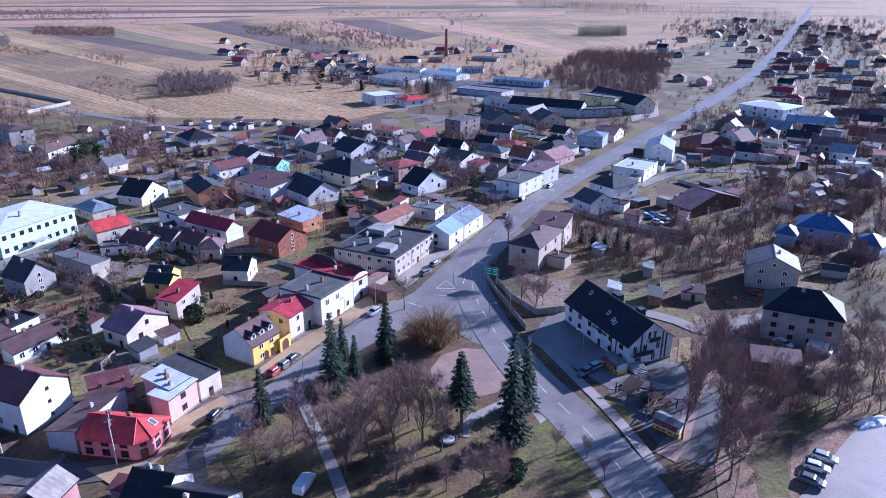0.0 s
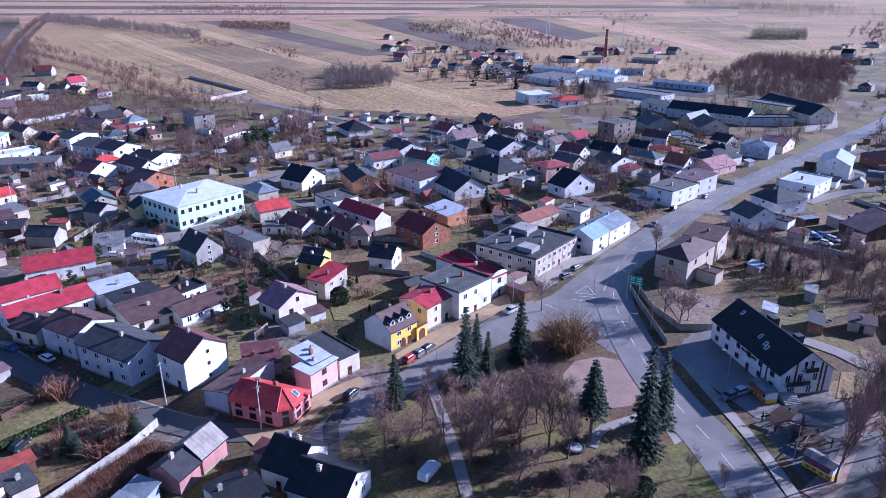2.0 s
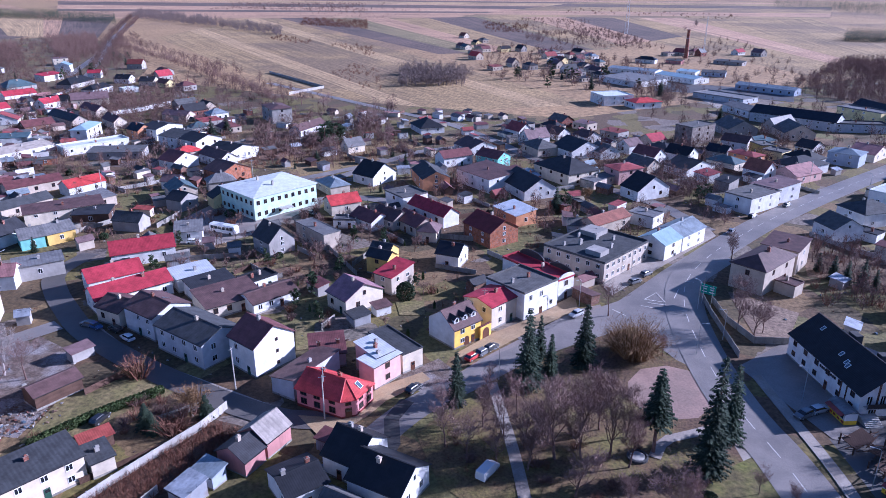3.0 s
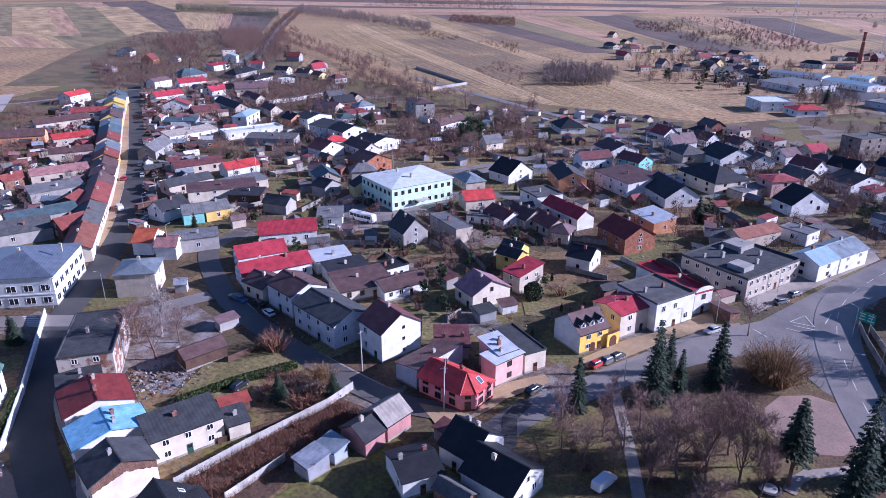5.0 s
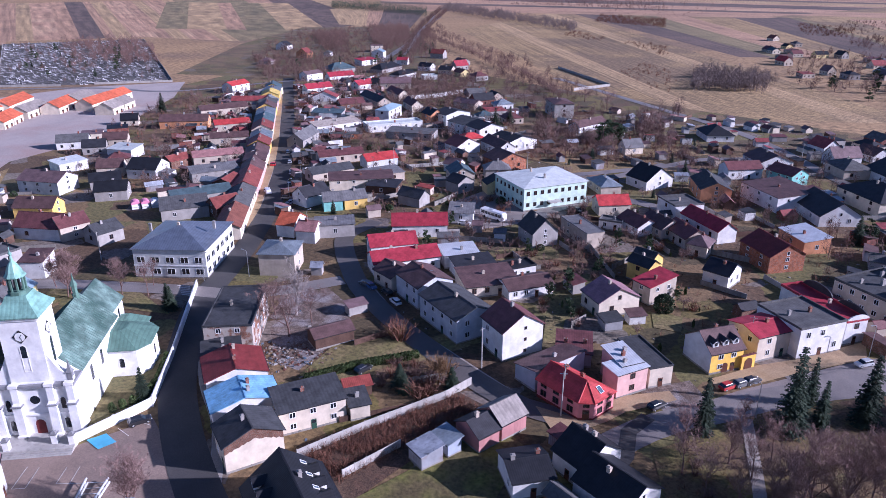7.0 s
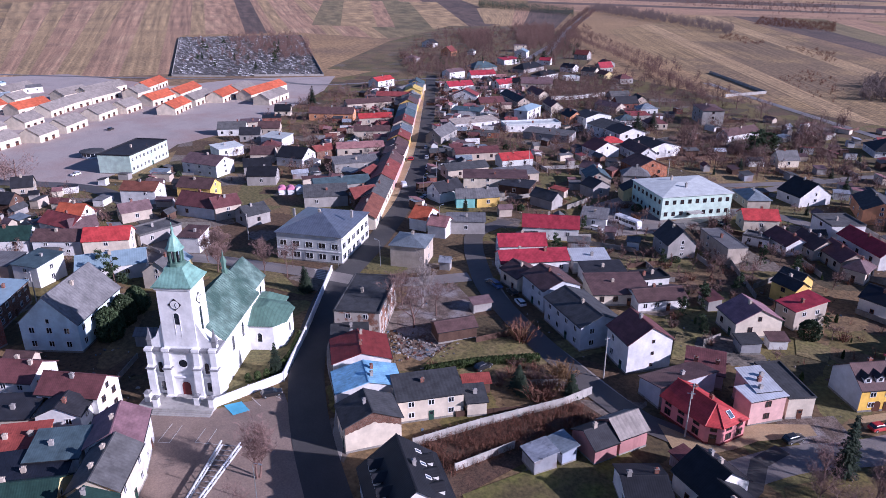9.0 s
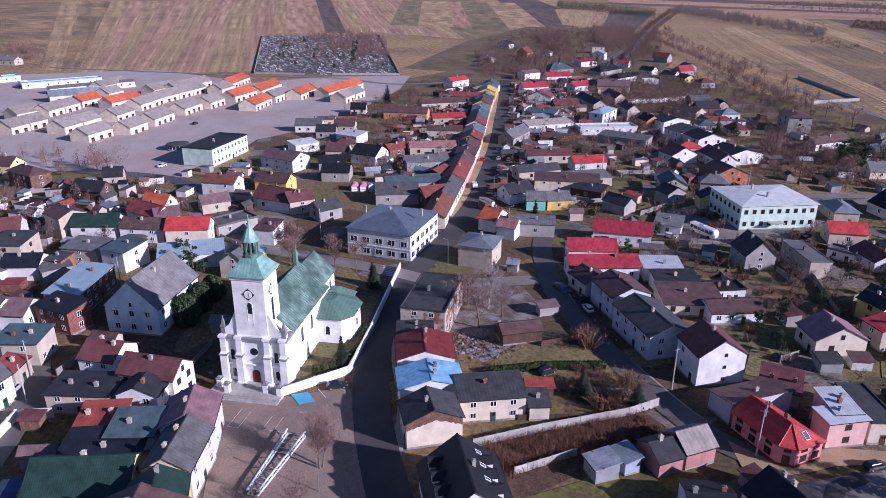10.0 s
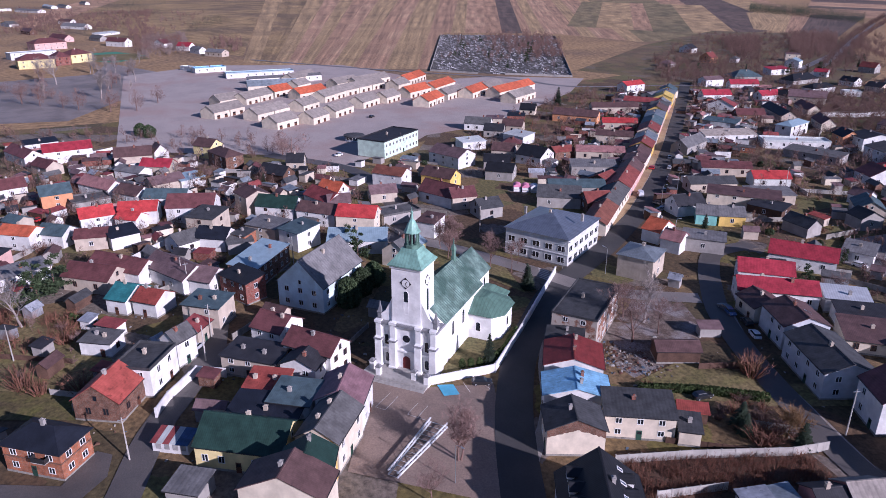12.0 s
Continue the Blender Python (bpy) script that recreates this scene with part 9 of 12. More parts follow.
def hotel():
    x, y, rot, L, W, e, r = HOTEL[:7]
    ob = house(*HOTEL, sides=(0, 2), gap=3.4, floors=2, chimneys=0, label="long white inn with a steep black roof and gable balconies")
    wl, ww = L - 0.7, W - 0.7
    for u, f in ((-8, 0.72), (1.0, 0.5), (3.6, 0.42), (4.6, 0.36)):
        skylight(ob, on_slope(L, W, e, r, u, f), 0.8, 1.2)
    for z, v0, v1 in ((3.0, -5.2, 0.2), (5.9, -1.4, 1.6)):
        part("balcony", boxes((wl / 2, wl / 2 + 1.2, v0, v1, z - 0.15, z)), CONCRETE, ob)
        rail = part("balcony_rail", boxes((wl / 2 + 1.12, wl / 2 + 1.18, v0, v1, z, z + 1.0)), DARK_STEEL, ob)
    for v in (-4.2, -1.5, 2.0):
        add_window(ob, 1, v, 3.1, 1.1, 2.0, wl, ww, FRAME_WHITE)
    for v in (-0.6, 0.9):
        add_window(ob, 1, v, 6.0, 0.9, 1.9, wl, ww, FRAME_WHITE)
    for v in (-3.4, 1.0):
        add_window(ob, 1, v, 0.4, 1.2, 1.9, wl, ww, FRAME_WHITE)
    for v in (-2.6, 3.2, 4.2):
        part("timber_strip", boxes((wl / 2 + 0.005, wl / 2 + 0.05, v - 0.22, v + 0.22, 0.5, e + (r - e) * (1 - abs(v) / (W / 2)) - 0.3)), WALL["wood"], ob)
    for u in (6.5, 8.2):
        part("timber_strip", boxes((u - 0.2, u + 0.2, -ww / 2 - 0.05, -ww / 2 - 0.005, 0.5, e - 0.2)), WALL["wood"], ob)
    for k in range(6):
        part("step", boxes((wl / 2 + 1.0 + 0.35 * k, wl / 2 + 1.35 + 0.35 * k, -6.0, -2.5, -0.1, 1.05 - 0.17 * k)), CONCRETE, ob)
    part("landing", boxes((wl / 2, wl / 2 + 1.0, -6.0, -2.5, -0.1, 1.2)), CONCRETE, ob)
    for k in range(9):
        part("sign_bar", boxes((-0.8 + k * 0.62, -0.35 + k * 0.62, -ww / 2 - 0.1, -ww / 2 - 0.02, e - 1.25, e - 0.7)), DARK_STEEL, ob)
    for u, w in ((-2.5, 2.4), (6.0, 1.6)):
        b = part("roof_box", boxes((u - w / 2, u + w / 2, 1.0, 2.6, r - 2.0, r + 0.3)), ROOF["darkgrey"], ob)


hotel()
rectory = house(*RECTORY, sides=(0, 1, 3), gap=3.2, floors=2, chimneys=1, label="pale blue rectory with a steep grey-brown gabled roof")
town_hall = house(*TOWNHALL, sides=(), floors=2, chimneys=3, label="large bluish-white town hall with a grey zinc hipped roof")
TL, TW = TOWNHALL[3] - 0.7, TOWNHALL[4] - 0.7
for side in range(4):
    n = TL if side in (0, 2) else TW
    cnt = int((n - 1.0) / 3.5)
    for c in range(cnt):
        for z in (1.1, 4.5):
            add_window(town_hall, side, (c - (cnt - 1) / 2) * n / cnt, z, 2.3, 1.8, TL, TW, FRAME_WHITE)
    part("cornice", boxes((-n / 2 - 0.05, n / 2 + 0.05, -0.14, 0.02, 0, 0.3)), FRAME_WHITE, town_hall).matrix_basis = wall_place(side, 0, 3.6, TL, TW)
office = house(*OFFICE, gap=2.7, floors=2, chimneys=2, label="pale mint office building with a white zinc roof")
part("entrance_canopy", boxes((OFFICE[3] / 2, OFFICE[3] / 2 + 2.6, -4, 1.0, 2.9, 3.2)), CONCRETE, office)
BL, BW = BRICKHOUSE[3] - 0.7, BRICKHOUSE[4] - 0.7
modern = house(*MODERN, sides=(1,), gap=2.9, floors=2, chimneys=1, label="two-storey mint and white shop block with a flat roof")
brick_house = house(*BRICKHOUSE, gap=2.9, floors=2, chimneys=1, frames=FRAME_WHITE, label="orange brick house with a dark navy hipped roof")
for side in (0, 1):
    n = BL if side == 0 else BW
    for z, hgt in ((3.35, 0.25), (BRICKHOUSE[5] - 0.45, 0.4)):
        part("string_course", boxes((-n / 2 - 0.06, n / 2 + 0.06, -0.1, 0.02, 0, hgt)), WALL["brick"], brick_house).matrix_basis = wall_place(side, 0, z, BL, BW)
balcony = part("balcony", boxes((-1.4, 1.4, -1.1, 0.0, 0, 0.15)), CONCRETE, brick_house)
balcony.matrix_basis = wall_place(0, 2.2, 3.7, BL, BW)
part("balcony_rail", boxes((-1.4, 1.4, -1.1, -1.05, 0.15, 1.1), (-1.4, -1.35, -1.05, 0, 0.15, 1.1), (1.35, 1.4, -1.05, 0, 0.15, 1.1)), DARK_STEEL, balcony)
black = house(*BLACKHOUSE, sides=(0, 1), floors=2, chimneys=1, label="white house with a steep black roof and dormers")
BH = BLACKHOUSE
for u in (-4.2, -0.9, 2.4):
    dormer(black, BH[3], BH[4] - 0.7, BH[5] + 0.2, BH[6], u, 0.2, "white", "black", 2.3, 1.4)
for u in (3.8, 0.4, -3.0):
    dormer(black, BH[3], BH[4] - 0.7, BH[5] + 0.2, BH[6], u, 0.24, "white", "black", 2.1, 1.3, False)
for u in (1.9, -1.4, -4.6):
    skylight(black, on_slope(BH[3], BH[4], BH[5], BH[6], u, 0.55, False), 0.8, 1.2)

# ---- the square ----
def line_on_ground(x0, y0, x1, y1, w=0.12, z=0.205):
    d = Vector((x1 - x0, y1 - y0, 0))
    n = Vector((-d.y, d.x, 0)).normalized() * w / 2
    bm = bmesh.new()
    bm.faces.new([bm.verts.new(v) for v in (Vector((x0, y0, z)) - n, Vector((x1, y1, z)) - n, Vector((x1, y1, z)) + n, Vector((x0, y0, z)) + n)])
    tagged(new("bay_line", mesh_of("bay_line", tidy(bm), PAINT)), "white painted parking bay line", "road marking", kind="structure")


BLUE_PAINT = shade("blue_bay_paint", (0.12, 0.42, 0.60), vary=0.15)
patch("paving_church", [(-118.5, 36.3), (-117.7, 39.6), (-113.8, 39.7), (-114.2, 36.5)], "blue painted parking bay", "road marking", "blue_bay").data.materials[0] = BLUE_PAINT
for seg in ((-117.7, 41.8, -113.9, 42.0), (-116.1, 45.6, -113.9, 46.3), (-113.4, 30.8, -110.4, 27.8), (-111.9, 32.4, -108.6, 29.2), (-118.6, 26.3, -114.6, 22.4), (-116.9, 27.6, -113.1, 24.0), (-114.6, 22.4, -113.1, 24.0), (-110.4, 27.8, -105.5, 32.5)):
    line_on_ground(*seg)
for k in range(6):
    line_on_ground(-168.6 + k * 1.25, 82.4 - k * 0.45, -165.4 + k * 1.25, 84.2 - k * 0.45, 0.5)

# painted island at the junction, stop lines, crossing bars
for seg in ((-1.9, 175.0, 3.4, 174.9), (3.4, 174.9, 0.9, 180.3), (0.9, 180.3, -1.9, 175.0), (-1.0, 173.2, 3.6, 173.2), (-2.6, 170.8, 1.0, 170.4), (5.6, 178.2, 6.6, 184.6), (8.2, 190.5, 10.6, 190.8), (-9.5, 166.4, -5.8, 163.6)):
    line_on_ground(*seg, 0.22, 0.225)


def gate_pillar(x, y, rot):
    """A white churchyard gate pillar with a stepped cap."""
    ob = thing("gate_pillar", "white plastered churchyard gate pillar with stepped cap", "pillar", pose(x, y, 0, 0, 0, rot))
    part("shaft", tidy(loft(bmesh.new(), [[(-a, -a, z), (a, -a, z), (a, a, z), (-a, a, z)] for a, z in ((0.6, -0.2), (0.6, 0.5), (0.5, 0.55), (0.5, 2.5))])), CHURCH_WHITE, ob)
    part("cap", tidy(loft(bmesh.new(), [[(-a, -a, z), (a, -a, z), (a, a, z), (-a, a, z)] for a, z in ((0.65, 2.5), (0.65, 2.65), (0.45, 2.7), (0.35, 3.0), (0.05, 3.2))])), STONE, ob)


for gx, gy in ((-128.5, 24.9), (-125.6, 25.6), (-121.4, 32.2), (-118.9, 34.2)):
    gate_pillar(gx, gy, 49)


PALE_STEEL = shade("pale_galvanised_steel", (0.62, 0.63, 0.64), rough=0.5, metal=0.15, vary=0.1)


def lying_truss():
    """A lattice mast laid down on the square."""
    ob = thing("lattice_mast", "long galvanised lattice mast lying on the square", "mast", pose(-99.4, 26.7, 0.15, 0, 0, 134.5))
    L, n = 16.5, 12
    def w(u):
        return 0.9 + 0.9 * (u / L + 0.5)
    for s in (-1, 1):
        for z in (0.25, 1.15):
            bm = bmesh.new()
            tube(bm, [Vector((-L / 2, s * w(-L / 2), z)), Vector((L / 2, s * w(L / 2), z))], [0.19, 0.19], 6)
            part("chord", bm, PALE_STEEL, ob)
        for k in range(n):
            u0, u1 = -L / 2 + L * k / n, -L / 2 + L * (k + 1) / n
            bm = bmesh.new()
            tube(bm, [Vector((u0, s * w(u0), 0.25 if k % 2 else 1.15)), Vector((u1, s * w(u1), 1.15 if k % 2 else 0.25))], [0.06, 0.06], 4)
            part("brace", bm, PALE_STEEL, ob)
    for k in range(n + 1):
        u = -L / 2 + L * k / n
        bm = bmesh.new()
        tube(bm, [Vector((u, -w(u), 0.25)), Vector((u, w(u), 0.25))], [0.06, 0.06], 4)
        part("crossbar", bm, PALE_STEEL, ob)


lying_truss()

# ---- signs, kiosks and structures by the main road ----
SIGN_GREEN = shade("sign_green", (0.02, 0.30, 0.20), rough=0.4, vary=0.05)
sign = thing("road_sign", "green direction sign on two steel posts", "sign", pose(13.6, 177.0, 0, 0, 0, 158))
for u in (-1.2, 1.2):
    part("post", boxes((u - 0.06, u + 0.06, 0.05, 0.17, -0.1, 5.8)), STEEL, sign)
part("panel", boxes((-1.9, 1.9, -0.04, 0.04, 3.1, 5.7)), SIGN_GREEN, sign)
for z, w in ((5.0, 1.3), (4.35, 1.0), (3.6, 1.4)):
    for s in (-1, 1):
        part("lettering_bar", boxes((s * 0.95 - w / 2, s * 0.95 + w / 2, -0.06, -0.041, z, z + 0.25)), FRAME_WHITE, sign)
        part("lettering_bar", boxes((s * 0.95 - w / 2, s * 0.95 + w / 2, 0.041, 0.06, z, z + 0.25)), FRAME_WHITE, sign)

KIOSK_YELLOW = shade("kiosk_yellow", (0.80, 0.55, 0.03), rough=0.5, vary=0.08)


def kiosk(x, y, rot):
    ob = thing("kiosk", "small white and yellow food kiosk with an awning", "kiosk", pose(x, y, 0.05, 0, 0, rot))
    part("skirt", boxes((-2.6, 2.6, -1.25, 1.25, 0.1, 1.0)), KIOSK_YELLOW, ob)
    part("body", boxes((-2.6, 2.6, -1.25, 1.25, 1.0, 2.5)), FRAME_WHITE, ob)
    bm = bmesh.new()
    prism(bm, [(-1.5, 2.45), (0, 2.95), (1.5, 2.45), (1.5, 2.55), (0, 3.05), (-1.5, 2.55)], "x", -2.8, 2.8)
    part("roof", tidy(bm), ROOF["greylight"], ob)
    for u in (-1.3, 1.2):
        part("hatch", boxes((u - 0.9, u + 0.9, -1.3, -1.26, 1.15, 2.2)), PANE, ob)
    bm = bmesh.new()
    prism(bm, [(-2.3, 1.95), (-1.25, 2.4), (-1.25, 2.45), (-2.3, 2.0)], "x", -2.4, 2.4)
    part("awning", tidy(bm), ROOF["redlight"], ob)
    for u in (-2.0, -0.9, 0.4, 1.6):
        part("advert_bar", boxes((u, u + 0.8, -1.285, -1.255, 0.35, 0.75)), ROOF["crimson"], ob)


kiosk(37.6, 132.6, 293)
kiosk(42.6, 110.2, 316)

shelter = thing("timber_shelter", "collapsed dark timber shelter with leaning rafters and posts", "shelter", pose(41.0, 120.5, 0, 0, 0, 300))
shelter_rng = random.Random(77)
for u in (-5.2, -1.8, 1.8, 5.2):
    for v in (-3.2, 3.2):
        tall = shelter_rng.uniform(1.4, 2.6)
        part("post", boxes((u - 0.1, u + 0.1, v - 0.1, v + 0.1, -0.1, tall)), WALL["wood"], shelter)
for k in range(26):
    long = shelter_rng.uniform(2.6, 5.6)
    plank = part("rafter", boxes((-long / 2, long / 2, -0.09, 0.09, -0.06, 0.06)), WALL["wood"], shelter)
    plank.matrix_basis = pose(shelter_rng.uniform(-5, 5), shelter_rng.uniform(-2.8, 2.8), shelter_rng.uniform(0.8, 2.3), 0, shelter_rng.uniform(-17, 17), 90 + shelter_rng.uniform(-35, 35))
for u, v, z, tilt in ((-3.6, -0.8, 1.9, 16), (0.4, 1.0, 1.3, -13), (3.9, -0.6, 1.7, 10)):
    sheet = part("roof_board", boxes((-1.5, 1.5, -2.3, 2.3, -0.05, 0.05)), WALL["wood"], shelter)
    sheet.matrix_basis = pose(u, v, z, tilt, tilt * 0.6, 12)
for u in (-5.2, 5.2):
    part("beam", boxes((u - 0.1, u + 0.1, -3.6, 3.6, 1.2, 1.4)), WALL["wood"], shelter)


def coach():
    ob = thing("coach", "white coach with dark windows parked in a yard", "bus", pose(-137.8, 184.0, 0.12, 0, 0, -5))
    bm = loft(bmesh.new(), [[(u, -w, z0), (u, -w, z1 - 0.3), (u, -w * 0.9, z1), (u, w * 0.9, z1), (u, w, z1 - 0.3), (u, w, z0)] for u, w, z0, z1 in ((-5.2, 1.15, 0.45, 2.9), (-5.1, 1.22, 0.35, 3.1), (4.6, 1.22, 0.35, 3.1), (5.1, 1.18, 0.4, 2.7), (5.25, 1.1, 0.5, 2.0))])
    part("body", tidy(bm), car_paint("white"), ob)
    for s in (-1, 1):
        for k in range(6):
            part("window", boxes((-4.7 + k * 1.55, -3.3 + k * 1.55, s * 1.235 - 0.012, s * 1.235 + 0.012, 1.5, 2.55)), PANE, ob)
        for u in (-3.2, 3.2):
            wh = part("wheel", SHARED["wheel"], None, ob)
            wh.matrix_basis = pose(u, s * 1.12, 0.45) @ Matrix.Diagonal((1.4, 1.2, 1.4, 1))
    part("roof_hatch", boxes((-2, 0, -0.6, 0.6, 3.1, 3.22)), car_paint("silver"), ob)


coach()

# factory chimney and masts on the plain
stack = thing("factory_chimney", "tall dark brick factory chimney on the plain", "chimney", pose(4.3, 788.5, 0))
bm = loft(bmesh.new(), [[(a * math.cos(2 * math.pi * k / 14), a * math.sin(2 * math.pi * k / 14), z) for k in range(14)] for a, z in ((2.2, -0.3), (1.4, 27.5), (1.7, 27.7), (1.7, 28.8))])
part("shaft", tidy(bm), CHIMNEY_BRICK, stack)
part("band", tidy(loft(bmesh.new(), [[(a * math.cos(2 * math.pi * k / 14), a * math.sin(2 * math.pi * k / 14), z) for k in range(14)] for a, z in ((1.72, 20.0), (1.70, 20.6))])), STEEL, stack)


def mast(x, y, h, half):
    ob = thing("radio_mast", "slender steel lattice mast on the plain", "mast", pose(x, y, 0))
    for a, b in ((-1, -1), (1, -1), (1, 1), (-1, 1)):
        bm = bmesh.new()
        tube(bm, [Vector((a * half, b * half, -0.2)), Vector((a * half * 0.3, b * half * 0.3, h))], [0.16, 0.1], 4)
        part("leg", bm, STEEL, ob)
    n = int(h / 5)
    for k in range(n):
        z0, z1 = h * k / n, h * (k + 1) / n
        r0, r1 = half * (1 - 0.7 * k / n), half * (1 - 0.7 * (k + 1) / n)
        for q in range(4):
            t0, t1 = math.pi / 2 * q + math.pi / 4, math.pi / 2 * (q + 1) + math.pi / 4
            bm = bmesh.new()
            tube(bm, [Vector((r0 * 1.41 * math.cos(t0), r0 * 1.41 * math.sin(t0), z0)), Vector((r1 * 1.41 * math.cos(t1), r1 * 1.41 * math.sin(t1), z1))], [0.08, 0.08], 3)
            part("brace", bm, PALE_STEEL, ob)


mast(-81.4, 1102.0, 75, 2.2)
mast(21.8, 818.8, 40, 0.8)

# clipped thuja hedges
HEDGE = leafy_mesh("hedge", 141, 0.75, 2.1, 420, THUJA, 0.17, base=0.0)


def hedge(points, gap=1.1):
    line = spline(points, gap)
    ob = thing("hedge", "dense green clipped thuja hedge", "hedge", pose(line[0].x, line[0].y, 0))
    for k, p in enumerate(line):
        o = part("hedge_plant", HEDGE, None, ob)
        o.matrix_basis = pose(p.x - line[0].x, p.y - line[0].y, 0, 0, 0, k * 77)


hedge([(-103.9, 75.6), (-99.9, 86.2), (-93.4, 97.7)], 0.8)
hedge([(-123.9, 43.7), (-123.5, 49.4), (-127.1, 54.7), (-134.1, 60.6)], 1.6)
hedge([(-172.9, -40.7), (-163.1, -30.6)], 1.6)
# Ochre strip imitates the sunlit gold band along the house row.
pavement("paving_gold", [(-191.7, 120.3), (-209.5, 135.9), (-231.0, 154.6), (-255.8, 175.9), (-285.2, 199.6), (-338.5, 240.4), (-404.2, 291.4)], 3.4)
pavement("paving", [(37.6, 97.8), (35.3, 108.2), (32.3, 118.3), (27.7, 131.1), (23.2, 143.7)], 2.0)
pavement("paving", [(-87.2, 43.0), (-103.7, 54.3), (-119.8, 61.2), (-133.3, 69.2), (-146.2, 78.0)], 2.0)
pavement("paving", [(-68.7, 99.7), (-84.5, 102.7), (-104.4, 106.8), (-119.1, 112.0), (-131.9, 118.2)], 2.2)


# ---- small market structures and the park's basin ----
TENT = {"pink": shade("pink_canvas", (0.62, 0.24, 0.36), vary=0.1), "white": shade("white_canvas", (0.72, 0.72, 0.72), vary=0.08), "grey": shade("grey_canvas", (0.38, 0.38, 0.40), vary=0.1)}


def market_tent(x, y, rot, colour):
    """A closed market stall with a rounded canvas roof."""
    ob = thing("market_stall", "small closed market stall with a %s canvas roof" % colour, "stall", pose(x, y, 0, 0, 0, rot), "market stalls")
    part("body", boxes((-1.4, 1.4, -1.8, 1.8, -0.1, 1.9)), TENT["white"], ob)
    bm = bmesh.new()
    prism(bm, [(-1.55, 1.85)] + [(1.55 * math.cos(a), 1.9 + 1.1 * math.sin(a)) for a in (math.pi * k / 8 for k in range(9))][::-1][1:-1] + [(1.55, 1.85)], "y", -1.9, 1.9)
    part("roof", tidy(bm), TENT[colour], ob)
    part("counter", boxes((-1.2, 1.2, -2.0, -1.81, 0.7, 0.85)), CONCRETE, ob)


for (tx, ty), tc in zip(((-242.5, 107.4), (-240.6, 110.2), (-238.8, 113.0), (-237.0, 115.8), (-235.2, 118.6), (-233.4, 121.4)), ("pink", "pink", "white", "white", "grey", "grey")):
    market_tent(tx, ty, 70, tc)

pavilion = thing("pavilion", "round grey market pavilion with a flat dark roof", "pavilion", pose(-347.5, 62.5, 0))
for nm, rings, m in (("wall", ((4.6, -0.2), (4.6, 0.9)), WALL["greylight"]), ("glazing", ((4.45, 0.9), (4.45, 2.6)), PANE), ("roof", ((5.4, 2.6), (5.4, 3.0), (5.1, 3.05), (0.6, 3.6)), ROOF["darkgrey"])):
    part(nm, tidy(loft(bmesh.new(), [[(a * math.cos(2 * math.pi * k / 16), a * math.sin(2 * math.pi * k / 16), z) for k in range(16)] for a, z in rings])), m, pavilion)
for k in range(16):
    a = 2 * math.pi * k / 16
    part("mullion", boxes((-0.06, 0.06, -0.06, 0.06, 0.9, 2.6)), FRAME_WHITE, pavilion).matrix_basis = pose(4.5 * math.cos(a), 4.5 * math.sin(a), 0, 0, 0, math.degrees(a))

basin = thing("basin", "round stone basin with a pale kerb in the park", "basin", pose(0.8, 107.5, 0))
ring_rows = ((1.9, -0.1), (1.9, 0.55), (1.55, 0.6), (1.5, 0.3))
part("kerb", tidy(loft(bmesh.new(), [[(a * math.cos(2 * math.pi * k / 20), a * math.sin(2 * math.pi * k / 20), z) for k in range(20)] for a, z in ring_rows])), ROOF["darkgrey"], basin)
part("gravel_bed", tidy(loft(bmesh.new(), [[(a * math.cos(2 * math.pi * k / 20), a * math.sin(2 * math.pi * k / 20), z) for k in range(20)] for a, z in ((1.45, 0.2), (1.3, 0.5), (0.3, 0.62))])), CONCRETE, basin)

SNOW = shade("old_snow", (0.74, 0.75, 0.78), rough=0.7, vary=0.15, coarse=0.8, spots=0.5)


def snow_bank(x, y, a, b, h, seed):
    """A ploughed heap of old snow with an uneven outline."""
    rng = random.Random(seed)
    wob = [rng.uniform(0.7, 1.2) for _ in range(18)]
    bm = loft(bmesh.new(), [[(a * f * wob[k] * math.cos(2 * math.pi * k / 18), b * f * wob[(k * 5) % 18] * math.sin(2 * math.pi * k / 18), z * (1 + 0.25 * math.sin(k * 2.3))) for k in range(18)] for f, z in ((1.0, -0.05), (0.85, h * 0.4), (0.55, h * 0.8), (0.15, h))])
    ob = tagged(new("snow_bank", mesh_of("snow_bank", tidy(bm), SNOW)), "ploughed heap of old white snow", "snow")
    ob.matrix_world = pose(x, y, 0.1, 0, 0, 25)


def striped_stall(x, y, rot):
    """A small street stall under red, white and blue sheets."""
    ob = thing("street_stall", "small street stall under red white and blue sheets", "stall", pose(x, y, 0, 0, 0, rot))
    part("body", boxes((-3.4, 3.4, -1.9, 1.9, -0.1, 2.2)), WALL["white"], ob)
    for k, c in enumerate(("redlight", "white", "redlight", "white", "blueroof", "blueroof")):
        bm = bmesh.new()
        prism(bm, [(-2.2, 2.15), (2.2, 2.75), (2.2, 2.85), (-2.2, 2.25)], "x", -3.6 + k * 1.2, -2.42 + k * 1.2)
        part("roof_sheet", tidy(bm), ROOF[c], ob)
    for u in (-2.2, -0.6, 1.0, 2.5):
        part("shutter", boxes((u - 0.5, u + 0.5, -1.96, -1.91, 0.8, 1.9)), GARAGE, ob)


snow_bank(82.5, 112.5, 4.5, 1.6, 0.9, 3)
snow_bank(87.5, 109.0, 3.0, 1.2, 0.7, 5)
striped_stall(-113.5, -14.6, 64)


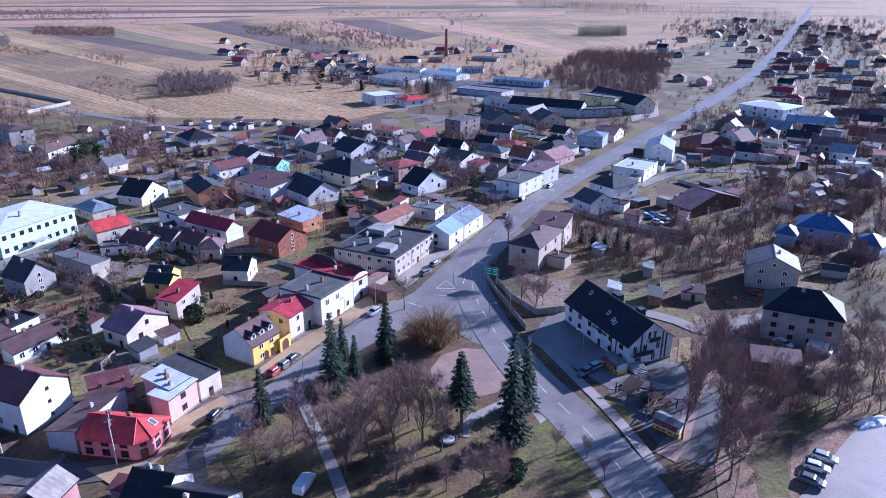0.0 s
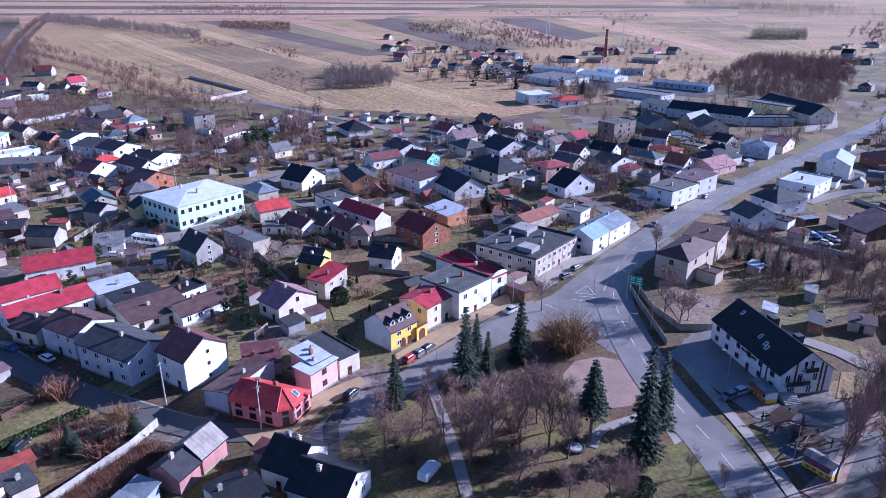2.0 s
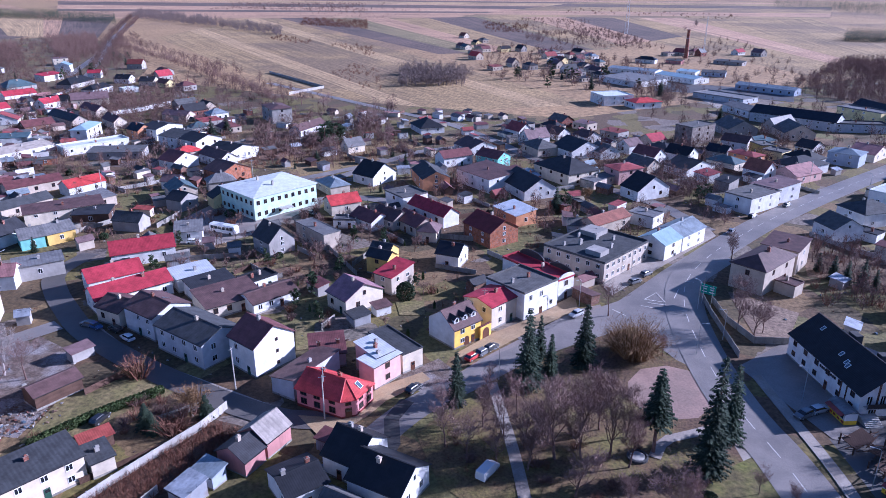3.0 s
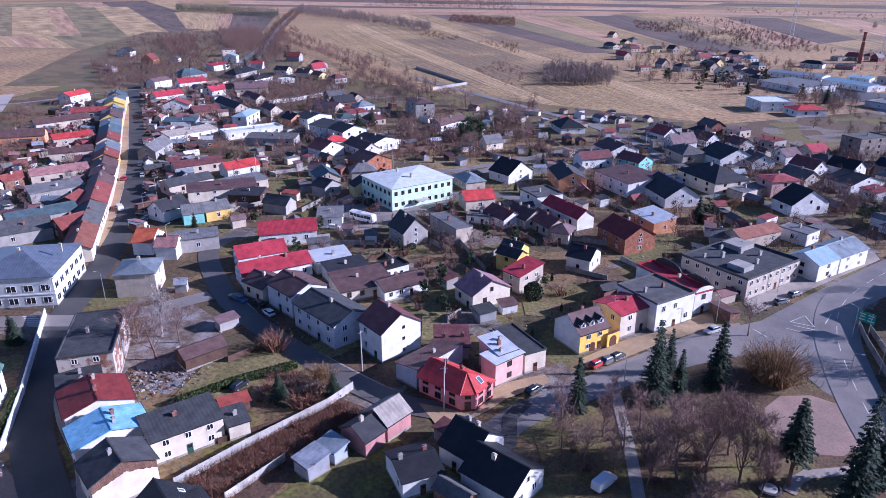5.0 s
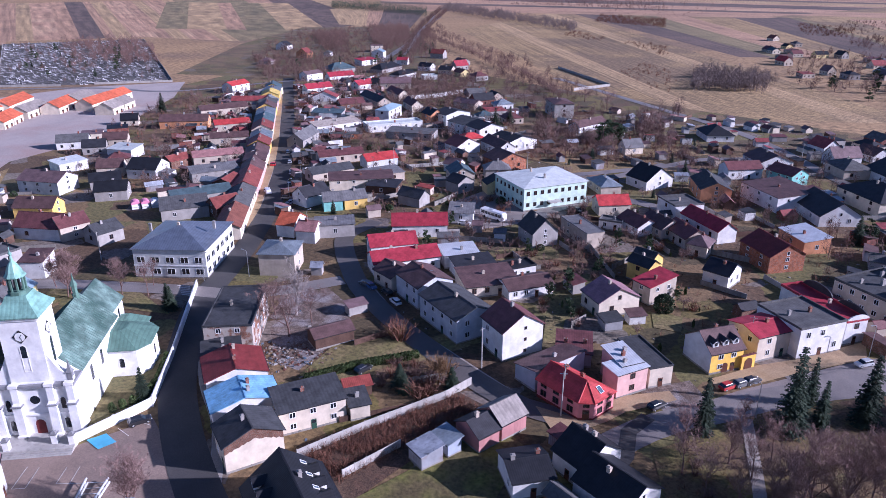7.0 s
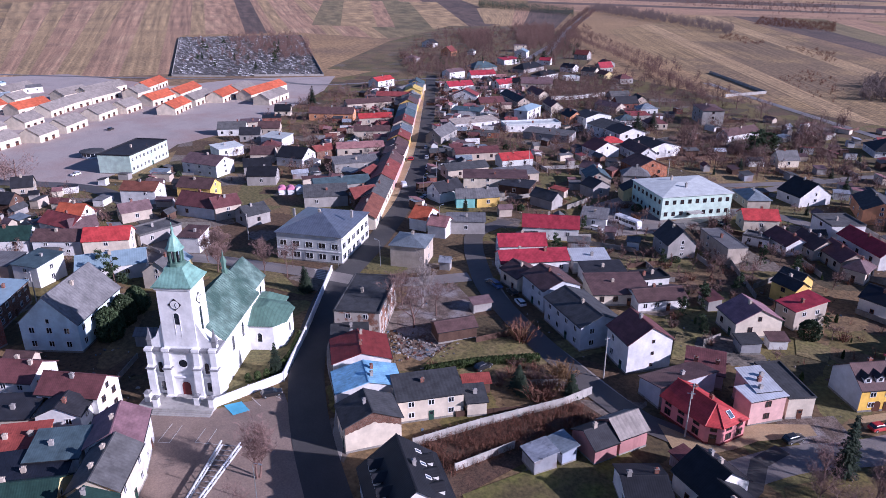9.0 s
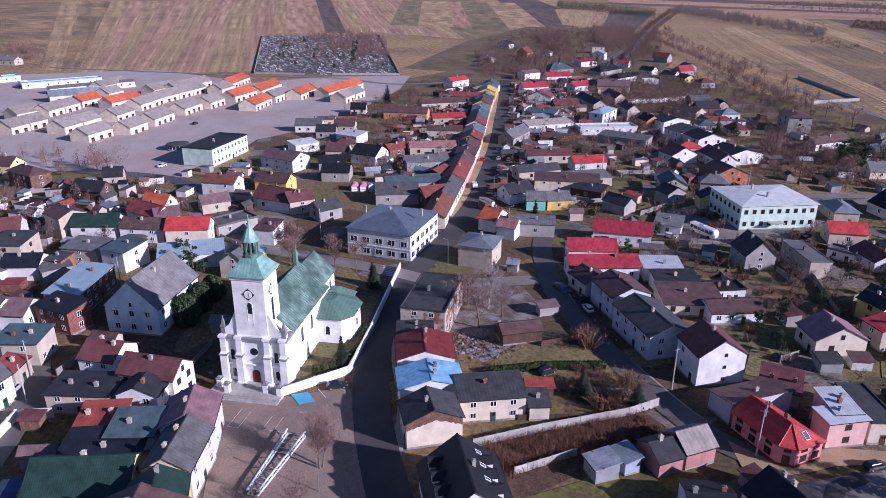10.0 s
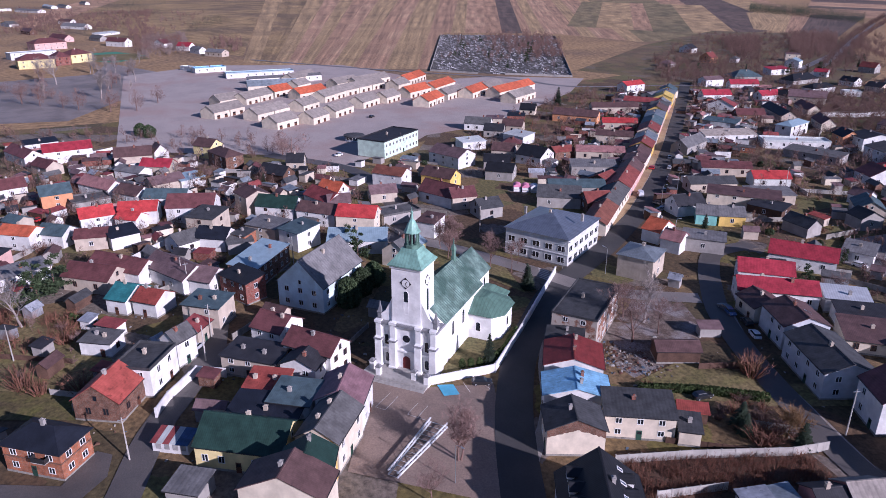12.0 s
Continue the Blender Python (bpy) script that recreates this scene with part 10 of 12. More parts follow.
# ---- trees placed one by one ----
plant("spruce", -22.7, 124.3, 18.7, 0.85)
plant("spruce", -12.6, 136.1, 15.6, 1.10)
plant("spruce", -22.4, 136.2, 11.2, 0.90)
plant("spruce", -34.8, 113.3, 12.4, 1.00)
plant("highspruce", 3.4, 110.0, 17.9, 1.00)
plant("spruce", 12.6, 107.1, 24.0, 0.72)
plant("spruce", 16.4, 118.3, 16.5, 0.85)
plant("evergreen", 11.9, 97.1, 4.0, 0.80)
plant("barebig", -13.1, 102.3, 19.0, 1.10)
plant("barebig", -10.1, 110.1, 17.6, 1.10)
plant("barebig", -4.1, 105.8, 17.8, 1.00)
plant("barebig", -1.6, 113.1, 12.3, 1.00)
plant("barebig", -6.6, 113.7, 14.4, 1.00)
plant("bare", -19.0, 104.2, 13.0, 1.10)
plant("bare", -23.3, 105.9, 10.8, 1.00)
plant("bare", -32.7, 99.6, 11.5, 1.00)
plant("bare", -36.2, 108.5, 9.7, 1.00)
plant("bare", 6.8, 94.8, 11.0, 1.40)
plant("bare", 20.5, 104.1, 6.6, 0.80)
plant("bare", 25.7, 102.1, 6.2, 0.90)
plant("small", -30.7, 123.0, 5.7, 1.00)
plant("bare", -10.0, 162.4, 11.1, 1.10)
plant("willow", -2.2, 143.3, 11.2, 1.00)
plant("willow", -5.7, 145.5, 7.3, 0.90)
plant("bare", 3.7, 146.0, 6.6, 0.90)
plant("small", 27.5, 96.4, 5.8, 0.90)
plant("tall", 44.3, 107.6, 19.5, 0.90)
plant("tall", 48.1, 101.1, 21.9, 0.90)
plant("tall", 50.7, 119.2, 16.8, 0.90)
plant("tall", 56.5, 118.2, 18.4, 0.90)
plant("tall", 57.7, 131.0, 15.9, 0.90)
plant("tall", 58.5, 110.7, 17.6, 0.90)
plant("barebig", 92.8, 135.6, 15.9, 1.00)
plant("barebig", 88.1, 122.0, 17.2, 1.00)
plant("bare", 52.6, 103.9, 12.6, 1.00)
plant("bare", 66.1, 118.1, 11.1, 1.00)
plant("bare", 74.7, 124.2, 10.2, 1.00)
plant("bare", 80.6, 122.1, 12.5, 1.00)
plant("bare", 23.9, 161.5, 12.6, 1.00)
plant("bare", 20.4, 164.8, 12.8, 1.00)
plant("bare", 26.1, 164.8, 9.6, 0.90)
plant("bare", 20.8, 179.4, 10.2, 0.90)
plant("bare", 21.3, 210.9, 11.5, 0.90)
plant("spruce", 44.7, 210.7, 6.2, 1.10)
plant("spruce", 47.7, 205.6, 7.6, 1.10)
plant("spruce", 50.7, 203.1, 7.5, 1.10)
plant("spruce", 54.6, 203.1, 8.4, 1.10)
plant("spruce", 57.2, 200.7, 6.5, 1.10)
plant("spruce", 88.9, 303.1, 7.7, 1.00)
plant("spruce", -36.7, 240.3, 9.6, 1.50)
plant("pine", -34.1, 243.6, 8.6, 1.20)
plant("spruce", -53.6, 237.2, 7.0, 1.30)
plant("spruce", -62.1, 541.8, 12.7, 1.00)
plant("spruce", -11.1, 526.8, 12.4, 1.30)
plant("pine", -169.1, 321.5, 9.3, 2.00)
plant("pine", -167.7, 327.1, 8.1, 2.00)
plant("pine", 12.3, 268.5, 7.0, 1.30)
plant("pine", 15.2, 272.5, 7.1, 1.30)
plant("spruce", 25.8, 444.3, 8.9, 1.40)
plant("spruce", -109.6, 277.9, 8.3, 1.20)
plant("evergreen", -62.3, 156.3, 4.6, 0.90)
plant("pine", -86.9, 149.9, 7.3, 1.00)
plant("ochre", -27.8, 253.8, 7.8, 1.20)
plant("bare", -169.9, 401.9, 9.7, 1.20)
plant("bare", -182.9, 394.0, 9.5, 1.20)
plant("bare", -168.5, 378.5, 10.7, 1.00)
plant("bare", -133.5, 315.8, 13.1, 1.00)
plant("pale", -130.1, 92.9, 14.8, 1.20)
plant("bare", -122.6, 85.1, 14.9, 1.20)
plant("bare", -134.3, 89.6, 11.1, 1.10)
plant("bare", -124.3, 93.1, 10.8, 1.10)
plant("bare", -94.5, 32.9, 12.8, 1.10)
plant("bare", -85.8, 25.3, 9.1, 1.10)
plant("spruce", -157.6, 73.8, 7.5, 1.20)
plant("spruce", -123.3, 49.7, 7.8, 1.20)
plant("yew", -161.3, 25.5, 8.0, 0.75)
plant("yew", -167.0, 30.2, 7.6, 0.75)
plant("yew", -171.8, 34.4, 7.0, 0.75)
plant("pine", -189.4, 33.5, 9.9, 1.20)
plant("pine", -199.3, 32.7, 8.5, 1.00)
plant("barebig", -183.6, 59.6, 14.6, 1.00)
plant("bare", -173.5, 78.1, 8.8, 0.80)
plant("bare", -180.2, 72.1, 9.7, 0.80)
plant("russet", -102.1, 101.5, 4.8, 1.00)
plant("ochre", -82.3, 92.8, 7.8, 1.10)
plant("spruce", -79.1, 93.2, 5.7, 1.80)
plant("spruce", -87.8, 86.9, 5.9, 1.60)
plant("spruce", -85.6, 86.1, 4.9, 1.40)
plant("russet", -82.4, 87.4, 3.3, 1.60)
plant("bare", -319.3, 28.3, 15.2, 1.40)
plant("bare", -235.1, 410.7, 15.2, 1.20)
plant("bare", -212.1, 398.6, 14.3, 1.20)
plant("bare", -171.3, 369.1, 12.7, 1.20)
plant("bare", -160.2, 363.5, 13.7, 1.20)
plant("pine", -167.2, 313.1, 11.7, 2.00)
plant("pine", -165.7, 324.8, 9.2, 2.00)
plant("spruce", -225.4, 300.1, 13.0, 1.30)
plant("spruce", -229.2, 318.8, 10.5, 1.30)
plant("spruce", -89.0, 153.5, 6.2, 1.20)
plant("pine", -62.0, 164.2, 4.2, 1.30)
plant("spruce", -183.6, 150.6, 5.3, 1.30)
plant("spruce", -407.0, 206.2, 12.6, 1.30)
plant("pale", -172.7, -51.8, 17.0, 1.20)
plant("pale", -599.8, -117.8, 22.6, 1.20)
plant("pale", -521.2, -76.8, 23.9, 1.20)
plant("pale", -655.2, -82.2, 16.0, 1.20)
plant("pale", -598.2, -62.0, 19.1, 1.20)
plant("pale", -636.7, -136.3, 17.3, 1.20)
plant("pale", -661.3, -102.6, 20.5, 1.20)
plant("evergreen", -391.8, -42.0, 6.5, 0.80)
plant("evergreen", -386.2, -37.5, 6.4, 0.80)
plant("pine", -270.1, -60.2, 6.2, 1.20)
plant("pine", -185.1, -50.5, 12.1, 1.30)
plant("pine", -191.4, -47.6, 11.0, 1.30)
plant("bare", -316.8, 76.5, 10.9, 1.10)
plant("bare", -327.0, 24.6, 12.0, 1.10)
plant("barebig", -94.5, 33.3, 12.1, 1.10)
plant("ochre", -284.7, -10.6, 6.9, 1.30)
plant("barebig", -8.7, 104.2, 15.9, 1.00)
plant("barebig", -15.2, 107.5, 15.6, 1.00)
plant("barebig", -0.5, 104.2, 13.1, 1.00)
plant("barebig", -17.1, 98.1, 13.7, 1.00)
plant("barebig", -22.5, 98.1, 11.5, 1.00)
plant("bare", -27.8, 107.6, 10.9, 1.00)
plant("bare", -27.6, 96.6, 11.3, 1.00)
plant("bare", -22.3, 112.8, 11.2, 1.00)
plant("barebig", 8.9, 92.3, 11.2, 1.00)
plant("bare", 0.5, 93.7, 9.1, 1.00)
plant("bare", -8.1, 93.8, 11.3, 1.10)
plant("spruce", -18.8, 129.5, 10.6, 1.00)
plant("tall", 47.1, 113.4, 18.7, 0.90)
plant("tall", 56.7, 114.3, 16.9, 0.90)
plant("bare", 48.7, 96.3, 14.2, 1.10)
plant("ochrebush", -103.3, 101.8, 3.7, 1.00)
plant("ochrebush", -84.9, 96.9, 3.9, 1.20)
plant("russet", -82.3, 89.3, 2.3, 1.30)
plant("ochre", -77.8, 116.6, 2.2, 0.60)
plant("barebig", -181.5, 60.3, 16.0, 1.00)
plant("bare", -173.3, 69.4, 11.6, 0.80)
plant("bare", -168.5, 74.0, 10.7, 0.70)
plant("barebig", -192.1, 60.1, 11.5, 0.90)
plant("spruce", -156.5, 73.9, 7.0, 1.30)
plant("thuja", -124.2, 50.7, 2.6, 1.00)
plant("thuja", -123.5, 48.8, 2.4, 1.00)

# ---- fences, lamps, poles, cars ----
panel_wall([(-85.4, 58.7), (-82.6, 72.3), (-77.9, 89.9), (-77.3, 97.3)], 2.0, "concrete")
panel_wall([(-75.6, 60.6), (-74.0, 73.1)], 1.8, "concrete")
panel_wall([(-119.2, 34.3), (-119.8, 49.7), (-134.6, 62.3), (-164.3, 85.8)], 2.0, "white")
panel_wall([(-206.0, 167.2), (-193.8, 192.2)], 2.0, "old", span=7)
panel_wall([(-123.9, -18.5), (-129.2, -16.5), (-137.7, -11.3), (-134.9, -5.3)], 2.2, "lime")
panel_wall([(-131.1, -34.2), (-126.6, -28.4)], 1.6, "old")
panel_wall([(15.0, 179.4), (18.2, 168.3), (23.8, 158.9), (31.3, 160.8)], 1.8, "old", span=5)
panel_wall([(13.7, 191.9), (12.0, 183.5), (14.4, 171.9), (20.0, 150.7)], 1.8, "old", span=5)
panel_wall([(-75.0, 132.8), (-74.4, 138.5)], 1.8, "old")
panel_wall([(-231.8, 57.8), (-220.7, 71.3)], 2.0, "old", span=6)
panel_wall([(-107.7, 92.3), (-104.5, 104.2)], 1.6, "wood")
panel_wall([(-87.3, 89.0), (-82.7, 95.8)], 1.6, "old")
panel_wall([(-330.1, 336.4), (-320.2, 358.9), (-318.8, 385.2)], 2.4, "lime", span=6)
panel_wall([(-321.1, 257.1), (-302.6, 272.6)], 3.2, "lime", span=6)
panel_wall([(-206.8, 212.5), (-195.2, 232.9)], 1.6, "concrete", span=6)
panel_wall([(-147.8, 153.2), (-137.6, 165.5)], 1.4, "concrete", span=6)
panel_wall([(-206.7, -32.0), (-222.3, -20.6)], 1.8, "lime", span=6)
panel_wall([(-334.4, -77.7), (-345.9, -64.8), (-356.4, -51.7)], 2.4, "lime", span=6)
panel_wall([(-265.3, 446.8), (-256.2, 483.2)], 2.0, "concrete", span=13)
panel_wall([(-256.2, 483.2), (-342.7, 547.0)], 2.0, "concrete", span=14)
panel_wall([(46.9, 242.8), (58.6, 230.1), (83.3, 215.7)], 1.6, "concrete", span=6)
panel_wall([(-120.4, 199.7), (-105.4, 188.4), (-81.0, 165.5)], 1.6, "old", span=6)
panel_wall([(-61.4, 136.4), (-52.7, 132.7)], 1.6, "old")
panel_wall([(-939.8, 294.6), (-592.1, 175.5), (-562.0, 208.8)], 1.6, "concrete", span=25)
panel_wall([(-552.4, 229.3), (-521.5, 275.8), (-879.0, 435.0)], 1.6, "concrete", span=15)
panel_wall([(-158.7, -55.5), (-150.4, -37.2)], 1.4, "wood", span=4)
panel_wall([(-138.5, -39.5), (-132.2, -27.2)], 1.5, "concrete")
panel_wall([(-109.5, 147.8), (-100.5, 157.8)], 1.5, "old", span=5)
panel_wall([(-337.4, 329.1), (-325.6, 387.4)], 1.6, "old", span=12)
panel_wall([(-134.5, 159.6), (-121.1, 167.0)], 1.6, "old", span=5)
panel_wall([(-184.8, 166.4), (-180.6, 182.5)], 1.6, "old", span=6)
lamp(31.0, 135.9, 180)
lamp(38.6, 111.6, 180)
lamp(16.9, 158.3, 200)
lamp(11.4, 173.8, 150)
lamp(11.0, 149.3, 0)
lamp(-28.9, 124.7, 240)
lamp(-221.3, 166.0, 90)
lamp(-208.4, 150.2, 90)
lamp(-89.1, 30.5, 30)
lamp(-109.8, 122.9, 200)
lamp(48.0, 92.2, 30)
lamp(-17.7, 165.1, 240)
lamp(-279.0, 208.9, 90)
lamp(-166.1, 89.0, 90)
lamp(-159.3, 99.0, 200)
pole(-79.8, 103.9, 10, 82)
pole(-57.4, 100.3, 10, 38)
pole(-111.9, -22.3, 9, 101)
pole(-143.0, -9.5, 9, 166)
pole(-185.0, -15.3, 9, 12)
pole(-59.5, 104.4, 9, 18)
pole(-202.5, 76.9, 9, 137)
pole(-162.0, 239.2, 10, 24)
pole(56.5, 313.7, 9, 93)
pole(-80.5, 337.6, 9, 149)
pole(-38.9, 149.6, 9, 14)
pole(-212.7, 210.2, 9, 129)
car(-36.6, 131.4, 67, "red")
car(-34.9, 134.3, 66, "grey")
car(-33.7, 136.7, 66, "black")
car(-44.6, 115.1, 72, "black")
car(-23.4, 94.9, 73, "white", van=True)
car(33.7, 133.2, 39, "silver")
car(30.6, 130.5, -133, "grey")
car(67.6, 101.5, -35, "silver")
car(64.9, 98.9, -32, "white")
car(62.3, 95.4, -37, "grey")
car(86.9, 140.9, -40, "white", van=True)
car(79.2, 142.7, -60, "white")
car(78.2, 129.9, -103, "white")
car(78.2, 233.4, -52, "silver", rims=False)
car(73.2, 235.0, -26, "blue", rims=False)
car(74.7, 229.4, -37, "white", rims=False)
car(84.7, 231.8, -38, "white", rims=False)
car(69.0, 236.3, -62, "grey", rims=False)
car(22.2, 236.7, -110, "grey", rims=False)
car(30.5, 256.8, 60, "black", rims=False)
car(43.6, 274.7, 59, "grey", rims=False)
car(-17.7, 159.9, -123, "silver")
car(115.5, 299.1, -56, "white", rims=False)
car(-202.3, 144.5, -56, "grey", rims=False)
car(-209.8, 150.0, 31, "grey", rims=False)
car(-254.4, 176.7, 139, "red", rims=False)
car(-221.4, 149.9, 153, "white", van=True, rims=False)
car(-248.1, 186.1, 141, "grey", rims=False)
car(-266.5, 198.0, 142, "black", rims=False)
car(-239.4, 175.1, 147, "white", rims=False)
car(-217.4, 159.3, 130, "grey", rims=False)
car(-116.2, 114.1, 162, "white")
car(-122.0, 116.7, 165, "black")
car(-130.2, 116.7, -178, "grey")
car(-127.8, 116.4, -14, "blue")
car(-141.5, 172.5, 22, "white", rims=False)
car(-149.3, -11.5, 146, "silver")
car(-257.2, -64.0, 144, "red", rims=False)
car(-116.2, 45.4, 73, "black")
car(-98.1, 86.1, 90, "black")
car(-5.1, 185.3, 52, "grey")
car(-2.4, 191.9, 58, "grey", rims=False)
car(3.6, 209.4, 54, "grey", rims=False)
car(84.2, 170.2, -41, "darkred")
car(-177.9, -7.5, -125, "grey")
car(-119.6, 209.9, -18, "black", rims=False)
car(-317.5, 49.3, -61, "white", rims=False)
car(-403.8, 83.7, 136, "black", rims=False)
car(-224.1, 151.2, 139, "white", rims=False)
car(-204.4, 147.9, 127, "silver", rims=False)
car(-213.2, 152.4, 124, "blue", rims=False)
car(-223.6, 161.8, 136, "grey", rims=False)
car(-237.3, 173.1, 138, "white", rims=False)
car(-252.3, 183.7, 139, "silver", rims=False)
car(-268.2, 194.9, 139, "white", rims=False)
car(-254.7, 176.0, 140, "red", rims=False)
car(70.4, 235.3, -52, "blue", rims=False)
car(72.9, 236.3, -66, "white", rims=False)
car(75.6, 237.2, -56, "blue", rims=False)
car(77.5, 234.3, -63, "silver", rims=False)
car(85.3, 233.6, 38, "white", rims=False)
car(78.8, 142.7, -58, "silver")
car(85.8, 139.4, -39, "white", van=True)
car(-146.5, -13.6, 150, "silver")
lamp(76.3, 303.3, 180)
lamp(119.7, 367.6, 180)
lamp(-6.6, 192.0, 330)
lamp(6.9, 221.8, 330)
lamp(-174.7, 132.3, 90)
pole(-153.3, -8.2, 9, 54)
pole(-192.0, 15.0, 9, 9)
pole(-155.6, -49.9, 9, 22)
pole(-180.8, -13.8, 9, 111)

# ---- market sheds ----
market_shed(-419.6, 20.0, 135, 14.4, 12.0, "greylight")
market_shed(-429.8, 30.2, 135, 14.4, 12.0, "greylight")
market_shed(-393.9, 30.1, 133, 18.1, 12.0, "greylight")
market_shed(-441.6, 48.9, 139, 18.0, 12.0, "greylight")
market_shed(-401.0, 49.2, 138, 16.7, 12.0, "greylight")
market_shed(-419.7, 65.8, 140, 21.9, 12.0, "greylight")
market_shed(-443.7, 87.3, 139, 21.9, 12.0, "greylight")
market_shed(-455.9, 105.1, 136, 18.1, 12.0, "grey")
market_shed(-475.1, 15.7, 138, 14.1, 12.0, "greylight")
market_shed(-485.5, 25.2, 138, 14.1, 12.0, "greylight")
market_shed(-501.1, 38.3, 131, 18.3, 12.0, "orangered")
market_shed(-484.7, 52.3, 128, 13.5, 12.0, "orangered")
market_shed(-493.0, 62.8, 128, 13.5, 12.0, "orangered")
market_shed(-469.1, 64.9, 141, 14.6, 12.0, "greylight")
market_shed(-480.4, 74.0, 141, 14.6, 12.0, "greylight")
market_shed(-492.2, 84.7, 132, 15.5, 12.0, "greylight")
market_shed(-502.6, 96.2, 132, 15.5, 12.0, "greylight")
market_shed(-513.0, 107.7, 132, 15.5, 12.0, "greylight")
market_shed(-524.4, 55.2, 136, 15.8, 12.0, "greylight")
market_shed(-524.6, 98.6, 129, 13.4, 12.0, "greylight")
market_shed(-533.1, 109.0, 129, 13.4, 12.0, "greylight")
market_shed(-541.5, 119.4, 129, 13.4, 12.0, "greylight")
market_shed(-505.8, 125.2, 135, 17.4, 12.0, "greylight")
market_shed(-527.5, 137.0, 142, 18.1, 12.0, "orangered")
market_shed(-541.7, 148.2, 142, 18.1, 12.0, "orangered")
market_shed(-469.9, 124.1, 131, 13.8, 12.0, "orangered")
market_shed(-479.0, 134.4, 131, 13.8, 12.0, "orangered")
market_shed(-485.8, 146.5, 138, 17.6, 12.0, "orangered")
market_shed(-498.8, 158.3, 138, 17.6, 12.0, "orangered")
market_shed(-432.6, 124.5, 140, 12.8, 12.0, "orangered")
market_shed(-442.4, 132.9, 140, 12.8, 12.0, "orangered")
market_shed(-455.3, 145.6, 134, 13.6, 12.0, "greylight")
market_shed(-464.7, 155.4, 134, 13.6, 12.0, "greylight")
market_shed(-456.8, 163.8, 136, 15.4, 12.0, "orangered")
market_shed(-468.0, 174.4, 136, 15.4, 12.0, "orangered")
market_shed(-474.1, 182.3, 133, 13.1, 12.0, "greylight")
market_shed(-483.0, 191.9, 133, 13.1, 12.0, "greylight")
market_shed(-453.1, 183.7, 127, 16.7, 12.0, "orangered")
market_shed(-463.0, 197.0, 127, 16.7, 12.0, "orangered")
market_shed(-472.9, 210.4, 127, 16.7, 12.0, "orangered")
market_shed(-523.1, 83.3, 129, 12.6, 12.0, "greylight")
market_shed(-531.0, 93.1, 129, 12.6, 12.0, "greylight")
market_shed(-559.8, 55.4, 137, 15.6, 12.0, "greylight")
market_shed(-571.2, 66.0, 137, 15.6, 12.0, "greylight")
market_shed(-526.9, 27.5, 93, 17.7, 12.0, "bluegrey")
market_shed(-527.8, 45.2, 93, 17.7, 12.0, "bluegrey")
market_shed(-430.1, 184.9, 130, 15.1, 12.0, "greylight")
market_shed(-439.8, 196.6, 130, 15.1, 12.0, "greylight")
market_shed(-473.2, 2.6, 126, 17.2, 12.0, "greylight")
market_shed(-431.8, -4.2, 134, 12.7, 12.0, "greylight")
market_shed(-440.6, 4.9, 134, 12.7, 12.0, "greylight")

# ---- further houses of the town ----
far_house(447, 1015, 62, 12, 8, 3.8, 6.6, "gable", "brickred", "black", (3,))
far_house(619, 1112, 328, 12, 9, 3.8, 7.2, "gable", "greyplaster", "crimson", (0,))
far_house(268, 552, 322, 11, 10, 3.8, 6.7, "gable", "beige", "black", (0, 1))
far_house(473, 791, 329, 14, 8, 3.8, 4.8, "mono", "paleyellow", "dark", (0,))
far_house(376, 762, 58, 13, 10, 4.2, 6.8, "gable", "greyplaster", "mauve", (3,))
far_house(274, 504, 330, 11, 10, 3.8, 7.3, "gable", "cream", "rosetile", (0,))
far_house(316, 532, 323, 13, 8, 4.2, 7.9, "gable", "cream", "brownred", (0,))
far_house(308, 659, 329, 10, 8, 4.2, 4.6, "flat", "greyplaster", "brickroof", (0,))
far_house(308, 605, 327, 9, 10, 3.8, 4.2, "flat", "greyplaster", "brown", (0,))
far_house(342, 696, 332, 14, 9, 3.2, 6.7, "gable", "paleyellow", "mauve", (0,))
far_house(209, 567, 55, 13, 9, 3.8, 6.6, "gable", "rose", "orangebrown", (0, 3))
far_house(320, 513, 60, 12, 8, 3.8, 6.9, "gable", "beige", "redlight", (3,))
far_house(553, 1034, 329, 12, 8, 3.2, 7.0, "gable", "beige", "dark", (0,))
far_house(329, 579, 323, 11, 10, 3.2, 5.9, "gable", "paleyellow", "bluegrey", (0, 1))
far_house(514, 873, 332, 12, 10, 3.2, 6.0, "hip", "greyplaster", "grey", (0,))
far_house(662, 1319, 323, 14, 9, 4.2, 6.3, "hip", "cream", "brown", (0, 1))
far_house(652, 1179, 321, 13, 10, 3.8, 6.6, "gable", "white", "black", (0, 1))
far_house(640, 1195, 330, 14, 8, 3.4, 6.3, "gable", "beige", "brownred", (0,))
far_house(258, 526, 53, 9, 9, 4.2, 5.2, "mono", "cream", "black", (0, 3))
far_house(246, 510, 328, 13, 9, 3.4, 6.1, "gable", "beige", "crimson", (0,))
far_house(326, 683, 327, 13, 8, 3.8, 6.6, "gable", "rose", "brown", (0, 1))
far_house(338, 715, 62, 12, 9, 3.8, 6.0, "hip", "beige", "orangebrown", (3,))
far_house(240, 482, 326, 13, 8, 3.2, 5.3, "hip", "cream", "crimson", (0, 1))
far_house(273, 483, 326, 12, 8, 3.8, 7.9, "gable", "greyplaster", "brownred", (0,))
far_house(363, 715, 324, 9, 10, 3.4, 6.0, "gable", "cream", "greylight", (0, 1))
far_house(551, 984, 331, 10, 10, 3.8, 5.9, "hip", "cream", "dark", (0,))
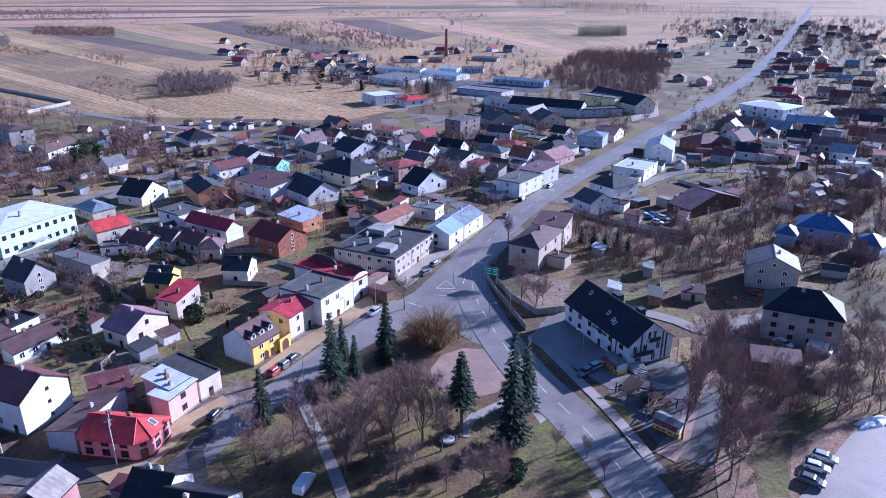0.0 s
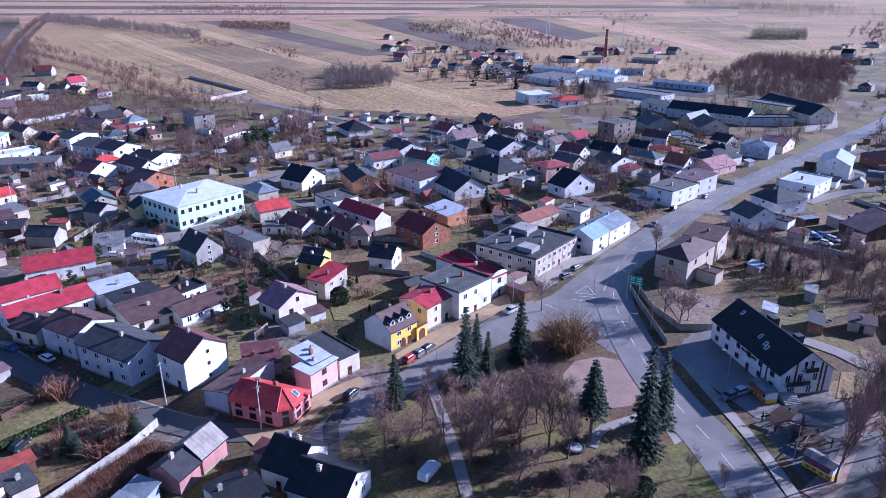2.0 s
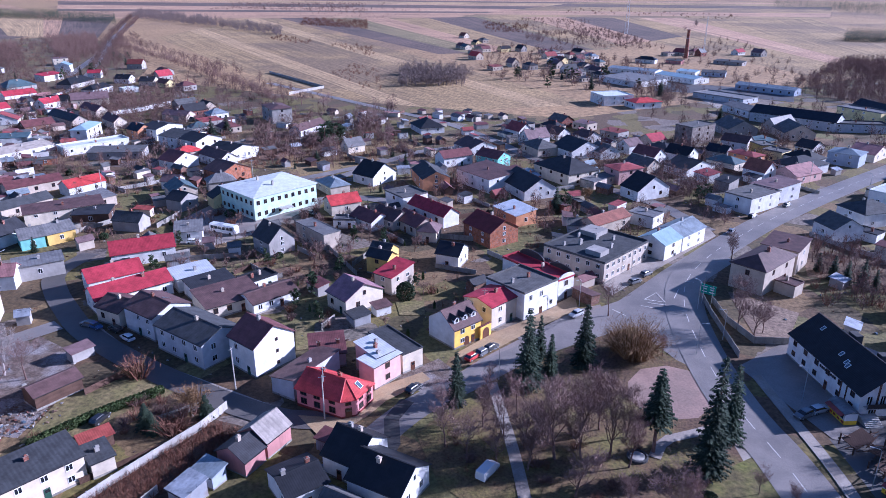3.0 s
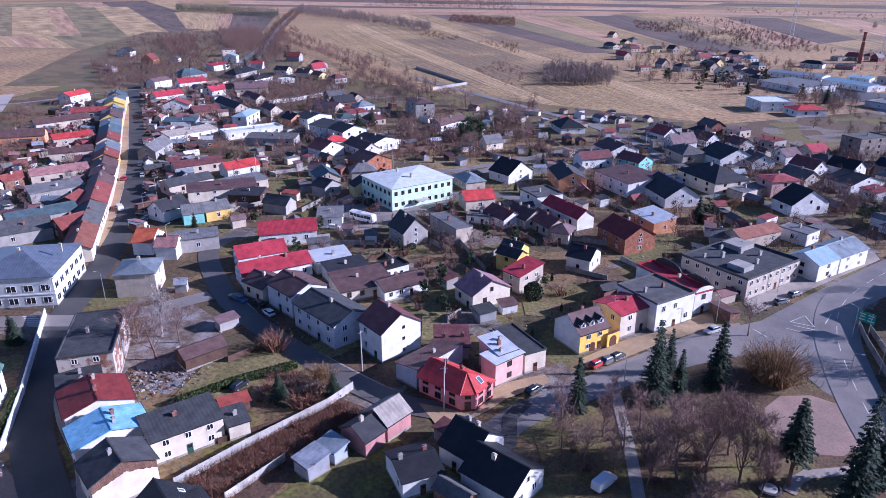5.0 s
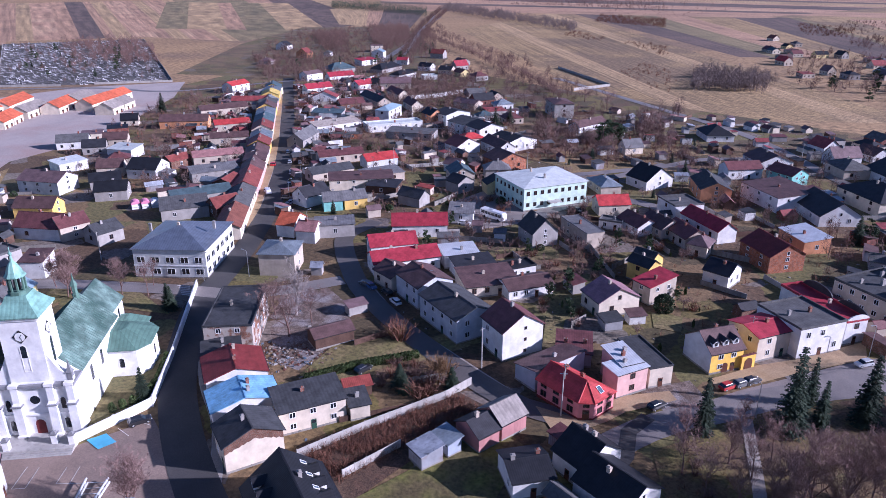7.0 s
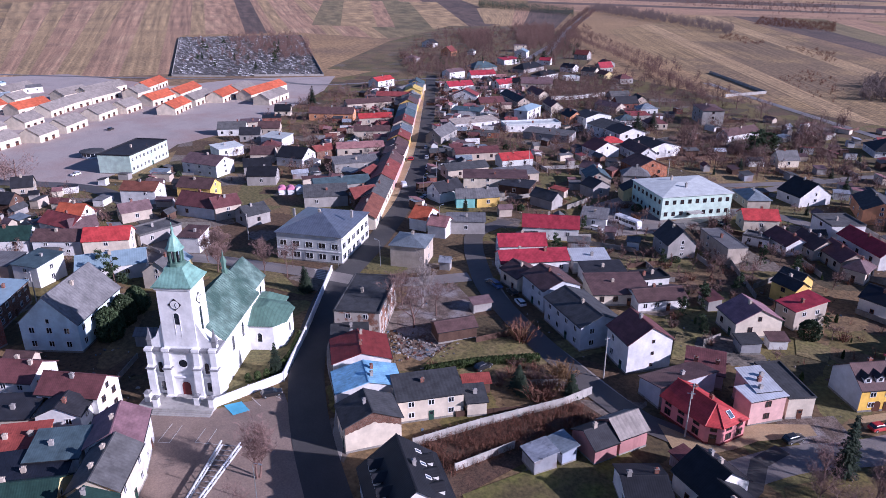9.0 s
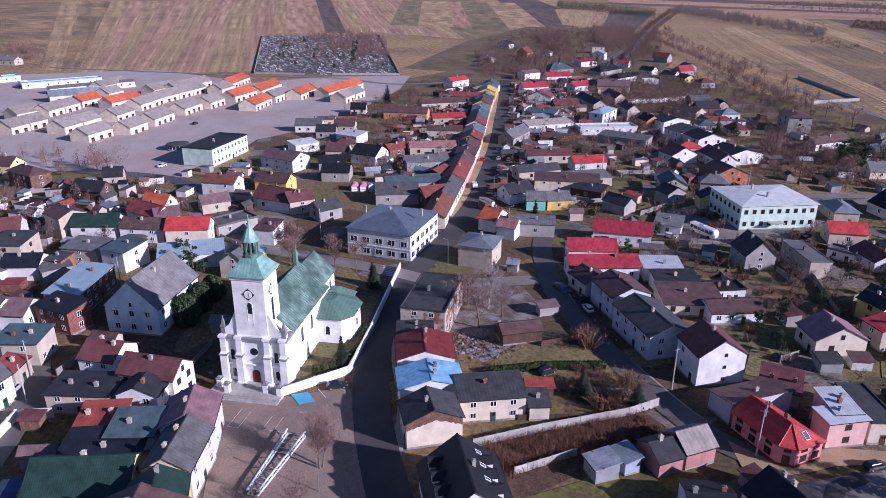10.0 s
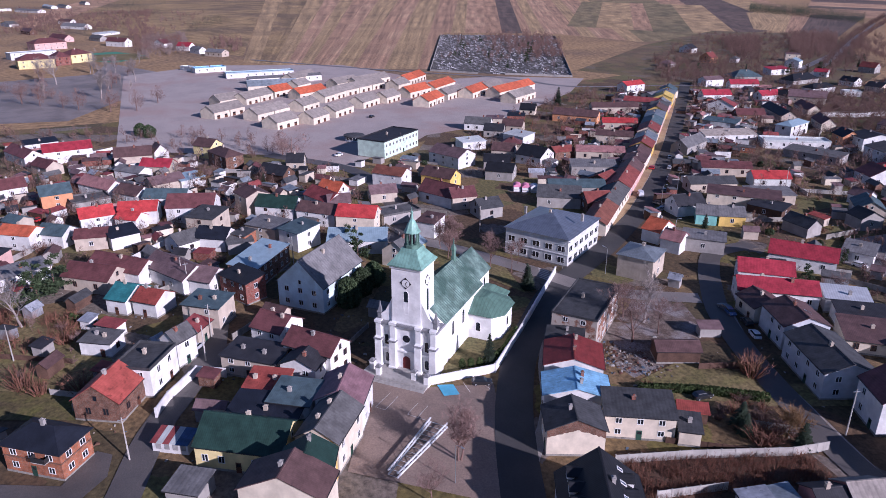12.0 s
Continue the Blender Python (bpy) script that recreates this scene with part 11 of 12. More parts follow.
far_house(564, 969, 331, 9, 8, 3.8, 7.3, "gable", "greyplaster", "brown", (0,))
far_house(290, 685, 333, 14, 8, 3.4, 6.8, "gable", "beige", "brown", (0,))
far_house(357, 700, 321, 10, 9, 3.8, 6.6, "gable", "white", "rosetile", (0, 1))
far_house(282, 616, 333, 12, 9, 3.8, 6.1, "hip", "beige", "brownred", (0,))
far_house(412, 810, 326, 11, 8, 3.4, 6.0, "gable", "white", "brown", (0,))
far_house(431, 834, 323, 12, 10, 3.8, 6.6, "gable", "greyplaster", "brown", (0, 1))
far_house(421, 687, 322, 10, 10, 3.8, 6.9, "gable", "beige", "black", (0,))
far_house(512, 1001, 325, 13, 8, 3.2, 6.4, "gable", "beige", "brown", (0, 1))
far_house(338, 615, 330, 13, 10, 4.2, 7.9, "gable", "cream", "brown", (0,))
far_house(382, 720, 59, 14, 9, 3.8, 6.6, "gable", "beige", "brown", (3,))
far_house(389, 679, 330, 12, 9, 3.8, 6.6, "gable", "greyplaster", "bluegrey", (0,))
far_house(445, 727, 53, 11, 9, 3.8, 6.6, "gable", "paleyellow", "brownred", (3,))
far_house(339, 638, 329, 10, 9, 4.2, 8.4, "gable", "beige", "red", (0,))
far_house(358, 755, 321, 11, 8, 3.8, 6.6, "gable", "greyplaster", "brown", (0, 1))
far_house(439, 973, 54, 10, 10, 3.4, 6.9, "gable", "beige", "brownred", (0, 3))
far_house(318, 632, 321, 10, 8, 3.8, 7.1, "gable", "white", "brickroof", (0, 1))
far_house(383, 911, 51, 13, 8, 3.8, 6.7, "hip", "beige", "brownred", (0, 3))
far_house(354, 823, 322, 14, 9, 3.8, 6.7, "hip", "beige", "redlight", (0, 1))
far_house(592, 997, 331, 10, 9, 3.4, 7.2, "gable", "greyplaster", "orangebrown", (0,))
far_house(595, 1198, 325, 13, 9, 3.8, 6.6, "gable", "beige", "dark", (0, 1))
far_house(475, 928, 328, 12, 8, 3.4, 6.0, "gable", "greyplaster", "orangebrown", (0,))
far_house(480, 831, 63, 13, 8, 3.8, 7.6, "gable", "cream", "crimson", (3,))
far_house(300, 633, 332, 13, 8, 3.8, 7.0, "gable", "white", "brownred", (0,))
far_house(197, 589, 61, 13, 9, 3.8, 6.2, "hip", "greyplaster", "brownred", (0, 3))
far_house(569, 1038, 330, 10, 10, 3.2, 6.0, "hip", "beige", "black", (0,))
far_house(373, 622, 322, 11, 8, 3.8, 4.2, "flat", "beige", "black", (0,))
far_house(585, 954, 333, 11, 10, 3.4, 5.9, "hip", "beige", "brown", (0,))
far_house(414, 794, 56, 10, 9, 3.8, 7.1, "gable", "greyplaster", "brownred", (3,))
far_house(500, 1080, 332, 13, 8, 4.2, 7.2, "gable", "greyplaster", "redlight", (0,))
far_house(306, 485, 331, 11, 8, 3.8, 6.5, "hip", "beige", "dark", (0,))
far_house(260, 411, 329, 14, 8, 3.8, 7.7, "gable", "cream", "mauve", (0,))
far_house(188, 321, 324, 10, 9, 4.2, 7.3, "gable", "white", "bluegrey", (0,))
far_house(217, 363, 325, 11, 10, 3.2, 7.0, "gable", "paleyellow", "orangebrown", (0,))
house(178, 281, 330, 9, 10, 3.2, 5.7, "hip", "greyplaster", "greylight", sides=(0,), far=True)
far_house(236, 385, 333, 9, 8, 3.8, 4.2, "flat", "beige", "redlight", (0,))
far_house(222, 405, 57, 13, 9, 3.8, 7.0, "gable", "white", "redlight", (3,))
far_house(274, 431, 55, 13, 10, 3.2, 6.4, "gable", "cream", "brown", (3,))
far_house(208, 333, 53, 9, 8, 4.2, 4.6, "flat", "beige", "dark", (3,))
far_house(205, 315, 331, 11, 8, 3.8, 4.8, "mono", "beige", "redlight", (0,))
far_house(219, 346, 328, 10, 8, 3.8, 6.6, "gable", "beige", "rosetile", (0,))
far_house(189, 337, 333, 14, 8, 4.2, 7.2, "gable", "greyplaster", "mauve", (0,))
far_house(250, 422, 333, 14, 8, 3.2, 5.9, "gable", "white", "brown", (0,))
far_house(245, 398, 332, 11, 8, 3.8, 6.6, "gable", "beige", "dark", (0,))
far_house(198, 370, 323, 9, 10, 3.8, 6.6, "gable", "beige", "dark", (0, 1))
far_house(233, 361, 327, 10, 9, 3.2, 6.2, "gable", "white", "brown", (0,))
far_house(237, 414, 327, 11, 9, 3.8, 6.6, "gable", "greyplaster", "brown", (0,))
far_house(590, 1384, 324, 12, 8, 3.8, 6.6, "gable", "beige", "crimson", (0, 1))
far_house(592, 1476, 323, 11, 8, 3.2, 5.8, "hip", "rose", "brownred", (0, 1))
far_house(321, 963, 324, 14, 10, 3.8, 6.4, "hip", "beige", "mauve", (0, 1))
far_house(392, 976, 322, 12, 8, 4.2, 7.8, "gable", "beige", "mauve", (0, 1))
far_house(289, 956, 53, 14, 8, 3.4, 4.4, "mono", "beige", "brown", (0, 3))
far_house(392, 1031, 59, 12, 8, 3.4, 7.4, "gable", "greyplaster", "greylight", (0, 3))
far_house(520, 1280, 61, 11, 9, 3.8, 6.6, "gable", "greyplaster", "dark", (3,))
far_house(330, 1001, 323, 13, 9, 3.4, 3.8, "flat", "beige", "crimson", (0, 1))
far_house(249, 811, 327, 10, 10, 3.4, 6.3, "gable", "beige", "bluegrey", (0, 1))
far_house(439, 1065, 325, 10, 8, 3.2, 6.8, "gable", "greyplaster", "brown", (0, 1))
far_house(359, 901, 61, 12, 10, 3.8, 4.2, "flat", "white", "dark", (0, 3))
far_house(431, 1125, 330, 10, 10, 3.8, 6.8, "hip", "brickred", "brown", (0, 1))
far_house(261, 854, 322, 12, 8, 3.2, 7.3, "gable", "greyplaster", "black", (0, 1))
far_house(440, 1158, 60, 10, 9, 3.8, 6.6, "gable", "white", "brown", (0, 3))
far_house(271, 928, 328, 13, 9, 3.8, 4.2, "flat", "beige", "mauve", (0, 1))
far_house(514, 1254, 332, 10, 9, 3.8, 6.1, "hip", "cream", "red", (0,))
far_house(465, 1207, 56, 13, 9, 3.4, 6.1, "gable", "white", "greylight", (0, 3))
far_house(253, 770, 332, 10, 8, 3.8, 5.9, "hip", "greyplaster", "dark", (0, 1))
far_house(222, 736, 329, 13, 10, 3.2, 5.9, "hip", "white", "brownred", (0, 1))
far_house(569, 1408, 324, 9, 8, 3.4, 7.5, "gable", "cream", "dark", (0, 1))
far_house(489, 1203, 61, 12, 8, 4.2, 6.8, "gable", "greyplaster", "black", (0, 3))
far_house(289, 796, 51, 13, 8, 3.2, 3.6, "flat", "cream", "brown", (0, 3))
far_house(473, 1141, 328, 13, 9, 3.8, 6.4, "hip", "beige", "crimson", (0, 1))
far_house(556, 1377, 321, 12, 8, 3.8, 6.7, "gable", "greyplaster", "brown", (0, 1))
far_house(407, 1099, 330, 14, 10, 3.8, 6.6, "gable", "greyplaster", "red", (0, 1))
far_house(402, 1066, 53, 13, 8, 3.2, 6.2, "gable", "white", "tealgrey", (0, 3))
far_house(585, 1422, 331, 13, 8, 3.4, 7.0, "gable", "white", "bluegrey", (0,))
far_house(168, 393, 330, 14, 10, 3.8, 7.2, "gable", "beige", "mauve", (0,))
far_house(159, 361, 324, 10, 8, 3.4, 7.2, "gable", "cream", "bluegrey", (0, 1))
far_house(158, 378, 56, 11, 9, 4.2, 8.2, "gable", "beige", "brownred", (0, 3))
far_house(162, 321, 58, 12, 9, 3.2, 3.6, "flat", "beige", "brownred", (3,))
house(144, 323, 332, 11, 8, 3.8, 7.5, "gable", "white", "dark", sides=(0,), far=True)
house(130, 316, 323, 10, 8, 3.8, 6.6, "gable", "greyplaster", "brownred", sides=(0, 1), far=True)
far_house(164, 341, 63, 12, 9, 4.2, 4.6, "flat", "cream", "dark", (3,))
far_house(174, 367, 62, 12, 9, 3.2, 5.9, "hip", "cream", "dark", (3,))
far_house(185, 380, 321, 12, 9, 3.4, 7.0, "gable", "cream", "bluegrey", (0, 1))
far_house(183, 354, 329, 11, 9, 4.2, 7.0, "gable", "cream", "dark", (0,))
far_house(173, 410, 56, 11, 9, 3.2, 7.4, "gable", "beige", "rosetile", (0, 3))
far_house(64, 371, 320, 9, 10, 3.4, 6.3, "gable", "white", "dark", (0, 1))
house(-66, 345, 48, 14, 9, 4.2, 8.4, "gable", "white", "mauve", sides=(0, 3), far=True)
far_house(-9, 362, 49, 10, 9, 3.8, 6.6, "gable", "beige", "crimson", (0, 3))
far_house(-41, 360, 317, 10, 9, 3.8, 6.4, "gable", "white", "brown", (0, 1))
far_house(-79, 378, 324, 10, 9, 4.2, 4.6, "flat", "greyplaster", "black", (0, 1))
far_house(-47, 393, 326, 11, 8, 3.8, 4.2, "flat", "beige", "mauve", (0, 1))
house(37, 314, 320, 11, 9, 3.8, 8.0, "gable", "white", "orangebrown", sides=(0, 1), far=True)
far_house(-61, 398, 319, 12, 9, 3.8, 6.6, "gable", "brickred", "grey", (0, 1))
far_house(-29, 374, 328, 12, 9, 4.2, 4.6, "flat", "greyplaster", "brickroof", (0, 1))
house(-19, 345, 52, 10, 9, 3.8, 6.6, "gable", "white", "mauve", sides=(0, 3), far=True)
house(-9, 328, 325, 13, 9, 3.8, 7.2, "gable", "white", "brownred", sides=(0, 1), far=True)
far_house(43, 378, 51, 13, 9, 3.2, 4.2, "mono", "beige", "tealgrey", (0, 3))
far_house(-58, 365, 323, 12, 9, 3.4, 6.5, "gable", "white", "brown", (0, 1))
house(24, 326, 328, 14, 10, 3.8, 6.1, "hip", "cream", "tealgrey", sides=(0, 1), far=True)
house(-4, 347, 325, 13, 10, 3.4, 5.5, "hip", "rose", "dark", sides=(0, 1), far=True)
far_house(-63, 382, 326, 12, 8, 3.4, 5.7, "hip", "cream", "dark", (0, 1))
far_house(-78, 363, 324, 11, 9, 4.2, 7.7, "gable", "white", "redlight", (0, 1))
far_house(-345, 149, 55, 11, 8, 3.8, 6.6, "gable", "beige", "brown", (0, 1))
house(-294, 123, 55, 11, 10, 3.8, 6.6, "gable", "beige", "brown", sides=(0, 1), far=True)
far_house(-365, 146, 60, 10, 9, 3.8, 4.2, "flat", "cream", "mauve", (0, 1))
house(-261, 108, 56, 12, 10, 3.8, 6.6, "gable", "greyplaster", "black", sides=(0, 1), far=True)
far_house(-356, 133, 60, 14, 10, 3.8, 6.6, "gable", "white", "grey", (0, 1))
far_house(-369, 161, 64, 10, 9, 3.8, 4.2, "flat", "brickred", "black", (0,))
far_house(-337, 135, 59, 10, 9, 3.8, 6.6, "gable", "greyplaster", "dark", (0, 1))
house(-278, 113, 66, 12, 9, 3.2, 5.8, "gable", "greyplaster", "black", sides=(0,), far=True)
house(-307, 132, 63, 10, 8, 3.4, 5.8, "hip", "beige", "brownred", sides=(0,), far=True)
far_house(-388, 177, 57, 9, 8, 3.2, 6.4, "gable", "cream", "black", (0, 1))
far_house(-402, 481, 76, 13, 8, 4.2, 8.3, "gable", "greyplaster", "crimson", (0, 3))
far_house(-350, 442, 75, 12, 10, 3.8, 6.8, "hip", "greyplaster", "brownred", (0, 3))
far_house(-422, 508, 166, 12, 10, 3.8, 6.4, "gable", "greyplaster", "brown", (2, 3))
far_house(-377, 453, 161, 13, 8, 3.2, 5.8, "gable", "paleyellow", "orangebrown", (2, 3))
far_house(-232, 324, 56, 11, 10, 3.2, 6.0, "hip", "beige", "brownred", (0, 3))
far_house(-260, 353, 61, 11, 9, 3.8, 6.4, "hip", "white", "bluegrey", (0, 3))
far_house(-300, 376, 62, 13, 10, 3.8, 6.6, "gable", "greyplaster", "grey", (0, 3))
house(-215, 266, 62, 12, 9, 3.8, 6.1, "hip", "beige", "red", sides=(0, 3), far=True)
far_house(-246, 317, 58, 10, 8, 3.4, 6.0, "hip", "white", "tealgrey", (0, 3))
far_house(-280, 358, 65, 14, 9, 3.8, 7.6, "gable", "brickred", "dark", (0, 3))
far_house(-250, 332, 62, 12, 9, 3.8, 4.8, "mono", "greyplaster", "redlight", (0, 3))
far_house(-282, 374, 152, 10, 8, 3.8, 6.6, "gable", "beige", "black", (2, 3))
house(-216, -70, 61, 11, 10, 3.8, 4.8, "mono", "rose", "dark", sides=(0, 1), far=True)
house(-126, 240, 323, 14, 9, 3.4, 5.5, "hip", "beige", "bluegrey", sides=(0, 1), far=True)
house(-169, 227, 46, 11, 8, 4.2, 7.2, "hip", "greyplaster", "greylight", sides=(0, 3), far=True)
house(-147, 303, 57, 10, 8, 3.2, 6.8, "gable", "cream", "greylight", sides=(0, 3), far=True)
house(-111, 218, 47, 12, 9, 3.8, 6.4, "gable", "cream", "red", sides=(0, 3), far=True)
house(-178, 214, 323, 13, 10, 3.8, 6.6, "gable", "beige", "tealgrey", sides=(0, 1), far=True)
far_house(-97, 723, 49, 9, 8, 3.4, 6.7, "gable", "greyplaster", "brownred", (0, 3))
far_house(-109, 663, 318, 11, 9, 4.2, 7.7, "gable", "beige", "mauve", (0, 1))
far_house(-84, 664, 322, 10, 10, 3.4, 6.1, "gable", "beige", "grey", (0, 1))
far_house(-132, 777, 54, 10, 9, 3.8, 5.9, "hip", "beige", "grey", (0, 3))
far_house(-83, 618, 318, 10, 10, 3.8, 6.4, "hip", "greyplaster", "grey", (0, 1))
far_house(-93, 634, 49, 14, 8, 3.4, 7.6, "gable", "white", "dark", (0, 3))
far_house(-106, 784, 321, 14, 8, 4.2, 7.2, "gable", "beige", "black", (0, 1))
far_house(-98, 705, 322, 12, 9, 3.2, 6.0, "hip", "white", "dark", (0, 1))
far_house(-75, 695, 323, 12, 8, 3.8, 6.5, "hip", "beige", "tealgrey", (0, 1))
far_house(-64, 611, 315, 12, 8, 3.2, 5.4, "hip", "greyplaster", "black", (0, 1))
far_house(-74, 645, 322, 13, 10, 3.8, 6.2, "hip", "greyplaster", "mauve", (0, 1))
far_house(-114, 680, 317, 11, 10, 4.2, 7.1, "gable", "beige", "bluegrey", (0, 1))
far_house(-94, 769, 46, 13, 9, 3.8, 4.2, "flat", "beige", "brownred", (0, 3))
far_house(-89, 753, 321, 13, 10, 3.2, 5.8, "hip", "white", "bluegrey", (0, 1))
far_house(-73, 584, 47, 11, 8, 3.2, 3.6, "flat", "beige", "black", (0, 3))
far_house(-130, 741, 47, 13, 10, 3.2, 7.0, "gable", "cream", "redlight", (0, 3))
far_house(-118, 719, 52, 9, 8, 3.2, 4.2, "mono", "beige", "mauve", (0, 3))
far_house(-125, 758, 319, 14, 8, 3.4, 3.8, "flat", "white", "brown", (0, 1))
far_house(-84, 602, 50, 11, 8, 3.8, 6.6, "gable", "beige", "mauve", (0, 3))
far_house(-92, 689, 316, 10, 8, 3.4, 3.8, "flat", "beige", "mauve", (0, 1))
far_house(-144, 787, 319, 12, 8, 3.8, 4.8, "mono", "cream", "brownred", (0, 1))
far_house(-99, 739, 49, 10, 8, 3.8, 6.6, "gable", "cream", "dark", (0, 3))
far_house(-68, 629, 315, 13, 10, 4.2, 6.8, "gable", "beige", "brown", (0, 1))
far_house(-110, 750, 317, 10, 9, 4.2, 7.0, "hip", "cream", "brickroof", (0, 1))
far_house(-111, 696, 324, 12, 9, 3.8, 7.4, "gable", "paleyellow", "brown", (0, 1))
far_house(-200, 709, 322, 14, 9, 4.2, 8.0, "gable", "beige", "red", (0, 1))
far_house(-249, 820, 324, 10, 10, 3.4, 6.2, "gable", "greyplaster", "brownred", (0, 1))
far_house(-226, 817, 322, 12, 8, 3.8, 4.8, "mono", "greyplaster", "brownred", (0, 1))
far_house(-217, 761, 52, 10, 9, 3.4, 3.8, "flat", "greyplaster", "brown", (0, 3))
far_house(-174, 805, 323, 11, 8, 3.8, 7.4, "gable", "greyplaster", "dark", (0, 1))
far_house(-206, 732, 48, 11, 8, 4.2, 7.5, "gable", "greyplaster", "brown", (0, 3))
far_house(-240, 807, 321, 11, 9, 3.4, 6.0, "gable", "cream", "tealgrey", (0, 1))
far_house(-244, 866, 318, 11, 8, 3.2, 5.8, "gable", "paleyellow", "black", (0, 1))
far_house(-151, 663, 319, 11, 8, 3.8, 7.9, "gable", "cream", "mauve", (0, 1))
far_house(-191, 794, 52, 14, 8, 3.8, 6.6, "gable", "paleyellow", "black", (0, 3))
far_house(-212, 787, 51, 11, 8, 3.8, 6.6, "gable", "beige", "brownred", (0, 3))
far_house(-160, 632, 50, 11, 9, 3.4, 4.4, "mono", "beige", "brickroof", (0, 3))
far_house(-288, 959, 325, 12, 9, 3.4, 7.2, "gable", "cream", "orangebrown", (0, 1))
far_house(-131, 648, 314, 13, 9, 4.2, 6.6, "hip", "greyplaster", "dark", (0, 1))
far_house(-244, 899, 315, 13, 8, 3.8, 6.0, "hip", "beige", "grey", (0, 1))
far_house(13, 831, 46, 13, 10, 3.8, 6.4, "hip", "beige", "brownred", (0, 3))
far_house(-1, 817, 324, 14, 9, 3.8, 7.4, "gable", "beige", "redlight", (0, 1))
far_house(19, 817, 55, 10, 8, 4.2, 7.9, "gable", "brickred", "greylight", (0, 3))
far_house(78, 835, 317, 13, 9, 4.2, 7.7, "gable", "greyplaster", "mauve", (0, 1))
far_house(-14, 808, 47, 11, 10, 3.4, 3.8, "flat", "beige", "brown", (0, 3))
far_house(58, 843, 50, 12, 9, 3.4, 6.3, "gable", "white", "crimson", (0, 3))
WASTE = [(-168, 239), (-217, 306), (-186, 343), (-116, 329), (-119, 290), (-140, 253)]


def outbuildings(poly, n, seed):
    """Small sheds and lean-tos crowded into the far yards."""
    for x, y, rng in spots(poly, n, seed, 2.2):
        if clear_of_paving(x, y) and not inside(x, y, WASTE):
            e, kind = rng.uniform(2.1, 2.9), rng.choice(("mono", "mono", "gable", "flat"))
            far_house(x, y, near_angle(x, y) + rng.choice((0, 90)), rng.uniform(3.2, 7.5), rng.uniform(2.6, 4.2), e, e + {"mono": 0.7, "gable": 1.3, "flat": 0.2}[kind], kind,
                      rng.choice(("white", "cream", "greyplaster", "wood", "beige", "brickred", "white")),
                      rng.choice(("brown", "brownred", "grey", "darkgrey", "dark", "mauve", "greylight", "redlight", "bluegrey", "rosetile")), ())


outbuildings([(-190, 130), (-300, 290), (-420, 400), (-430, 260), (-330, 170), (-260, 120)], 190, 571)
outbuildings([(-230, 60), (-300, 90), (-330, -20), (-380, -100), (-250, -90), (-200, -20)], 120, 572)
outbuildings([(-60, 220), (0, 230), (70, 330), (-120, 420), (-250, 380), (-300, 300), (-230, 230), (-180, 170)], 115, 573)
outbuildings([(60, 250), (120, 230), (220, 330), (260, 450), (140, 420), (80, 330)], 60, 574)
build_far_houses()


# ---- cemetery ----
def graves(poly, n, seed):
    """Rows of small headstones and slabs, past counting."""
    bm = bmesh.new()
    box(bm, -0.5, 0.5, -1.0, 1.0, 0, 0.35)
    box(bm, -0.5, 0.5, 1.0, 1.2, 0, 1.1)
    base = mesh_of("grave", bm)
    for k, m in enumerate((shade("pale_granite", (0.36, 0.35, 0.36), rough=0.5), shade("dark_granite", (0.07, 0.065, 0.07), rough=0.4), shade("white_marble", (0.72, 0.72, 0.72), rough=0.4))):
        pl = [(x, y, 2.6 + rng.uniform(-0.1, 0.1), rng.uniform(0.65, 1.15), rng.uniform(0.7, 1.4)) for x, y, rng in spots(poly, n if k < 2 else n // 3, seed + k, 0, False)]
        joined("graves", base, pl, m, ("pale granite graves in rows", "dark granite graves in rows", "white marble graves in rows")[k], "graves")


graves([(-592.0, 176.0), (-521.0, 276.0), (-887.0, 439.0), (-948.0, 297.0)], 1500, 400)

NO_BUILD.append([(-104, 74), (-93, 82), (-80, 96), (-90, 100), (-106, 106), (-110, 90)])


def island_colours(name, cols):
    """Each loose piece takes one of the colours by chance."""
    mt = shade(name, (0.3, 0.3, 0.3), vary=0.2, coarse=1.0)
    N, K = mt.node_tree.nodes, mt.node_tree.links.new
    geo, cr, mx = N.new("ShaderNodeNewGeometry"), N.new("ShaderNodeValToRGB"), N.new("ShaderNodeMixRGB")
    cr.color_ramp.interpolation = "CONSTANT"
    el = cr.color_ramp.elements
    el[0].color, el[1].position, el[1].color = (*cols[0], 1), 1 / len(cols), (*cols[1], 1)
    for k, c in enumerate(cols[2:], 2):
        el.new(k / len(cols)).color = (*c, 1)
    b = N["Principled BSDF"].inputs["Base Color"]
    K(geo.outputs["Random Per Island"], cr.inputs[0])
    mx.blend_type, mx.inputs[0].default_value = "MULTIPLY", 0.25
    K(cr.outputs[0], mx.inputs[1])
    K(b.links[0].from_socket, mx.inputs[2])
    K(mx.outputs[0], b)
    return mt


ODDS = island_colours("odds_and_ends", [(0.16, 0.09, 0.06), (0.30, 0.28, 0.26), (0.09, 0.06, 0.045), (0.42, 0.40, 0.37), (0.12, 0.12, 0.13), (0.22, 0.15, 0.10), (0.13, 0.18, 0.24), (0.16, 0.07, 0.05), (0.36, 0.31, 0.25)])


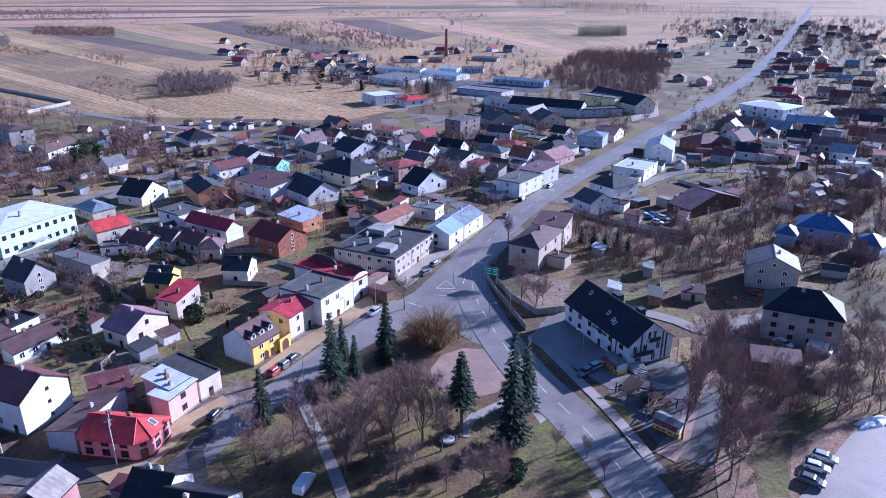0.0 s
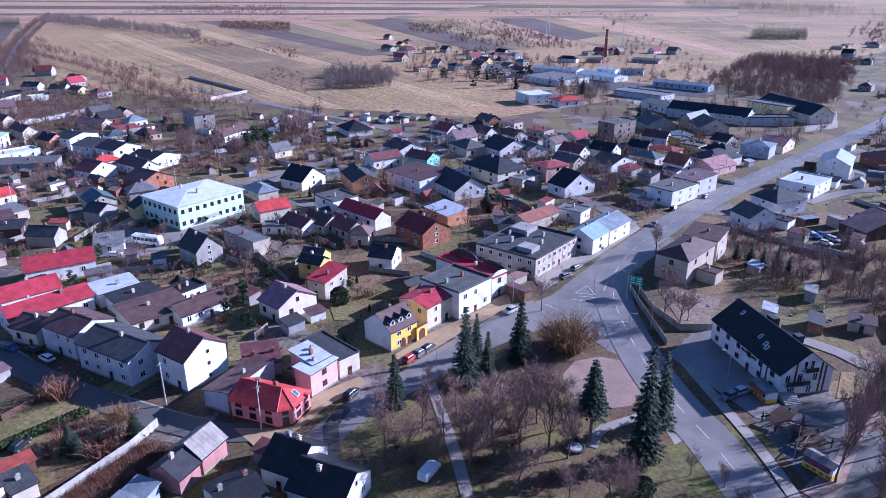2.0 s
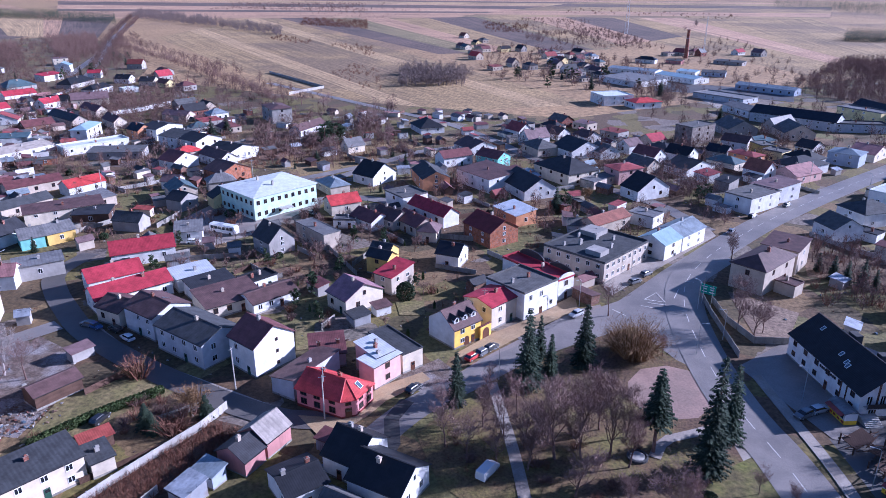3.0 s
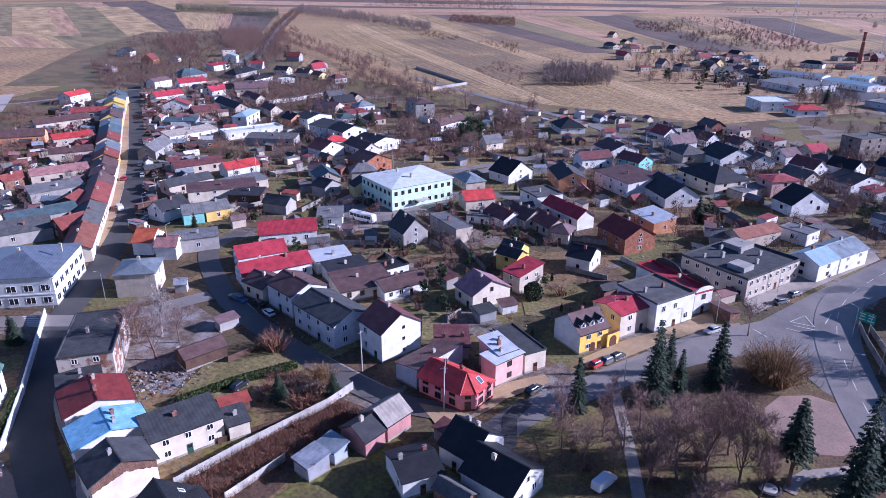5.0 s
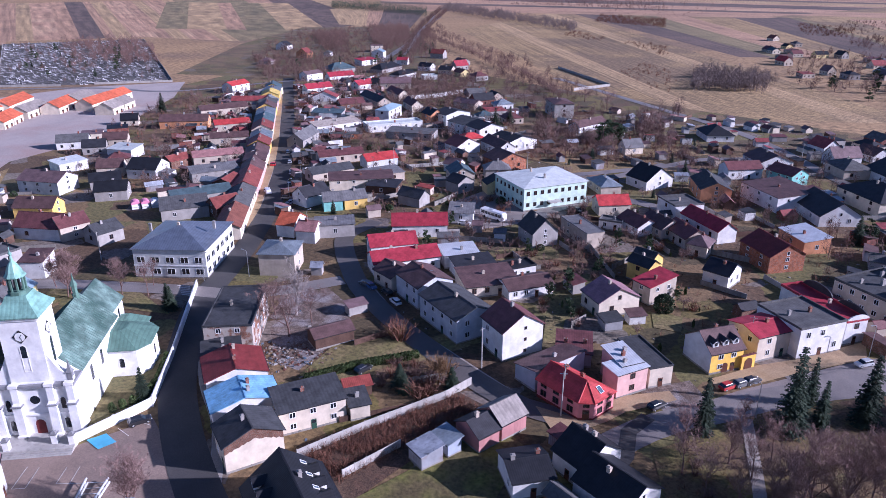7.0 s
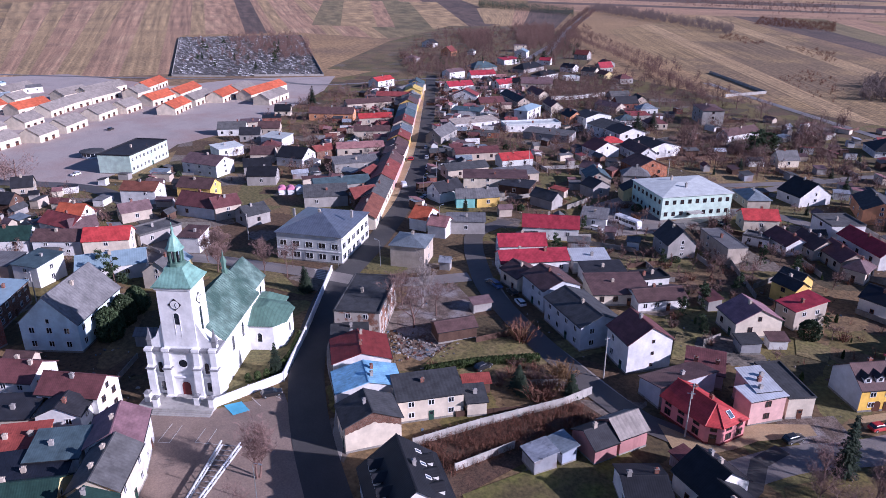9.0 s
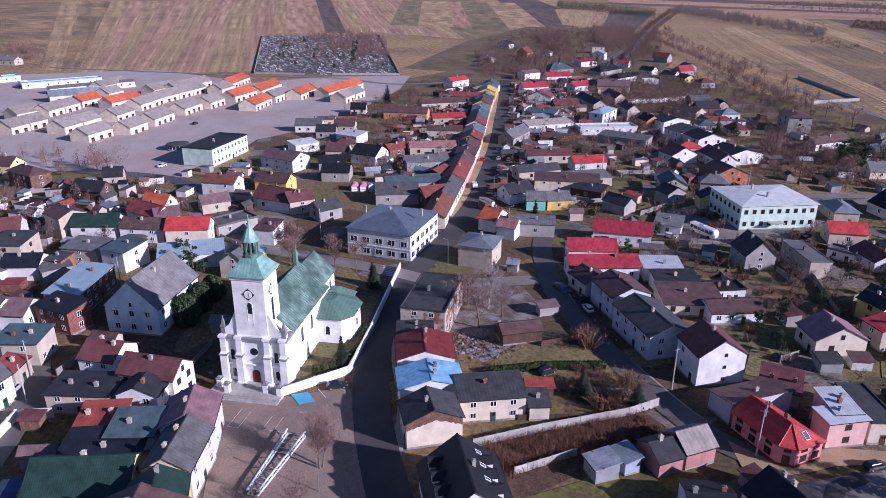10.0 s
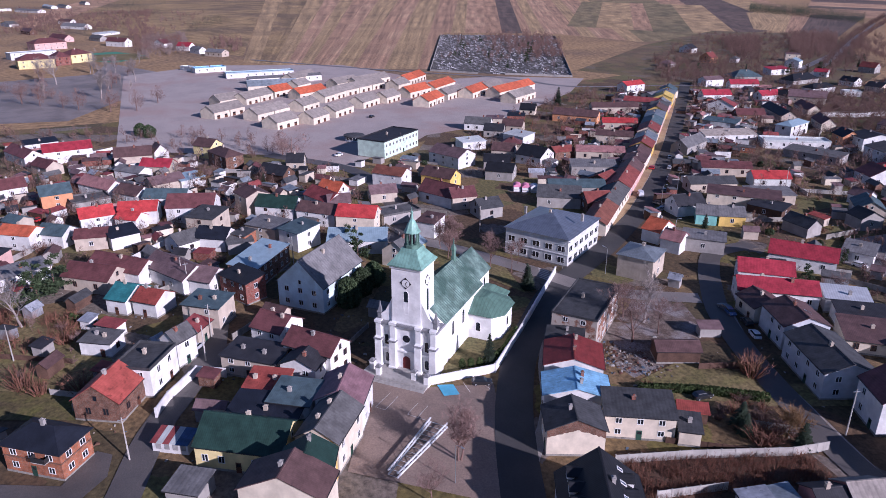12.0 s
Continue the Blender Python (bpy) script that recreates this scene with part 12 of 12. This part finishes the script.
def clutter(poly, n, seed, label="loose boards, crates and building rubble"):
    """Stacks, boards and crates lying about a yard, past counting."""
    bm = bmesh.new()
    prism(bm, [(-0.9, -0.05), (0.8, -0.05), (0.95, 0.25), (0.3, 0.55), (-0.7, 0.45)], "y", -0.4, 0.45)
    base = mesh_of("odd_piece", tidy(bm))
    pl = [(x, y, rng.uniform(0, 6.28), rng.choice((0.1, 0.16, 0.22, 0.32, 0.5)), rng.uniform(0.2, 0.8)) for x, y, rng in spots(poly, n, seed, 0.3) if clear_of_paving(x, y) or n < 300]
    joined("yard_clutter", base, pl, ODDS, label, "clutter")


clutter([(-134, 74), (-122, 82), (-112, 92), (-106, 84), (-112, 72), (-124, 68)], 290, 601)
clutter([(-30, 70), (0, 190), (70, 330), (-120, 420), (-250, 380), (-300, 300), (-230, 230), (-180, 130), (-130, 90), (-100, 60), (-60, 70)], 1500, 602)
clutter([(-190, 130), (-300, 290), (-420, 400), (-430, 260), (-330, 170), (-260, 120)], 700, 603)
clutter([(-100, 0), (-140, 30), (-220, 60), (-300, 90), (-330, -20), (-380, -100), (-200, -90), (-120, -60)], 1000, 604)
clutter([(30, 170), (110, 160), (200, 320), (120, 330), (60, 240)], 300, 605)

yards([(-30, 70), (0, 190), (70, 330), (-120, 420), (-250, 380), (-300, 300), (-230, 230), (-180, 130), (-130, 90), (-100, 60), (-60, 70)], 70, 60, 12, 500)
yards([(-190, 130), (-300, 290), (-420, 400), (-430, 260), (-330, 170), (-260, 120)], 34, 24, 0, 520)
yards([(-100, 0), (-140, 30), (-220, 60), (-300, 90), (-330, -20), (-380, -100), (-200, -90), (-120, -60)], 52, 40, 4, 540)
yards([(30, 170), (110, 160), (200, 320), (120, 330), (60, 240)], 14, 14, 0, 560)


# ---- groves, thickets and garden planting ----
woods([(42, 227), (81, 227), (135, 284), (182, 275), (129, 187), (90, 191), (74, 179), (42, 183)], 60, 6, 10, 301, "bare")
woods([(42, 227), (81, 227), (135, 284), (189, 275), (92, 118), (66, 111), (59, 122), (74, 158), (69, 187), (42, 183)], 525, 1.2, 3.0, 302, "scrub")
woods([(206, 1114), (277, 1089), (328, 1315), (252, 1319)], 160, 8, 14, 305, "spruce")
woods([(263, 1567), (788, 1295), (1585, 2637), (455, 2738)], 600, 10, 16, 306, "spruce")
woods([(317, 1110), (448, 722), (837, 1378), (450, 1395)], 240, 8, 14, 307, "bare")
woods([(-86, 60), (-77, 92), (-70, 93), (-70, 82), (-73, 75), (-75, 59), (-76, 45), (-79, 45)], 525, 0.8, 1.8, 317, "scrub")
woods([(-70, 58), (-68, 71), (-68, 82), (-60, 85), (-54, 65), (-62, 53)], 500, 0.5, 1.1, 318, "weeds")
woods([(-185, 251), (-142, 283), (-157, 310), (-204, 320), (-197, 288)], 300, 0.8, 2.0, 319, "scrub")
woods([(-34, 104), (-24, 111), (-13, 100), (-17, 92), (-31, 92)], 90, 0.5, 1.1, 320, "scrub")
grove([(44, 227), (91, 227), (177, 267), (124, 179), (92, 191), (74, 179), (42, 187)], 34, 5, 9, ('bare', 'small'), 321)
grove([(60, 146), (73, 146), (52, 92), (50, 104)], 7, 10, 14, ('bare', 'barebig'), 322)
grove([(68, 131), (102, 141), (86, 114), (66, 111)], 20, 6, 11, ('bare', 'small'), 323)
grove([(-191, 259), (-146, 285), (-160, 315), (-206, 317)], 24, 5, 9, ('bare', 'small'), 324)
grove([(11, 277), (60, 336), (82, 390), (-26, 377), (-85, 363), (-52, 277)], 24, 4, 8, ('bare', 'small'), 325)
grove([(-214, 162), (-182, 240), (-262, 370), (-438, 426), (-430, 324)], 28, 3.5, 7, ('small', 'bare'), 326)
grove([(-260, 95), (-234, 148), (-420, 291), (-454, 240), (-330, 111)], 21, 3.5, 7, ('small', 'bare'), 327)
grove([(-157, 144), (-140, 188), (-82, 213), (-55, 156), (-65, 126), (-95, 136), (-135, 136)], 27, 3.5, 7, ('small', 'bare', 'pine'), 328)
grove([(-225, -78), (-217, 14), (-274, 24), (-320, -36), (-313, -101)], 34, 3.5, 7, ('small', 'bare', 'spruce'), 329)
grove([(-139, -55), (-137, -28), (-165, -26), (-184, -67)], 20, 2.0, 5, ('small', 'bare', 'russet'), 330)
grove([(-513, 380), (-432, 502), (-631, 708), (-710, 587)], 16, 6, 12, ('pine', 'spruce', 'bare'), 331)
woods([(195, 601), (662, 1386), (559, 910), (280, 440), (230, 462)], 40, 5, 9, 332, "bare")
grove([(-120, 529), (-10, 541), (-86, 665), (-165, 689)], 20, 6, 11, ('spruce', 'pine', 'bare'), 333)
grove([(-144, 212), (-81, 217), (-130, 364), (-172, 316), (-200, 306)], 23, 3.5, 7, ('small', 'bare', 'spruce'), 334)
grove([(-599, 183), (-534, 282), (-871, 431), (-922, 291)], 17, 5, 9, ('bare', 'pine', 'spruce'), 335)
grove([(-213, 164), (-55, 156), (-89, 227), (-185, 251)], 42, 1.2, 2.6, ('twigs', 'russet', 'ochrebush', 'evergreen'), 336)
grove([(-214, 162), (-182, 240), (-262, 370), (-438, 426), (-430, 324)], 36, 1.2, 2.6, ('twigs', 'russet', 'ochrebush', 'evergreen'), 337)
grove([(-245, -3), (-275, 72), (-234, 148), (-420, 291), (-330, 111), (-299, 65)], 30, 1.2, 2.6, ('twigs', 'russet', 'evergreen', 'thuja'), 338)
grove([(-139, -55), (-178, -4), (-274, 24), (-313, -101)], 32, 1.2, 2.4, ('twigs', 'russet', 'thuja'), 339)
grove([(-97, 132), (-51, 136), (-37, 188), (-87, 207), (-121, 173)], 24, 1.2, 2.4, ('twigs', 'russet', 'thuja'), 340)
grove([(-110, 76), (-89, 106), (-81, 94), (-90, 82)], 20, 1.2, 2.4, ('twigs', 'russet'), 341)
grove([(-483, -126), (-504, -58), (-734, -68), (-675, -148)], 17, 9, 13, ('pale', 'bare'), 342)
grove([(-35, 97), (-21, 123), (-3, 116), (11, 99), (1, 92)], 14, 1, 2.0, ('twigs', 'russet'), 343)
woods([(-214, 162), (-182, 240), (-262, 370), (-438, 426), (-430, 324)], 70, 5, 8, 344, "bare")
woods([(-260, 95), (-234, 148), (-420, 291), (-454, 240), (-330, 111)], 60, 5, 8, 345, "bare")
woods([(-225, -78), (-217, 14), (-274, 24), (-320, -36), (-313, -101)], 60, 5, 8, 346, "bare")
woods([(11, 277), (60, 336), (82, 390), (-26, 377), (-85, 363), (-52, 277)], 40, 5, 9, 347, "bare")
woods([(163, 510), (296, 726), (693, 1384), (610, 995), (182, 275), (156, 302), (125, 324)], 300, 4, 8, 348, "bare")
woods([(163, 510), (296, 726), (693, 1384), (610, 995), (182, 275), (156, 302), (125, 324)], 375, 1.5, 4, 349, "scrub")
woods([(-1037, -257), (-1062, -36), (-1547, 29), (-1925, -463)], 150, 6, 10, 350, "bare")
woods([(112, 569), (207, 659), (641, 1387), (636, 1594), (154, 730)], 160, 4, 8, 351, "bare")
woods([(-214, 162), (-182, 240), (-262, 370), (-438, 426), (-430, 324)], 225, 1.2, 3, 352, "scrub")
woods([(-260, 95), (-234, 148), (-420, 291), (-454, 240), (-330, 111)], 187, 1.2, 3, 353, "scrub")
woods([(-225, -78), (-217, 14), (-274, 24), (-320, -36), (-313, -101)], 187, 1.2, 3, 354, "scrub")
woods([(-113, 159), (-53, 141), (-33, 206), (15, 277), (62, 348), (-27, 392), (-98, 305), (-148, 217)], 187, 1.0, 2.6, 355, "scrub")
woods([(-113, 159), (-53, 141), (-33, 206), (15, 277), (62, 348), (-27, 392), (-98, 305), (-148, 217)], 600, 0.6, 1.4, 356, "weeds")
woods([(-606, 187), (-536, 278), (-828, 406), (-890, 284)], 30, 5, 9, 359, "bare")
woods([(-690, 246), (-618, 318), (-839, 418), (-892, 294)], 40, 5, 9, 360, "bare")
grove([(-609, 201), (-552, 285), (-806, 394), (-842, 271)], 12, 6, 10, ('spruce', 'pine'), 361)
woods([(43, 230), (91, 227), (130, 284), (198, 302), (168, 252), (95, 191), (74, 179), (42, 187)], 120, 4, 8, 362, "bare")
woods([(-407, 338), (-204, 250), (-326, 389), (-437, 419)], 34, 5, 9, 365, "bare")
woods([(59, 124), (77, 124), (65, 104), (55, 94), (47, 94)], 120, 0.4, 1.1, 366, "scrub")
woods([(59, 124), (84, 124), (65, 104), (55, 94), (47, 94)], 200, 0.3, 0.8, 367, "weeds")
woods([(-35, 97), (-22, 125), (-3, 147), (8, 136), (22, 104), (25, 92), (-17, 90)], 350, 0.3, 0.7, 368, "weeds")
woods([(19, 124), (21, 124), (28, 96), (26, 94)], 110, 0.6, 1.3, 369, "scrub")
woods([(-454, 342), (-429, 507), (-229, 331), (-182, 240), (-214, 162)], 90, 5, 8, 370, "bare")
woods([(-454, 342), (-429, 507), (-229, 331), (-182, 240), (-214, 162)], 26, 5, 9, 371, "spruce")
woods([(-260, 95), (-234, 148), (-420, 291), (-454, 240), (-330, 111)], 14, 5, 9, 372, "spruce")
woods([(-508, 388), (-438, 494), (-631, 708), (-702, 599)], 30, 6, 10, 373, "spruce")
woods([(163, 510), (296, 726), (693, 1384), (610, 995), (182, 275), (156, 302), (125, 324)], 30, 5, 9, 374, "spruce")
woods([(-1320, 1115), (-1152, 1106), (-958, 1044), (-1065, 1162), (-1301, 1248), (-1508, 1273)], 1500, 12, 19, 401, "spruce")
woods([(-743, 694), (-563, 544), (-545, 571), (-734, 762)], 300, 5, 9, 402, "bare")
woods([(-772, 615), (-619, 500), (-623, 540), (-785, 683)], 220, 5, 9, 403, "bare")
woods([(-1065, 1203), (-718, 1011), (-532, 890), (-609, 1011), (-825, 1159), (-1226, 1424)], 460, 9, 14, 404, "pale", "belt of pale leafless birches")
woods([(-640, 1131), (-479, 1066), (-577, 1276), (-729, 1310)], 630, 2, 4.5, 405, "scrub")
woods([(-1144, 1556), (-929, 1593), (-684, 1506), (-959, 2096), (-1318, 1949)], 840, 3, 7, 406, "bare")
woods([(-534, 857), (-442, 794), (-464, 856), (-554, 919)], 90, 1.5, 3.5, 407, "scrub")
woods([(-411, 796), (-306, 694), (-350, 790), (-413, 837)], 75, 1.5, 3.5, 408, "scrub")
woods([(-272, 562), (-236, 544), (-270, 619), (-305, 627)], 45, 1.2, 3, 409, "scrub")
woods([(-204, 503), (-157, 534), (-174, 600), (-236, 599)], 170, 8, 12, 410, "pale", "copse of pale leafless birches")
woods([(86, 607), (103, 533), (152, 497), (223, 759), (143, 775)], 430, 7, 12, 411, "bare")
woods([(-224, 1046), (-133, 1193), (-25, 916), (-16, 847), (-124, 874), (-193, 936)], 330, 4, 8, 412, "bare")
woods([(-363, 1317), (-260, 1261), (-228, 1068), (-283, 1076)], 165, 2, 5, 413, "scrub")
woods([(-32, 1406), (4, 1108), (21, 1135), (18, 1352)], 4, 9, 14, 414, "pale")
woods([(194, 1060), (270, 1062), (289, 1144), (220, 1146)], 700, 10, 15, 415, "spruce")
woods([(218, 2152), (345, 1979), (521, 1856), (631, 2263), (444, 2571), (263, 2632)], 1100, 12, 18, 416, "spruce")
woods([(-270, 1696), (94, 1515), (116, 1697), (-280, 1945)], 90, 2, 5, 417, "scrub")
woods([(-295, 617), (-212, 525), (-207, 468), (-288, 557)], 36, 1.5, 3.5, 418, "scrub")
woods([(316, 1893), (487, 1512), (646, 1351), (802, 1686), (669, 2089), (415, 2493)], 1100, 12, 18, 419, "spruce")
woods([(149, 682), (190, 601), (250, 782), (152, 815)], 320, 6, 11, 420, "bare")
woods([(-224, 545), (-152, 521), (-171, 608), (-254, 648)], 24, 8, 12, 421, "pale")
woods([(-883, 1458), (-577, 1277), (-580, 1660), (-976, 2390), (-1456, 2427)], 300, 2, 6, 422, "bare")
woods([(-267, 1132), (-112, 1001), (-180, 1425), (-313, 1432)], 220, 3, 6, 423, "bare")
woods([(-1113, -275), (-1131, -202), (-1188, -95), (-1703, -120), (-1548, -319)], 480, 6, 11, 424, "bare")
woods([(-736, -73), (-799, -29), (-1043, -35), (-986, -81)], 140, 6, 11, 425, "pale")
woods([(-1063, -35), (-1286, 22), (-1493, 12), (-1234, -40)], 220, 6, 9, 426, "spruce")
woods([(-2444, -373), (-1485, -96), (-2377, -115), (-2748, -313)], 520, 6, 11, 427, "spruce")
tree_row([(-659, 710), (-568, 647), (-495, 597), (-386, 517), (-308, 459), (-249, 406)], 11, 9, 13, 431)
tree_row([(-697, 764), (-579, 679), (-458, 590), (-365, 512)], 16, 8, 12, 432)
tree_row([(-481, 488), (-599, 624), (-775, 835), (-1063, 1205)], 14, 9, 13, 433)
tree_row([(-459, 477), (-576, 611), (-753, 827), (-1055, 1218)], 16, 9, 13, 434)
tree_row([(-276, 384), (-235, 365), (-209, 357)], 15, 7, 11, 435)
tree_row([(-513, -123), (-490, -96), (-466, -70), (-469, -48), (-508, -33)], 17, 11, 16, 436)
tree_row([(-567, -144), (-542, -122), (-513, -86)], 19, 10, 14, 437)
woods([(-411, 503), (-430, 600), (-252, 451), (-164, 344), (-195, 291), (-291, 344)], 170, 5, 9, 440, "bare")
woods([(-193, 353), (-179, 383), (-120, 318), (-136, 264), (-162, 284)], 60, 5, 10, 441, "bare")
woods([(-193, 353), (-179, 383), (-120, 318), (-136, 264), (-162, 284)], 300, 0.8, 2.2, 442, "scrub")
woods([(-137, 334), (23, 378), (33, 294), (17, 228), (-36, 208), (-105, 256)], 150, 4, 8, 443, "bare")
woods([(-137, 334), (23, 378), (33, 294), (17, 228), (-36, 208), (-105, 256)], 34, 4, 9, 444, "spruce")
woods([(-476, 370), (-391, 498), (-185, 251), (-206, 204), (-277, 212)], 150, 4, 8, 445, "bare")
woods([(-476, 370), (-391, 498), (-185, 251), (-206, 204), (-277, 212)], 34, 4, 9, 446, "spruce")
woods([(-414, -112), (-377, 6), (-262, 63), (-211, 32), (-203, -20), (-218, -67)], 110, 4, 8, 447, "bare")
woods([(-414, -112), (-377, 6), (-262, 63), (-211, 32), (-203, -20), (-218, -67)], 24, 3, 7, 448, "spruce")
woods([(-441, 215), (-447, 299), (-244, 163), (-233, 121), (-312, 138)], 70, 4, 7, 449, "bare")
woods([(-185, 166), (-168, 230), (-95, 218), (-87, 148), (-132, 133)], 110, 3, 6, 450, "bare")
woods([(50, 1121), (115, 640), (70, 375), (24, 391), (-54, 467)], 130, 5, 9, 451, "bare")
woods([(131, 406), (336, 535), (146, 215), (108, 276)], 190, 5, 10, 452, "bare")
woods([(-422, 384), (-366, 452), (-233, 322), (-234, 259), (-279, 246)], 130, 4, 8, 453, "bare")
woods([(-157, -53), (-161, -34), (-175, -38), (-181, -59)], 60, 1, 3, 454, "scrub")
woods([(-744, 605), (-543, 451), (-535, 476), (-733, 642)], 90, 6, 10, 470, "bare")
woods([(-615, 410), (-467, 323), (-451, 373), (-566, 461), (-575, 433)], 150, 5, 10, 471, "bare")
woods([(-829, 767), (-617, 583), (-584, 603), (-793, 821)], 220, 6, 11, 472, "bare")
woods([(-747, 789), (-477, 511), (-472, 528), (-740, 814)], 60, 7, 12, 473, "bare")
woods([(-641, 503), (-535, 422), (-532, 430), (-638, 513)], 14, 7, 11, 474, "spruce")
woods([(-606, 527), (-537, 469), (-534, 481), (-602, 541)], 12, 7, 11, 475, "spruce")
woods([(-768, 524), (-657, 450), (-652, 468), (-762, 545)], 14, 7, 11, 476, "spruce")
woods([(-1751, -294), (-1491, -247), (-1280, -153), (-1584, -96), (-2179, -179), (-2100, -296)], 420, 7, 12, 477, "spruce")
woods([(-1148, -38), (-1079, -25), (-1315, 28), (-1490, 22)], 110, 5, 9, 478, "spruce")
woods([(-1172, -121), (-815, -83), (-804, -46), (-936, -45), (-1183, -79)], 150, 6, 11, 479, "bare")
woods([(-1239, -188), (-991, -153), (-988, -143), (-1235, -176)], 16, 7, 11, 480, "spruce")
woods([(-1559, -359), (-1219, -284), (-1112, -206), (-1576, -285)], 70, 6, 10, 481, "bare")
woods([(-964, -6), (-809, -4), (-783, 27), (-953, 32)], 60, 5, 9, 482, "bare")
woods([(-978, -54), (-847, -48), (-843, -37), (-974, -42)], 14, 6, 9, 483, "scrub")
woods([(-848, 632), (-414, 315), (-266, 322), (-774, 888)], 330, 5, 9, 484, "bare")
woods([(-789, 589), (-414, 315), (-266, 322), (-719, 827)], 60, 4, 8, 485, "spruce")
woods([(-477, 290), (-277, 169), (-204, 252), (-375, 444)], 140, 4, 8, 486, "bare")
woods([(-912, 349), (-708, 278), (-618, 318), (-870, 433)], 150, 8, 13, 487, "bare")
woods([(-914, 342), (-602, 226), (-580, 299), (-870, 433)], 40, 7, 11, 488, "spruce")
woods([(-228, 339), (-169, 252), (-154, 270), (-186, 335)], 22, 8, 12, 489, "bare")
woods([(-182, 377), (-157, 329), (-142, 347), (-167, 410)], 10, 9, 13, 490, "bare")
woods([(82, 575), (73, 497), (81, 499), (91, 578)], 9, 10, 14, 491, "spruce")
woods([(45, 449), (41, 390), (49, 393), (54, 451)], 9, 6, 10, 492, "spruce")
woods([(-22, 577), (-15, 469), (8, 468), (4, 584)], 40, 6, 10, 493, "bare")
woods([(-22, 577), (-15, 469), (8, 468), (4, 584)], 14, 6, 10, 494, "spruce")
woods([(-8, 332), (-4, 271), (21, 274), (23, 330)], 26, 4, 8, 495, "bare")
woods([(8, 348), (11, 279), (61, 310), (67, 347), (38, 397)], 24, 4, 8, 496, "spruce")
woods([(26, 484), (23, 319), (117, 378), (146, 486)], 60, 5, 9, 497, "bare")
woods([(-222, 804), (-156, 575), (-52, 524), (-16, 508), (-17, 693), (-107, 802), (-188, 849)], 150, 6, 10, 498, "bare")
woods([(-222, 804), (-156, 575), (-52, 524), (-16, 508), (-17, 693), (-107, 802), (-188, 849)], 34, 6, 10, 499, "spruce")
woods([(-587, 391), (-755, 540), (-835, 677), (-737, 711), (-434, 431), (-427, 359), (-506, 355)], 230, 5, 9, 460, "bare")
woods([(-587, 391), (-755, 540), (-835, 677), (-737, 711), (-434, 431), (-427, 359), (-506, 355)], 60, 4, 8, 461, "spruce")
woods([(-587, 391), (-755, 540), (-835, 677), (-737, 711), (-434, 431), (-427, 359), (-506, 355)], 200, 1.5, 3.5, 462, "scrub")
